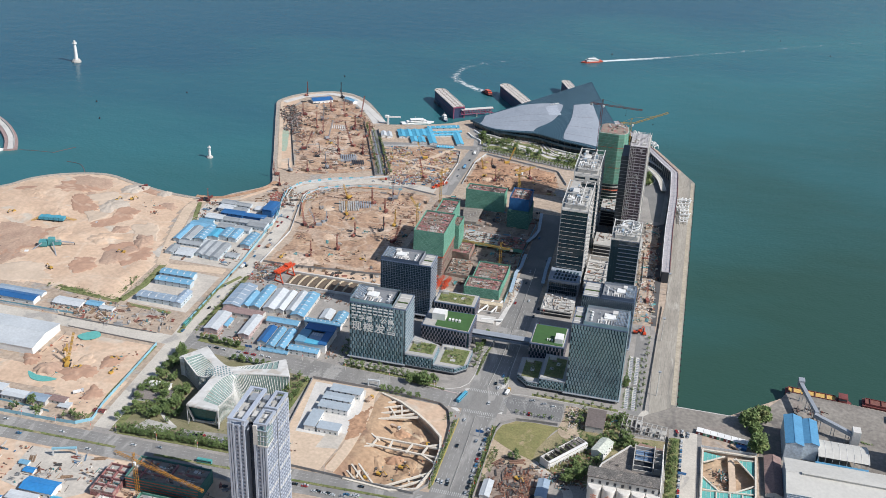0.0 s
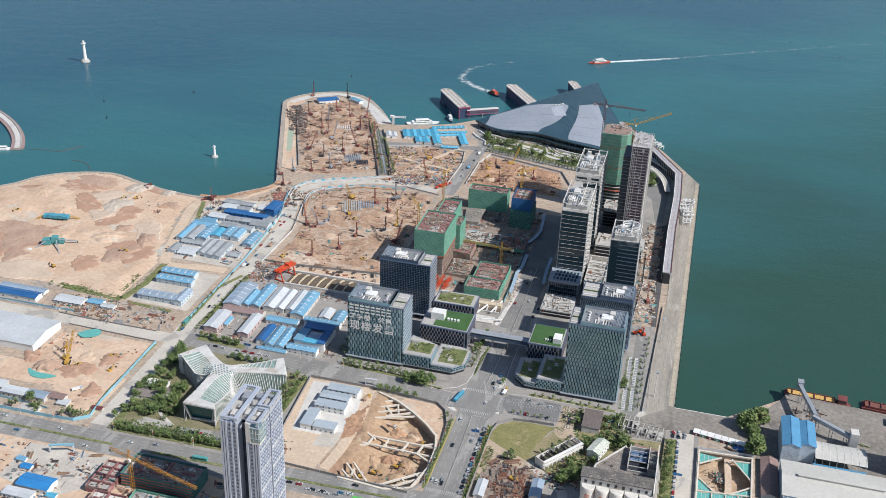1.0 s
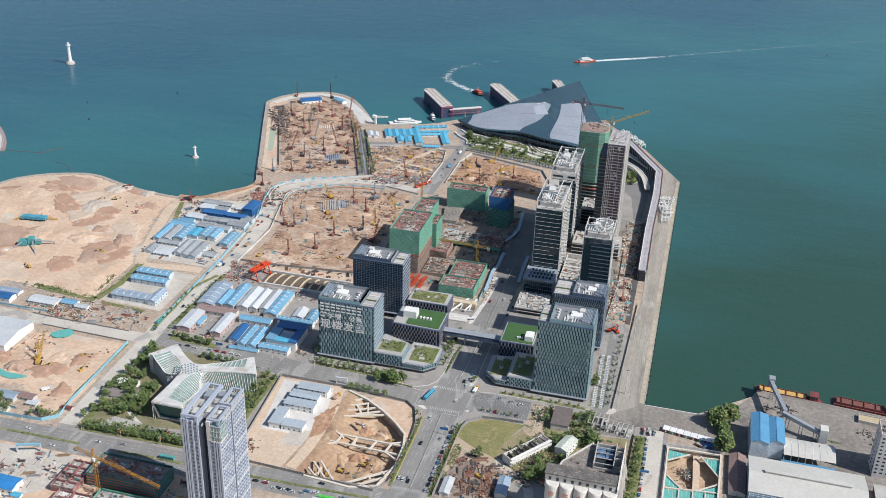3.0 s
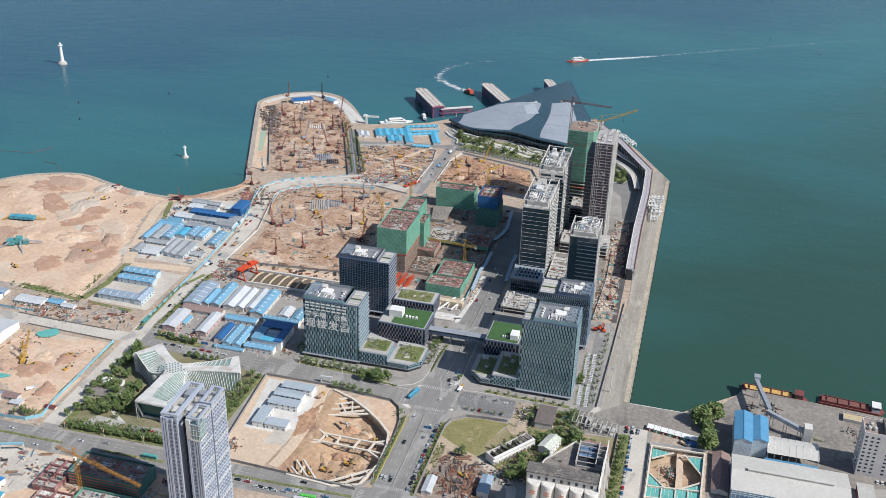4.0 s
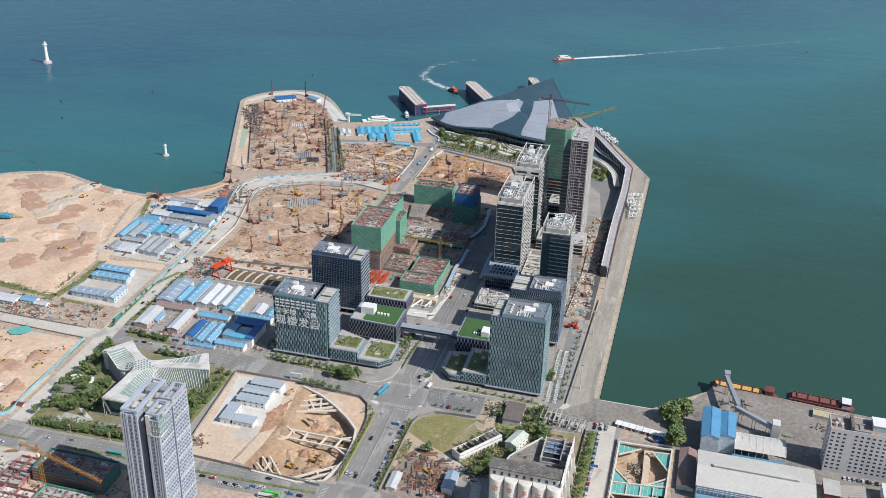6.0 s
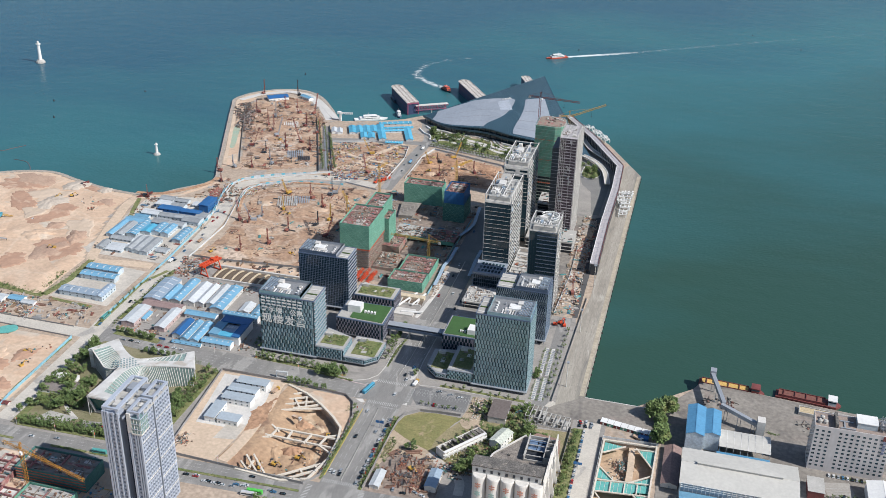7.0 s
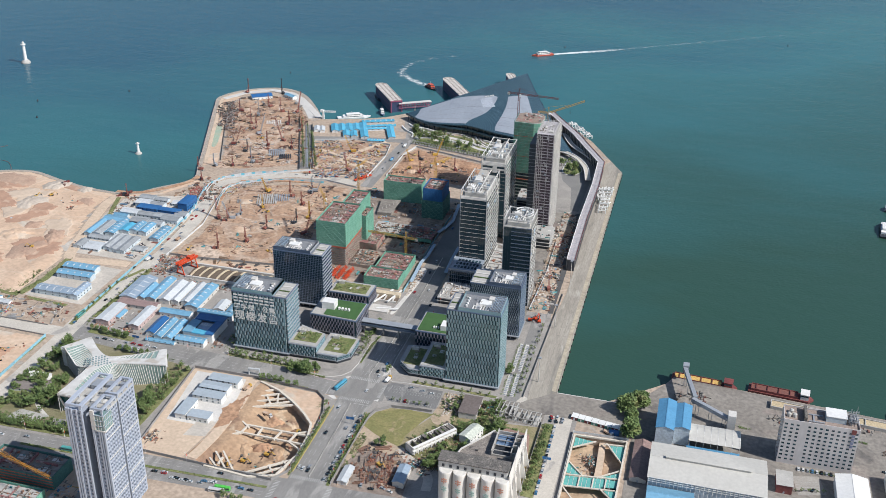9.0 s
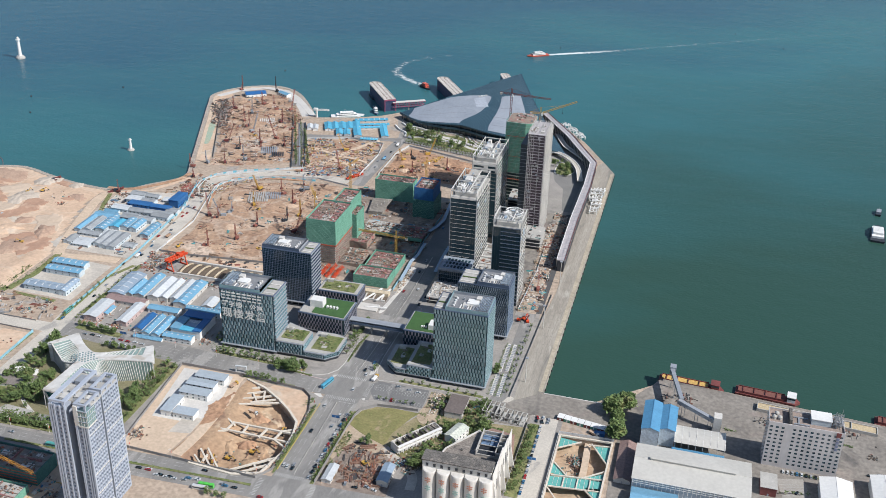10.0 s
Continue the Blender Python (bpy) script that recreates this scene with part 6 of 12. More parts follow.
for y in [-17.3 + 2.62 + k * 2.7 for k in range(5)] + [1.4 + 2.7 + k * 3.1 for k in range(5)]:
    part("rib", box(hx, hx + 0.42, y, y + 0.32, 0, H - 12.9 if y < -8.5 else H - 1.5), APART, t, "slim vertical rib")
part("corner_glass", box(7.4, hx + 0.55, south - 0.65, -8.5, H - 12.5, H - 0.8), surf("greenish glass", (0.22, 0.31, 0.30), (0.16, 0.25, 0.25), 0.12), t, "greenish glazed corner")
part("corner_pier", box(4.5, 7.2, south - 1.0, south, H - 12.5, H + 2.6), PALECON, t, "pale pier beside the glazed corner")
for k in range(4):
    x = 7.5 + k * 1.95
    part("glass_mullion", box(x, x + 0.14, south - 0.85, south - 0.65, H - 12.5, H - 0.8), PALECON, t)
for k in range(5):
    y = south - 0.5 + k * 2.1
    part("glass_mullion", box(hx + 0.55, hx + 0.72, y, y + 0.14, H - 12.5, H - 0.8), PALECON, t)
for z, h in ((H - 13.3, 1.0), (H - 9.0, 0.25), (H - 4.9, 0.25), (H - 0.9, 0.5)):
    part("glass_band", boxes([(7.3, hx + 0.85, south - 0.95, south - 0.66, z, z + h), (hx + 0.56, hx + 0.85, south - 0.66, -8.4, z, z + h)]), PALECON if h > 0.9 else APART, t)
for x0, x1, y0, y1, wide in ((-hx, -1.5, south, north, 2.6), (4.5, hx, south, -1, 1.7), (4.5, hx, 1, north, 1.7)):
    bm = bmesh.new()
    for a, b in ((x0, x0 + wide), (x1 - wide, x1)):
        bm_box(bm, a, b, y0, y1, H + 2.6, H + 4.0)
        for k in range(4):
            y = y0 + k * (y1 - y0 - 0.9) / 3
            bm_box(bm, a + 0.3, b - 0.3, y, y + 0.9, H - 1, H + 2.6)
    for b in (y0, y1 - 1.4):
        bm_box(bm, x0 + wide, x1 - wide, b, b + 1.4, H + 2.6, H + 4.0)
    part("roof_frame", bm, APART, t, "grey roof frame")
part("roof_deck", box(-hx + 0.2, hx - 0.2, -10.9, north - 0.3, H - 1, H + 0.3), CONCRETE, t)
for k, (x, y, w, d, h) in enumerate(((-9, -12, 5, 6, 3.2), (-8, -3, 4, 5, 2.4), (-9, 6, 6, 8, 4.4), (-0.8, -8, 4, 6, 2.4), (0, 2, 3.6, 5, 3.0), (-0.5, 10, 4, 5, 3.6), (7, -7, 3, 4, 1.8), (7, 5, 3, 6, 2.2), (7.4, 14, 3, 3, 2.8), (-8, 15, 4, 3, 2.2), (-5, 0, 2, 3, 3.4), (1, -3, 2, 3, 1.6))):
    part("roof_house", box(x, x + w, y, y + d, H + 0.3, H + h * 0.8), (PALECON, CONCRETE, GREY)[k % 3], t)
for k in range(6):
    part("roof_pipe", boxes([(-0.9 + k * 0.9, -0.6 + k * 0.9, -10.5, 18, H + 0.5 + 0.12 * k, H + 0.8 + 0.12 * k)]), GREY, t)

# ---- white slab hotel by the dock ----
PALEWALL = surf("pale grey render", (0.60, 0.56, 0.545), (0.52, 0.485, 0.47), 0.8, 0, 0.08, 0.5, 0.7, 0.08, stretch=(1, 1, 0.4))
t = thing("slab_building", "pale slab block with rows of small dark windows", "building", (237.5, 701, Z))
hx, hy, H = 26.5, 9.5, 38
part("shell", box(-hx, hx, -hy, hy, 0, H), PALEWALL, t)
me = window_mesh("hole", 4.0, 3.45, PALEWALL, GLASS)
windows(t, [200], me, hx, hy, "S", 13, 10, 2.6, 3.45, skip=lambda r, c: c == 3)
windows(t, [0], me, hx, hy, "E", 4, 10, 2.6, 3.45)
windows(t, [0], me, hx, hy, "N", 13, 10, 2.6, 3.45)
windows(t, [0], me, hx, hy, "W", 4, 10, 2.6, 3.45)
part("parapet", boxes([(-hx, hx, -hy, -hy + 0.4, H, H + 1.6), (-hx, hx, hy - 0.4, hy, H, H + 1.6), (-hx, -hx + 0.4, -hy + 0.4, hy - 0.4, H, H + 1.6), (hx - 0.4, hx, -hy + 0.4, hy - 0.4, H, H + 1.6)]), PALEWALL, t)
part("roof_deck", box(-hx + 0.4, hx - 0.4, -hy + 0.4, hy - 0.4, H, H + 0.3), surf("stained roof deck", (0.33, 0.26, 0.22), (0.24, 0.19, 0.165), 0.9, 0, 0.15, 0.6, 0.8, 0.2), t)
part("roof_house", box(3, 17, -3, 8, H + 0.3, H + 5), CABWALL, t, "pale blue roof house")
part("roof_house_cap", box(2.6, 17.4, -3.4, 8.4, H + 5, H + 5.5), WHITE, t, "white flat roof")
part("roof_house", box(-12.5, -10.5, -8, 8, H + 0.3, H + 4.5), OLDROOF, t, "dark stair hood")
part("duct_run", boxes([(-9, 2, -7, -6, H + 0.3, H + 1.4), (-9, 1, 2, 3, H + 0.3, H + 1.2), (-6, -5, -6, 2, H + 0.3, H + 1.0)]), GREY, t)
bm, rk = bmesh.new(), random.Random(71)
for k in range(46):
    x, y = rk.uniform(18.5, 25.8), rk.uniform(-4, 8)
    bm_beam(bm, (x, y, H + 0.3), (x, y, H + rk.uniform(3, 8)), 0.22)
for k in range(14):
    z, y = H + rk.uniform(2, 7), rk.uniform(-4, 8)
    bm_beam(bm, (18.5, y, z), (25.8, y, z), 0.25)
for k in range(10):
    z, x = H + rk.uniform(2, 7), rk.uniform(18.5, 25.8)
    bm_beam(bm, (x, -4, z), (x, 8, z), 0.25)
part("plant_frame", bm, GREY, t, "grey roof plant frame", "stuff")
part("plant_box", box(20, 25, 0, 6, H + 0.3, H + 4), PALEWALL, t)
for x, y in ((-23, -3), (-19, -3), (-21, 2)):
    bm = bmesh.new()
    bm_tube(bm, [(x, y, H + 0.3, 1.7), (x, y, H + 2.6, 1.7), (x, y, H + 3.4, 0.9)], 12)
    part("water_tank", bm, CONCRETE, t)
for k in range(9):
    part("antenna", box(19.3 + k * 0.7, 19.5 + k * 0.7, -3 + (k * 37 % 10), -2.8 + (k * 37 % 10), H + 6, H + 9 + k % 4), PALECON, t)
for k in range(4):
    part("sign_bar", box(21.3, 23.4, -hy - 0.35, -hy - 0.05, H - 5.5 - k * 3.0, H - 3.4 - k * 3.0), surf("sign blue", (0.22, 0.24, 0.34), (0.2, 0.22, 0.3)) if k == 0 else bpy.data.materials["sign blue"], t, "vertical sign bar")
part("sign_disc", box(20.8, 24, -hy - 0.4, -hy - 0.05, H - 2.6, H + 1.2), RUST, t, "dark red sign plate")

# ---- grain silos ----
SILOWHITE = surf("streaked white paint", (0.70, 0.67, 0.62), (0.56, 0.53, 0.49), 0.8, 0, 0.12, 0.5, 0.8, 0.1, stretch=(1, 1, 0.15), third=(0.45, 0.42, 0.39), third_scale=0.12, third_cut=0.58, soft=0.1)
FADED = surf("faded red lettering", (0.58, 0.30, 0.22), (0.50, 0.27, 0.20), 0.9)
FADEDG = surf("faded green lettering", (0.36, 0.50, 0.44), (0.32, 0.44, 0.40), 0.9)
t = thing("grain_silos", "row of white concrete silos with a weathered headhouse", "silo", (5, 600, Z))
for k in range(5):
    x = -19.5 + k * 9.9
    bm = bmesh.new()
    bm_tube(bm, [(x, -25, 0, 4.9), (x, -25, 31.5, 4.9), (x, -25, 32.5, 4.6)], 24)
    part("silo", bm, SILOWHITE, t, "white painted concrete silo with grey streaks")
    for z, m, s in ((25, FADED, 4.0), (18, FADEDG, 3.8)) + (((11, FADED, 2.2),) if k in (1, 3) else ()):
        part("painted_bar", boxes([(x - s / 2, x + s / 2, -30.0, -29.0, z, z + 0.8), (x - s / 2, x + s / 2, -30.0, -29.0, z + 1.8, z + 2.6), (x - 0.5, x + 0.5, -30.05, -29.0, z - 1.2, z + 3.6)]), m, t, "faded painted mark")
part("headhouse", box(-25, 23.4, -24, -13.8, 27, 38.5), STAINED, t, "stained white headhouse walls")
for k in range(9):
    x = -22.5 + k * 5.2
    part("headhouse_window", box(x, x + 1.8, -24.15, -23.95, 33.5, 36), DARK, t)
part("headhouse_roof", box(-25.6, 24, -25, -13.4, 38.5, 39.3), OLDROOF, t, "weathered dark roof")
HALLROOF = surf("stained flat roof", (0.27, 0.235, 0.205), (0.165, 0.145, 0.13), 0.95, 0, 0.16, 0.9, 0.95, 0.3, third=(0.095, 0.085, 0.078), third_scale=0.11, third_cut=0.54, soft=0.12, fourth=(0.38, 0.34, 0.30), fourth_scale=0.2, fourth_cut=0.62, hard=0.15)
part("rear_hall", prism([(-23, -12), (24.4, -12), (24.4, 39), (1, 41), (-18, 13)], 0, 21), STAINED, t, "stained pale hall walls")
part("rear_roof", prism([(-22.4, -11.9), (4.6, -11.9), (4.6, 40), (1.4, 40.2), (-17.5, 12.8)], 21, 21.4), HALLROOF, t, "stained flat roof")
part("rear_roof", prism([(4.6, -11.9), (24.2, -11.9), (24.2, 12), (4.6, 12)], 21, 21.3), HALLROOF, t, "stained flat roof")
bm = bmesh.new()
bm_beam(bm, (-17.8, 13, 22), (1.2, 41, 22), 0.9)
bm_beam(bm, (-23, -11.6, 22), (-17.8, 13, 22), 0.9)
part("parapet", bm, PALECON, t, "pale weathered parapet")
part("court_curb", boxes([(-17, 3.9, 8.2, 8.6, 21.4, 22.1), (-21.6, -21.1, -11, 6, 21.4, 22.0)]), OLDROOF, t)
part("court_wall", boxes([(4.2, 4.9, 12, 39, 21, 26), (4.9, 18.4, 37.6, 38.4, 21, 25), (18.4, 19.1, 12, 39, 21, 27), (4.9, 18.4, 12, 12.7, 21, 23)]), CONCRETE, t, "bare walls round a sunken court")
# the sunken court's shadow is put into the floor colour
part("court_floor", box(4.9, 18.4, 12.7, 37.6, 20.6, 21.02), DARK, t, "court floor painted dark for shade")
TARP = surf("dull blue tarpaulin", (0.16, 0.24, 0.36), (0.10, 0.16, 0.26), 0.8, 0, 0.3, 1.0, 0.8, 0.2)
for k in range(6):
    part("blue_cover", box(5.4 + (k % 2) * 6.6, 11.4 + (k % 2) * 6.2, 24 + (k // 2) * 4.4, 28 + (k // 2) * 4.4, 22.6 + 0.25 * (k % 3), 22.8 + 0.25 * (k % 3)), TARP, t, "dull blue tarpaulin")
for k in range(4):
    part("court_beam", box(4.9, 18.4, 14 + k * 6.2, 14.5 + k * 6.2, 25, 25.6), CONCRETE, t)
BROKEN = surf("broken brown masonry", (0.24, 0.17, 0.145), (0.16, 0.12, 0.105), 0.95, 0, 0.15, 0.8, 0.8, 0.2)
for k in range(5):
    part("broken_partition", box(19.4, 24.2, 12 + k * 5.6, 12.6 + k * 5.6, 21, 26.5 + (k * 3 % 4)), CONCRETE, t)
    part("broken_floor", box(19.3, 24.2, 12.7 + k * 5.6, 17.5 + k * 5.6, 21, 21.6 + (k % 3) * 1.4), BROKEN, t, "broken brown floors")
for k in range(5):
    y = -23 + k * 14
    bm = bmesh.new()
    v = [bm.verts.new(c) for c in ((25.2, y, 0), (29.5, y, 0), (25.2, y, 30 - 1.5 * k), (25.2, y + 0.8, 0), (29.5, y + 0.8, 0), (25.2, y + 0.8, 30 - 1.5 * k))]
    bm.faces.new(v[:3])
    bm.faces.new(v[3:])
    bm.faces.new((v[0], v[1], v[4], v[3]))
    bm.faces.new((v[1], v[2], v[5], v[4]))
    part("buttress", bm, SILOWHITE, t, "white sloping buttress")
part("east_wall", boxes([(24.5, 25.2, -25, 8, 0, 36), (24.5, 25.2, 8, 24, 0, 32), (24.5, 25.2, 24, 40, 0, 29)]), SILOWHITE, t)
for k in range(8):
    part("wall_opening", box(25.2, 25.26, -20 + k * 7.4, -18 + k * 7.4, 14, 24), DARK if k % 3 else OLDROOF, t)
part("brick_terrace", prism([(1.5, 41.2), (24.4, 39.2), (26, 47), (8, 50)], 0, 19), surf("old brick terrace", (0.30, 0.19, 0.15), (0.22, 0.145, 0.12), 0.95, 0, 0.1, 0.8, 0.7, 0.15), t, "faded brick-red rear terrace")
for k in range(5):
    part("roof_hatch", box(-14 + k * 3.4, -12.4 + k * 3.4, -4 + (k % 3) * 9, -2.2 + (k % 3) * 9, 21.4, 22.2), PALECON if k % 2 else OLDROOF, t)


# ---- sheds ----
def shed(label, x0, x1, y0, y1, top, roof, wall=WHITE, rise=1.4, axis=None, strips=0, rz=0.0, wins=True, flat=False, name="shed", z=Z, group=""):
    """A prefabricated shed with a gable roof, long axis along x or y."""
    w, d = x1 - x0, y1 - y0
    axis = axis or ("x" if w >= d else "y")
    t = thing(name, label, "shed", ((x0 + x1) / 2, (y0 + y1) / 2, z), rz + (0 if axis == "x" else 90), group)
    L, B = (w, d) if axis == "x" else (d, w)
    hl, hb, e = L / 2, B / 2, top - z - rise
    bm = bmesh.new()
    pr = [(-hb, 0), (hb, 0), (hb, e), (0, e + (0 if flat else rise)), (-hb, e)]
    a = [bm.verts.new((-hl, y, q)) for y, q in pr]
    b = [bm.verts.new((hl, y, q)) for y, q in pr]
    bm.faces.new(a[::-1])
    bm.faces.new(b)
    for i in range(5):
        bm.faces.new((a[i], a[(i + 1) % 5], b[(i + 1) % 5], b[i]))
    part("shell", bm, wall, t)
    for s in (-1, 1):
        bm = bmesh.new()
        zt, ze = e + (0.12 if flat else rise + 0.1), e - 0.12
        if flat:
            ze = zt
        p = [(0, zt), (s * (hb + 0.5), ze), (s * (hb + 0.5), ze + 0.18), (0, zt + 0.18)]
        u = [bm.verts.new((-hl - 0.5, y, q)) for y, q in p]
        v = [bm.verts.new((hl + 0.5, y, q)) for y, q in p]
        bm.faces.new(u[::-1])
        bm.faces.new(v)
        for i in range(4):
            bm.faces.new((u[i], u[(i + 1) % 4], v[(i + 1) % 4], v[i]))
        slope = part("roof_slope", bm, roof, t)
        for k in range(strips):
            x = -hl + (k + 0.5) * L / strips - 0.7
            bm = bmesh.new()
            bm.faces.new([bm.verts.new(c) for c in ((x, s * 0.2, zt + 0.24 - 0.2 * (zt - ze) / hb), (x + 1.4, s * 0.2, zt + 0.24 - 0.2 * (zt - ze) / hb), (x + 1.4, s * hb, ze + 0.27), (x, s * hb, ze + 0.27))])
            part("roof_light", bm, WHITEROOF, slope)
    if not flat:
        part("ridge_cap", box(-hl - 0.5, hl + 0.5, -0.3, 0.3, e + rise + 0.24, e + rise + 0.4), roof, t)
    if wins and L > 8:
        n = min(5, int(L / 4.2))
        floors = 2 if e > 5 else 1
        for k in range(n):
            x = -hl + (k + 0.5) * L / n
            for f in range(floors):
                zz = 1.1 + f * 2.9
                part("window", box(x - 0.65, x + 0.65, -hb - 0.06, -hb, zz, zz + 1.2), GLASS, t)
        part("door", box(-hl - 0.06, -hl, -0.6, 0.6, 0, 2.1), GREY, t)
    return t


B_, W_, G_, R_, D_ = BLUEROOF, WHITEROOF, GREYROOF, REDROOF, DEEPBLUE
site_sheds = [  # x0, x1, y0, y1, top, roof, axis, strips
    (-478, -445, 962, 974, 9, W_, "x", 0), (-482, -448, 978, 988, 8, W_, "x", 0), (-469, -419, 950, 960, 10, D_, "x", 0), (-427, -416, 966, 990, 13, D_, "y", 0), (-482, -423, 937, 948, 8.5, W_, "x", 0),
    (-490, -466, 914, 927, 8, B_, "x", 0), (-459, -423, 918, 930, 9, W_, "x", 0), (-430, -410, 931, 945, 9, W_, "x", 0), (-491, -484, 880, 915, 8, B_, "y", 0), (-482, -473, 882, 914, 8, W_, "y", 0), (-471, -460, 887, 922, 8, B_, "y", 6)] + [(-459, -448, 896, 914, 8, CYANROOF, "y", 0), (-448, -439, 898, 919, 9, B_, "y", 4), (-437, -428, 897, 919, 9, B_, "y", 3), (-419, -409, 888, 917, 8, B_, "y", 5), (-482, -458, 874, 882, 7, G_, "x", 0), (-474, -456, 850, 866, 7, G_, "x", 0),
    (-454, -447, 856, 886, 8, G_, "y", 0), (-446, -438, 854, 886, 8, G_, "y", 0), (-437, -428, 853, 886, 8, G_, "y", 0), (-440, -424, 975, 985, 7, G_, "x", 0),
    (-486, -470, 930, 936, 7, B_, "x", 0)] + [(-422, -409, 948, 958, 8, W_, "x", 0), (-486, -477, 852, 868, 7, G_, "y", 0), (-458, -447, 874, 892, 6, G_, "x", 0), (-424, -412, 862, 872, 6, G_, "x", 0)]
DULL = surf("dull sheet roof", (0.37, 0.385, 0.395), (0.29, 0.305, 0.315), 0.6, 0.1, 0.1, 0.5, 0.6, 0.14, vary=0.15)
split = []
for k, (x0, x1, y0, y1, top, roof, ax, st) in enumerate(site_sheds):       # long ranges stand as two or three units
    n = max(1, round((x1 - x0) / 20)) if ax == "x" else 1
    for q in range(n):
        split.append((x0 + (x1 - x0) * q / n + (0.8 if q else 0), x0 + (x1 - x0) * (q + 1) / n, y0 + (q % 2) * 1.2, y1 - (q % 3) * 0.8, top - (q % 2) * 0.8, roof if roof not in (W_, G_) else (W_, DULL, DULL, DULL)[(k + q) % 4], ax, st))
for x0, x1, y0, y1, top, roof, ax, st in split:
    shed("prefabricated white site cabin with %s roof" % {B_: "blue", W_: "white", G_: "grey", D_: "deep blue", CYANROOF: "teal", DULL: "dull grey"}[roof], x0, x1, y0, y1, top, roof, DEEPBLUE if roof is D_ else CABWALL, 1.2, ax, st, name="site_cabin", group="site cabins", flat=roof is D_)
for x0, x1, y0, y1 in ((-467, -432, 805, 815), (-465, -428, 791, 800), (-466, -428, 757, 768), (-428, -420, 756, 780)):
    shed("blue-roofed two-storey workers' dormitory", x0, x1, y0, y1, 9.5, B_ if y0 > 780 else G_, CABWALL, 1.2, strips=5, name="dormitory", group="dormitories")
for x0, x1, y0, y1, roof, lab in ((-620, -551, 720, 731, D_, "long blue-roofed white shed"), (-600, -552, 734, 743, G_, "grey-roofed shed behind fence"), (-536, -508, 727, 739, W_, "pale low workshop with shallow roof"), (-505, -490, 733, 741, B_, "small site cabin with blue roof"), (-489, -476, 730, 736, W_, "small white site cabin by road")):
    shed(lab, x0, x1, y0, y1, 9 if roof is D_ else 6.5, roof, WHITE, 1.2, name="site_cabin")
shed("large white sheet-metal warehouse with low gable", -590, -503, 646, 688, 13, WHITEROOF, WHITE, 3.0, "x", 0, name="warehouse", wins=False)
yard = [(-383, -366, 768, 810, G_, "y", 5), (-366, -359, 771, 799, B_, "y", 3), (-358, -348, 772, 814, B_, "y", 6), (-345, -334, 773, 811, W_, "y", 5), (-333, -325, 774, 810, W_, "y", 5), (-323, -314, 775, 812, W_, "y", 5), (-316, -303, 769, 813, B_, "y", 6)]
for x0, x1, y0, y1, roof, ax, st in yard:
    shed("%s-roofed workshop with roof light strips" % ("grey-blue" if roof is G_ else "blue" if roof is B_ else "white"), x0, x1, y0, y1, 9.5, roof, PALECON, 1.8, ax, st, name="workshop", group="workshops")
shed("long workshop with faded red roof", -379, -340, 758, 768, 8.5, R_, PALECON, 1.6, "x", name="workshop")
shed("pink-walled block with pale roof", -381, -368, 724, 755, 9, W_, surf("pinkish wall", (0.50, 0.38, 0.36), (0.44, 0.33, 0.31)), 1.2, "y", name="workshop")
shed("pink-walled block with pale roof", -348, -338, 724, 758, 9, W_, bpy.data.materials["pinkish wall"], 1.2, "y", name="workshop")
shed("small lean-to with blue roof", -370, -364, 736, 750, 6, B_, PALECON, 0.8, "y", name="workshop")
for x0, x1, y0, y1, roof, ax, st, top in ((-333, -303, 753, 761, B_, "x", 0, 9), (-327, -319, 718, 745, D_, "y", 0, 9), (-317, -310, 714, 745, B_, "y", 6, 9), (-308, -300, 714, 745, B_, "y", 6, 9), (-323, -296, 710, 714, B_, "x", 0, 6), (-296, -269, 713, 721, B_, "x", 5, 10), (-299, -265, 761, 768, B_, "x", 8, 10), (-276, -266, 771, 790, B_, "y", 4, 8), (-290, -280, 775, 792, W_, "y", 3, 7)):
    shed("%s market hall with light strips" % ("deep blue-roofed" if roof is D_ else "blue-roofed" if roof is B_ else "white-roofed"), x0, x1, y0, y1, top, roof, WHITE, 1.6, ax, st, name="market_hall", group="market halls")
t = thing("market_court", "blue roofed court darkened for shade, with an open centre", "shed", (-279, 739, Z))
# blue sheet deepened: the office tower's shade is in this colour
part("court_roof", boxes([(-13, 14, 5, 15, 8.3, 9.5), (7, 14, -16, 5, 8, 9.2)]), DEEPBLUE, t, "blue roof deepened for the office tower's shade")
part("side_roof", box(-15, -6, -16, 5, 7.6, 8.6), BLUEROOF, t, "pale blue roof")
part("front_roof", box(-6, 7, -16, -9, 7.4, 8.2), CYANROOF, t)
part("court_floor", box(-6, 7, -9, 5, 0, 6.8), GREYROOF, t)
for r in ((-14.5, 13.5, -15.5, -15, 0, 8), (-14.5, -14, -15, 14.5, 0, 8), (13, 13.5, -15, 14.5, 0, 8), (-14, 13, 14, 14.5, 0, 8)):
    part("court_wall", box(*r), WHITE, t)
for k in range(5):
    part("court_light", box(-5 + k * 2.2, -3.6 + k * 2.2, -1, 3.5, 6.8, 7.1), WHITEROOF, t)

# harbour sheds, turned with the quay
for k, (x, y, L, w) in enumerate(((-352, 1264, 26, 4.3), (-343, 1267, 26, 4.3), (-334, 1271, 26, 4.3), (-325.5, 1275, 24, 4.3), (-312, 1267, 54, 4.8), (-330, 1248, 19, 4.2), (-320, 1250, 19, 4.2), (-275, 1270, 42, 4.6))):
    shed("cyan-roofed white harbour shed", x - w, x + w, y - L / 2, y + L / 2, 6.8, CYANROOF, HOARDW, 1.2, "y", 0, 22, name="harbour_shed", group="harbour sheds")
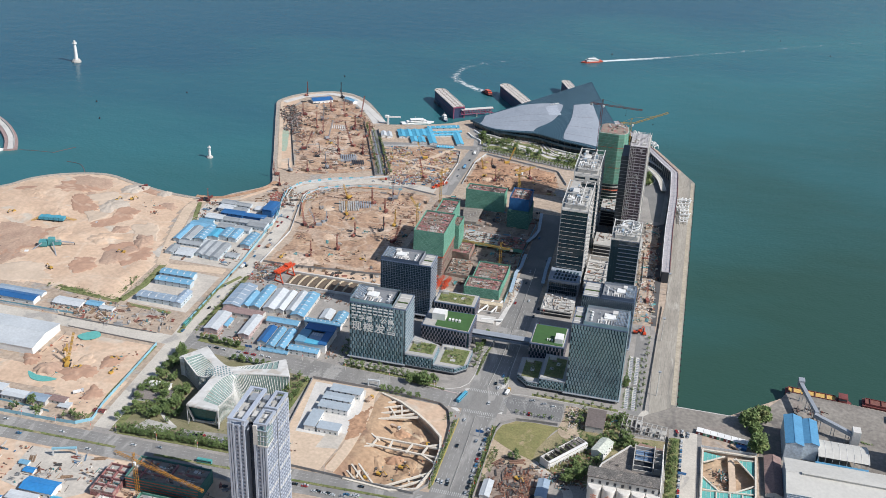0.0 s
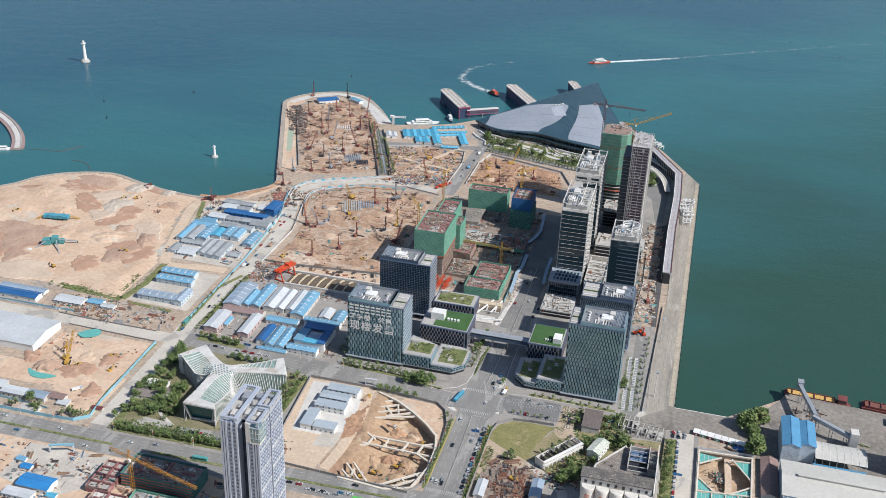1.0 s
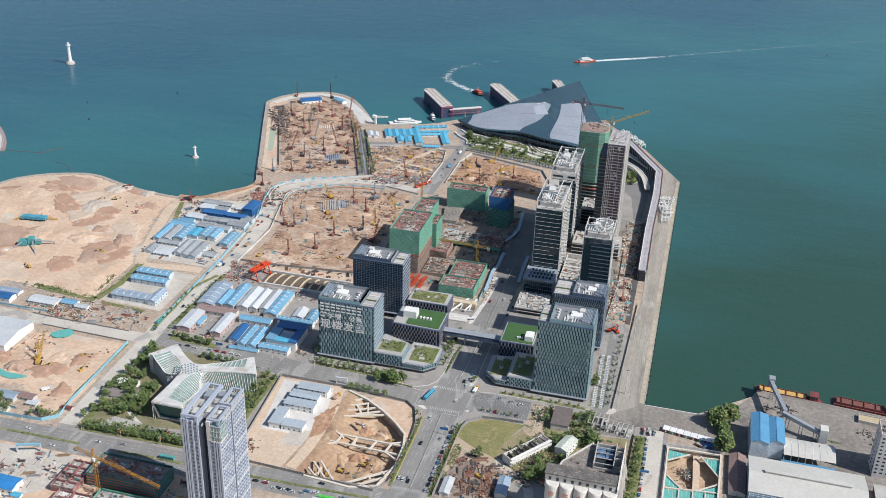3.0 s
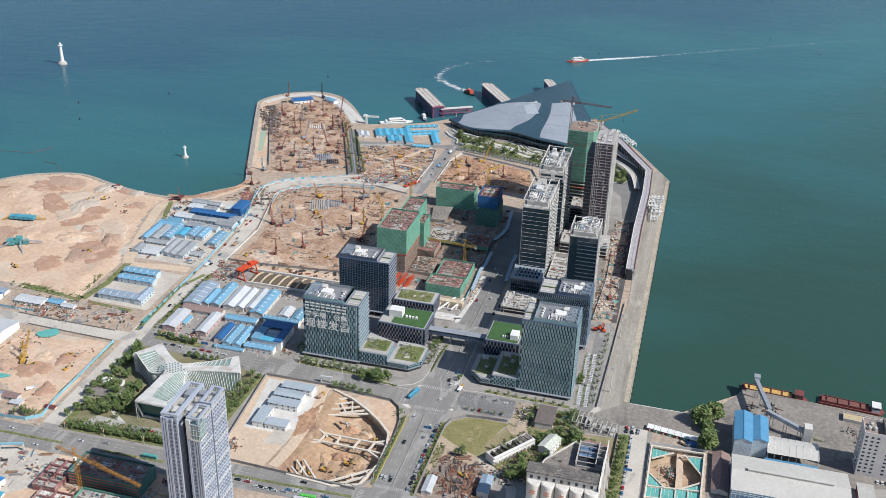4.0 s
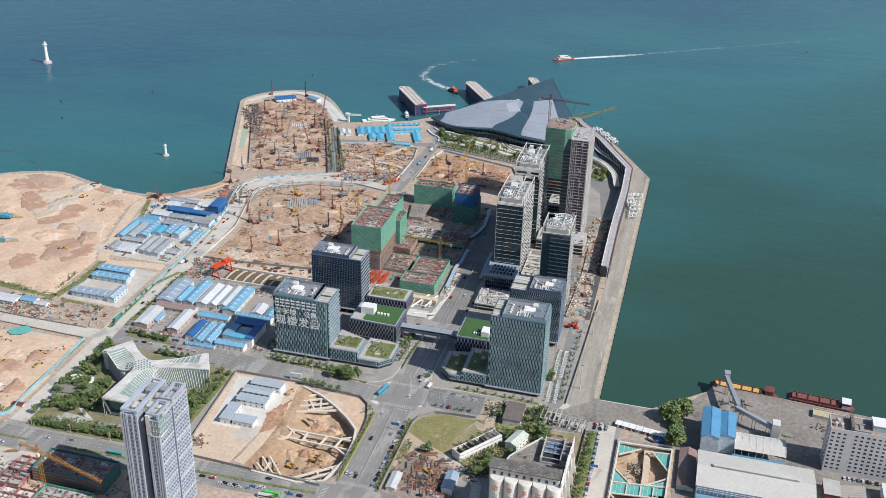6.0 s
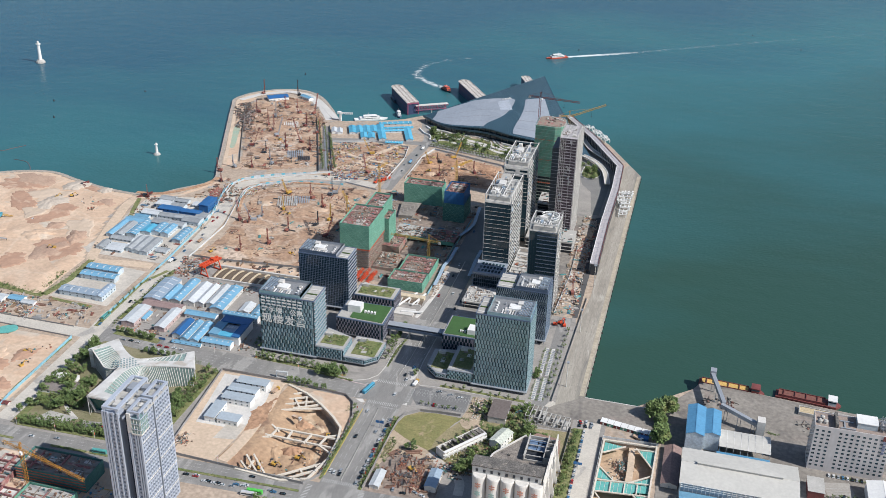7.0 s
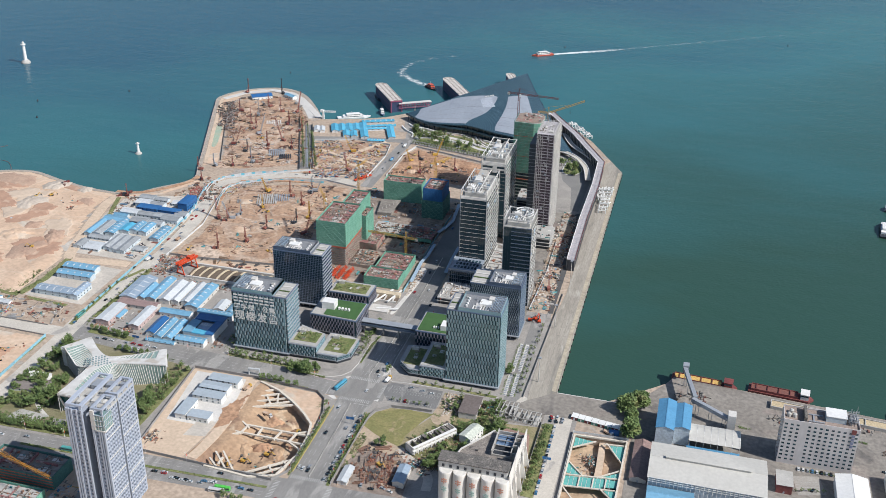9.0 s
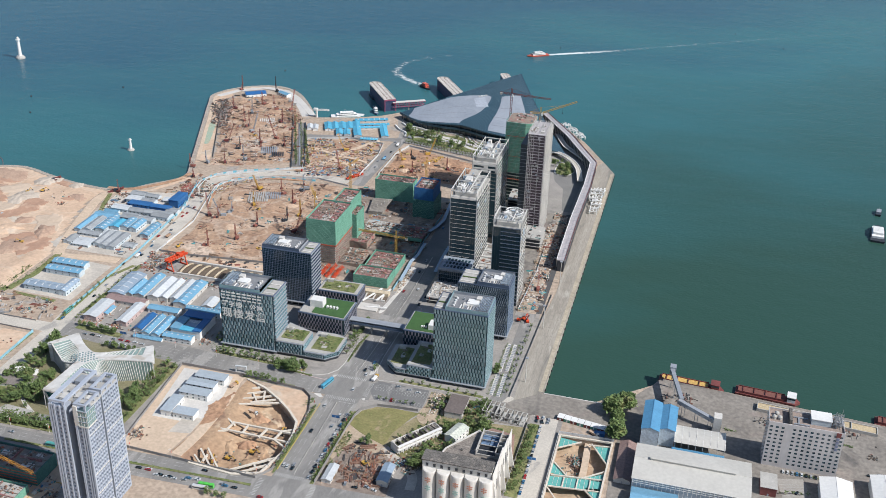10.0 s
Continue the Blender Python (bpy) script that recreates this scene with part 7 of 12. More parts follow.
for x, y, L, W2, rz in ((-305, 1307, 44, 9, 24), (-298, 1289, 46, 6, 24), (-295, 1279, 40, 6, 24), (-284, 1236, 22, 7, 10)):
    shed("harbour hall with cyan roof and rooflights", x - L / 2, x + L / 2, y - W2 / 2, y + W2 / 2, 6.5, CYANROOF, HOARDW, 1, "x", 6, rz, name="harbour_shed")
for x in (-374, -366):
    shed("low white tent hall by the quay", x - 3.4, x + 3.4, 1246, 1262, 7, WHITEROOF, WHITE, 1.4, "y", 0, 20, name="tent_hall", wins=False)
shed("blue-roofed white site office on the peninsula", -513, -484, 1346, 1362, 9, D_, WHITE, 1.4, "x", 0, 34, name="site_office")
shed("blue-roofed site cabin near the bank", -469, -449, 1364, 1372, 8, B_, WHITE, 1.2, "x", 0, -30, name="site_cabin")

CABROOF = surf("pale blue-grey cabin roof", (0.42, 0.47, 0.51), (0.36, 0.41, 0.45), 0.6, 0.1, 0.1, 0.5, 0.5, 0.1, vary=0.1)
# pit-side cabins
for x0, x1, y0, y1 in ((-240, -214, 665, 674), (-242, -218, 653, 662), (-242, -217, 641, 650)):
    shed("white two-storey site cabin block", x0, x1, y0, y1, 9.5, CABROOF, WHITE, 1.0, "x", name="site_cabin", group="pit cabins", flat=True)
shed("white site cabin with blue edges", -244, -235.2, 615, 637, 9, CABROOF, WHITE, 1.0, "y", name="site_cabin", flat=True)
shed("white two-storey site cabin block", -233.5, -216, 615, 624, 8.7, CABROOF, WHITE, 1.0, "x", name="site_cabin", flat=True)

t = thing("eaves_gallery", "white lattice gallery along the warehouse eaves", "gallery", (161, 630.5, Z))
for z in (9.5, 11.2, 12.9):
    part("rail", box(-40.5, 40.5, -0.15, 0.15, z, z + 0.25), WHITE, t)
for k in range(28):
    part("post", box(-40.5 + k * 3, -40.2 + k * 3, -0.2, 0.2, 0, 13.1), WHITE, t)
# port sheds
shed("huge port warehouse with a cream roof", 120, 202, 631, 673, 19, CREAM, GREYROOF, 3.5, "x", 0, name="warehouse", wins=False)
t = thing("ridge_vent", "long cream roof ventilator on the warehouse", "vent", (161, 652, 19.2))
part("vent_cap", box(-30.3, 30.3, -1.6, 1.6, 1.4, 1.7), CREAM, t)
part("vent_body", box(-30, 30, -1.2, 1.2, -0.8, 1.4), CREAM, t)
MILLWALL = surf("pale blue sheet wall", (0.52, 0.58, 0.62), (0.45, 0.51, 0.56), 0.6)
shed("tall mill shed with blue roof", 121, 134, 686, 724, 22, MILLBLUE, MILLWALL, 2, "y", 0, name="mill_shed", wins=False)
shed("mill shed with blue roof", 134.3, 146, 692, 724, 20, MILLBLUE, MILLWALL, 1.6, "y", 0, name="mill_shed", wins=False)
t = thing("open_hall", "open hall with a white arched roof over blue sheeting", "hall", (165, 698.5, Z))
part("lower_wall", boxes([(-18, 18, -11.5, -11.1, 0, 4.2), (-18, 18, 10.6, 11, 0, 6), (-18, -17.6, -11.1, 10.6, 0, 6)]), MILLBLUE, t, "blue sheet wall")
part("side_canopy", box(-20, 19, -14, -11.5, 4.2, 4.5), MILLBLUE, t, "blue lean-to roof")
bm = bmesh.new()
arc = [(-11.8 + 23.2 * q / 14, 8.2 + 3.4 * math.sin(math.pi * (0.12 + 0.80 * q / 14))) for q in range(15)]
for (ya, za), (yb, zb) in zip(arc, arc[1:]):
    v = [bm.verts.new(c) for c in ((-19, ya, za), (19, ya, za), (19, yb, zb), (-19, yb, zb))]
    bm.faces.new(v)
part("arched_roof", bm, CREAM, t, "white arched membrane roof")
for k in range(8):
    x = -18.5 + k * 5.28
    part("roof_post", boxes([(x - 0.15, x + 0.15, -11.6, -11.3, 0, 9), (x - 0.15, x + 0.15, 10.9, 11.2, 0, 9)]), PALECON, t)
    bm = bmesh.new()
    for (ya, za), (yb, zb) in zip(arc, arc[1:]):
        bm_beam(bm, (x, ya, za + 0.1), (x, yb, zb + 0.1), 0.16)
    part("roof_rib", bm, WHITE, t)
shed("lean-to warehouse with a blue roof", 121, 153, 612, 629, 11, B_, WHITE, 1.5, "x", 0, name="warehouse", wins=False)
for y0, y1 in ((668, 684), (652, 667), (638, 651)):
    shed("old store with a brown tiled roof", 107, 119, y0, y1, 8.5, surf("brown tiles", (0.28, 0.19, 0.17), (0.22, 0.15, 0.135), 0.8, vary=0.1) if y0 == 668 else bpy.data.materials["brown tiles"], PALECON, 2.2, "y", 0, name="old_store")
shed("white-roofed hall with stained roof", 251, 273, 630, 677, 14, WHITE, WHITE, 2.0, "y", 0, name="hall", wins=False)
shed("white hall with a pale gable roof", 287, 306, 640, 690, 14, WHITE, WHITE, 2.0, "y", 0, name="hall", wins=False)
shed("small flat-roofed port office with red and blue walls", 210, 221, 655, 672, 11, CONCRETE, RUST, 0.6, "y", 0, name="port_office", flat=True)
# lawn block buildings
shed("brown-roofed square hut among weeds", -31, -17, 678, 702, 9.5, surf("brown sheet", (0.17, 0.14, 0.13), (0.14, 0.115, 0.105), 0.7), PALECON, 0.8, "y", 0, name="hut", flat=True)
shed("white house with moss-stained roof", -20, -10, 646, 664, 11, surf("mossy white", (0.55, 0.57, 0.50), (0.42, 0.45, 0.38), 0.9), WHITE, 1.5, "y", 0, -20, name="house")
shed("small grey-roofed shed beside the fence", -95, -88, 576, 594, 7, WHITEROOF, PALECON, 1.0, "y", 0, name="shed")
shed("tall grey-blue shed on the dirt lot", -56, -48, 584, 604, 9, GREYROOF, PALECON, 1.0, "y", 0, name="shed")
shed("park lodge with grey-brown roof", -391, -362, 613, 628, 7, surf("lodge roof", (0.24, 0.21, 0.19), (0.19, 0.165, 0.15)), WHITE, 1.0, "x", 0, 6, name="lodge")
for k in range(3):
    shed("small white outbuilding of the lodge", -390 + k * 8, -384 + k * 8, 630, 637, 7, WHITE, WHITE, 0.6, "y", 0, name="lodge", flat=True)
# roofless long ruin
MOSSY = surf("mossy rubble floor", (0.16, 0.15, 0.10), (0.09, 0.10, 0.05), 0.95, 0, 0.15, 0.8, 0.9, 0.25, third=(0.26, 0.23, 0.20), third_scale=0.15, third_cut=0.56, soft=0.1)
t = thing("ruined_building", "roofless white two-storey ruin with broken rafters and weeds", "ruin", (-43.5, 641.5, Z + 0.2), 53)
part("outer_wall", boxes([(-20.5, 20.5, -4.4, -3.9, 0, 7), (-20.5, 20.5, 3.9, 4.4, 0, 6.6), (-20.5, -20, -3.9, 3.9, 0, 7), (20, 20.5, -3.9, 3.9, 0, 7)]), PALECON, t)
part("gallery_slab", box(-20.5, 20.5, -6.2, -4.4, 3.3, 3.6), WHITE, t)
part("gallery_slab", box(-20.5, 20.5, -6.2, -4.4, 6.5, 7), WHITE, t)
part("gallery_parapet", box(-20.5, 20.5, -6.3, -6.1, 3.6, 4.5), WHITE, t)
for k in range(11):
    part("gallery_post", box(-20.2 + k * 4, -19.8 + k * 4, -6.1, -5.7, 0, 6.5), WHITE, t)
    part("rafter", box(-19.4 + k * 3.7, -19.1 + k * 3.7, -3.9, 3.9, 5.8, 6.2), OLDROOF, t)
    part("door_opening", box(-18.6 + k * 3.7, -17.4 + k * 3.7, -4.46, -4.4, 0.2, 2.6), DARK, t)
part("inner_floor", box(-20, 20, -3.9, 3.9, 3, 3.3), MOSSY, t, "mossy rubble floor")
for k in range(7):
    part("cross_wall", box(-15 + k * 5.2, -14.7 + k * 5.2, -3.9, 3.9, 3.3, 6.2), OLDROOF, t)
for k, (x0, x1, y0, y1) in enumerate(((8, 11, -3.6, 3), (12, 15, -3.8, 3.8), (16, 19.5, -3.6, 2), (-6, -3.5, 0, 3.8))):
    part("roof_remnant", box(x0, x1, y0, y1, 6.5, 6.8 + 0.1 * k), OLDROOF, t, "broken roof slab")
bm, rk = bmesh.new(), random.Random(61)
for k in range(60):
    r = rk.uniform(0.4, 1.0)
    clump(bm, (rk.uniform(-19, 8), rk.uniform(-3.4, 3.4), 3.4 + r * 0.5), r, rk, 7)
part("weeds", bm, LEAF, t, "weeds growing on the floor", "stuff")

# ---- walled compound beside the sandy plot ----
for lab, x0, x1, y0, y1, roof, top, ax in (("long grey-roofed row house in the walled compound", -520, -492, 588, 597, W_, 8, "x"), ("pale flat-roofed row house in the walled compound", -490, -470, 583, 592, W_, 8, "x"), ("pale flat-roofed row house in the walled compound", -468, -451, 584, 593, G_, 8, "x"), ("low house with a brown tiled roof", -458, -437, 589, 596, bpy.data.materials["brown tiles"], 7, "x"), ("open-fronted pavilion with a grey roof", -464, -448, 569, 576, CONCRETE, 6.5, "x"), ("white container office beside the fence", -440, -431, 584, 591, W_, 6, "x"), ("low hut with a red sheet roof", -411, -402, 588, 592, RUST, 5, "x")):
    shed(lab, x0, x1, y0, y1, top, roof, PALECON, 0.8, ax, 0, name="compound_house", flat=roof in (W_, CONCRETE))

# ---- excavations ----
def pit_floor(name, poly, depth, slope_from, label, material, step=2.5):
    xs, ys = [p[0] for p in poly], [p[1] for p in poly]
    bm, grid = bmesh.new(), {}
    for i in range(int((max(xs) - min(xs)) / step) + 2):
        for j in range(int((max(ys) - min(ys)) / step) + 2):
            x, y = min(xs) + i * step, min(ys) + j * step
            start = slope_from - 14 * max(0, min(1, (596 - y) / 14)) if slope_from is not None else None    # the bank swings out towards the south
            f = max(0, min(1, (x - start) / 18)) if slope_from is not None else 1
            h = 2.0 * noise.noise((x / 11, y / 11, 3)) + 0.8 * noise.noise((x / 4, y / 4, 7))
            grid[i, j] = bm.verts.new((x, y, Z - 0.1 - depth * f + h * f))
    for i, j in grid:
        if (i + 1, j + 1) in grid:
            bm.faces.new((grid[i, j], grid[i + 1, j], grid[i + 1, j + 1], grid[i, j + 1]))
    ob = setting(name, bm, material, label, "ground")
    for f in ob.data.polygons:
        f.use_smooth = True


pit_floor("ground_pit", PIT, 7.0, -193, "dug-out brown floor of a building pit", PITBROWN)
pit_floor("ground_pit_small", PIT2, 7.0, None, "dug-out floor of a strutted pit", PITSOIL)
sheet("pavement_pitside", [(-254, 572), (-216, 572), (-210, 610), (-206, 645), (-203, 684), (-262, 682)], Z + 0.1, TRACK, "pale sandy ground beside the pit", "ground")
sheet("pavement_pitedge", [(-180, 673), (-176, 679), (-150, 678), (-141, 670), (-135, 652), (-133.6, 630), (-134.6, 622), (-138, 637.6), (-149.5, 650), (-163.4, 662)], Z + 0.1, SAND, "sandy ledge beside the pit", "ground")
t = thing("pit_frame", "pale concrete struts bracing a round building pit", "struts", (0, 0, Z))
STRUT = surf("tan-stained concrete", (0.66, 0.60, 0.51), (0.57, 0.51, 0.43), 0.85, 0, 0.1, 0.8, 0.7, 0.14)
laid = [0]


def strut(a, b, w=1.2, z=-1.2):
    laid[0] += 1                      # each beam lies a little above the one before
    bm = bmesh.new()
    bm_beam(bm, (*a, z + laid[0] * 0.012), (*b, z + laid[0] * 0.012), w)
    part("strut", bm, STRUT, t)



for a, b in (((-187, 624), (-133, 624)), ((-194, 614), (-132, 613)), ((-194, 628), (-184, 621)), ((-186, 623), (-188, 612)), ((-174, 624), (-174, 614)), ((-158, 624), (-160, 612)), ((-146, 624), (-148, 612)), ((-147, 624), (-135, 630)), ((-148, 613), (-134, 605)), ((-194, 609), (-186, 614)),
             ((-195, 661), (-174, 673)), ((-195, 654), (-167, 668)), ((-193, 647), (-161, 659)), ((-185, 652), (-163, 664)), ((-188, 664), (-181, 655)), ((-180, 669), (-176, 657)), ((-192, 670), (-180, 678)),
             ((-168, 567), (-134, 596)), ((-158, 568), (-134, 589)), ((-151, 583), (-148, 579)), ((-143, 590), (-139, 587))):
    strut(a, b, 1.35)
for a, b in (((-195, 586), (-177, 567)), ((-190, 588), (-171, 567)), ((-196, 578), (-185, 568)), ((-187, 581), (-187, 573))):
    strut(a, b, 1.35, -0.7)
ringline = PIT[:10]
for a, b in zip(ringline, ringline[1:]):
    strut(a, b, 1.8, -0.2)
sheet("road_pit", strip(smooth([(-210, 685), (-205, 655), (-204, 632), (-205, 600), (-209, 574)], 6), 8.5), Z + 0.16, TRACK, "pale sandy haul road along the pit", "road")
mud = [(x + 2.6 * noise.noise((x / 4, y / 4, 2.0)) + 1.2 * noise.noise((x, y, 5.0)), y + 3.0 * noise.noise((x / 4, y / 4, 7.0)) + 1.2 * noise.noise((x, y, 9.0))) for x, y in smooth([(-214, 640), (-209, 648), (-203, 660), (-201, 648), (-199, 634), (-201, 622), (-207, 612), (-211, 622)], 14, True)]
sheet("ground_pit_mud", mud, Z + 0.2, MUD, "dark trodden mud on the haul road", "ground")
sheet("pavement_pitslab", [(-228, 597), (-211, 600), (-210.5, 619), (-225, 621)], Z + 0.15, LOTGREY, "grey concrete slab in the site yard", "pavement")
TEALNET = surf("teal cover net", (0.13, 0.42, 0.38), (0.10, 0.34, 0.31), 0.8, 0, 0.1, 0.5, 0.7, 0.15)
t = thing("pit_frame", "strutted rectangular pit partly covered by teal nets", "struts", (80, 640, Z))
for poly in ([(-18.5, -8), (19, -3), (19, -16), (-18.5, -20)], [(-18.5, -4), (-18.5, 8), (-6, -6)], [(-18, 40), (-18, 26), (-2, 38)], [(8, 38), (20, 40), (20, 16)], [(4, -5), (20, 6), (20, -4)], [(8, -14), (20, -28), (20, -12)]):
    part("net_cover", prism(poly, -0.7, -0.5), TEALNET, t, "teal net cover")
    xs, ys = [p[0] for p in poly], [p[1] for p in poly]
    for k in range(1, int((max(xs) - min(xs)) / 3.2)):
        x = min(xs) + k * 3.2
        cross = []
        for (ax, ay), (bx, by) in zip(poly, poly[1:] + poly[:1]):
            if (ax - x) * (bx - x) < 0:
                cross.append(ay + (by - ay) * (x - ax) / (bx - ax))
        if len(cross) == 2:
            part("net_rope", box(x - 0.12, x + 0.12, min(cross), max(cross), -0.5, -0.38), PALECON, t)
for a, b in (((-18, -7), (19, -2.5)), ((-18, -20), (19, -16)), ((-8, -7), (-8, -19)), ((2, -6), (2, -18)), ((11, -5), (11, -17)), ((-18, 8), (-6, -6)), ((20, 8), (4, -5)), ((-18, 26), (-2, 38)), ((6, 38), (20, 16)), ((4, 36), (20, 38)), ((8, -17), (20, -30)), ((-18, -22), (-8, -36))):
    strut(a, b, 0.9, -0.4)
for a, b in (((-19, -40), (-19, 41)), ((-19, 41), (21, 43)), ((21, 43), (19.5, -40))):
    strut(a, b, 1.3, 0.1)
part("earth_ramp", prism(strip(smooth([(3, 42), (3.5, 28), (4, 14), (4, 2), (3, -10)], 6), 5), -6.8, -3.2), TRACK, t, "sandy earth ramp")

# ---- road markings ----
def dashes(name, line, offsets, dash, gap, w=0.11, material=MARK, z=Z + 0.13):
    bm = bmesh.new()
    for i in range(len(line) - 1):
        a, b = Vector(line[i]), Vector(line[i + 1])
        d = (b - a).normalized()
        n = Vector((-d.y, d.x))
        L = (b - a).length
        for o in offsets:
            s = 0.0
            while s < L:
                p, q = a + d * s + n * o, a + d * min(L, s + dash) + n * o
                bm.faces.new([bm.verts.new((v.x, v.y, z)) for v in (p - n * w, q - n * w, q + n * w, p + n * w)])
                s += dash + gap
    setting(name, bm, material, "painted road lines", "road marking")


MAINLINE = [(-117, 580), (-118, 676)]
NORTHLINE = [(-117.5, 714), (-115.5, 745), (-114.5, 780), (-113.5, 860)]
dashes("trim_lanes_main", MAINLINE, (-9.6, -6.2, 6.2, 9.6), 6, 5)
dashes("trim_lanes_north", NORTHLINE, (-9.6, -6.2, -3, 3.4, 6.8), 6, 5)
dashes("trim_edges_main", MAINLINE, (-12.9, 13.4), 60, 0.1, 0.09)
dashes("trim_lanes_south", [(-700, 552), (-475, 552), (-226, 556), (-136, 559)], (-9, -5.5, 5.5, 9), 6, 5)
dashes("trim_lanes_cross", [(-385, 706), (-280, 699), (-182, 692.5), (-146, 690.5)], (-8, -4, 0, 4), 6, 5)
dashes("trim_lanes_west", [(-396, 590), (-397, 696), (-400, 735), (-396, 800), (-392, 864)], (0,), 6, 5)
dashes("trim_stop_lines", [(-118, 673), (-104, 673)], (0,), 14, 1, 0.2)
dashes("trim_stop_lines", [(-143, 679), (-143, 691)], (0,), 12, 1, 0.2)
bm = bmesh.new()
for x0, y0, dx, dy, n, w, l in ((-131, 706, 1.5, 0, 17, 0.5, 4.0), (-130, 675.5, 1.5, 0, 17, 0.5, 4.0), (-141, 681, 0, 1.5, 14, 4.0, 0.5), (-102, 686, 0, 1.5, 13, 3.6, 0.5), (-130, 573, 1.5, 0, 17, 0.5, 4.0), (-139, 549, 0, 1.6, 12, 4, 0.5), (-100, 551, 0, 1.6, 12, 4, 0.5)):
    for k in range(n):
        x, y = x0 + dx * k, y0 + dy * k
        bm.faces.new([bm.verts.new(c) for c in ((x, y, Z + 0.135), (x + w, y, Z + 0.135), (x + w, y + l, Z + 0.135), (x, y + l, Z + 0.135))])
setting("trim_crossings", bm, MARK, "zebra crossings in worn white paint", "road marking")
bm = bmesh.new()
for y, l in ((684.3, 5.0), (696.4, 4.6), (701.2, 4.6)):
    for k in range(20):
        x = -95 + k * 2.3 + (0.9 if y > 700 else 0)
        if x < -90 and y < 690:
            continue
        bm.faces.new([bm.verts.new((x + i, y + j, Z + 0.14)) for i, j in ((0, 0), (0.14, 0), (0.14, l), (0, l))])
    bm.faces.new([bm.verts.new(c) for c in ((-95, y + l, Z + 0.142), (-52, y + l, Z + 0.142), (-52, y + l + 0.14, Z + 0.142), (-95, y + l + 0.14, Z + 0.142))])
setting("trim_parking", bm, MARK, "parking bay lines", "road marking")
sheet("pavement_lot", [(-101, 701), (-96.5, 710), (-52, 709.5), (-51, 685), (-55, 683.5), (-91, 683.3), (-97, 692)], Z + 0.12, surf("dark worn car park", (0.20, 0.195, 0.19), (0.15, 0.148, 0.146), 0.85, 0, 0.06, 0.7, 0.7, 0.14, third=(0.26, 0.25, 0.24), third_scale=0.06, third_cut=0.58), "car park asphalt", "pavement")
sheet("pavement_corner_east", [(-102.5, 655), (-103, 668), (-101, 676), (-97.5, 681), (-91, 683.6), (-54, 683.8), (-52, 679), (-72, 678), (-86, 676.4), (-96.2, 667.7), (-98.8, 658)], Z + 0.17, PAVE, "paved corner beside the lawn fence", "pavement")
sheet("pavement_corner_west", [(-131, 660), (-131.3, 668), (-134, 676), (-150, 679.6), (-141, 671), (-136, 665)], Z + 0.17, PAVE, "paved corner beside the pit fence", "pavement")
for name, poly in (("island_junction_1", [(-106.5, 716), (-103.6, 719), (-102.4, 726), (-104.5, 731), (-107, 724)]), ("island_junction_2", [(-141, 677.6), (-135.5, 679), (-132, 675), (-134.5, 674)]), ("island_junction_3", [(-134, 704.5), (-131.5, 709), (-136, 707)]), ("island_junction_4", [(-102.5, 681), (-99, 684), (-98.5, 680.5)])):
    sheet(name, poly, Z + 0.24, PALECON, "small kerbed refuge island", "kerb")
sheet("island_divider", strip([(-163, 700.6), (-139.5, 698.6)], 0.9), Z + 0.3, surf("pinkish kerb blocks", (0.50, 0.40, 0.38), (0.42, 0.34, 0.32), 0.85), "low pinkish divider of the turning lane", "kerb")
for name, line in (("median_main_1", [(-117, 578), (-117.6, 637), (-118.6, 672)]), ("median_main_2", NORTHLINE + [(-114, 940)])):
    bm = bmesh.new()
    for a, b in zip(line, line[1:]):
        a, b = Vector(a), Vector(b)
        n = max(1, int((b - a).length / 2.4))
        for k in range(n):
            p, q = a.lerp(b, k / n), a.lerp(b, (k + 0.62) / n)
            bm_box(bm, p.x - 0.22, p.x + 0.22, p.y - 0.22, p.y + 0.22, Z + 0.1, Z + 1.1)
            for z in (0.45, 0.95):
                bm_beam(bm, (p.x, p.y, Z + z), (q.x, q.y, Z + z), 0.12)
    setting(name, bm, PALECON, "low pale median fence on concrete feet", "fence")
for name, line in (("median_south_1", [(-700, 552), (-470, 552), (-372, 553.2)]), ("median_south_2", [(-340, 553.5), (-226, 556), (-142, 558.5)])):
    sheet(name, strip(line, 2.2), Z + 0.35, GRASS, "planted median strip", "kerb")
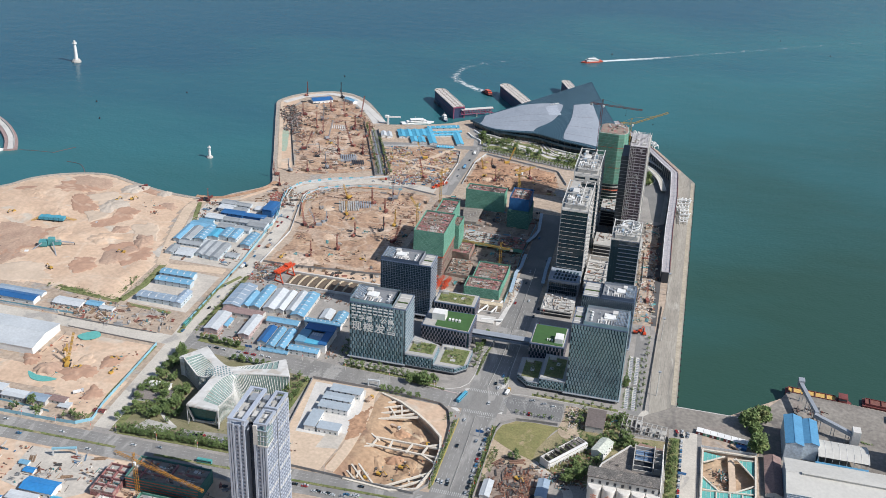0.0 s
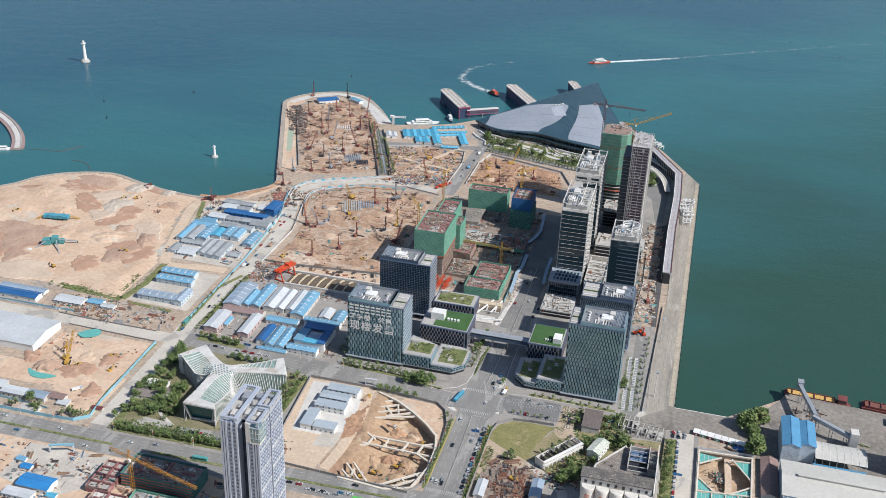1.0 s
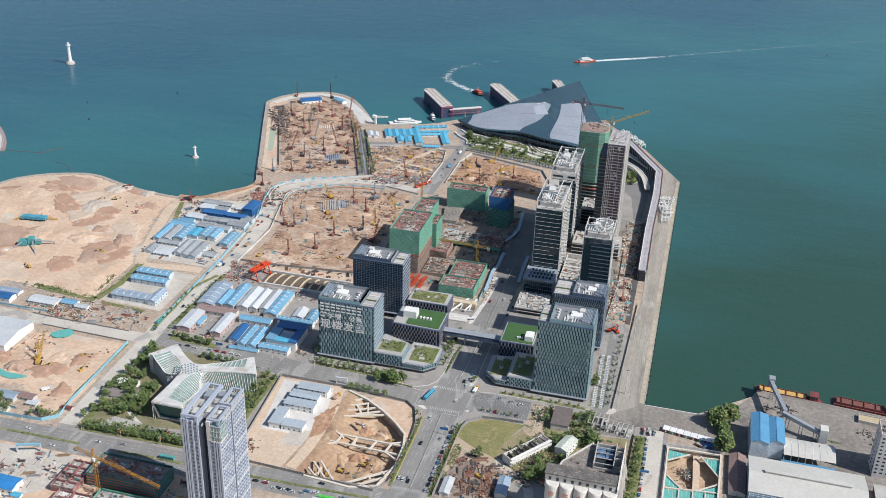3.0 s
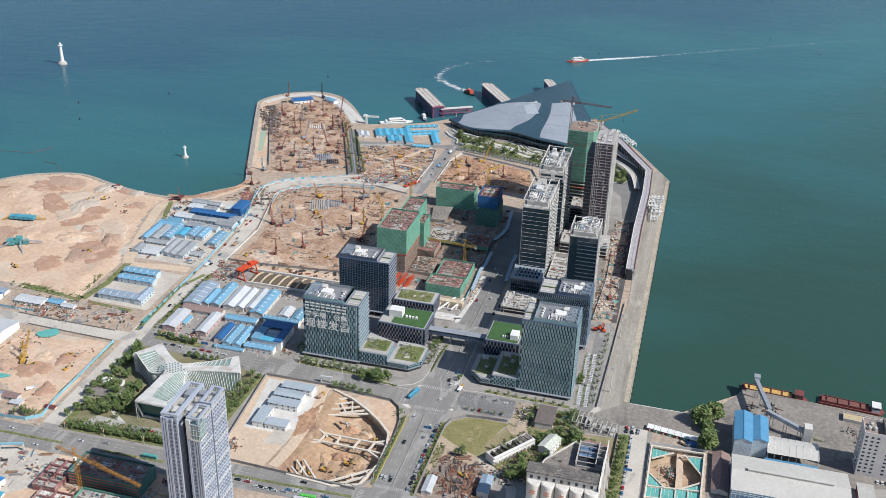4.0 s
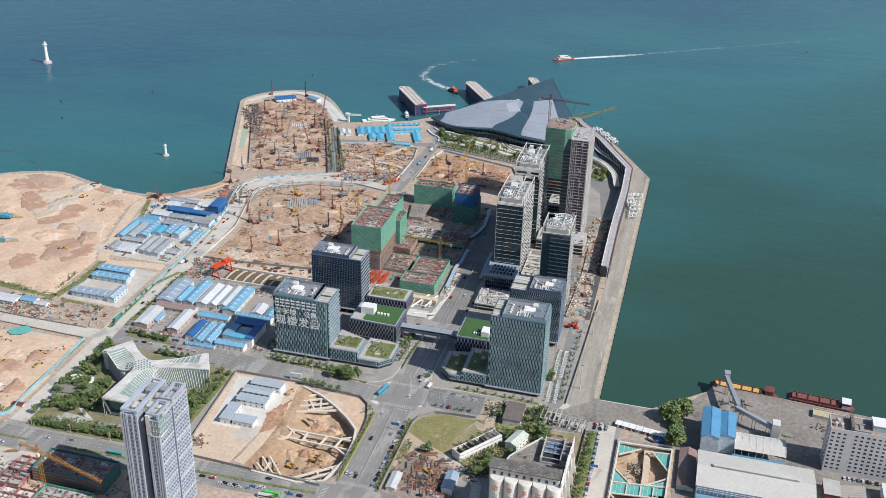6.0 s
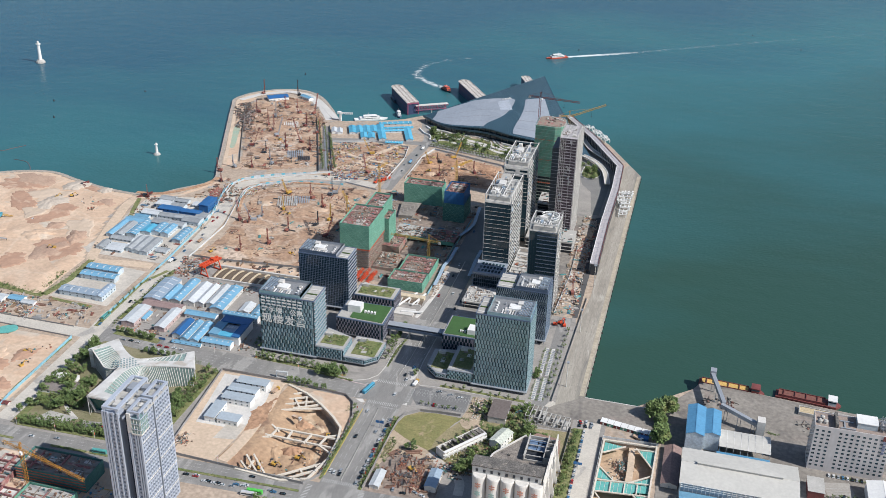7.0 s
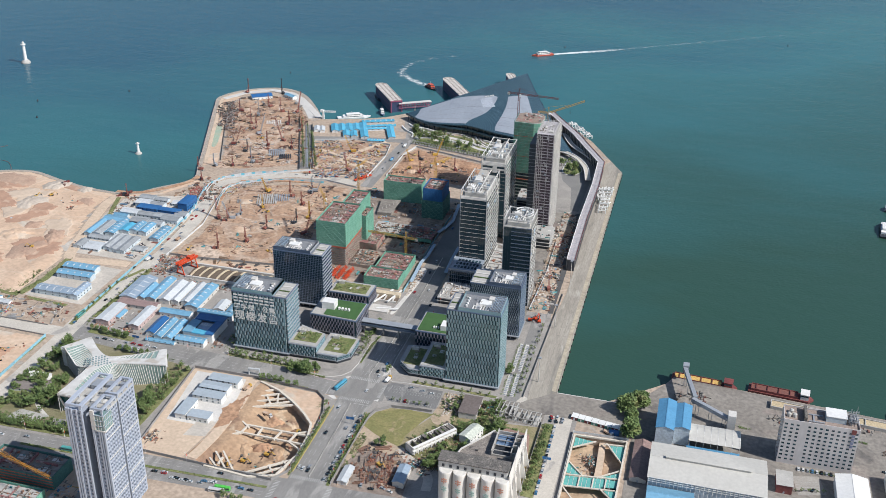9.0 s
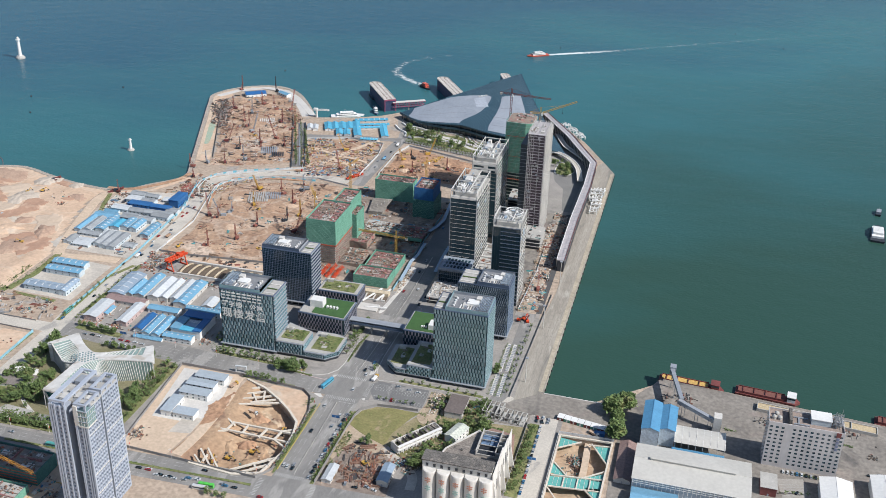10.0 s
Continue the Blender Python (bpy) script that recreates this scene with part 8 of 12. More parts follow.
# planting strips along the roads
for name, line, w in (("verge_1", [(-132.4, 578), (-132.2, 640), (-133.6, 662)], 2.2), ("verge_2", [(-101.2, 572), (-101.2, 650), (-100, 664)], 2.6), ("verge_17", [(-130.6, 730), (-130.8, 760), (-127.6, 777)], 1.4), ("verge_18", [(-186, 704.6), (-166, 703), (-152, 700.6)], 2.2), ("verge_3", [(-384, 575), (-384, 690)], 6), ("verge_4", [(-382, 571.5), (-272, 574.5)], 6), ("verge_5", [(-268, 578), (-266, 680)], 5),
                      ("verge_6", [(-245, 711.5), (-160, 707)], 4), ("verge_7", [(-80, 715.5), (-8, 713.5)], 3), ("verge_8", [(-380, 712), (-335, 709)], 7), ("verge_9", [(-402, 716), (-404, 800), (-392, 830)], 4), ("verge_10", [(-206, 684), (-160, 682)], 3), ("verge_11", [(-412, 575), (-411, 690)], 3), ("verge_12", [(-476, 828), (-474, 785), (-480, 752)], 7), ("verge_13", [(-480, 751), (-512, 754), (-545, 757)], 8), ("verge_14", [(-508, 978), (-499, 950), (-493, 932)], 5), ("verge_15", [(-388, 734), (-387, 780), (-386, 832)], 5), ("verge_16", [(-470, 748), (-425, 745)], 4)):
    sheet(name, strip(line, w), Z + 0.3, GRASS, "strip of grass and shrubs", "verge")
sheet("lawn", [(-98.8, 647), (-98.4, 657), (-95.6, 666.5), (-86, 675), (-72, 677), (-51, 676.5), (-55.5, 668.5), (-64.5, 644), (-64.8, 629), (-76.7, 634), (-88.6, 640)], Z + 0.22, surf("dry lawn", (0.255, 0.225, 0.095), (0.185, 0.18, 0.07), 0.95, 0, 0.09, 0.6, 0.9, 0.22, 0.1, third=(0.36, 0.28, 0.165), third_scale=0.06, third_cut=0.56, soft=0.14, fourth=(0.13, 0.145, 0.05), fourth_scale=0.05, fourth_cut=0.6), "dry yellowish lawn", "lawn")
sheet("ground_lot", [(-99, 648), (-95, 637), (-78, 631), (-62, 629), (-48, 600), (-46, 574), (-99, 572), (-99, 600)], Z + 0.1, GREYDIRT, "brown dirt lot", "ground")
sheet("ground_weeds", [(-50, 674), (-4, 676), (-4, 706), (-50, 708)], Z + 0.1, surf("weedy soil", (0.34, 0.27, 0.17), (0.17, 0.17, 0.07), 0.95, 0, 0.06, 0.7, 0.8, 0.25), "weedy waste ground", "ground")
sheet("ground_weeds_2", [(-66, 645), (-64, 626), (-44, 610), (36, 612), (40, 684), (-30, 677), (-50, 676)], Z + 0.08, bpy.data.materials["weedy soil"], "weedy waste ground", "ground")
WASTE = surf("tan waste earth", (0.47, 0.37, 0.27), (0.36, 0.28, 0.20), 0.95, 0, 0.08, 0.5, 0.9, 0.2, 0.2, third=(0.22, 0.21, 0.10), third_scale=0.08, third_cut=0.6, soft=0.12)
sheet("ground_waste_1", smooth([(-99, 646), (-90, 641), (-78, 636), (-64, 631), (-58, 624), (-62, 618), (-80, 620), (-92, 616), (-98.6, 600)], 5, True), Z + 0.16, WASTE, "tan trodden earth beside the lawn", "ground")
sheet("ground_waste_2", smooth([(-49, 706), (-38, 707), (-33, 690), (-34, 672), (-44, 664), (-52, 672), (-50, 690)], 5, True), Z + 0.17, WASTE, "tan trodden earth beside the hut", "ground")
sheet("path_drive", strip(smooth([(-64, 627), (-54, 618), (-42, 610), (-34, 600), (-32, 586)], 6), 7), Z + 0.2, LOTGREY, "dusty grey drive beside the silos", "path")
sheet("pavement_cabins", [(-250, 612), (-212, 612), (-208, 640), (-206, 680), (-258, 680)], Z + 0.14, PALECON, "pale concrete cabin yard", "pavement")
sheet("path_museum_1", strip(smooth([(-386, 600), (-366, 606), (-352, 596), (-340, 588)], 6), 3), Z + 0.2, PALECON, "pale park path", "path")
sheet("path_museum_2", [(-372, 578), (-346, 580), (-340, 590), (-366, 592)], Z + 0.21, CONCRETE, "grey park plaza", "pavement")
sheet("path_museum_3", [(-332, 579), (-282, 582), (-280, 590), (-300, 592), (-334, 588)], Z + 0.21, ASPHALT, "museum car park", "pavement")
for k, (x, y0, y1) in enumerate(((-2.5, 718, 750), (-3, 754, 800), (3.5, 718, 752), (2.5, 756, 800))):
    sheet("path_promenade_%d" % (k + 1), strip([(x, y0), (x - 1.2, y1)], 3.0), Z + 0.3, PALECON, "pale paved strip between hedges", "path")
    bm = bmesh.new()
    for q in range(int((y1 - y0) / 2.6)):
        yy = y0 + 0.6 + q * 2.6
        bm_box(bm, x - 1.3, x + 0.9, yy, yy + 1.1, Z + 0.3, Z + 0.75)
    tagged(new("bench_row", mesh_of("bench_row", bm, GREY)), "low grey stone benches in a row", "bench", kind="stuff")
sheet("verge_dock", [(34, 600), (43, 600), (43, 690), (36, 690)], Z + 0.25, GRASS, "strip of grass and shrubs", "verge")
for k, line in enumerate(([(-151, 702), (-140, 707.5), (-134, 716), (-132.2, 729), (-132.3, 762), (-129, 777), (-127, 803)], [(-250, 712), (-182, 706), (-166, 704.3), (-151, 702)], [(-102.5, 800), (-103.5, 745), (-102.5, 727), (-99.5, 714), (-96, 711), (-87, 712.5), (-3, 713)], [(-130.9, 580), (-130.9, 666)], [(-102.6, 580), (-102.6, 664)])):
    sheet("kerb_%d" % (k + 1), strip(line, 0.5), Z + 0.26, YMARK if k > 2 else PALECON, "pale kerb along the pavement", "kerb")
for k, line in enumerate(([(-329.5, 1124), (-387, 1270)], [(-345, 1120), (-403, 1266)], [(-337, 1126), (-394, 1268)])):
    sheet("kerb_palms_%d" % (k + 1), strip(line, (1.2, 1.2, 1.6)[k]), Z + (1.6, 1.6, 0.5)[k], DARK if k < 2 else GREY, "dark fence along the palm road" if k < 2 else "low grey median of the palm road", "fence", 1.6)
# terminal forecourt park
for k, (line, w) in enumerate((([(-256, 1316), (-226, 1312), (-200, 1296), (-169, 1296)], 2.2), ([(-248, 1306), (-230, 1298), (-209, 1297), (-192, 1288)], 1.6), ([(-164, 1292), (-155, 1274), (-140, 1259), (-122, 1256)], 2.2), ([(-158, 1288), (-148, 1272), (-134, 1264), (-118, 1264)], 1.4), ([(-197, 1302), (-176, 1288), (-163, 1278), (-160, 1262)], 1.6))):
    sheet("trim_terrace_%d" % (k + 1), strip(smooth(line, 7), w), Z + 1.1 + 0.01 * k, PALECON, "curved pale terrace wall", "wall", 1.0)
for k, poly in enumerate(([(-257, 1308), (-236, 1296), (-203, 1288), (-174, 1286), (-150, 1277), (-148, 1236), (-185, 1244), (-238, 1256)], [(-146, 1276), (-112, 1266), (-102, 1250), (-104, 1226), (-146, 1236)])):
    sheet("park_%d" % (k + 1), poly, Z + 0.3, GRASS, "planted forecourt lawn", "lawn")
for k, (line, w) in enumerate(((smooth([(-250, 1303), (-222, 1284), (-185, 1276), (-150, 1262), (-112, 1256)], 6), 4), (smooth([(-240, 1262), (-222, 1270), (-205, 1262), (-172, 1266), (-150, 1250), (-120, 1244)], 6), 3), (smooth([(-205, 1286), (-196, 1272), (-180, 1262), (-176, 1246)], 6), 3), (smooth([(-140, 1270), (-118, 1262), (-104, 1246), (-104, 1230)], 6), 4), (smooth([(-236, 1294), (-232, 1280), (-238, 1268), (-232, 1258)], 6), 2.6))):
    sheet("path_%d" % (k + 1), strip(line, w * 1.7), Z + 0.36 + 0.01 * k, PALECON, "pale curved forecourt path", "path")
for k, line in enumerate((smooth([(-268, 1300), (-258, 1286), (-246, 1276), (-243, 1262)], 6), smooth([(-262, 1312), (-250, 1300), (-236, 1300), (-222, 1294)], 6), smooth([(-150, 1280), (-128, 1272), (-110, 1268), (-92, 1256)], 6))):
    sheet("kerb_wall_%d" % (k + 1), strip(line, 1.4), Z + 2.2, WHITE, "low white curved forecourt wall", "kerb", 2.2)

# ---- trees ----
def tree_kind(height, spread, n, seed, name, label, tall=False):
    rnd = random.Random(seed)
    t = thing(name, label, "tree", (0, 0, -60))
    bm = bmesh.new()
    bm_tube(bm, [(0, 0, 0, 0.2), (0.1, 0, height * 0.3, 0.15), (0, 0.1, height * 0.62, 0.07)], 6)
    for k in range(4):
        a = k * 1.6 + rnd.random()
        bm_beam(bm, (0.05, 0.03, height * (0.3 + 0.05 * k)), (spread * 0.55 * math.cos(a), spread * 0.55 * math.sin(a), height * (0.55 + 0.06 * k)), 0.12)
    part("trunk", bm, BARK, t)
    bm = bmesh.new()
    for k in range(n):
        a, r = rnd.uniform(0, 2 * math.pi), spread * math.sqrt(rnd.random()) * 0.85
        zf = rnd.uniform(0.38, 0.95)
        r *= 1.1 - 0.75 * max(0, zf - 0.5)
        clump(bm, (r * math.cos(a), r * math.sin(a), height * zf), spread * rnd.uniform(0.2, 0.42), rnd, 30)
    part("crown", bm, LEAF, t)
    return t


kinds = [tree_kind(6.0, 2.3, 22, 1, "tree", "leafy green broadleaf tree"), tree_kind(7.5, 2.9, 28, 2, "tree", "full dark green broadleaf tree"), tree_kind(4.2, 1.7, 11, 3, "tree", "small young street tree")]
big_tree = tree_kind(17, 8.5, 190, 4, "tree", "large old dark green tree on the quay")
rt = random.Random(5)
planted = []


young = []


def plant(k, x, y, s=1.0, z=Z + 0.1):
    src = kinds[k] if k < 3 else big_tree
    m = pose(x, y, z, 0, 0, rt.uniform(0, 360))
    if k == 2:
        young.append(m @ Matrix.Diagonal((s, s, s, 1)))
        return
    src.scale = (s, s, s * rt.uniform(0.85, 1.15))
    ob = copy_thing(src, m)
    planted.append(ob)


def row(k, a, b, n, jitter=0.6, s=1.0):
    for i in range(n):
        f = (i + 0.5) / n
        plant(k, a[0] + (b[0] - a[0]) * f + rt.uniform(-jitter, jitter), a[1] + (b[1] - a[1]) * f + rt.uniform(-jitter, jitter), s * rt.uniform(0.8, 1.2))


def scrub(label, poly, n, seed, big=1.1):
    """Weeds and low bushes of uneven size, thicker in places."""
    r = random.Random(seed)
    xs, ys = [p[0] for p in poly], [p[1] for p in poly]
    bm, k = bmesh.new(), 0
    while k < n:
        x, y = r.uniform(min(xs), max(xs)), r.uniform(min(ys), max(ys))
        if not inside(x, y, poly) or noise.noise((x / 9, y / 9, seed)) < -0.12:
            continue
        q = r.uniform(0.35, 1.0) ** 1.6 * big
        clump(bm, (x, y, Z + 0.15 + q * 0.4), q, r, 7 if q < 0.6 else 14)
        k += 1
    tagged(new("scrub", mesh_of("scrub", bm, WEED)), label, "weeds", kind="stuff")


WEED = surf("mixed weeds", (0.17, 0.21, 0.075), (0.095, 0.14, 0.045), 0.8, 0, 0.12, 1.5, 0.9, 0.25, island=0.5, third=(0.30, 0.27, 0.13), third_scale=0.08, third_cut=0.56, soft=0.12)


def grove(poly, n, ks=(0, 1)):
    xs, ys = [p[0] for p in poly], [p[1] for p in poly]
    k = 0
    while k < n:
        x, y = rt.uniform(min(xs), max(xs)), rt.uniform(min(ys), max(ys))
        if inside(x, y, poly):
            k2 = rt.choice(ks)
            plant(k2, x, y, rt.uniform(0.95, 1.45) * (1.35 if k2 == 2 else 1))
            k += 1


row(0, (-380, 571.5), (-272, 575), 26, 0.4, 0.95)
row(2, (-380, 573), (-272, 576.5), 44, 0.5, 1.5)
row(2, (-378, 577), (-290, 580), 16, 1.2, 1.6)
grove([(-384, 640), (-356, 640), (-340, 598), (-348, 592), (-384, 592)], 22, (2,))
grove([(-386, 690), (-370, 690), (-366, 645), (-386, 645)], 22, (2,))
grove([(-272, 684), (-264, 660), (-268, 585), (-290, 582), (-278, 650)], 30, (2,))
row(1, (-386, 580), (-384, 690), 12, 2.0, 1.0)
grove([(-380, 590), (-345, 592), (-346, 612), (-378, 608)], 16)
grove([(-384, 650), (-372, 640), (-372, 680), (-384, 690)], 8)
grove([(-362, 640), (-352, 640), (-346, 606), (-338, 600), (-350, 596), (-362, 618)], 14)
grove([(-374, 640), (-360, 612), (-346, 600), (-360, 600), (-378, 625)], 12)
grove([(-272, 684), (-266, 660), (-271, 590), (-300, 584), (-300, 592), (-276, 650)], 18)
row(0, (-268, 580), (-266, 680), 14, 1.0)
row(2, (-132.4, 580), (-132.4, 660), 16, 0.3)
row(2, (-101.2, 574), (-101.2, 660), 20, 0.3)
row(2, (-104, 722), (-104.5, 729), 3, 0.4, 1.1)
row(2, (-90, 686), (-56, 686), 6, 0.4, 0.9)
row(2, (-130, 732), (-128, 775), 8, 0.3, 0.8)
grove([(-184, 706), (-160, 704), (-158, 700), (-184, 701)], 9, (1,))
row(0, (-204, 684), (-168, 682), 6, 1.2, 1.15)
row(2, (-245, 711.5), (-172, 708), 14, 0.8, 1.5)
row(2, (-244, 717), (-176, 714), 10, 1.5, 1.2)
row(2, (-246, 722), (-247, 800), 12, 0.8, 1.4)
row(2, (-135, 738), (-134, 800), 9, 0.8, 1.2)
row(1, (-178, 711), (-158, 709), 4, 1.0)
row(0, (-139, 762), (-134, 796), 9, 1.5)
row(2, (-80, 715.5), (-10, 713.5), 9, 0.6)
row(1, (-380, 713), (-338, 710), 10, 1.8, 0.8)
row(2, (-402, 720), (-402, 800), 8, 1.0)
row(2, (-340, 1122), (-408, 1285), 30, 0.5, 1.15)
row(2, (-326, 1128), (-376, 1240), 22, 0.5, 1.15)
row(2, (-333, 1124), (-394, 1270), 26, 0.4, 0.8)
row(0, (-6, 748), (-5, 756), 4, 1.2, 1.1)
row(1, (-340, 690), (-290, 688), 9, 1.4, 0.8)
row(2, (9, 720), (9, 840), 12, 0.4)
grove([(-250, 1296), (-215, 1276), (-180, 1264), (-150, 1250), (-190, 1247), (-240, 1263)], 28)
row(2, (-230, 1250), (-108, 1225), 30, 0.5, 1.3)
row(2, (-238, 1243), (-110, 1216), 30, 0.5, 1.2)
grove([(-252, 1306), (-205, 1288), (-172, 1284), (-150, 1272), (-150, 1242), (-190, 1248), (-238, 1260)], 26, (2,))
grove([(-144, 1270), (-112, 1262), (-106, 1232), (-144, 1240)], 16, (2,))
row(2, (-388, 740), (-387, 828), 9, 1.5, 1.1)
row(2, (-250, 722), (-252, 800), 8, 1.5, 1.3)
grove([(-138, 1254), (-112, 1246), (-106, 1230), (-138, 1238)], 8, (0,))
grove([(-36, 1245), (-14, 1230), (-10, 1196), (-26, 1190), (-38, 1215)], 12, (0, 1))
grove([(-16, 704), (2, 704), (2, 668), (-14, 672)], 22, (2,))
grove([(-46, 690), (-34, 706), (-34, 676)], 6, (2,))
grove([(-34, 668), (4, 674), (10, 664), (-30, 655)], 22, (2,))
grove([(-30, 650), (-12, 640), (-24, 606), (-44, 612)], 18, (2,))
grove([(-60, 640), (-36, 664), (-30, 660), (-50, 632)], 6, (2,))
grove([(-26, 668), (-4, 672), (30, 676), (28, 664), (0, 660)], 10)
grove([(-44, 612), (-26, 640), (-22, 622), (-30, 606)], 8)
row(0, (38, 604), (39, 686), 16, 1.2, 0.75)
scrub("weeds and bushes on the waste ground", [(-20, 703), (2, 706), (8, 674), (-8, 660), (-17, 680)], 420, 61, 1.6)
scrub("weeds round the ruins", [(-50, 645), (-40, 658), (-14, 668), (-10, 656), (-30, 626), (-44, 624)], 360, 62, 1.5)
scrub("weeds along the lot fence", [(-98.5, 640), (-92, 634), (-93, 600), (-98.5, 580)], 220, 63, 1.1)
scrub("tufts of grass on the dry lawn", [(-97, 648), (-94, 664), (-86, 673), (-58, 674), (-66, 640), (-78, 637)], 240, 64, 0.55)
scrub("weeds beside the hut", [(-48, 704), (-32, 706), (-33, 676), (-50, 676)], 160, 65, 1.2)
scrub("garden hedges beside the silos", [(33, 602), (42, 602), (42, 688), (34, 688)], 420, 66, 1.3)
scrub("weeds along the sand's edge", [(-512, 790), (-486, 800), (-484, 752), (-560, 754), (-560, 760), (-508, 762)], 420, 67, 1.5)
scrub("weeds between road and workshops", [(-391.5, 718), (-387, 718), (-385, 826), (-388, 826)], 150, 68, 1.2)
grove([(-84, 640), (-70, 634), (-74, 622), (-88, 630)], 3, (0,))
row(2, (221, 660), (246, 664), 5, 0.8, 0.8)
grove([(276, 655), (288, 655), (288, 630), (276, 630)], 6, (1,))
grove([(-480, 582), (-444, 581), (-446, 568), (-480, 568)], 8, (2,))
grove([(-430, 576), (-406, 584), (-406, 572), (-430, 570)], 6, (2,))
plant(1, -461, 582, 1.3)
row(0, (-150, 540), (-170, 541), 3, 1.0)
for x, y, s in ((96, 724, 0.9), (106, 733, 0.8), (101, 714, 0.6), (103, 691, 0.85)):
    plant(3, x, y, s)
for c in list(kinds[2].children):
    joined("young_%s" % ("trunks" if "trunk" in c.name else "crowns"), c.data, young, None, "stuff", "small young street trees in rows").parent = None
for k in kinds + [big_tree]:
    for c in list(k.children):
        bpy.data.objects.remove(c)
    bpy.data.objects.remove(k)
# low scrub along banks and verges
bm = bmesh.new()
rs = random.Random(11)

for a, b, w, n in (((-384, 578), (-384, 690), 3, 60), ((-245, 711), (-160, 707), 1.5, 50), ((-132.3, 574), (-132.6, 660), 0.8, 90), ((-101.2, 574), (-101, 662), 0.9, 90), ((-138, 672), (-141, 660), 2.5, 50), ((-184, 704), (-152, 701), 0.8, 50), ((-130.5, 731), (-128, 776), 0.5, 40), ((-402, 716), (-402, 830), 2, 50), ((-500, 752), (-560, 757), 6, 40), ((-480, 760), (-474, 815), 3, 40), ((34, 604), (42, 688), 3, 60), ((-46, 676), (-6, 704), 9, 160), ((-30, 640), (-10, 668), 8, 110), ((-24, 664), (30, 672), 6, 60)) + (((-378, 590), (-300, 590), 8, 70), ((-272, 590), (-270, 680), 4, 50), ((-5, 718), (-6, 800), 0.7, 120), ((0.6, 718), (-0.6, 800), 0.7, 120), ((6, 718), (5, 800), 0.6, 110), ((178, 729), (192, 726.5), 0.8, 40), ((230, 686.5), (257, 686), 0.8, 60), ((272, 735), (280, 733), 0.8, 30), ((-345, 692), (-285, 688), 2.0, 120), ((-230, 1280), (-150, 1255), 8, 80), ((-700, 552), (-470, 552), 0.6, 90), ((-465, 552), (-372, 553), 0.6, 60), ((-335, 554), (-142, 558), 0.6, 110), ((-411, 578), (-410, 688), 1.2, 40), ((-476, 828), (-480, 752), 4, 90), ((-480, 751), (-545, 757), 4, 80), ((-508, 978), (-493, 932), 2.5, 50)) + (((-388, 734), (-386, 832), 2.5, 70), ((-470, 748), (-425, 745), 2, 30), ((-250, 1310), (-165, 1290), 10, 120), ((-240, 1262), (-150, 1240), 6, 140), ((-30, 1236), (-14, 1206), 7, 60), ((-250, 715), (-262, 826), 3, 60), ((-190, 1248), (-110, 1232), 3, 60)):
    for k in range(n):
        f = rs.random()
        r = rs.uniform(0.4, 1.1)
        clump(bm, (a[0] + (b[0] - a[0]) * f + rs.uniform(-w, w), a[1] + (b[1] - a[1]) * f + rs.uniform(-w, w), Z + 0.3 + r * 0.4), r, rs, 7)
tagged(new("scrub", mesh_of("scrub", bm, LEAF)), "low green scrub along verges", "shrub", kind="stuff")

# ---- vehicles ----
def car_kind(paint, label, L=4.5, W=1.85, h=1.45, name="car", cat="car"):
    t = thing(name, label, cat, (0, 0, -60))
    bm = bmesh.new()
    hl, hw = L / 2, W / 2
    prof = [(-hl, 0.35), (hl, 0.35), (hl, 0.75), (hl * 0.62, 0.92), (-hl * 0.8, 0.95), (-hl, 0.8)]
    a = [bm.verts.new((x, -hw, z)) for x, z in prof]
    b = [bm.verts.new((x, hw, z)) for x, z in prof]
    bm.faces.new(a)
    bm.faces.new(b[::-1])
    for i in range(len(prof)):
        bm.faces.new((a[i], a[(i + 1) % len(prof)], b[(i + 1) % len(prof)], b[i]))
    part("body", bm, paint, t)
    bm = bmesh.new()
    lo = [bm.verts.new(c) for c in ((-hl * 0.78, -hw * 0.95, 0.9), (hl * 0.5, -hw * 0.95, 0.9), (hl * 0.5, hw * 0.95, 0.9), (-hl * 0.78, hw * 0.95, 0.9))]
    hi = [bm.verts.new(c) for c in ((-hl * 0.55, -hw * 0.78, h - 0.05), (hl * 0.15, -hw * 0.78, h - 0.05), (hl * 0.15, hw * 0.78, h - 0.05), (-hl * 0.55, hw * 0.78, h - 0.05))]
    bm.faces.new(hi)
    for i in range(4):
        bm.faces.new((lo[i], lo[(i + 1) % 4], hi[(i + 1) % 4], hi[i]))
    part("glasshouse", bm, GLASS, t)
    part("roof", box(-hl * 0.55, hl * 0.15, -hw * 0.78, hw * 0.78, h - 0.05, h), paint, t)
    for x in (-hl * 0.62, hl * 0.62):
        bm = bmesh.new()
        v = []
        for s in (-hw, hw):
            v.append([bm.verts.new((x + 0.33 * math.cos(q * math.pi / 4), s, 0.33 + 0.33 * math.sin(q * math.pi / 4))) for q in range(8)])
        for q in range(8):
            bm.faces.new((v[0][q], v[0][(q + 1) % 8], v[1][(q + 1) % 8], v[1][q]))
        bm.faces.new(v[0])
        bm.faces.new(v[1][::-1])
        part("wheel_pair", bm, TYRE, t)
    return t


cars = [car_kind(m, l) for m, l in zip(CARPAINT, ("white saloon car with dark windows", "black saloon car with dark windows", "silver saloon car with dark windows", "blue saloon car with dark windows", "red saloon car with dark windows"))]
rc = random.Random(21)


def park(x, y, rz, k=None):
    copy_thing(cars[rc.choice((0, 0, 0, 1, 1, 2, 2, 3, 4)) if k is None else k], pose(x, y, Z + 0.08, 0, 0, rz + rc.uniform(-2, 2)))


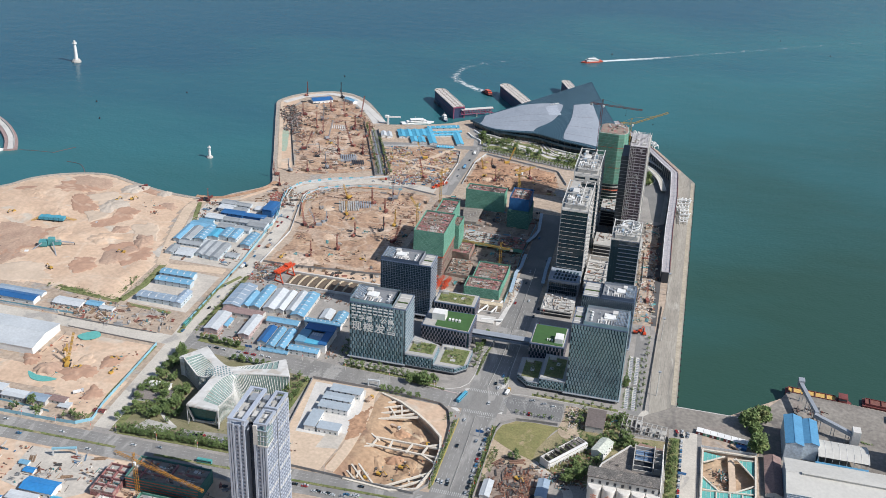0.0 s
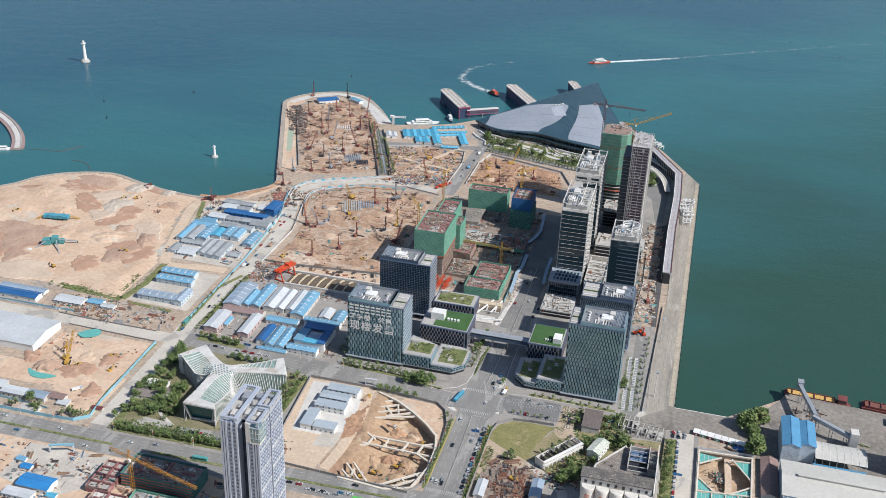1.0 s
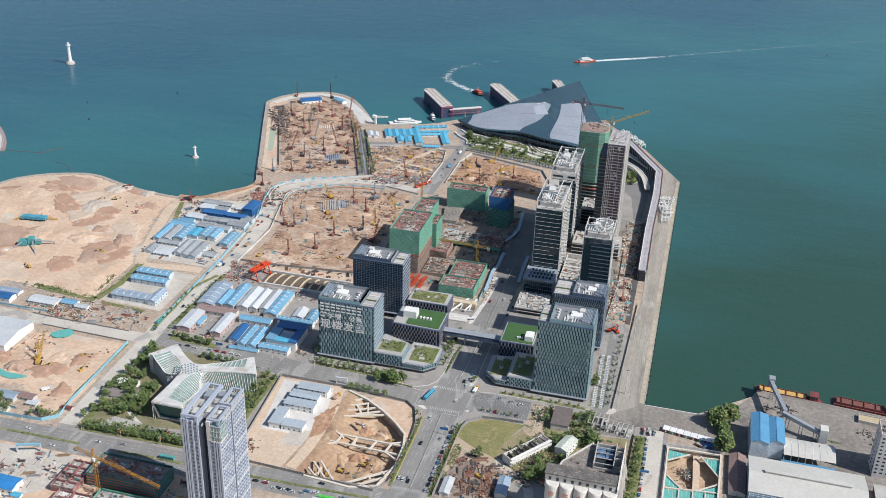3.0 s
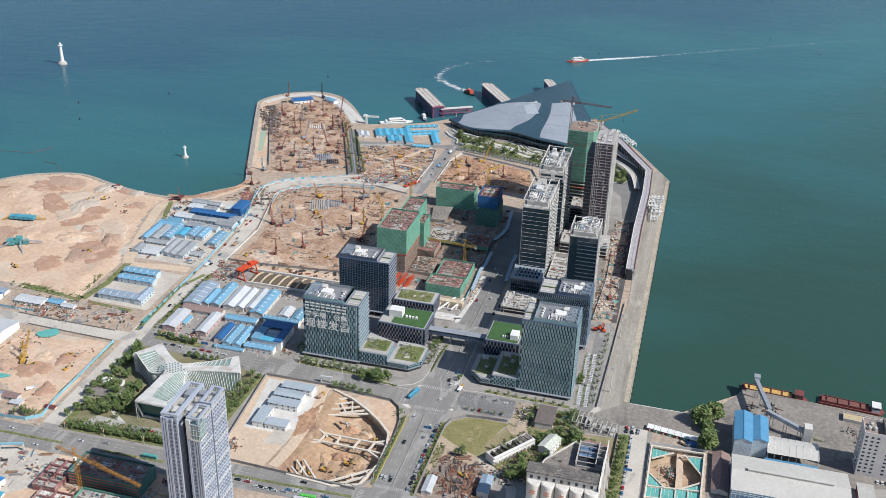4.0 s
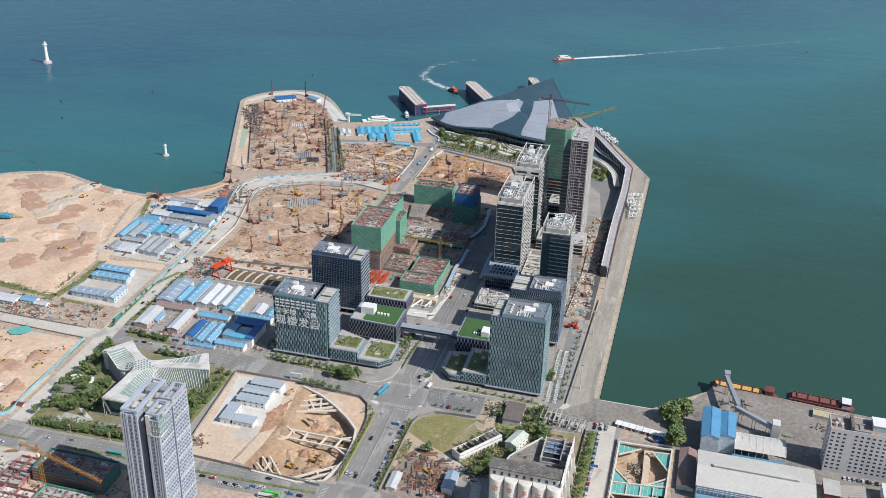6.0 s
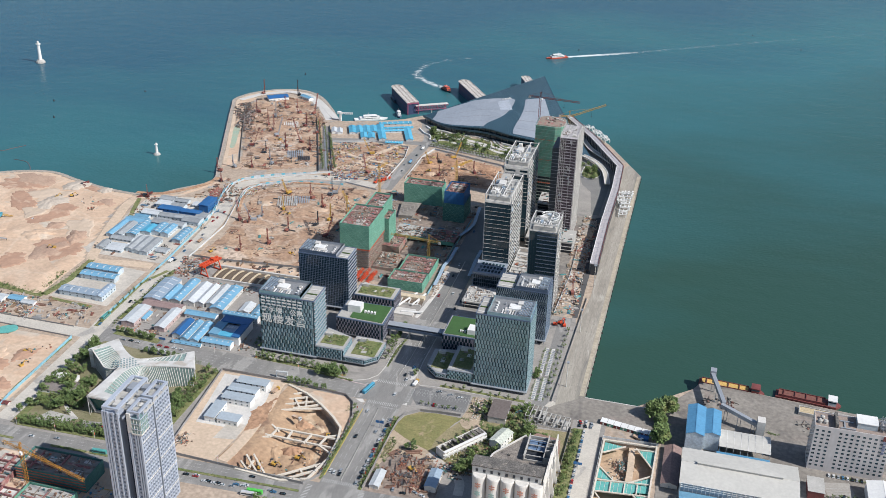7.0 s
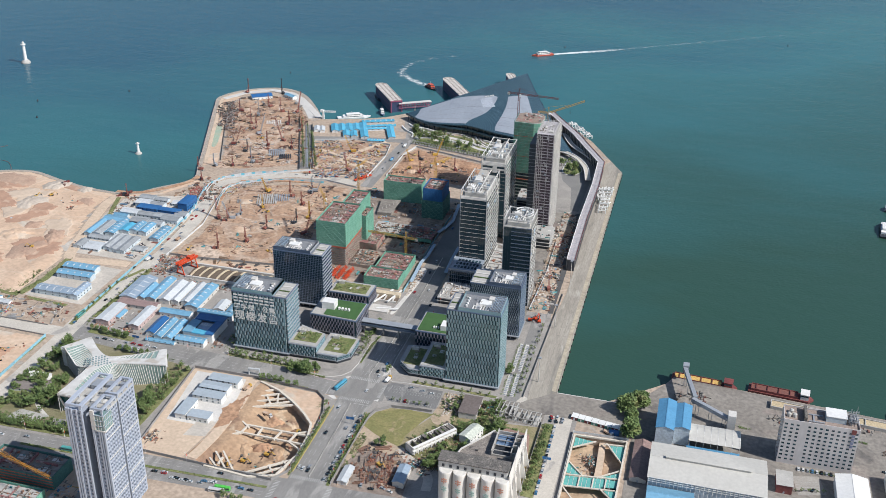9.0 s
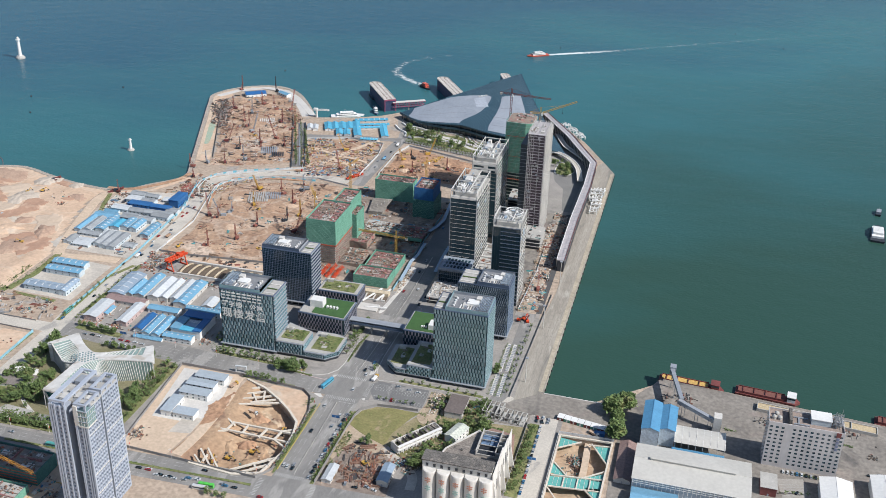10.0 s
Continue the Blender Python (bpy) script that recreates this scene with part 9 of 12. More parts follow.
for k in range(11):
    park(-226 + k * 7.4 + rc.uniform(-1.5, 1.5), 548.5 + rc.choice((0, 3.4)), 182)
for k in range(7):
    park(-218 + k * 9.5 + rc.uniform(-2, 2), 553 + rc.choice((0, -3.6)), 2)
for x, y in ((-128, 586), (-125, 585), (-121, 588), (-120.5, 584), (-112, 692), (-126, 664), (-111, 640), (-109, 870), (-118, 905), (-109, 716), (-110, 655), (-108, 735), (-112, 722), (-124, 630)):
    park(x, y, 90)
for k in range(13):
    park(-105.2 + rc.uniform(-0.4, 0.4), 578 + k * 6.6, 90)
for x, y, r in ((-390, 545, 2), (-340, 562, 2), (-318, 546, 2), (-300, 549, 2), (-420, 558, 2), (-360, 559, 2), (-470, 560, 2), (-450, 547, 2), (-250, 560, 2), (-180, 563, 2), (-130, 548, 2)):
    park(x, y, r)
for k in range(9):
    if k not in (3,):
        park(-366 + k * 7, 702 + (k % 2) * 0.5, 175)
for k in range(6):
    park(-338 + k * 3.1, 696, 95, 0 if k % 2 else 2)
for k in range(5):
    park(-326 + k * 2.9, 584, 80)
for k in range(4):
    park(-302 + k * 2.9, 583, 85)
for k in range(12):
    park(-92 + k * 3.6, 687 + rc.uniform(-0.5, 0.5), 90) if k in (4, 9) else None
for x, y in ((-78, 706.5), (-68, 704.5), (-60, 703)):
    park(x, y, 20)
for k in range(14):
    park(44.5, 606 + k * 6.2, 90)
for k in range(6):
    park(40 + (k % 3) * 4.5, 694 + (k // 3) * 5 + rc.uniform(-1, 1), 90 + 20 * (k % 2))
for k in range(8):
    park(227 + k * 3.3, 686.5, 88)
for x, y in ((-62, 580), (-56, 578), (-70, 577), (-78, 579), (-46, 612), (-40, 606), (236, 664), (289, 700), (296, 702), (-50, 596)):
    park(x, y, rc.uniform(0, 360))
for k in range(8):
    park(-404 + rc.uniform(0, 9), 720 + k * 22, 92)
for k in range(7):
    park(-340 + k * 12, 1100 + k * 2.0, 24)
for k in range(9):
    park(-402 + rc.uniform(0, 7), 885 + k * 15 + rc.uniform(-4, 4), 96 if k > 4 else 88)
for x, y, r in ((-100, 842, 90), (-98, 858, 90), (-121, 862, 90), (-118, 930, 90), (-106, 960, 90), (-122, 1010, 90), (-247, 1150, 90), (-250, 1170, 90), (-244, 1205, 90), (-249, 1240, 90)):
    park(x, y, r)
for c in cars:
    for o in list(c.children):
        bpy.data.objects.remove(o)
    bpy.data.objects.remove(c)


def bus(x, y, rz, paint, label, L=11.5):
    t = thing("bus", label, "bus", (x, y, Z + 0.07), rz)
    part("body", box(-L / 2, L / 2, -1.25, 1.25, 0.4, 3.0), paint, t)
    part("window_band", boxes([(-L / 2 + 0.4, L / 2 - 0.3, -1.28, 1.28, 1.4, 2.4)]), GLASS, t)
    part("roof", box(-L / 2 + 0.2, L / 2 - 0.2, -1.1, 1.1, 3.0, 3.25), paint, t)
    for xx in (-L * 0.3, L * 0.3):
        part("axle_wheels", boxes([(xx - 0.5, xx + 0.5, -1.2, -0.9, 0, 0.95), (xx - 0.5, xx + 0.5, 0.9, 1.2, 0, 0.95)]), TYRE, t)


GREENP = surf("green bus paint", (0.10, 0.50, 0.08), (0.08, 0.42, 0.07), 0.4)
bus(-171, 547.5, 183, GREENP, "bright green city bus")
bus(-174, 544, 183, CARPAINT[0], "white and green city bus")
bus(-135, 693, 75, CYANROOF, "blue street bus stop shelter", 15)
bus(-300, 556, 2, surf("teal bus paint", (0.10, 0.35, 0.33), (0.08, 0.30, 0.28), 0.4), "teal city bus with white roof")
bus(-402, 733, 88, bpy.data.materials["teal bus paint"], "teal coach on the dusty road")


def lorry(x, y, rz, paint, load, label, z=Z + 0.05):
    t = thing("lorry", label, "lorry", (x, y, z), rz)
    cab = part("cab", box(2.4, 4.2, -1.2, 1.2, 0.5, 2.9), paint, t)
    part("load_bed", box(-4.4, 2.2, -1.25, 1.25, 0.9, 2.4), load, t)
    part("chassis", box(-4.4, 4.0, -0.5, 0.5, 0.5, 0.9), DARK, t)
    for xx in (-3.2, -2.0, 3.2):
        part("axle_wheels", boxes([(xx - 0.5, xx + 0.5, -1.2, -0.85, 0, 1.0), (xx - 0.5, xx + 0.5, 0.85, 1.2, 0, 1.0)]), TYRE, t)
    part("windscreen", box(4.2, 4.24, -1.0, 1.0, 1.7, 2.6), GLASS, cab)


for x, y, r, p, l in ((-207, 668, 70, YELLOW, DIRT), (-176, 638, -20, CARPAINT[0], DIRT), (-110, 545, 3, YELLOW, YELLOW), (86, 690, -30, CARPAINT[0], SAND), (-100, 712, 80, YELLOW, WHITE), (-392, 900, 85, CARPAINT[2], DIRT), (-470, 975, 10, YELLOW, SAND), (-590, 890, 10, CARPAINT[0], SAND), (-455, 870, 30, CARPAINT[0], WHITE), (-436, 608, 40, CARPAINT[0], WHITE), (-399, 850, 88, DEEPBLUE, WHITE), (-330, 1108, 20, CARPAINT[4], DIRT), (-245, 1180, 90, DEEPBLUE, BLUEROOF), (-243, 1230, 90, CARPAINT[0], WHITE)):
    lorry(x, y, r, p, l, "dusty tipper lorry with a loaded bed")

# ---- hoardings and fences ----
def hoarding(label, line, material, h=2.6, step=11.0, name="hoarding"):
    t = thing(name, label, "fence", (line[0][0], line[0][1], Z))
    ox, oy = line[0]
    cache = {}
    for a, b in zip(line, line[1:]):
        a, b = Vector(a), Vector(b)
        n = max(1, round((b - a).length / step))
        w = round((b - a).length / n, 2)
        if w not in cache:
            bm = bmesh.new()
            bm_box(bm, 0.06, w - 0.06, -0.06, 0.06, 0, h)
            bm_box(bm, 0, 0.16, -0.14, 0.14, 0, h + 0.25)
            cache[w] = mesh_of("fence_panel", bm, material)
        ang = math.degrees(math.atan2(b.y - a.y, b.x - a.x))
        for k in range(n):
            p = a + (b - a) * (k / n)
            share("fence_panel", cache[w], t, pose(p.x - ox, p.y - oy, 0, 0, 0, ang))


for label, line, m, h in (
        ("pale blue site hoarding along the road", [(-411, 692), (-409, 600), (-406, 578), (-416, 570), (-440, 568.5), (-484, 568)], HOARD, 3),
        ("pale blue wall of the compound", [(-520, 582), (-470, 580), (-444, 578)], HOARD, 2),
        ("pale blue site hoarding along the dusty road", [(-403, 740), (-404, 860), (-410, 960), (-428, 1034)], HOARD, 2.6),
        ("white and blue hoarding round the western site", [(-386, 862), (-384, 940), (-404, 1032), (-402, 1046), (-380, 1062), (-345, 1083), (-300, 1094), (-258, 1084)], HOARDW, 2.0),
        ("white hoarding along the bend", [(-421, 1022), (-424, 1048), (-418, 1064), (-385, 1085), (-340, 1112), (-326, 1120)], HOARDW, 2.0),
        ("grey fence along the south of the site", [(-384, 866), (-356, 866), (-257, 876)], HOARDG, 2.4)) + (("grey fence round the pit plot", [(-254, 571), (-142, 566), (-134.2, 578), (-133.2, 630), (-135.2, 653), (-141, 671), (-150, 679), (-206, 684), (-262, 684), (-255, 585), (-254, 571)], HOARDG, 2.4),
        ("grey fence round the lawn plot", [(-99.6, 574), (-99.4, 642), (-99, 658), (-96.4, 667.5), (-86, 676.2), (-72, 677.8), (-53, 678.8)], HOARDG, 2.4),
        ("blue hoarding of the middle site along the road", [(-132, 860), (-132, 900), (-133, 960), (-131, 1040)], HOARD, 2.8),
        ("white hoarding of the northern site", [(-236, 1128), (-236, 1200), (-228, 1232), (-180, 1218), (-130, 1203), (-114, 1165)], HOARDW, 2.4),
        ("white hoarding of the storage yard", [(-257, 1120), (-256, 1190), (-262, 1228), (-309, 1234), (-362, 1216), (-330, 1118)], HOARDW, 2.2),
        ("dark fence of the peninsula site", [(-342, 1112), (-416, 1298)], HOARDG, 2.4)) + (("dark fence of the peninsula site", [(-448, 1116), (-487, 1208), (-530, 1312)], HOARDG, 2.2),
        ("white fence round the dock pit", [(60, 598), (59.5, 684), (102, 686)], HOARDW, 2.4),
        ("grey wall along the dock road", [(33, 600), (34, 690)], HOARDG, 2.2),
        ("white fence of the western yard", [(-610, 714), (-522, 714)], HOARDW, 2.0),
        ("blue fence of the western yard", [(-610, 716), (-508, 717)], HOARD, 2.0),
        ("concrete balustrade along the track", [(-500, 696), (-412, 693)], HOARDG, 1.4),
        ("concrete balustrade along the yard", [(-520, 711), (-492, 709.5), (-420, 709)], HOARDG, 1.4),
        ("white fence by the towers", [(-9, 860), (-6, 940), (-8, 1010)], HOARDW, 2.2),
        ("blue fence by the towers", [(-94, 862), (-96, 960)], HOARD, 2.4),
        ("dark quay wall with railing", [(13, 720), (15, 800), (17, 900)], HOARDG, 1.8)):
    hoarding(label, line, m, h)

STRIPE = surf("cyan hoarding panel", (0.16, 0.47, 0.58), (0.13, 0.40, 0.51), 0.6, 0, 0.1, 0.6, 0.5, 0.08, vary=0.1)
for label, line in (("white and cyan hoarding along the bend road", [(-421, 1063), (-407, 1077), (-386, 1091), (-358, 1103), (-340, 1112)]), ("white and cyan hoarding along the cabins' road", [(-422, 1061), (-427, 1041), (-422, 1012), (-412, 976), (-408, 946)]), ("white and cyan hoarding of the western site", [(-300, 1086), (-344, 1080), (-370, 1072), (-392, 1058), (-401, 1037), (-398, 1012), (-388, 982)])):
    t = thing("hoarding", label, "fence", (line[0][0], line[0][1], Z))
    k = 0
    for a, b in zip(line, line[1:]):
        a, b = Vector(a), Vector(b)
        n = max(1, round((b - a).length / 4.2))
        ang = math.degrees(math.atan2(b.y - a.y, b.x - a.x))
        for q in range(n):
            p, w = a + (b - a) * (q / n), (b - a).length / n
            ob = part("fence_panel", box(0.05, w - 0.05, -0.07, 0.07, 0, 2.5), HOARDW if k % 3 else STRIPE, t)
            ob.matrix_local = pose(p.x - line[0][0], p.y - line[0][1], 0, 0, 0, ang)
            k += 1


# ---- cranes ----
def lattice(bm, a, b, w, n, thick=0.22):
    """A square lattice boom from a to b."""
    a, b = Vector(a), Vector(b)
    d = (b - a).normalized()
    s = d.cross(Vector((0, 0, 1)))
    s = (s if s.length > 0.05 else Vector((1, 0, 0))).normalized() * w / 2
    u = d.cross(s).normalized() * w / 2
    corners = [s + u, s - u, -s - u, -s + u]
    for c in corners:
        bm_beam(bm, a + c, b + c, thick)
    for k in range(n):
        p, q = a.lerp(b, k / n), a.lerp(b, (k + 1) / n)
        for i in range(4):
            bm_beam(bm, p + corners[i], q + corners[(i + 1) % 4], thick * 0.6)


def tower_crane(x, y, h, jib, rz, label, z=Z, up=0.0, paint=YELLOW):
    t = thing("tower_crane", label, "crane", (x, y, z), rz)
    bm = bmesh.new()
    lattice(bm, (0, 0, 0), (0, 0, h), 2.0, int(h / 3))
    part("mast", bm, paint, t)
    bm = bmesh.new()
    lattice(bm, (1.2, 0, h), (jib, 0, h + up), 1.5, int(jib / 3))
    front = part("jib", bm, paint, t)
    part("hook_block", boxes([(jib * 0.6, jib * 0.6 + 0.9, -0.4, 0.4, h + up * 0.6 - 9, h + up * 0.6 - 8), (jib * 0.6 + 0.4, jib * 0.6 + 0.5, -0.05, 0.05, h + up * 0.6 - 8, h + up * 0.6)]), DARK, front)
    bm = bmesh.new()
    lattice(bm, (-1.2, 0, h), (-jib * 0.3, 0, h), 1.5, int(jib * 0.1))
    back = part("counter_jib", bm, paint, t)
    part("counterweight", box(-jib * 0.3, -jib * 0.3 + 2.5, -1, 1, h - 2.2, h), CONCRETE, back)
    part("cab", box(0.9, 2.8, -2.4, -0.9, h - 2.4, h - 0.2), WHITE, t)
    bm = bmesh.new()
    lattice(bm, (0, 0, h), (0, 0, h + 6.5), 1.2, 2)
    bm_beam(bm, (0, 0, h + 6.5), (jib * 0.65, 0, h + up * 0.65 + 0.5), 0.14)
    bm_beam(bm, (0, 0, h + 6.5), (-jib * 0.28, 0, h + 0.6), 0.14)
    part("apex", bm, paint, t)
    part("base_block", box(-2.5, 2.5, -2.5, 2.5, -0.5, 0.8), CONCRETE, t)


tower_crane(-243.5, 945, 47, 30, 120, "yellow tower crane beside the netted shell")
tower_crane(-150, 928, 24, 42, 175, "yellow tower crane over the formwork decks")
tower_crane(-157, 1064, 52, 26, 60, "yellow tower crane behind the blue shell")
tower_crane(-45, 1139, 98, 40, 8, "yellow luffing crane beside the wrapped tower", up=16)
tower_crane(-80, 1141, 116, 46, -5, "rusty tower crane behind the wrapped tower", paint=RUST)
tower_crane(-246, 1058, 40, 20, 80, "yellow tower crane near the road")
tower_crane(-327.5, 507.5, 33, 62, -15, "orange-yellow tower crane over the raw block", paint=surf("orange crane paint", (0.60, 0.29, 0.045), (0.50, 0.23, 0.035), 0.5, 0, 0.2, 0.8, 0.5, 0.12))


def drill_rig(x, y, h, rz, paint, label, z=Z):
    """A crawler piling rig with a tall mast."""
    t = thing("piling_rig", label, "piling rig", (x, y, z), rz, "piling rigs")
    part("track", box(-2.6, 2.6, -2.2, -1.3, 0, 1.1), DARK, t)
    part("track", box(-2.6, 2.6, 1.3, 2.2, 0, 1.1), DARK, t)
    part("house", box(-3.2, 1.6, -1.5, 1.5, 1.2, 3.4), paint, t)
    part("cab", box(0.4, 2.0, -1.5, -0.2, 2.0, 3.8), GLASS, t)
    bm = bmesh.new()
    lattice(bm, (2.6, 0, 0.4), (2.6, 0, h), 0.9, int(h / 2.5), 0.22)
    bm_beam(bm, (-1.5, 0, 3.4), (2.6, 0, h * 0.55), 0.3)
    mast = part("mast", bm, paint, t)
    part("drill_head", box(2.9, 4.0, -0.6, 0.6, h * 0.4, h * 0.4 + 2.2), RUST, mast)


REDR = surf("faded red paint", (0.30, 0.115, 0.09), (0.23, 0.085, 0.065), 0.6)
rg = random.Random(31)
for x, y, h in ((-344, 890, 22), (-321, 915, 22), (-320, 1037, 24), (-304, 1054, 24), (-281, 989, 22), (-290, 971, 20), (-364, 954, 18), (-356, 972, 16), (-407, 1120, 24), (-446, 1097, 18), (-454, 1230, 26), (-412, 1179, 24), (-467, 1249, 26), (-426, 1104, 16), (-445, 1305, 26), (-528, 1370, 24), (-476, 1380, 26), (-457, 1080, 20), (-442, 1052, 20), (-392, 1240, 22), (-380, 1180, 22), (-430, 1150, 20), (-500, 1290, 22), (-470, 1320, 22), (-418, 1260, 22), (-300, 1020, 20), (-340, 1000, 18), (-315, 950, 18), (-200, 1150, 16), (-160, 1170, 18), (-210, 1190, 14), (-502, 986, 18)):
    drill_rig(x, y, h * 0.9, rg.uniform(0, 360), rg.choice((REDR, REDR, RUST, RUST, GREY, DARK, YELLOW)), "dusty crawler piling rig with an upright mast")


def digger(x, y, rz, z=Z, paint=YELLOW, label="yellow crawler excavator with a bent arm"):
    t = thing("excavator", label, "excavator", (x, y, z), rz, "excavators")
    part("track", box(-2, 2, -1.5, -0.8, 0, 0.9), DARK, t)
    part("track", box(-2, 2, 0.8, 1.5, 0, 0.9), DARK, t)
    part("house", box(-2.2, 1.2, -1.4, 1.4, 1.0, 2.4), paint, t)
    part("cab", box(0.0, 1.4, 0.3, 1.4, 2.0, 3.1), GLASS, t)
    bm = bmesh.new()
    bm_beam(bm, (1.0, 0, 2), (4.0, 0, 4.6), 0.55)
    bm_beam(bm, (4.0, 0, 4.6), (6.2, 0, 2.0), 0.45)
    arm = part("arm", bm, paint, t)
    part("bucket", box(5.6, 6.8, -0.6, 0.6, 0.9, 2.0), DARK, arm)


for x, y, z in ((-174, 588, Z - 7), (-160, 600, Z - 7), (-148, 632, Z - 7), (-183, 582, Z - 7), (-370, 880, Z), (-330, 990, Z), (-525, 837, Z + 1.5), (-685, 886, Z + 2), (-582, 958, Z + 1), (-596, 950, Z + 0.8), (-290, 900, Z), (-430, 1200, Z + 0.3), (-215, 1160, Z), (-180, 1190, Z), (-150, 1150, Z), (-72, 604, Z), (-455, 640, Z), (-435, 660, Z), (-425, 640, Z), (-270, 1200, Z), (-340, 1180, Z), (-575, 785, Z + 1.5), (-480, 660, Z)):
    digger(x, y, rg.uniform(0, 360), z)


def crawler_crane(x, y, rz, boom, paint, label):
    t = thing("crawler_crane", label, "crane", (x, y, Z), rz)
    part("track", box(-3, 3, -2.6, -1.6, 0, 1.3), DARK, t)
    part("track", box(-3, 3, 1.6, 2.6, 0, 1.3), DARK, t)
    part("house", box(-4, 2, -1.6, 1.6, 1.4, 3.8), paint, t)
    bm = bmesh.new()
    lattice(bm, (1.5, 0, 2), (1.5 + boom * 0.35, 0, boom), 1.1, int(boom / 3), 0.25)
    part("boom", bm, paint, t)


crawler_crane(-470, 646, 70, 24, YELLOW, "yellow crawler crane with raised lattice boom")
crawler_crane(-466, 640, 110, 18, YELLOW, "yellow crawler crane with short boom")
crawler_crane(-360, 962, 200, 22, GREY, "grey crawler crane on the western site")
crawler_crane(-440, 1215, 60, 24, GREY, "grey crawler crane on the peninsula")
crawler_crane(-196, 1210, 30, 22, YELLOW, "yellow crawler crane on the northern site")
for x, y, rz, b, m, w in ((-375, 960, 130, 24, REDR, "faded red"), (-300, 1060, 20, 26, GREY, "grey"), (-352, 1042, 250, 22, YELLOW, "yellow"), (-400, 1200, 160, 30, REDR, "faded red"), (-470, 1280, 300, 28, GREY, "grey"), (-425, 1310, 80, 28, REDR, "faded red"), (-455, 1170, 20, 26, RUST, "dark red"), (-300, 1190, 200, 24, YELLOW, "yellow"), (-285, 1130, 140, 22, REDR, "faded red"), (-220, 1180, 250, 20, YELLOW, "yellow"), (-270, 950, 60, 24, RUST, "dark red"), (2, 905, 100, 20, REDR, "faded red")):
    crawler_crane(x, y, rz, b, m, w + " crawler crane with a raised lattice boom")
# orange-red gantry
t = thing("gantry_crane", "bright orange-red gantry crane over the open cut", "gantry crane", (-350, 840, Z), -20)
for y in (-9, 9):
    bm = bmesh.new()
    for x in (-5, 5):
        bm_beam(bm, (x, y, 0.8), (x * 0.35, y, 11.2), 0.8)
    bm_beam(bm, (-6, y, 0.6), (6, y, 0.6), 1.0)
    bm_beam(bm, (-3.6, y, 5), (3.6, y, 5), 0.5)
    part("leg_frame", bm, ORANGE, t)
for x in (-2.2, 2.2):
    bm = bmesh.new()
    lattice(bm, (x, -12.5, 12), (x, 12.5, 12), 1.5, 9, 0.5)
    part("girder", bm, ORANGE, t)
part("trolley", box(-3, 3, 2, 5.5, 12.9, 14.4), ORANGE, t)
part("operator_cab", box(-1, 1, 5.5, 8, 8.6, 11.2), WHITE, t)

# open cut with arched ribs
t = thing("open_cut", "open railway cut with pale arched concrete ribs", "cutting", (-296, 842, Z))
# no trench is dug: this flat dark strip stands for its shade
part("cut_floor", box(-50, 50, -14, 10, 0.05, 0.3), surf("cut floor painted shade", (0.16, 0.12, 0.09), (0.11, 0.085, 0.065), 0.95), t, "flat strip painted dark for the shade in the cut")
part("south_beam", box(-50, 50, -15.5, -14, 0, 2.2), PALECON, t)
part("north_beam", box(-50, 50, 10, 12, 0, 2.6), PALECON, t)
for k in range(11):
    x = -46 + k * 9.2
    bm = bmesh.new()
    prev = None
    for q in range(9):
        a = math.pi * q / 8
        p = (x + 4 * (q / 8), -2 - 11 * math.cos(a), 0.4 + 2.2 * math.sin(a))
        if prev:
            bm_beam(bm, prev, p, 1.25)
        prev = p
    part("arched_rib", bm, surf("cream concrete", (0.60, 0.50, 0.36), (0.50, 0.41, 0.29), 0.85) if k == 0 else bpy.data.materials["cream concrete"], t)
sheet("pavement_cut", [(-352, 855), (-250, 854), (-252, 872), (-352, 863)], Z + 0.12, SAND, "sandy haul road beside the cut", "road")
t = thing("open_cut", "covered stretch of the railway cut with cream deck and struts", "cutting", (-200, 850, Z))
part("cover_deck", box(-50, 68, -3, 3, 0, 3.0), bpy.data.materials["cream concrete"], t)
part("south_deck", box(30, 66, -34, -22, 0, 1.6), PALECON, t, "pale slab")
for k in range(14):
    part("strut", box(-46 + k * 8.4, -45 + k * 8.4, -12, -3, 0.4, 1.6), PALECON, t)
# same dark strip again, painted as shade between the struts
part("cut_floor", box(-50, 68, -13, -3, 0.05, 0.3), bpy.data.materials["cut floor painted shade"], t)
part("side_beam", box(-50, 68, -14, -13, 0, 2), PALECON, t)
for x, y, l, r in ((48, -20, 30, 70), (60, -16, 26, 75), (54, -30, 20, 10)):
    bm = bmesh.new()
    a = radians(r)
    bm_beam(bm, (x, y, 2.2), (x + l * math.cos(a), y + l * math.sin(a), 2.2), 1.2)
    part("cream_pipe", bm, WHITE, t)

# red machines and cages
for x, y, rz in ((-4, 842, 10), (0, 846, 60), (4, 842, 100), (-262, 1112, 20), (-266, 1104, 70)):
    digger(x, y, rz, Z, ORANGE, "bright red crawler machine with folded arm")
t = thing("rebar_cage", "bright red steel cages stacked beside the shell", "steel cage", (-201, 872, Z))
for k in range(9):
    bm = bmesh.new()
    x, y = -9 + (k % 3) * 7, -6 + (k // 3) * 7
    lattice(bm, (x, y, 0.5), (x + 5, y + 5, 5 + k % 2), 2.2, 3, 0.35)
    part("cage", bm, ORANGE, t)

# unfinished low decks between the towers
SKYROOF = surf("blue-grey podium roof", (0.30, 0.34, 0.39), (0.24, 0.28, 0.33), 0.7, 0, 0.08, 0.8, 0.6, 0.12)
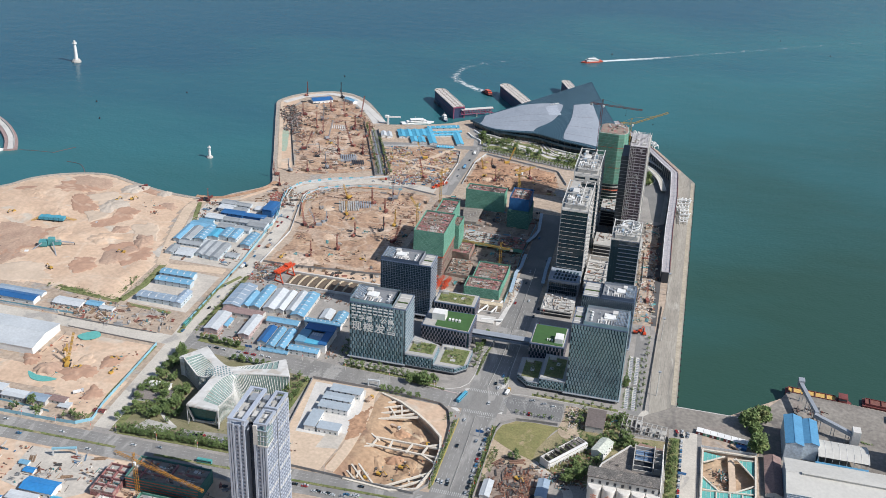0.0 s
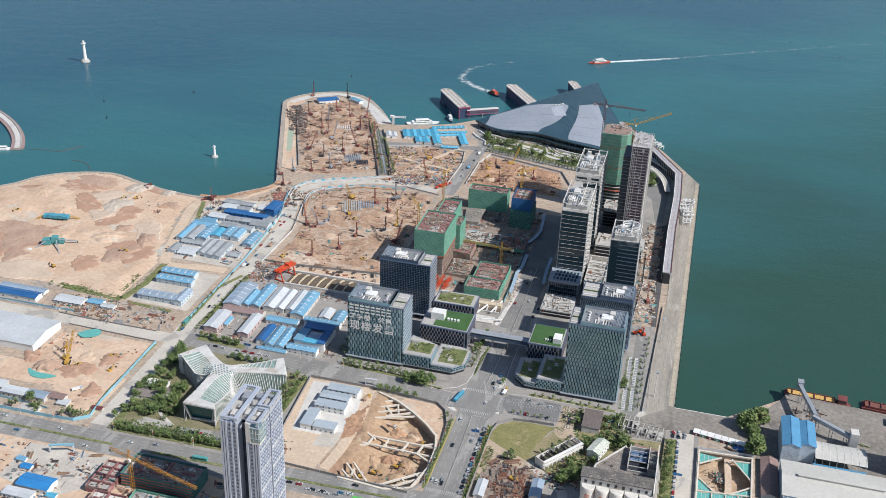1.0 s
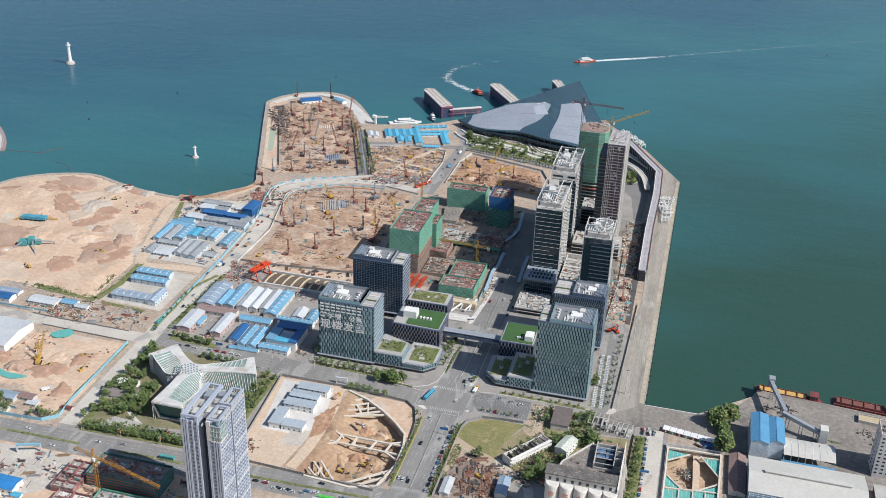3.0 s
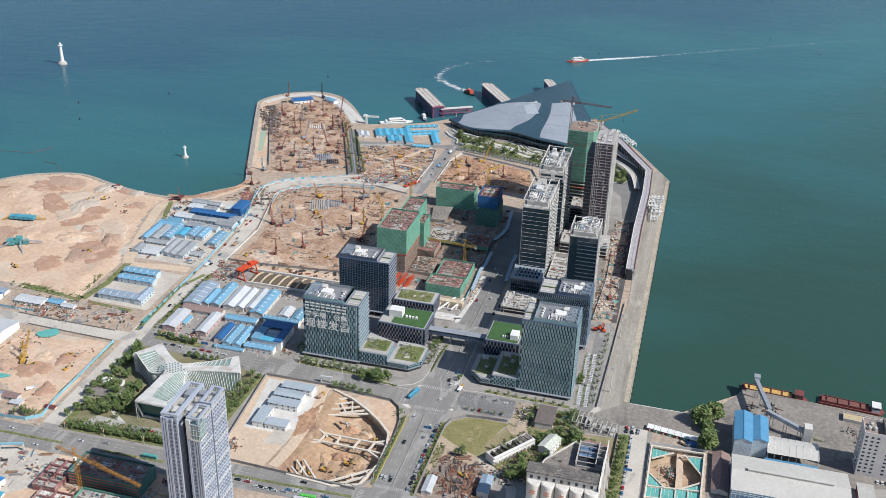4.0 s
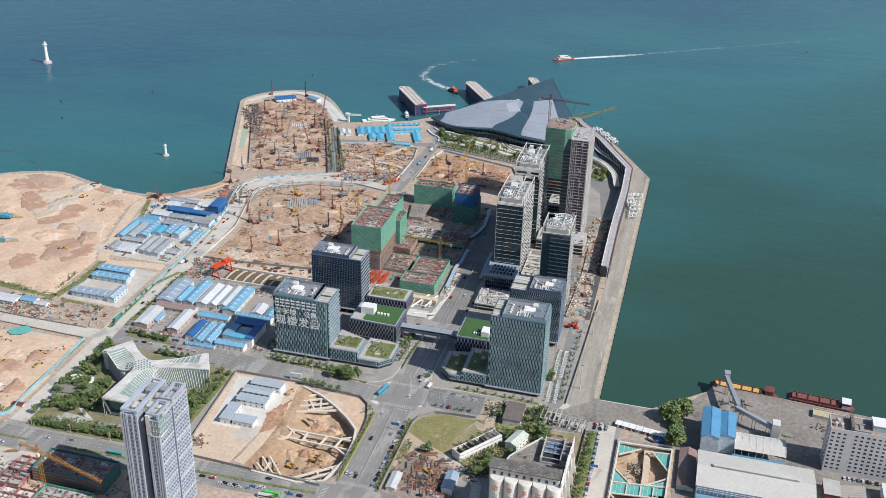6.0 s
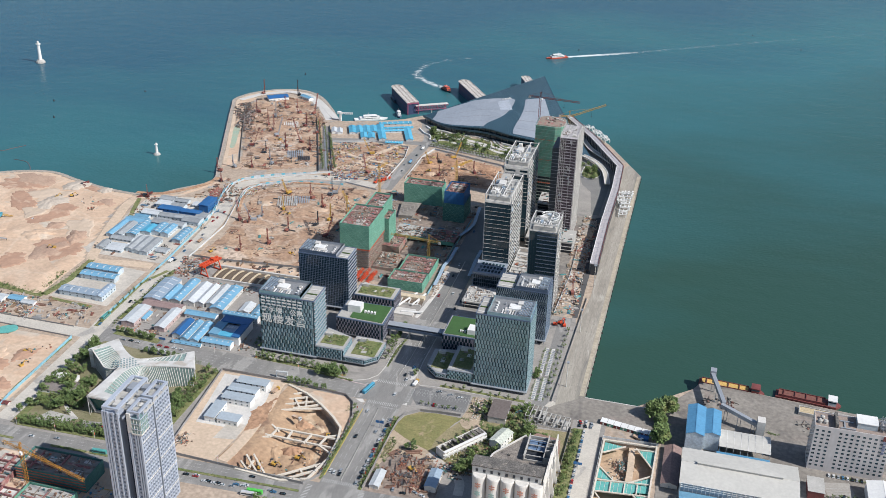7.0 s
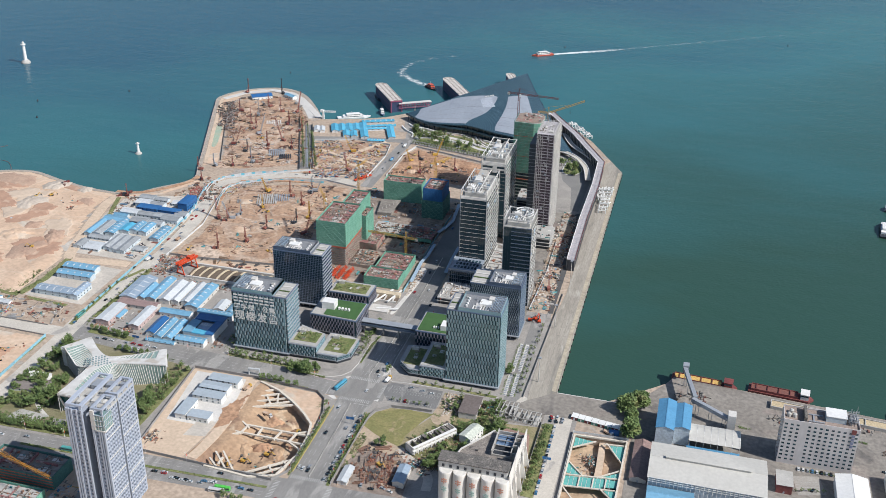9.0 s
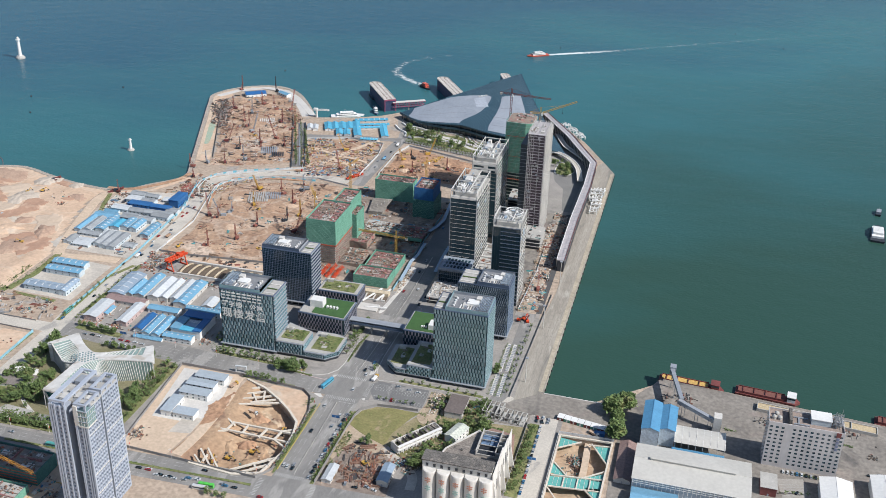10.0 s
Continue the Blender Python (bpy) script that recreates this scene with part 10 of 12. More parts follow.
for label, x0, x1, y0, y1, top in (("unfinished pale roof deck strewn with material", -95, -65, 848, 880, 10), ("glazed podium with rooflights at the foot of the glass tower", -95, -65, 888, 916, 20), ("unfinished podium with open concrete beams between towers", -62, -40, 900, 960, 13), ("unfinished podium behind the slim tower", -62, -12, 990, 1020, 16), ("raised podium near the wrapped tower", -64, -42, 1066, 1098, 22)):
    t = thing("raw_podium", label, "construction", ((x0 + x1) / 2, (y0 + y1) / 2, Z))
    hx, hy, H = (x1 - x0) / 2, (y1 - y0) / 2, top - Z
    glazed = top == 20
    # unglazed podiums: a solid dark box stands for shade in the open storeys
    part("lower_floor", box(-hx + 1, hx - 1, -hy + (0.4 if glazed else 1), hy - 1, 0, H - 1.2), GLASS if glazed else DARK, t, "dark glazed walls" if glazed else "block painted dark for unlit open floors")
    part("deck", box(-hx, hx, -hy, hy, H - 1.2, H), SKYROOF if glazed else CONCRETE, t)
    for k in range(int(H / 4)):
        part("floor_edge", box(-hx - 0.2, hx + 0.2, -hy - 0.2, hy + 0.2, 3.2 + k * 4, (3.35 if glazed else 3.6) + k * 4), GREY if glazed else CONCRETE, t)
    if glazed:
        for k in range(3):
            for q in range(7):
                x = -hx + 4 + q * 3.4 + k * 0.6
                part("roof_light", box(x, x + 2.1, -hy + 5 + k * 7, -hy + 9.5 + k * 7, H, H + 0.35), GLASS, t)
        part("parapet", boxes([(-hx, hx, -hy - 0.15, -hy + 0.35, H, H + 0.9), (-hx - 0.15, -hx + 0.35, -hy + 0.35, hy, H, H + 0.9)]), GREY, t)
        for k in range(14):
            x = -hx + 1.2 + k * 2.1
            part("mullion", box(x, x + 0.2, -hy + 0.1, -hy + 0.39, 0, H - 1.2), GREY, t)
        continue
    bm = bmesh.new()
    for k in range(110 if top == 10 else 40):
        x, y = rg.uniform(-hx, hx - 3), rg.uniform(-hy, hy - 3)
        w, d = rg.choice(((rg.uniform(0.4, 3), rg.uniform(0.4, 2.5)), (0.35, rg.uniform(2, 7)), (rg.uniform(2, 6), 0.35)))
        bm_box(bm, x, min(x + w, hx), y, min(y + d, hy), H, H + rg.uniform(0.2, 1.4))
    part("deck_material", bm, coloured("formwork and pale props", [(0.62, 0.60, 0.56), (0.45, 0.43, 0.40), (0.20, 0.18, 0.17), (0.66, 0.64, 0.61), (0.34, 0.26, 0.20), (0.55, 0.53, 0.50)], 0.85) if top == 10 else DEBRIS, t, "", "stuff")
    if top == 13:
        for k in range(5):
            y = -hy + 1 + k * (2 * hy - 3) / 4
            part("cross_beam", box(-hx, hx, y, y + 1.1, H + 4.2, H + 5.3), PALECON, t, "pale concrete beam")
            for x in (-hx + 0.2, -0.4, hx - 1.0):
                part("column", box(x, x + 0.8, y + 0.1, y + 0.9, H, H + 4.2), PALECON, t)
        for x in (-hx + 0.1, hx - 1.1):
            part("edge_beam", box(x, x + 1.0, -hy + 2.2, hy - 2.2, H + 3.4, H + 4.15), PALECON, t)

# ---- strewn site material ----
def strewn(label, poly, n, seed, material=DEBRIS, big=1.9, name="site_material", z=Z, tall=1.4, lines=0.35, lay=None):
    r = random.Random(seed)
    xs, ys = [p[0] for p in poly], [p[1] for p in poly]
    bm = bmesh.new()
    k = 0
    cx = cy = None
    spread = 5.0
    while k < n:
        if cx is None or r.random() < 0.05:
            cx, cy, spread = r.uniform(min(xs), max(xs)), r.uniform(min(ys), max(ys)), r.choice((2.0, 3.5, 5.0, 9.0))
        x, y = r.gauss(cx, spread), r.gauss(cy, spread)
        if not inside(x, y, poly):
            cx = None if r.random() < 0.3 else cx
            continue
        w, d = (r.uniform(0.5, big), r.uniform(0.5, big)) if r.random() > lines else (r.uniform(0.15, 0.45), r.uniform(2, 9))
        a = r.gauss(*lay) if lay else r.choice((0, 0, math.pi / 2, r.uniform(0, math.pi)))
        h = r.uniform(0.15, tall) * (0.5 if w < 0.5 else 1)
        c, s = math.cos(a), math.sin(a)
        v = bm_box(bm, -w / 2, w / 2, -d / 2, d / 2, 0, h)
        lift = z + r.uniform(0, 0.2)
        for q in v:
            q.co = (x + q.co.x * c - q.co.y * s, y + q.co.x * s + q.co.y * c, q.co.z + lift)
        k += 1
    me = bpy.data.meshes.new(name)
    bm.to_mesh(me)
    bm.free()
    me.materials.append(material)
    tagged(new(name, me), label, "building material", kind="stuff")


EARTHY = coloured("earthy site gear", [(0.26, 0.16, 0.11), (0.18, 0.115, 0.085), (0.30, 0.20, 0.15), (0.12, 0.085, 0.07), (0.34, 0.13, 0.09), (0.40, 0.31, 0.25), (0.22, 0.14, 0.10), (0.16, 0.13, 0.115), (0.50, 0.43, 0.37), (0.28, 0.12, 0.09), (0.09, 0.08, 0.075), (0.36, 0.24, 0.17)], 0.9)
strewn("steel, timber and spoil strewn over the peninsula", PEN, 1500, 1, EARTHY, 1.3, z=Z + 0.4, tall=1.0, lines=0.5)
strewn("spoil, pipes and gear strewn over the western site", SITE_A, 600, 2, EARTHY, 1.5, z=Z + 0.5, tall=1.1, lines=0.45)
YARDMIX = coloured("yard material", [(0.58, 0.50, 0.42), (0.50, 0.40, 0.30), (0.38, 0.12, 0.09), (0.62, 0.58, 0.52), (0.46, 0.33, 0.10), (0.30, 0.17, 0.11), (0.42, 0.32, 0.24), (0.10, 0.24, 0.38), (0.55, 0.45, 0.35), (0.22, 0.15, 0.12), (0.33, 0.17, 0.14), (0.15, 0.12, 0.11)], 0.8)
for k, line in enumerate(([(-272, 1238), (-290, 1200), (-302, 1170), (-316, 1130)], [(-262, 1160), (-284, 1168), (-302, 1170), (-340, 1186)])):
    sheet("road_yard_%d" % (k + 1), strip(smooth(line, 6), 6 - k), Z + 0.95 + 0.02 * k, TRACK, "pale sandy yard track", "road", 0.9)
strewn("mixed stacked material in the storage yard", YARD_N, 650, 3, YARDMIX, 2.2, z=Z + 0.3)
strewn("timber and spoil in the storage yard", YARD_N, 450, 4, z=Z + 0.3, big=1.5)
strewn("bright stacks along the yard road", [(-320, 1098), (-262, 1112), (-258, 1140), (-325, 1125)], 380, 5, YARDMIX)
strewn("spoil heaps in the northern dig", SITE_B, 500, 6, EARTHY, 1.4, z=Z + 0.5)
strewn("formwork and steel of the middle site", SITE_C, 1300, 7, z=Z + 0.3, big=1.4, lines=0.5)
strewn("coloured gear on the middle site", SITE_C, 160, 8, BRIGHT, z=Z + 0.3)
strewn("material beside the gantry", [(-392, 866), (-358, 864), (-356, 828), (-384, 820)], 240, 9, DEBRIS)
strewn("coloured gear beside the gantry", [(-390, 864), (-358, 862), (-360, 832), (-382, 824)], 40, 36, BRIGHT)
strewn("spoil on the bare plot", SITE_W, 90, 10, z=Z + 0.3)
strewn("stacked steel and gear of the western yard", [(-540, 712), (-412, 708), (-414, 745), (-470, 748), (-540, 745)], 380, 12, z=Z)
strewn("coloured stacks of the western yard", [(-520, 714), (-420, 710), (-420, 736), (-510, 742)], 60, 13, BRIGHT)
strewn("gear between the site cabins", [(-490, 846), (-408, 846), (-404, 960), (-500, 990)], 420, 14)
strewn("clutter beside the eastern towers", [(-10, 866), (10, 860), (6, 1080), (-12, 1090)], 800, 15)
strewn("coloured clutter beside the eastern towers", [(-8, 866), (8, 860), (4, 1000), (-6, 1000)], 200, 16, BRIGHT)
strewn("pale rubble and spoil beside the eastern towers", EASTSTRIP, 420, 56, coloured("pale rubble", [(0.56, 0.48, 0.40), (0.62, 0.57, 0.50), (0.46, 0.37, 0.29), (0.40, 0.26, 0.17), (0.66, 0.63, 0.58), (0.30, 0.24, 0.20)], 0.9), 2.2, z=Z + 0.4, tall=1.0, lines=0.25)
strewn("material between the towers", [(-64, 840), (-12, 835), (-14, 1090), (-64, 1090)], 500, 17)
strewn("clutter among workshops", [(-386, 718), (-254, 714), (-254, 826), (-384, 828)], 420, 18)
strewn("gear in the building pit", [(-196, 672), (-150, 640), (-140, 600), (-165, 572), (-198, 575)], 160, 19, z=Z - 6.9)
strewn("rusty steel on the dirt lot", [(-96, 640), (-56, 625), (-50, 578), (-96, 576)], 110, 20, coloured("rusty heap", [(0.26, 0.10, 0.06), (0.35, 0.16, 0.10), (0.18, 0.08, 0.06), (0.40, 0.30, 0.22), (0.15, 0.13, 0.12)], 0.9))
strewn("rusty beams stacked on the dirt lot", [(-86, 614), (-64, 618), (-58, 582), (-82, 578)], 190, 35, bpy.data.materials["rusty heap"], 1.6, z=Z + 0.2, tall=1.6, lines=0.95, lay=(0.12, 0.2))
strewn("heaped gear at the loading berth", [(130, 770), (158, 768), (156, 735), (136, 735)], 90, 21, coloured("dark scrap", [(0.06, 0.055, 0.05), (0.14, 0.11, 0.09), (0.20, 0.10, 0.08), (0.10, 0.10, 0.10), (0.3, 0.28, 0.26)], 0.9))
strewn("port yard clutter", [(160, 765), (300, 755), (300, 720), (270, 718), (205, 735), (180, 720)], 130, 22, bpy.data.materials["dark scrap"])
strewn("old rubble beside the silos", [(-40, 612), (-20, 606), (-22, 660), (-50, 640)], 200, 23)
strewn("site gear in the corner plot", [(-520, 535), (-270, 538), (-262, 480), (-520, 460)], 500, 24)
strewn("coloured gear in the corner plot", [(-460, 535), (-270, 538), (-262, 490), (-460, 480)], 140, 25, BRIGHT)
strewn("drums and pallets on the sand", SANDPIT, 60, 26, z=Z + 1.2)
strewn("gear along the bank road", [(-452, 1000), (-405, 985), (-408, 1040), (-440, 1048)], 260, 27)
strewn("material on the pit side", [(-256, 580), (-218, 580), (-212, 640), (-256, 640)], 60, 28)
sheet("ground_trench", strip(smooth([(-396, 1062), (-378, 1070), (-350, 1077), (-312, 1083)], 5), 3.4), Z + 0.95, MUD, "brown trench spoil beside the bend", "ground", 0.8)
sheet("ground_trench_2", strip(smooth([(-394, 1052), (-399, 1034), (-396, 1010), (-386, 980)], 5), 4.0), Z + 0.96, MUD, "brown trench spoil beside the road", "ground", 0.8)
strewn("steel and pipes along the trench", [(-400, 1040), (-392, 1056), (-352, 1076), (-352, 1070), (-386, 1050), (-392, 1012), (-398, 1012)], 240, 70, YARDMIX, 1.2, z=Z + 0.9, tall=0.8, lines=0.5)
strewn("red steel at the yard corner", [(-269, 1108), (-258, 1128), (-252, 1126), (-262, 1106)], 60, 71, ORANGE, 1.6, z=Z + 0.3, tall=1.0, lines=0.6)
strewn("red steel and timber beside the blue cabins", [(-440, 1020), (-428, 1040), (-424, 1010), (-430, 1000)], 200, 72, coloured("red steel and timber", [(0.42, 0.13, 0.11), (0.34, 0.10, 0.09), (0.28, 0.17, 0.13), (0.46, 0.36, 0.28), (0.20, 0.11, 0.09)], 0.85), 1.5, z=Z + 0.3, tall=1.2, lines=0.6)
sheet("pavement_pad", smooth([(-129, 912), (-122, 907), (-123, 873), (-125, 849), (-128, 820), (-132, 820), (-128, 860), (-130, 890)], 4, True), Z + 0.2, PALECON, "pale concrete pads beside the site gate", "pavement")
strewn("slabs and bags on the pads beside the road", [(-129, 905), (-123, 902), (-125, 860), (-128, 845), (-130, 880)], 130, 73, bpy.data.materials["pale rubble"], 1.8, z=Z + 0.2, tall=1.1)
strewn("tipped rubble and planks beside the hut", [(-48, 708), (-38, 708), (-34, 688), (-44, 674)], 170, 57, bpy.data.materials["pale rubble"], 1.3, z=Z + 0.2, tall=0.8)
strewn("rubble and scrap along the drive", [(-60, 636), (-38, 628), (-34, 600), (-52, 606)], 130, 58, DEBRIS, 1.3, z=Z + 0.2)
strewn("scattered gear and rubble in the dock pit", [(66, 668), (84, 672), (86, 640), (68, 640)], 130, 59, DEBRIS, 1.2, z=Z - 5.5)
strewn("old plant pots and rubble by the hut", [(-48, 676), (-6, 678), (-6, 706), (-50, 706)], 120, 29)

STACKS = [surf(n, c, tuple(v * 0.75 for v in c), 0.85, 0, 0.2, 0.9, 0.6, 0.2, island=0.25) for n, c in (("rusty bars", (0.25, 0.145, 0.105)), ("grey tubes", (0.30, 0.30, 0.30)), ("dark steel bars", (0.085, 0.08, 0.08)), ("brown timber", (0.30, 0.20, 0.13)), ("pale timber", (0.50, 0.40, 0.29)), ("concrete posts", (0.48, 0.45, 0.42)), ("blue sheets", (0.16, 0.26, 0.36)), ("red steel parts", (0.33, 0.13, 0.10)), ("yellow formwork", (0.46, 0.35, 0.16)), ("teal covers", (0.10, 0.33, 0.34)))]


def stacks(label, poly, n, seed, pick, z, long=(3, 9), name="material_stacks"):
    """Bundles of parallel bars, sheets and posts, each bundle of one stuff and direction."""
    r = random.Random(seed)
    xs, ys = [p[0] for p in poly], [p[1] for p in poly]
    bm, k = bmesh.new(), 0
    while k < n:
        x, y = r.uniform(min(xs), max(xs)), r.uniform(min(ys), max(ys))
        if not inside(x, y, poly):
            continue
        k += 1
        slot, a = r.choice(pick), r.choice((0.37, 0.37 + math.pi / 2, 0, math.pi / 2, r.uniform(0, 3)))
        c, s2 = math.cos(a), math.sin(a)
        kind = r.random()
        if kind < 0.6:                # bars side by side
            m, L, w = r.randint(3, 8), r.uniform(*long), r.uniform(0.16, 0.42)
            bars = [(i * w * r.uniform(1.15, 1.7), r.gauss(0, 0.5), w, L * r.uniform(0.8, 1.1), r.uniform(0.25, 0.9)) for i in range(m)]
        elif kind < 0.8:              # a loose heap
            bars = [(r.gauss(0, 1.6), r.gauss(0, 1.6), r.uniform(0.2, 0.8), r.uniform(0.3, 2.0), r.uniform(0.3, 1.3)) for i in range(r.randint(8, 16))]
        else:                         # a block of sheets
            bars = [(0, 0, r.uniform(1.0, 2.2), r.uniform(1.5, 4), r.uniform(0.6, 1.4)), (r.uniform(2.5, 3.5), 0.3, r.uniform(0.8, 1.6), r.uniform(1.5, 3), r.uniform(0.4, 1.2))]
        for bx, by, w, L, h in bars:
            v = bm_box(bm, bx - w / 2, bx + w / 2, by - L / 2, by + L / 2, -0.3, h, slot)
            for q in v:
                q.co = (x + q.co.x * c - q.co.y * s2, y + q.co.x * s2 + q.co.y * c, z + q.co.z)
    me = bpy.data.meshes.new(name)
    bm.to_mesh(me)
    bm.free()
    for m in STACKS:
        me.materials.append(m)
    tagged(new(name, me), label, "building material", kind="stuff")


stacks("bundled piles, bars and timber on the peninsula", PEN, 170, 41, (0, 0, 1, 2, 2, 3, 4, 5, 7), Z + 0.8)
stacks("bundled bars and timber on the western site", SITE_A, 75, 42, (0, 1, 2, 2, 3, 3, 4, 5, 9), Z + 0.8)
stacks("coloured bundles in the storage yard", YARD_N, 170, 43, (0, 1, 2, 3, 4, 4, 5, 5, 7, 7, 8, 8, 6), Z + 0.4)
stacks("bundles beside the storage yard road", [(-320, 1100), (-262, 1112), (-258, 1140), (-325, 1125)], 45, 44, (6, 7, 7, 1, 0, 5), Z + 0.3)
stacks("formwork bundles of the middle site", SITE_C, 190, 45, (0, 0, 1, 2, 3, 4, 5, 6, 7, 9), Z + 0.4)
stacks("bundles beside the eastern towers", EASTSTRIP, 80, 46, (0, 1, 2, 3, 4, 5, 7, 9), Z + 0.5)
stacks("bundles in the western yard", [(-540, 712), (-412, 708), (-414, 745), (-470, 748), (-540, 745)], 70, 47, (0, 1, 2, 3, 5, 7, 5), Z + 0.1)
stacks("bundles in the corner plot", [(-520, 535), (-270, 538), (-262, 480), (-520, 460)], 120, 48, (0, 1, 2, 3, 5, 5, 6, 7), Z + 0.1)
stacks("bundles between the cabins", [(-490, 846), (-408, 846), (-404, 1000), (-500, 985)], 60, 49, (0, 1, 2, 5, 6, 7), Z + 0.1)
stacks("bundles along the bank and bend", [(-452, 1000), (-405, 985), (-400, 1060), (-440, 1060)], 40, 50, (0, 2, 7, 3, 5), Z + 0.2)
stacks("bundles beside the gantry and cut", [(-392, 866), (-258, 874), (-256, 858), (-358, 852), (-384, 820)], 40, 51, (0, 7, 2, 5, 3), Z + 0.2)
stacks("bars and gear in the excavated northern site", SITE_B, 35, 52, (0, 2, 3, 8), Z + 0.9)
stacks("rusty plates and beams on the dirt lot", [(-92, 628), (-58, 618), (-54, 580), (-92, 580)], 38, 54, (0, 0, 2, 3), Z + 0.3, (6, 13))
stacks("odd stacks among workshops", [(-386, 718), (-254, 714), (-254, 826), (-384, 828)], 45, 53, (1, 3, 5, 0), Z + 0.1)


def heap(x, y, r, h, material, label, seed, name="mound", low=0.0):
    """A low dumped heap with a ragged foot and rough top."""
    bm = bmesh.new()
    rings, n = 7, 44
    prev = None
    top = bm.verts.new((0, 0, h))
    for i in range(1, rings + 1):
        f = i / rings
        ring = []
        for k in range(n):
            a = 2 * math.pi * k / n
            rr = r * f * (1 + 0.45 * noise.noise((math.cos(a) * 1.3 + seed, math.sin(a) * 1.3, seed * 0.7)) + 0.28 * noise.noise((math.cos(a) * 4.1 + seed, math.sin(a) * 4.1, seed * 1.7)) + 0.14 * noise.noise((math.cos(a) * 10 + seed, math.sin(a) * 10, seed)))
            zz = h * (1 - f * f) * (1 + 0.5 * noise.noise((rr * math.cos(a) / 4 + seed, rr * math.sin(a) / 4, 2.2))) - (0.6 if i == rings else 0)
            ring.append(bm.verts.new((rr * math.cos(a), rr * math.sin(a) * 0.75, zz)))
        for k in range(n):
            j = (k + 1) % n
            if prev:
                bm.faces.new((prev[k], ring[k], ring[j], prev[j]))
            else:
                bm.faces.new((top, ring[k], ring[j]))
        prev = ring
    me = mesh_of(name, bm, material)
    for f in me.polygons:
        f.use_smooth = True
    ob = new(name, me)
    ob.matrix_world = pose(x, y, (Z + 0.9 if x < -500 else Z + 0.2) - low, 0, 0, seed * 40)
    tagged(ob, label, "mound")


for k, (x, y, r, h) in enumerate(((-181, 603, 9, 3.4), (-168, 608, 8, 2.8), (-154, 604, 7, 2.6), (-172, 640, 9, 2.4), (-157, 588, 8, 2.6), (-150, 632, 6, 2.0))):
    heap(x, y, r, h, (PITBROWN, MUD)[k % 2], "heap of dug brown soil in the pit", 3.3 + k * 1.7, low=7.4)
SPOIL = surf("grey spoil", (0.49, 0.42, 0.35), (0.41, 0.345, 0.285), 0.95, 0, 0.06, 0.4, 0.8, 0.16, 0.3)
REDSOIL = surf("reddish soil", (0.45, 0.315, 0.23), (0.37, 0.245, 0.18), 0.95, 0, 0.06, 0.4, 0.8, 0.16, 0.3)
for k, (x, y, r, h, m) in enumerate(((-594, 985, 16, 2.6, SPOIL), (-596, 935, 20, 3.0, SPOIL), (-520, 870, 15, 2.5, REDSOIL), (-650, 985, 26, 1.5, REDSOIL), (-640, 950, 20, 1.3, REDSOIL), (-628, 925, 15, 1.3, REDSOIL), (-640, 835, 34, 1.6, REDSOIL), (-625, 800, 26, 1.4, REDSOIL), (-672, 850, 30, 1.6, REDSOIL), (-555, 885, 12, 2.6, REDSOIL), (-528, 832, 20, 1.5, REDSOIL), (-640, 902, 18, 3.0, SAND), (-536, 955, 12, 1.4, REDSOIL), (-560, 860, 18, 3.4, SAND), (-555, 985, 10, 1.8, SPOIL), (-608, 850, 20, 2.5, SAND), (-690, 940, 25, 3, SAND), (-340, 940, 13, 1.6, SAND), (-300, 1010, 10, 1.4, SAND), (-290, 930, 12, 1.5, REDSOIL), (-365, 1010, 9, 1.6, SAND), (-270, 900, 8, 1.5, REDSOIL), (-190, 1170, 14, 3.5, MUD)) + ((-165, 1185, 9, 3, MUD), (-210, 1150, 8, 2.2, SAND), (-450, 1180, 8, 1.6, REDSOIL), (-420, 1230, 7, 1.5, SAND), (-478, 630, 13, 5.0, REDSOIL), (-455, 650, 12, 1.2, SAND), (-480, 665, 9, 2.4, REDSOIL), (-440, 625, 10, 1.0, SAND), (-452, 634, 17, 2.0, REDSAND), (-434, 656, 13, 1.8, REDSAND), (-424, 610, 12, 1.7, REDSAND), (-500, 640, 11, 1.7, REDSAND))):
    heap(x, y, r, h, m, "low dumped mound of %s" % {"grey spoil": "grey spoil", "reddish soil": "reddish soil", "sand": "pale sand", "red dirt": "red-brown earth", "reddish-brown sand": "reddish-brown sand"}[m.name], k + 1)

sheet("ground_net_3", smooth([(-492, 623), (-484, 614), (-472, 613), (-463, 619), (-470, 620), (-482, 620)], 4, True), Z + 0.8, TEALNET, "green dust net round a soil heap", "net")
sheet("road_yard", strip(smooth([(-328, 1126), (-314, 1146), (-304, 1155), (-288, 1151), (-270, 1147)], 6), 9), Z + 0.75, TRACK, "pale sandy track through the yard", "road")
sheet("road_sand", strip(smooth([(-508, 987), (-513, 962), (-504, 920), (-495, 885), (-485, 852), (-474, 828), (-440, 832), (-412, 834)], 5), 11), Z + 0.25, TRACK, "pale sandy track beside the cabins", "road")
# stacks of piles and panels
for label, x, y, rz, n, L, m in (("long pale concrete piles laid in rows", -345, 1022, 20, 9, 26, CONCRETE), ("grey steel sheets stacked in rows", -330, 1030, 20, 7, 18, GREY), ("grey panel stacks on the peninsula", -392, 1160, 22, 8, 22, GREY), ("grey panel stacks on the peninsula", -376, 1150, 22, 6, 14, DARK), ("pale pile sections laid in rows", -440, 1262, 22, 8, 14, PALECON)):
    t = thing("beam_stack", label, "stack", (x, y, Z + 0.6), rz)
    for k in range(n):
        part("beam", box(-n * 1.2 + k * 2.6, -n * 1.2 + k * 2.6 + 1.5, -L / 2, L / 2, -0.6, 0.8), m, t)
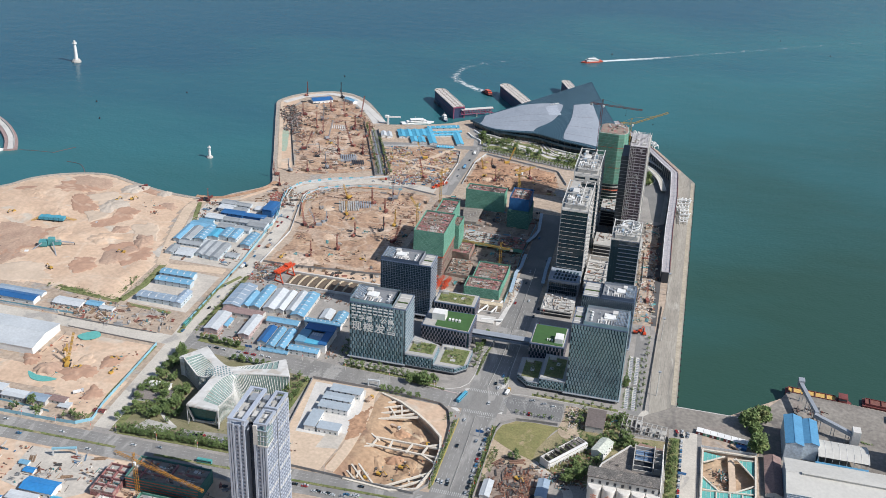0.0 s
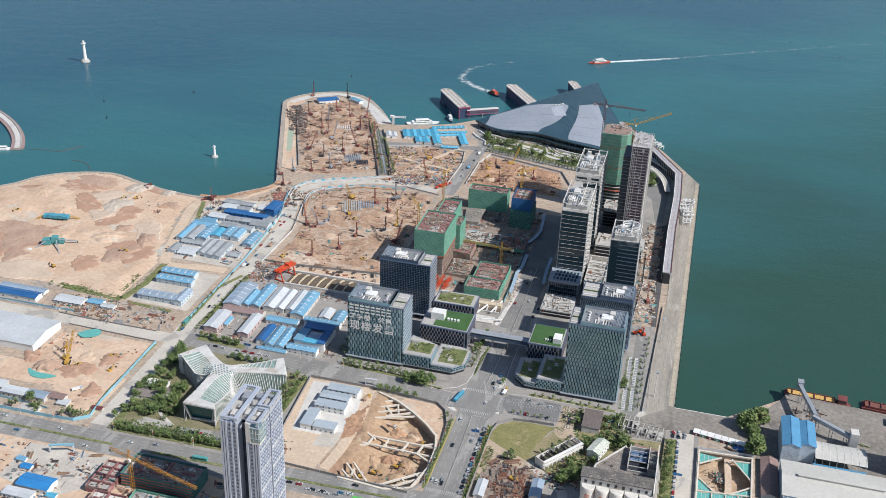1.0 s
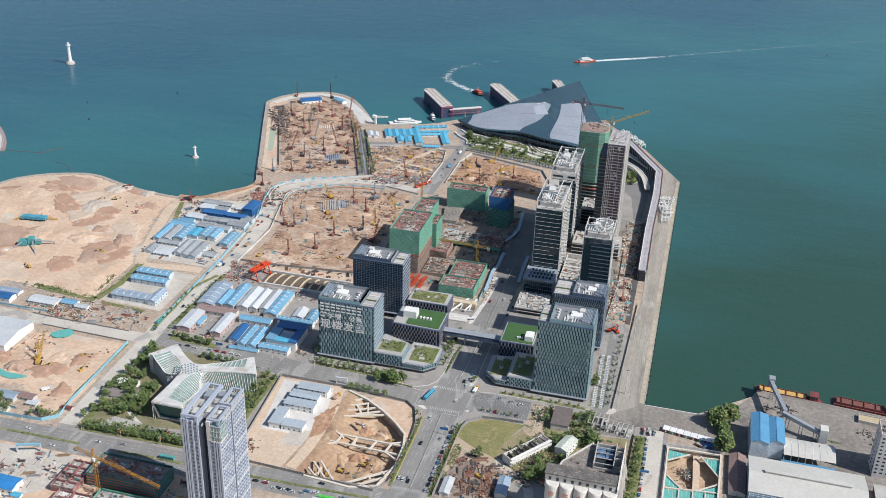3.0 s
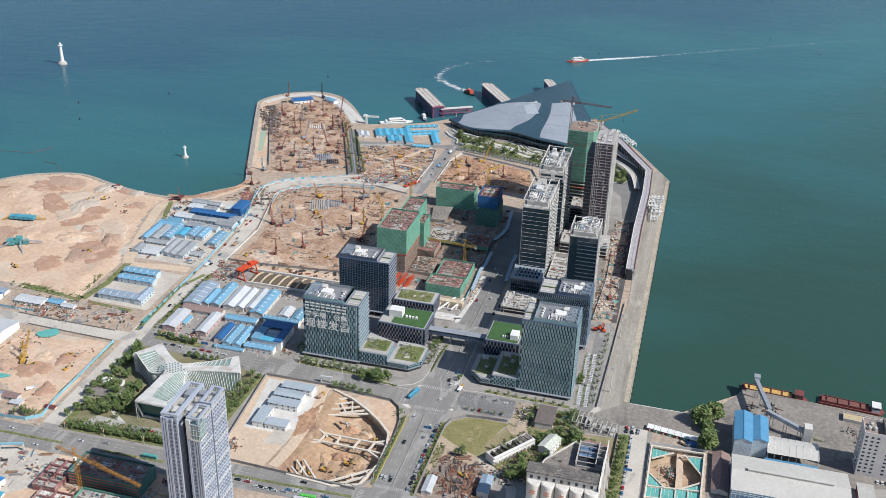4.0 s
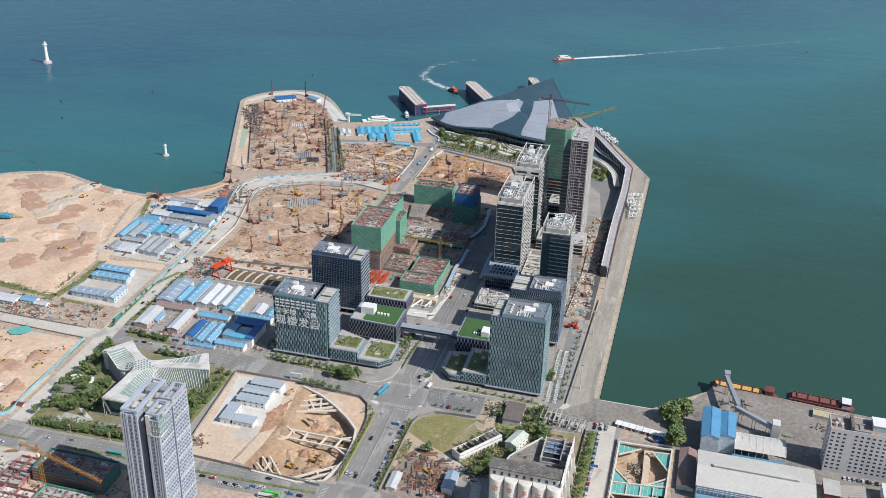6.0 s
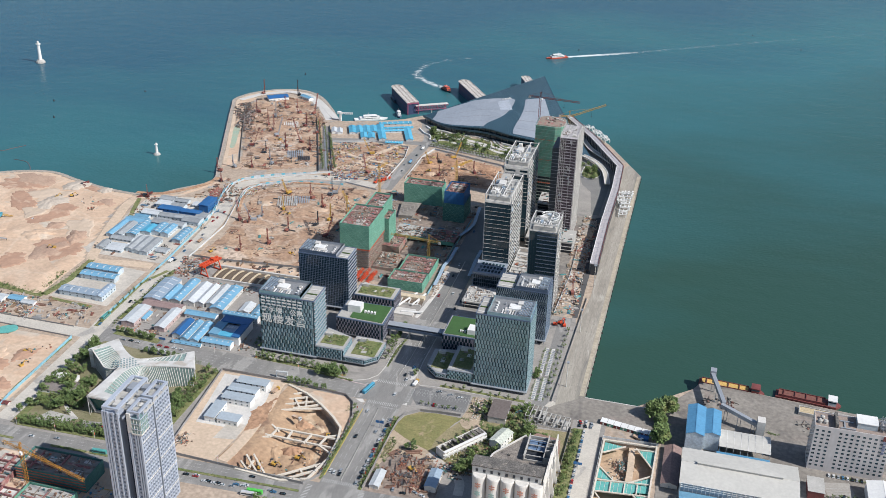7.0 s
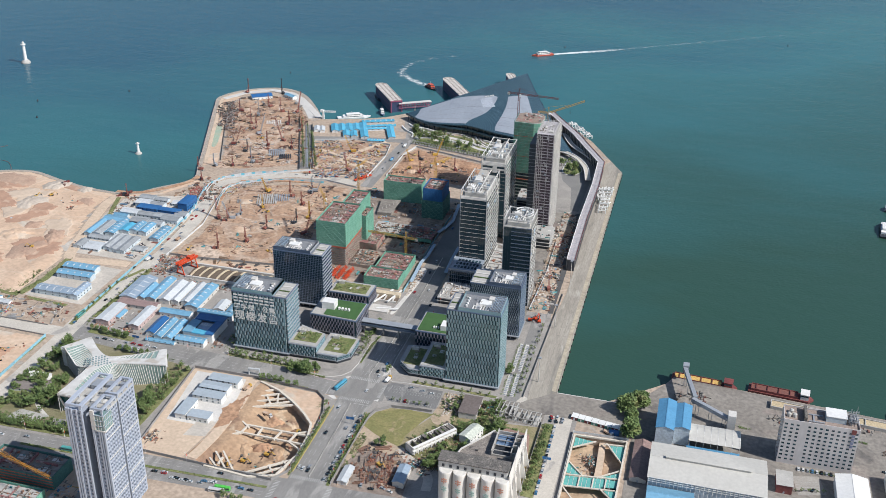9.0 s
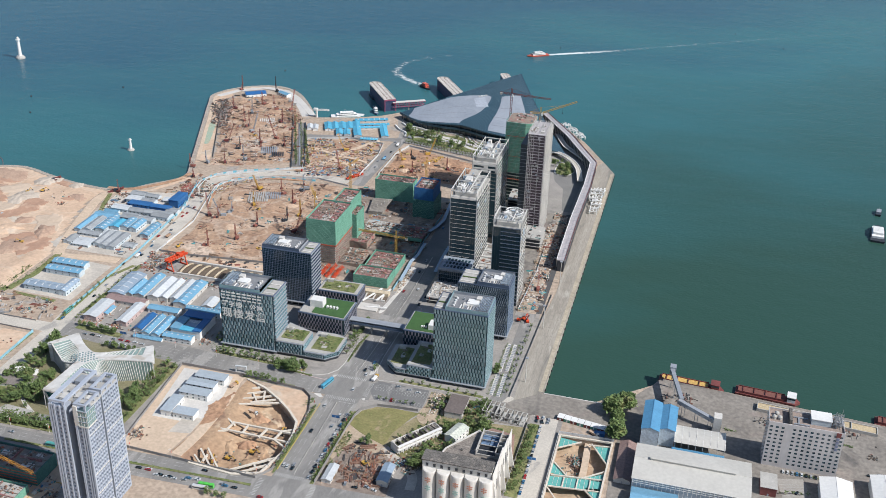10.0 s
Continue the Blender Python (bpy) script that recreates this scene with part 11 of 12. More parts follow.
strewn("dark steel bundles along the peninsula fence", [(-492, 1212), (-478, 1216), (-514, 1320), (-528, 1312)], 420, 30, bpy.data.materials["dark scrap"], z=Z + 0.3)
sheet("road_bank_east", strip(smooth([(-520, 1385), (-492, 1392), (-467, 1382), (-436, 1353), (-417, 1327), (-397, 1294)], 5), 9), Z + 0.3, PALECON, "pale concrete road along the bank", "road")
sheet("road_bank_west", strip(smooth([(-462, 1102), (-504, 1210), (-540, 1304), (-549.5, 1338), (-530, 1374), (-502, 1392)], 5), 4.5), Z + 0.34, TRACK, "pale path along the sheet-piled bank", "path")
strewn("dark steel and machines at the corner of the peninsula", [(-546, 1312), (-530, 1332), (-488, 1232), (-504, 1222)], 700, 31, bpy.data.materials["dark scrap"], z=Z + 0.3, big=2.4)
strewn("bars and planks laid in rows over the peninsula", PEN, 900, 32, EARTHY, 0.9, z=Z + 0.6, tall=0.8, lines=0.85, lay=(math.pi / 2 + 0.37, 0.25))
strewn("bars and planks laid in rows over the western site", SITE_A, 420, 33, EARTHY, 0.9, z=Z + 0.6, tall=0.8, lines=0.85, lay=(math.pi / 2, 0.4))
strewn("pale tubes and props over the peninsula", PEN, 260, 34, PALECON, 0.8, z=Z + 0.5, tall=0.6, lines=0.8, lay=(math.pi / 2 + 0.37, 0.5))
sheet("ground_net", smooth([(-508, 1228), (-499, 1226), (-488, 1196), (-476, 1160), (-482, 1158), (-494, 1190)], 4, True), Z + 0.16, surf("faded dust net", (0.30, 0.40, 0.31), (0.38, 0.38, 0.28), 0.9, 0, 0.1, 0.6, 0.9, 0.2), "faded green dust net on the ground", "net")
sheet("ground_net_2", smooth([(-483, 683), (-478, 691), (-470, 695), (-464, 690), (-467, 683), (-475, 679)], 4, True), Z + 1.2, TEALNET, "green dust net over spoil", "net")

# ---- corner plot with raw red blocks ----
sheet("ground_corner", [(-900, 536), (-268, 541), (-262, 300), (-900, 300)], Z + 0.05, SAND, "trampled sandy plot", "ground")
# dark deck and net colours take in the apartment tower's shadow
raw_block("raw block with deck and green net darkened for tower shade", -340, -284, 513, 537, 14, DARKNET, False, deck=PORTYARD)
raw_block("open raw block with red formwork walls and concrete floors", -361, -343, 500, 530, 8, REBAR, False, deck=CONCRETE)
raw_block("low open raw block with red formwork walls", -352, -326, 476, 498, 8, REBAR, False, deck=PALECON)
raw_block("low netted raw block", -324, -286, 470, 506, 9, NET, False, deck=CONCRETE)
for k, (x0, x1, y0, y1) in enumerate(((-360, -344, 506, 507), (-360, -344, 514, 515), (-360, -344, 522, 523), (-352, -351, 501, 529), (-350, -328, 482, 483), (-350, -328, 490, 491), (-340, -339, 477, 497), (-322, -288, 480, 481), (-322, -288, 492, 493), (-306, -305, 471, 505))):
    t = thing("formwork_wall", "red formwork wall on the raw floor", "formwork", (x0, y0, Z + 4.5))
    part("panel", box(0, x1 - x0, 0, y1 - y0, -0.2, 2.0), REBAR, t)
t = thing("net_band", "red bands round the dark netted raw block", "net", (-312, 513, Z))
for z in (2.5, 5.0, 7.5, 10.0):
    part("band", box(-28.1, 28.1, -0.25, -0.05, z, z + 0.6), REDNET, t)
for x0, x1, y0, y1 in ((-336, -312, 520, 521), (-330, -329, 514, 534), (-310, -309, 516, 535), (-306, -288, 526, 527)):
    t = thing("formwork_wall", "red formwork wall on the raw deck", "formwork", (x0, y0, 13.6))
    part("panel", box(0, x1 - x0, 0, y1 - y0, -0.2, 1.6), REBAR, t)
for x, y, w, d in ((-300, 518, 9, 5), (-322, 527, 7, 4), (-296, 531, 6, 3)):
    t = thing("concrete_pour", "pale fresh concrete patch on the raw deck", "slab", (x, y, 13.6))
    part("slab", box(0, w, 0, d, -0.1, 0.2), PALECON, t)
shed("bright blue-roofed white site hall", -409, -384, 488, 501, 9, SITEBLUE, WHITE, 1.4, "x", 0, name="site_cabin")
shed("white flat site cabin beside the blue hall", -414, -392, 478, 486, 7, W_, WHITE, 0.6, "x", 0, name="site_cabin", flat=True)
for k, (x0, x1, y0, y1) in enumerate(((-440, -418, 470, 480), (-414, -390, 462, 474), (-446, -440, 492, 500), (-420, -412, 508, 513), (-428, -421, 515, 519), (-384, -377, 486, 490))):
    shed("low blue-roofed white site cabin", x0, x1, y0, y1, 5.5, (SITEBLUE, BLUEROOF, CYANROOF)[k % 3], WHITE, 0.8, None, 0, name="site_cabin")
sheet("pavement_corner", [(-432, 537), (-364, 539), (-366, 500), (-384, 486), (-430, 496)], Z + 0.14, LOTGREY, "pale concrete site yard", "pavement")
t = thing("site_gate", "pale blue arched site gate", "gate", (-402, 534, Z), 20)
part("post", box(-9, -8, -0.6, 0.6, 0, 6), HOARDW, t)
part("post", box(8, 9, -0.6, 0.6, 0, 6), HOARDW, t)
part("beam", box(-9, 9, -0.7, 0.7, 6, 7.4), HOARD, t)
t = thing("site_gate", "white site gate at the pit plot", "gate", (-210, 688.5, Z), 5)
part("post", box(-5, -4.2, -0.6, 0.6, 0, 5), HOARDW, t)
part("post", box(4.2, 5, -0.6, 0.6, 0, 5), HOARDW, t)
part("beam", box(-5, 5, -0.7, 0.7, 5, 6.2), HOARDW, t)

# sand machines
TARPTEAL = surf("teal tarpaulin", (0.09, 0.33, 0.43), (0.06, 0.26, 0.35), 0.7, 0, 0.2, 0.8, 0.7, 0.15)
MACHGREEN = surf("green machine paint", (0.10, 0.32, 0.33), (0.07, 0.25, 0.26), 0.6, 0, 0.2, 0.8, 0.7, 0.15)
t = thing("screening_plant", "teal covered screening plant with loading arms on the sand", "machine", (-634, 883, Z + 1.2), 9)
for k in range(5):
    part("cover", box(-15 + k * 5.6, -9.8 + k * 5.6, -3.4, 3.4, 1.6, 4.6 + 0.5 * (k % 2)), TARPTEAL, t, "teal tarpaulin cover")
for k in range(6):
    part("leg", box(-15 + k * 5.2, -14.5 + k * 5.2, -3.2, 3.2, -2.4, 1.6), DARK, t)
for a, b in (((14, 0, 4), (24, 3, 0.5)), ((-15, -2, 4), (-22, -6, 0.2))):
    bm = bmesh.new()
    lattice(bm, a, b, 1.3, 6)
    part("conveyor", bm, YELLOW, t)
t = thing("crushing_plant", "green crushing plant with hoppers and inclined conveyors", "machine", (-601, 828, Z + 1.0), 18)
for x0, x1, y0, y1, z1 in ((-12, -4, -3, 4, 7), (-3.4, 3, -1, 5, 9), (3.6, 9, 0, 4, 6)):
    part("hopper", box(x0, x1, y0, y1, 1.5, z1), MACHGREEN, t, "green steel hopper")
    part("hopper_frame", boxes([(x0 + 0.3, x0 + 0.8, y0 + 0.3, y0 + 0.8, -2, 1.5), (x1 - 0.8, x1 - 0.3, y0 + 0.3, y0 + 0.8, -2, 1.5), (x0 + 0.3, x0 + 0.8, y1 - 0.8, y1 - 0.3, -2, 1.5), (x1 - 0.8, x1 - 0.3, y1 - 0.8, y1 - 0.3, -2, 1.5)]), DARK, t)
for a, b in (((-8, -2, 6), (-18, -10, 0.5)), ((4, 0, 6.5), (22, 3, 3)), ((2, -2, 6), (10, -22, 0.6))):
    bm = bmesh.new()
    bm_beam(bm, a, b, 1.0)
    part("conveyor", bm, GREY, t)
    bm = bmesh.new()
    bm_beam(bm, b, (b[0], b[1], -2), 0.5)
    part("conveyor_leg", bm, DARK, t)
part("cabin", box(-24, -20, -14, -10, -1.5, 1.5), WHITE, t)
for x, y in ((-590, 990), (-505, 985)):
    t = thing("dredge_pump", "rusty dredging pump with pipes at the bank", "machine", (x, y, Z + 0.5), 15)
    bm = bmesh.new()
    lattice(bm, (-8, -4, 0), (8, 5, 3), 1.5, 5, 0.5)
    lattice(bm, (-6, 5, 0), (6, -5, 2), 1.5, 5, 0.5)
    part("pipe_frame", bm, RUST, t)
    part("pump", box(-2, 2, -2, 2, -0.4, 3), DARK, t)

# ---- promenade, quay and harbour works ----
t = thing("promenade_gallery", "long two-level promenade gallery with a pale hatched roof", "gallery", (0, 0, Z))
spine = [(16, 950), (15.5, 968), (14, 1050), (14.5, 1149), (12, 1221), (-32, 1309), (-78, 1385)]
# the body's dark colour carries the shade of the open lower level
part("gallery_body", prism(strip(spine, 7), 0, 12.0), DARK, t, "lower level painted dark for shade")
part("gallery_roof", prism(strip(spine, 8.5), 12.0, 12.8), surf("pale mauve paving", (0.42, 0.39, 0.40), (0.36, 0.33, 0.34), 0.8), t, "pale roof deck")
for side in (-4.1, 4.1):
    for a, b in zip(spine, spine[1:]):
        a, b = Vector(a), Vector(b)
        d = (b - a).normalized()
        n = Vector((-d.y, d.x)) * side
        bm = bmesh.new()
        bm_beam(bm, (a.x + n.x, a.y + n.y, 13.4), (b.x + n.x, b.y + n.y, 13.4), 0.5)
        part("parapet_rail", bm, WHITE if side > 0 else RUST, t)
bm_m = bmesh.new()
bm_beam(bm_m, (-3.4, -2.2, 12.86), (3.4, 2.2, 12.86), 0.3)
me_h = mesh_of("roof_hatch", bm_m, GREY)
bm_m = bmesh.new()
bm_box(bm_m, -4.7, -4.3, -0.25, 0.25, 0, 12.0)
me_c = mesh_of("gallery_column", bm_m, PALECON)
for a, b in zip(spine[:-1], spine[1:]):
    a, b = Vector(a), Vector(b)
    ang = math.degrees(math.atan2(b.y - a.y, b.x - a.x)) - 90
    n = int((b - a).length / 5.5)
    for k in range(n):
        p = a.lerp(b, (k + 0.5) / n)
        share("roof_hatch", me_h, t, pose(p.x, p.y, 0, 0, 0, ang + (0 if k % 2 else 65)))
        share("gallery_column", me_c, t, pose(p.x, p.y, 0, 0, 0, ang))
t = thing("ramp", "curved pale road ramp with white parapets", "ramp", (0, 0, Z))
for line in (smooth([(-62, 1262), (-40, 1262), (-20, 1244), (-6, 1216), (2, 1178)], 7), smooth([(-50, 1330), (-34, 1290), (-12, 1262), (6, 1236)], 7)):
    part("ramp_deck", prism(strip(line, 6), 4.0, 4.8), DUSTROAD, t)
    for s in (-3, 3):
        bm = bmesh.new()
        for a, b in zip(line, line[1:]):
            a, b = Vector(a), Vector(b)
            d = (b - a).normalized()
            n = Vector((-d.y, d.x)) * s
            bm_beam(bm, (a.x + n.x, a.y + n.y, 5.1), (b.x + n.x, b.y + n.y, 5.1), 0.7)
        part("ramp_parapet", bm, WHITE, t)
    for k in range(0, len(line), 5):
        part("ramp_pier", box(line[k][0] - 0.8, line[k][0] + 0.8, line[k][1] - 0.8, line[k][1] + 0.8, 0, 4), CONCRETE, t)


rw = random.Random(77)


def white_frames(label, x, y, rz, n, L=9, gap=5.5):
    t = thing("mooring_frame", label, "steel frame", (x, y, Z + 0.2), rz)
    for k in range(n):
        bm = bmesh.new()
        y0 = k * gap
        turn = rw.uniform(-14, 14)
        L2 = L * rw.uniform(0.75, 1.25)
        for a, b in (((-L / 2, y0, 0), (-L / 2, y0, 4)), ((L / 2, y0, 0), (L / 2, y0, 5)), ((-L / 2, y0, 4), (L / 2, y0, 5)), ((L / 2, y0, 5), (L / 2, y0 + gap * 0.8, 5)), ((-L / 2, y0, 4), (-L / 2, y0 + gap * 0.8, 4)), ((0, y0, 4.4), (0, y0 + gap * 0.8, 4.4))):
            bm_beam(bm, a, b, 0.9)
        bmesh.ops.rotate(bm, cent=(0, y0, 0), matrix=Matrix.Rotation(radians(turn), 3, "Z"), verts=bm.verts)
        bmesh.ops.scale(bm, vec=(L2 / L, 1, rw.uniform(0.7, 1.2)), verts=bm.verts)
        part("frame_bay", bm, WHITE, t)
    return t


white_frames("stacked white steel gangway frames on the quay", 29, 1098, 0, 13)
white_frames("stacked white steel gangway frames on the quay", 25, 1128, 12, 7, 6)
white_frames("row of white steel mooring frames by the terminal", -16, 1330, 36, 11, 8)
for x, y in ((21, 745), (19.5, 835), (20, 925)):
    t = thing("light_mast", "tall pale high-mast light on the quay", "lamp", (x, y, Z + 0.2))
    bm = bmesh.new()
    bm_tube(bm, [(0, 0, 0, 0.45), (0, 0, 24, 0.2)], 8)
    part("pole", bm, PALECON, t)
    part("lamp_ring", box(-1.2, 1.2, -1.2, 1.2, 23.6, 24.4), GREY, t)
bm = bmesh.new()
bm_tube(bm, [(0, 0, 0, 0.55), (0, 0, 1.2, 0.55)], 8)
bm_box(bm, -0.6, 0.9, -0.8, 0.8, 0, 0.8)
me_f = mesh_of("fender", bm, TYRE)
t = thing("quay_edge", "quay edge with black rubber fenders", "quay", (38, 734, 0))
part("edge_beam", box(-0.6, 0.35, 0.3, 491, 0.4, Z + 0.4), QUAY, t)
part("edge_strip", box(-4.2, -0.7, 1, 490, Z + 0.2, Z + 0.3), surf("ochre quay edge", (0.46, 0.395, 0.30), (0.36, 0.31, 0.24), 0.9, 0, 0.05, 0.4, 0.8, 0.2), t, "ochre strip along the quay")
for k in range(32):
    part("paving_joint", box(-20 + (k > 3) * 1.5, -4.3, 14 + k * 15.0, 14.22 + k * 15.0, Z + 0.2, Z + 0.262), PORTYARD, t)
for x in (-13.0, -8.6):
    part("paving_joint", box(x, x + 0.2, 2, 488, Z + 0.2, Z + 0.264), PORTYARD, t)
for k in range(48):
    share("fender", me_f, t, pose(0.7, 6 + k * 10.2, 1.6))
t = thing("quay_edge", "dock edge wall of worn concrete", "quay", (38, 733, 0))
part("edge_beam", box(0.6, 60, 0.1, 0.9, 0.4, Z + 0.5), PALECON, t)
sheet("bank_stones", strip([(p[0], p[1]) for p in COAST[10:]], 5), Z + 0.35, surf("stone bank", (0.42, 0.36, 0.30), (0.30, 0.26, 0.22), 0.95, 0, 0.2, 0.7, 0.8, 0.25), "rough stone bank along the shore", "bank")
sheet("bank_quay", strip([(-548, 1334), (-530, 1368), (-496, 1391), (-463, 1386), (-436, 1362), (-388, 1300)], 9), Z + 0.5, PALECON, "pale concrete quay round the peninsula", "quay")
sheet("road_bank", strip([(-508, 984), (-470, 1000), (-446, 1044), (-440, 1064)], 5), Z + 0.2, SAND, "sandy track along the bank", "road")
sheet("bank_earth", strip(smooth([(-520, 993), (-496, 996), (-474, 1014), (-455, 1040), (-450, 1062)], 5), 6), Z + 0.42, MUD, "brown earth slope along the bank", "bank")

# covered walkways along the site fences
for label, line in (("pale blue covered walkway along the site fence", [(-129.2, 876), (-129.8, 894), (-131, 919), (-128.7, 933), (-128.8, 962)]), ("pale blue covered walkway beside the shaded shells", [(-132.7, 990), (-127.5, 1007), (-125, 1023), (-129, 1068)]), ("pale blue covered walkway by the glass tower", [(-101.5, 904), (-102.9, 934), (-102.9, 963)])):
    t = thing("covered_walkway", label, "walkway", (0, 0, Z))
    part("roof", prism(strip(line, 3.4), 3.3, 3.6), surf("pale blue sheet", (0.36, 0.45, 0.54), (0.30, 0.39, 0.48), 0.5) if line[0][1] == 876 else bpy.data.materials["pale blue sheet"], t)
    for a, b in zip(line, line[1:]):
        for f in (0.05, 0.35, 0.65):
            x, y = a[0] + (b[0] - a[0]) * f, a[1] + (b[1] - a[1]) * f
            part("post", box(x - 0.15, x + 0.15, y - 0.15, y + 0.15, 0, 3.3), GREY, t)

# small masts along the main roads
bm = bmesh.new()
bm_tube(bm, [(0, 0, 0, 0.14), (0, 0, 9, 0.09)], 6)
bm_beam(bm, (0, 0, 9), (2.2, 0, 9.4), 0.12)
bm_box(bm, 1.5, 2.6, -0.2, 0.2, 9.3, 9.55)
me_lamp = mesh_of("lamp_mast", bm, PALECON)
me_flag = mesh_of("flag", box(-0.75, -0.15, -0.04, 0.04, 4.5, 6.4), ORANGE)
for x, y, rz in [(-132.5, 580 + k * 20, 0) for k in range(5)] + [(-101.2, 585 + k * 20, 180) for k in range(4)] + [(-380 + k * 34, 569, -90) for k in range(8)] + [(-360 + k * 40, 711 - k * 2.6, -90) for k in range(6)] + [(-92, 770 + k * 26, 180) for k in range(4)] + [(-460 + k * 30, 566, -90) for k in range(3)]:
    t = thing("street_lamp", "pale street lamp with red banners", "lamp", (x, y, Z + 0.1), rz, "street lamps")
    share("mast", me_lamp, t, pose(0, 0, 0))
    share("banner", me_flag, t, pose(0, 0, 0))
for x, y in ((-110, 646), (-330, 706), (-104, 790), (46, 640)):
    t = thing("road_sign", "blue overhead road sign on a post", "sign", (x, y, Z + 0.1), 0)
    part("post", box(-0.15, 0.15, -0.15, 0.15, 0, 6.5), GREY, t)
    part("panel", box(-3.2, 3.2, -0.12, 0.0, 4.6, 6.9), DEEPBLUE, t, "blue sign panel")

# ---- ships, lights and sea ----
def ship(label, x, y, rz, L, W, hull, house, name="ship", deck=WHITE, tiers=2, cargo=None, z=0.0):
    t = thing(name, label, "ship", (x, y, z), rz)
    bm = bmesh.new()
    lo = [(-L / 2, -W * 0.4), (L * 0.3, -W * 0.42), (L / 2 - 1.5, 0), (L * 0.3, W * 0.42), (-L / 2, W * 0.4)]
    hi = [(-L / 2 - 0.3, -W / 2), (L * 0.28, -W / 2), (L / 2 + 0.8, 0), (L * 0.28, W / 2), (-L / 2 - 0.3, W / 2)]
    a = [bm.verts.new((*p, -1.5)) for p in lo]
    b = [bm.verts.new((*p, 2.2)) for p in hi]
    bm.faces.new(b)
    bm.faces.new(a[::-1])
    for i in range(5):
        bm.faces.new((a[i], a[(i + 1) % 5], b[(i + 1) % 5], b[i]))
    part("hull", bm, hull, t)
    for k in range(tiers):
        s = 0.62 - 0.2 * k
        house_ob = part("deckhouse", box(-L * s * 0.55, L * s * 0.42, -W * (0.42 - 0.06 * k), W * (0.42 - 0.06 * k), 2.2 + 2.4 * k, 4.4 + 2.4 * k), house, t)
        part("window_band", box(-L * s * 0.54, L * s * 0.43, -W * (0.425 - 0.06 * k), W * (0.425 - 0.06 * k), 3.2 + 2.4 * k, 3.9 + 2.4 * k), GLASS, house_ob)
    bm = bmesh.new()
    bm_tube(bm, [(-L * 0.08, 0, 2.2 + 2.4 * tiers, 0.25), (-L * 0.08, 0, 6 + 2.4 * tiers, 0.12)], 6)
    part("mast", bm, WHITE, t)
    return t


FERRYRED = surf("orange-red hull paint", (0.62, 0.11, 0.06), (0.52, 0.09, 0.05), 0.4)
ship("red-hulled fast ferry with white upper decks under way", -148, 1711, 214, 38, 9.5, FERRYRED, WHITE, "ferry")
ship("orange-red tug turning off the pier", -278, 1482, -46, 24, 8, DARK, FERRYRED, "tug")
ship("white passenger ferry moored at the quay", -345, 1322, 28, 46, 10, WHITE, WHITE, "ferry")
ship("small white and blue patrol boat at the pier", -313, 1350, -64, 22, 6, NAVY, WHITE, "boat")
ship("white launch near the breakwater", -820, 1044, 20, 24, 6, WHITE, WHITE, "boat", tiers=1)
ship("dark workboat moored by the long pier", -338, 1410, -58, 26, 6, DARK, NAVY, "boat", tiers=1)
t = ship("black and white workboat offshore", 338, 1152, 85, 44, 15, DARK, WHITE, "workboat", tiers=2)
t = ship("small dark workboat lying offshore", 345, 1212, 80, 16, 6, DARK, GREY, "workboat", tiers=1)


def barge(label, x, y, rz, L, W, load, house, loadlabel):
    t = thing("barge", label, "barge", (x, y, 0), rz)
    part("hull", prism([(-L / 2, -W / 2), (L / 2 - 4, -W / 2), (L / 2, 0), (L / 2 - 4, W / 2), (-L / 2, W / 2)], -1.5, 2.0), RUST, t, "dark red hull")
    part("coaming", boxes([(-L / 2 + 2, L * 0.26, -W * 0.4, -W * 0.36, 2, 4), (-L / 2 + 2, L * 0.26, W * 0.36, W * 0.4, 2, 4), (-L / 2 + 2, -L / 2 + 2.4, -W * 0.36, W * 0.36, 2, 4), (L * 0.26 - 0.4, L * 0.26, -W * 0.36, W * 0.36, 2, 4)]), RUST, t)
    part("hold_load", box(-L / 2 + 2.4, L * 0.26 - 0.4, -W * 0.36, W * 0.36, 2, 3.2), load, t, loadlabel)
    for k in range(4):
        part("hatch_beam", box(-L / 2 + 6 + k * 9, -L / 2 + 6.6 + k * 9, -W * 0.36, W * 0.36, 3.6, 4.1), RUST, t)
    part("wheelhouse", box(L * 0.3, L * 0.42, -W * 0.38, W * 0.38, 2, 7), house, t)
    part("wheelhouse_roof", box(L * 0.29, L * 0.43, -W * 0.42, W * 0.42, 7, 7.4), house, t)
    part("window_band", box(L * 0.299, L * 0.421, -W * 0.385, W * 0.385, 5, 6.2), GLASS, t)


CORN = surf("heaped maize", (0.62, 0.40, 0.13), (0.52, 0.33, 0.10), 0.9)
barge("grain barge loaded with yellow maize", 155, 787, -4, 54, 10, CORN, RUST, "yellow maize")
barge("empty dark red cargo barge at the berth", 217, 788, -5, 52, 11, surf("dark hold", (0.22, 0.09, 0.07), (0.16, 0.065, 0.05), 0.8), WHITE, "dark empty hold")
barge("dark red barge moored further on", 325, 776, -5, 50, 11, bpy.data.materials["dark hold"], RUST, "dark empty hold")
# loading conveyors
t = thing("loading_conveyor", "grey enclosed grain conveyor on trestles", "conveyor", (0, 0, Z))
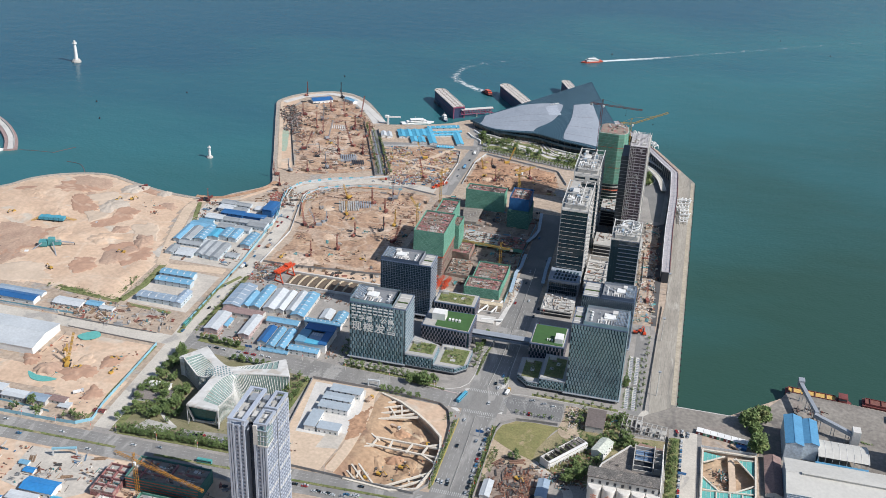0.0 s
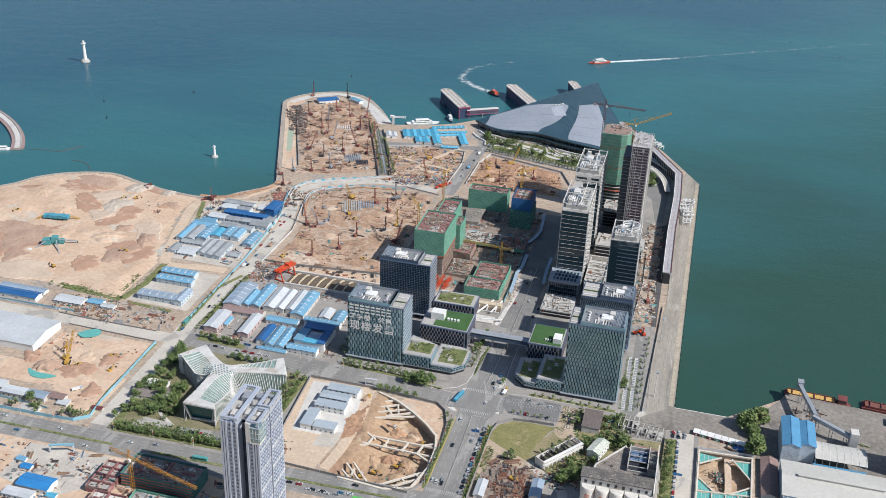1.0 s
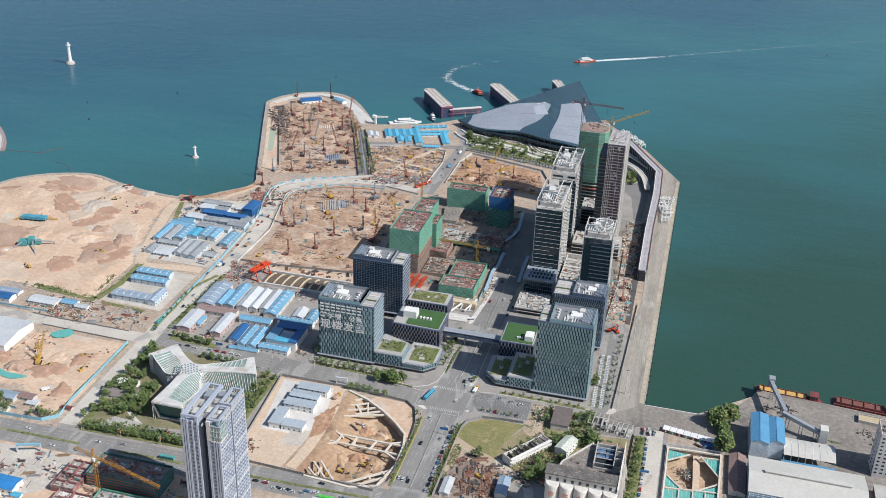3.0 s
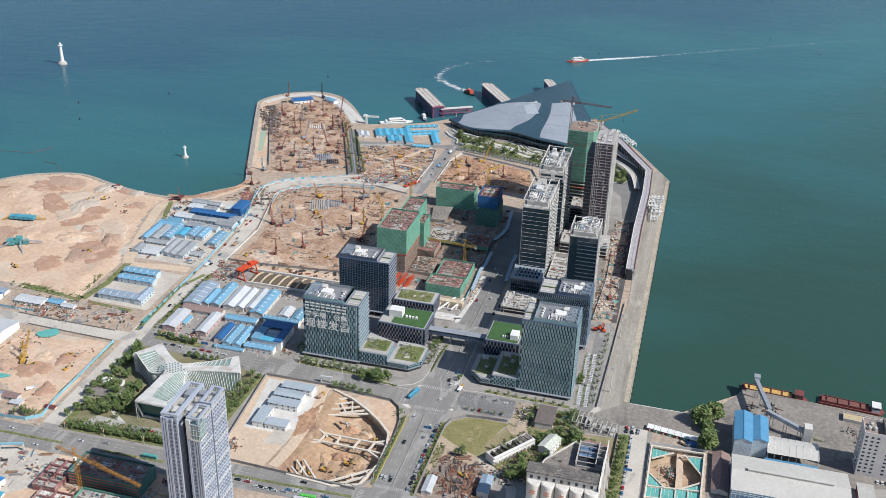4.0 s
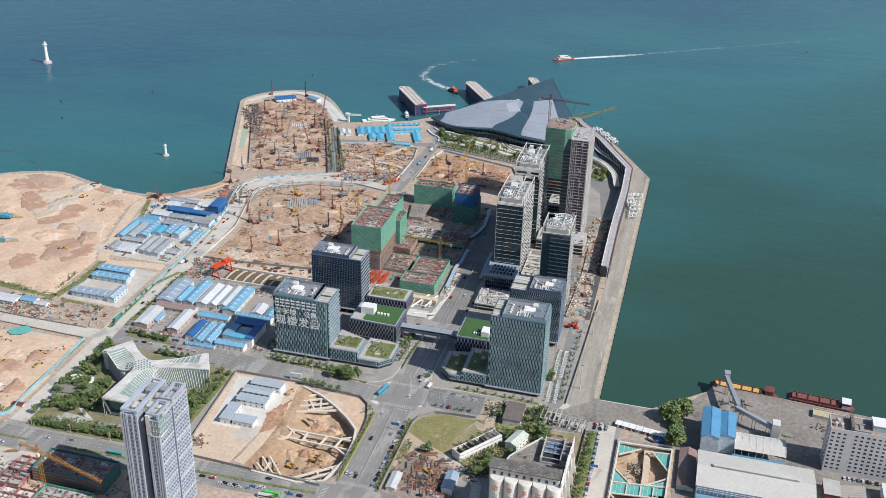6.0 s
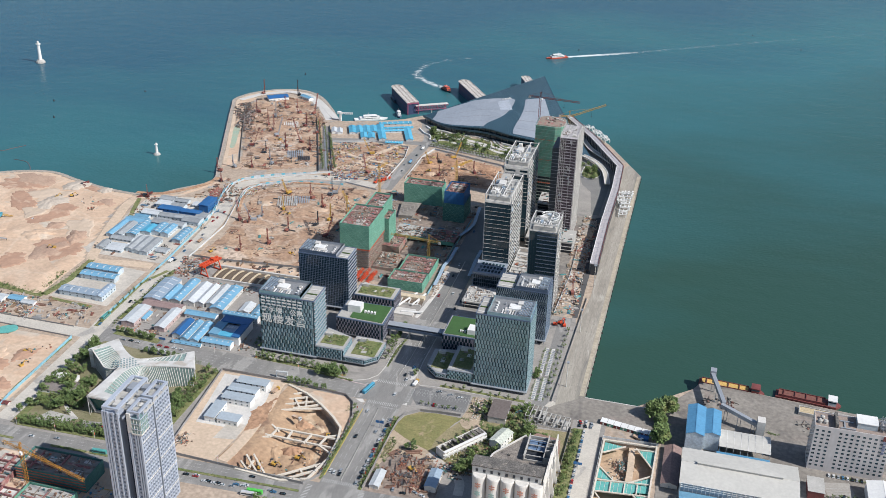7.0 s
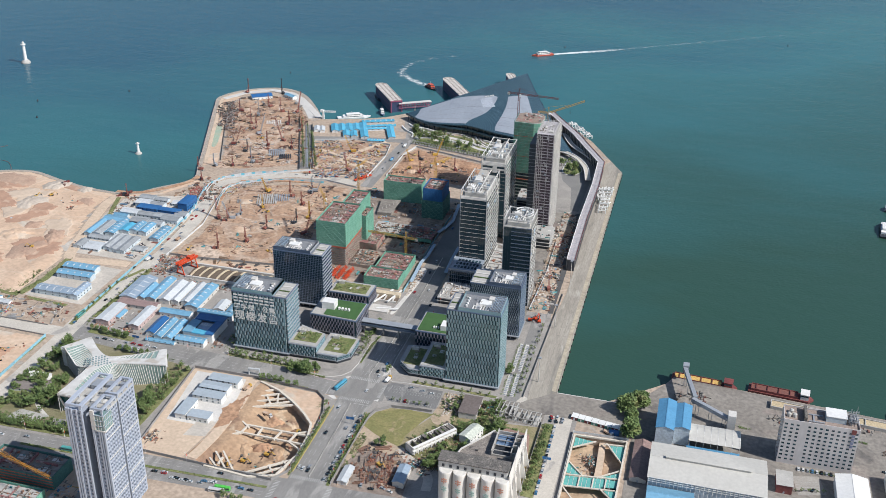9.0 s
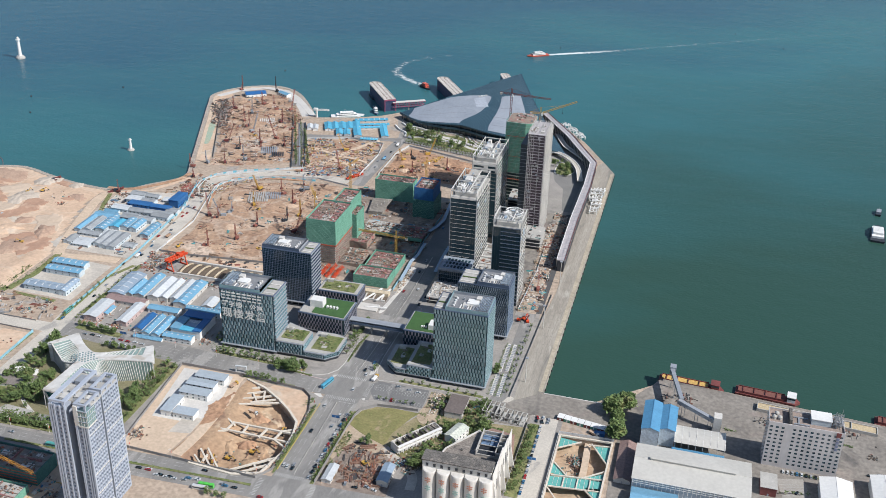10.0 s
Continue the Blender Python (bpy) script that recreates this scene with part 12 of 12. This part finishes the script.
for a, b, w in (((138, 780, 13), (148, 738, 14), 3.2), ((146, 737, 13), (176, 723, 9), 3.2)):
    bm = bmesh.new()
    a2, b2 = Vector(a), Vector(b)
    bm_beam(bm, a2, b2, w)
    part("conveyor_gallery", bm, GREY, t)
    for f in (0.15, 0.5, 0.85):
        p = a2.lerp(b2, f)
        part("trestle", boxes([(p.x - 1.4, p.x - 1.0, p.y - 0.3, p.y + 0.3, 0, p.z - 1.5), (p.x + 1.0, p.x + 1.4, p.y - 0.3, p.y + 0.3, 0, p.z - 1.5)]), GREY, t)
part("loading_head", box(136, 141, 780, 786, 9, 16), GREY, t)
part("transfer_tower", box(174, 180, 719, 727, 0, 15), PALECON, t)
t = thing("grain_bin", "long low concrete bin heaped with yellow grain", "bin", (250, 762, Z), -5)
part("bin_wall", boxes([(-42, 50, -5, -4.4, 0, 3), (-42, 50, 4.4, 5, 0, 3), (-42, -41.4, -4.4, 4.4, 0, 3), (49.4, 50, -4.4, 4.4, 0, 3)]), CONCRETE, t)
part("bin_grain", box(-41.4, 49.4, -4.4, 4.4, 0, 2.2), surf("pale grain", (0.52, 0.42, 0.27), (0.44, 0.35, 0.22), 0.95), t, "pale yellow grain")
for k in range(3):
    part("bin_divider", box(-14 + k * 22, -13.4 + k * 22, -4.4, 4.4, 2.2, 3.2), CONCRETE, t)
sheet("pavement_port_lot", [(222, 677), (241, 682), (246, 662), (226, 656)], Z + 0.3, surf("pale lot concrete", (0.36, 0.335, 0.30), (0.29, 0.27, 0.245), 0.9, 0, 0.08, 0.6, 0.8, 0.15), "small paved lot behind hedges", "pavement")
dashes("trim_port_lot", [(226, 662), (242, 666)], (-3, 0, 3, 6, 9), 20, 1, 0.1, MARK, Z + 0.32)
# containers beside the dock pit
for k in range(8):
    x, y = 58 + k * 5.4, 703.5 - k * 0.9
    t = thing("container_cabin", "stacked %s container cabin with white roof" % ("red", "green")[k % 2], "container", (x, y, Z + 0.2), -8, "container cabins")
    part("body", box(-2.5, 2.5, -3, 3, 0, 2.5), (RUST, NET)[k % 2], t)
    part("roof", box(-2.6, 2.6, -3.1, 3.1, 2.5, 2.75), WHITE, t)
    part("door", box(-0.5, 0.5, -3.05, -3.0, 0, 2.0), WHITE, t)
t = thing("container_cabin", "blue tarpaulin-covered stack by the pit", "container", (90, 691, Z + 0.2))
part("body", box(-4, 4, -2, 2, 0, 2.6), DEEPBLUE, t)
# bare frame ruins by the quay corner
sheet("ground_ruin", [(-2, 712), (12, 712), (16, 702), (34, 701), (34, 684), (2, 684)], Z + 0.26, PORTYARD, "dusty broken ground round the frame ruins", "ground")
for x, y, rz, n, d, w in ((4.5, 697.5, -4, 4, 16, 3.6), (20, 691.5, -6, 6, 12, 3.9)):
    t = thing("frame_ruin", "bare weathered concrete frames of a demolished row", "ruin", (x, y, Z + 0.25), rz)
    part("floor_slab", box(-n * w / 2 - 0.5, n * w / 2 + 0.5, -d / 2 - 0.5, d / 2 + 0.5, -0.1, 0.25), CONCRETE, t)
    for k in range(n + 1):
        bm = bmesh.new()
        fx = -n * w / 2 + k * w
        for yy in (-d / 2, 0, d / 2):
            bm_beam(bm, (fx, yy, 0), (fx, yy, 4.2), 0.55)
        bm_beam(bm, (fx, -d / 2, 4.2), (fx, d / 2, 4.2), 0.6)
        part("frame_bay", bm, CONCRETE, t)
    for yy in (-d / 2, d / 2):
        part("edge_beam", box(-n * w / 2 + 0.3, n * w / 2 - 0.3, yy - 0.25, yy + 0.25, 3.6, 4.15), CONCRETE, t)
    for k in range(0, n, 2):
        part("broken_wall", box(-n * w / 2 + k * w + 0.3, -n * w / 2 + k * w + 2.6, -d / 2 + 1, d / 2 - 2 - k, 0.25, 2.4), OLDROOF, t)
# harbour gangway crane
t = thing("harbour_crane", "white harbour boarding crane with a level arm", "crane", (-381, 1297, Z))
part("column", box(-1.2, 1.2, -1.2, 1.2, 0, 11), WHITE, t)
bm = bmesh.new()
lattice(bm, (-4, -1, 11), (17, 4, 11), 1.6, 8, 0.4)
part("arm", bm, WHITE, t)
part("machine_house", box(-4, 1, -2, 2, 10, 13), WHITE, t)


def lighthouse(label, x, y, h, s):
    t = thing("lighthouse", label, "lighthouse", (x, y, -1))
    bm = bmesh.new()
    bm_tube(bm, [(0, 0, 0, 6.5 * s), (0, 0, 2.5 * s, 6.2 * s), (0, 0, 5 * s, 4.2 * s)], 12)
    part("stone_base", bm, CONCRETE, t, "stepped stone base")
    bm = bmesh.new()
    bm_tube(bm, [(0, 0, 5 * s, 2.6 * s), (0, 0, h * 0.82, 1.9 * s)], 14)
    part("tower", bm, WHITE, t)
    bm = bmesh.new()
    bm_tube(bm, [(0, 0, h * 0.82, 2.0 * s), (0, 0, h * 0.85, 3.4 * s), (0, 0, h * 0.88, 3.4 * s)], 14)
    part("gallery", bm, WHITE, t)
    bm = bmesh.new()
    bm_tube(bm, [(0, 0, h * 0.88, 1.6 * s), (0, 0, h * 0.96, 1.6 * s), (0, 0, h, 0.4 * s)], 12)
    part("lantern", bm, PALECON, t)


lighthouse("tall white lighthouse on a stone base in the water", -928, 1407, 36, 1.15)
lighthouse("small white beacon tower in the bay", -560, 1112, 17, 0.7)
t = thing("breakwater", "curved stone breakwater with a walkway", "breakwater", (0, 0, 0))
curve = smooth([(-1010, 1190), (-930, 1165), (-870, 1128), (-826, 1086), (-802, 1050)], 6)
part("stone_bank", prism(strip(curve, 16), -2, 2.4), REDROOF, t, "reddish stone bank")
part("walkway", prism(strip(curve, 7), 2.4, 3.0), PALECON, t)
part("parapet", prism(strip([(x + 3, y + 3) for x, y in curve], 1.0), 3.0, 4.0), CONCRETE, t)
FLOAT = surf("rusty float line", (0.20, 0.10, 0.09), (0.15, 0.08, 0.07), 0.8)
for line in (smooth([(-794, 1056), (-772, 1060), (-749, 1062)], 6), smooth([(-749, 1062), (-742, 1074), (-733, 1087)], 6), smooth([(-718, 1042), (-700, 1040), (-686, 1028), (-677, 1015)], 6)):
    t = thing("float_line", "thin rusty dredging pipe floating on the water", "pipe", (0, 0, 0))
    bm = bmesh.new()
    for a, b in zip(line, line[1:]):
        bm_beam(bm, (*a, 0.1), (*b, 0.1), 0.5)
    part("pipe", bm, FLOAT, t)
for x, y in ((-509, 1487), (-119, 1771), (171, 1976), (254, 1905), (-800, 1250), (-760, 1190), (-700, 1330)):
    t = thing("buoy", "small dark channel buoy", "buoy", (x, y, 0))
    bm = bmesh.new()
    bm_tube(bm, [(0, 0, -0.5, 1.1), (0, 0, 0.6, 1.1), (0, 0, 3.0, 0.25)], 8)
    part("float", bm, DARK, t)


def foam_material():
    m = bpy.data.materials.new("wake foam")
    m.use_nodes = True
    nt = m.node_tree
    p = nt.nodes["Principled BSDF"]
    p.inputs["Base Color"].default_value = (0.75, 0.80, 0.80, 1)
    p.inputs["Roughness"].default_value = 0.8
    geo = nt.nodes.new("ShaderNodeNewGeometry")
    n = nt.nodes.new("ShaderNodeTexNoise")
    n.inputs["Scale"].default_value, n.inputs["Detail"].default_value, n.inputs["Distortion"].default_value = 0.16, 6.0, 1.2
    nt.links.new(geo.outputs["Position"], n.inputs["Vector"])
    at = nt.nodes.new("ShaderNodeAttribute")
    at.attribute_name = "foam"
    s = nt.nodes.new("ShaderNodeMath")
    s.operation = "ADD"
    nt.links.new(n.outputs[0], s.inputs[0])
    nt.links.new(at.outputs["Fac"], s.inputs[1])
    r = nt.nodes.new("ShaderNodeMapRange")
    r.inputs["From Min"].default_value, r.inputs["From Max"].default_value = 0.95, 1.35
    r.inputs["To Max"].default_value = 0.9
    nt.links.new(s.outputs[0], r.inputs["Value"])
    nt.links.new(r.outputs[0], p.inputs["Alpha"])
    return m


FOAM = foam_material()


def wake(name, label, line, w0, w1, k0, k1):
    """A band of foam, dense at its start and thinning to its end and edges."""
    bm = bmesh.new()
    lay = bm.verts.layers.float.new("foam")
    rows, n = [], len(line)
    for i, p in enumerate(line):
        a, b = Vector(line[max(i - 1, 0)]), Vector(line[min(i + 1, n - 1)])
        d = (b - a).normalized()
        f = i / (n - 1)
        w, k = w0 + (w1 - w0) * f, k0 + (k1 - k0) * f
        r = []
        for j in range(-4, 5):
            v = bm.verts.new((p[0] - d.y * w * j / 8, p[1] + d.x * w * j / 8, 0.12))
            v[lay] = k * (1 - (abs(j) / 4) ** 1.5)
            r.append(v)
        rows.append(r)
    for p, q in zip(rows, rows[1:]):
        for j in range(8):
            bm.faces.new((p[j], p[j + 1], q[j + 1], q[j]))
    tagged(new(name, mesh_of(name, bm, FOAM)), label, "wake", kind="stuff")


wake("wake", "white foaming wake of the fast ferry", smooth([(-131, 1724), (-95, 1746), (-58, 1768), (-20, 1793)], 10), 12, 26, 1.2, 0.55)
wake("wake", "long fading wake line of the ferry", smooth([(-30, 1786), (119, 1889), (384, 2068), (700, 2270)], 10), 26, 34, 0.52, 0.32)
wake("wake", "curling white wake of the turning tug", smooth([(-286, 1492), (-318, 1514), (-343, 1540), (-346, 1568), (-338, 1610), (-300, 1650), (-250, 1672)], 8), 26, 46, 0.72, 0.36)
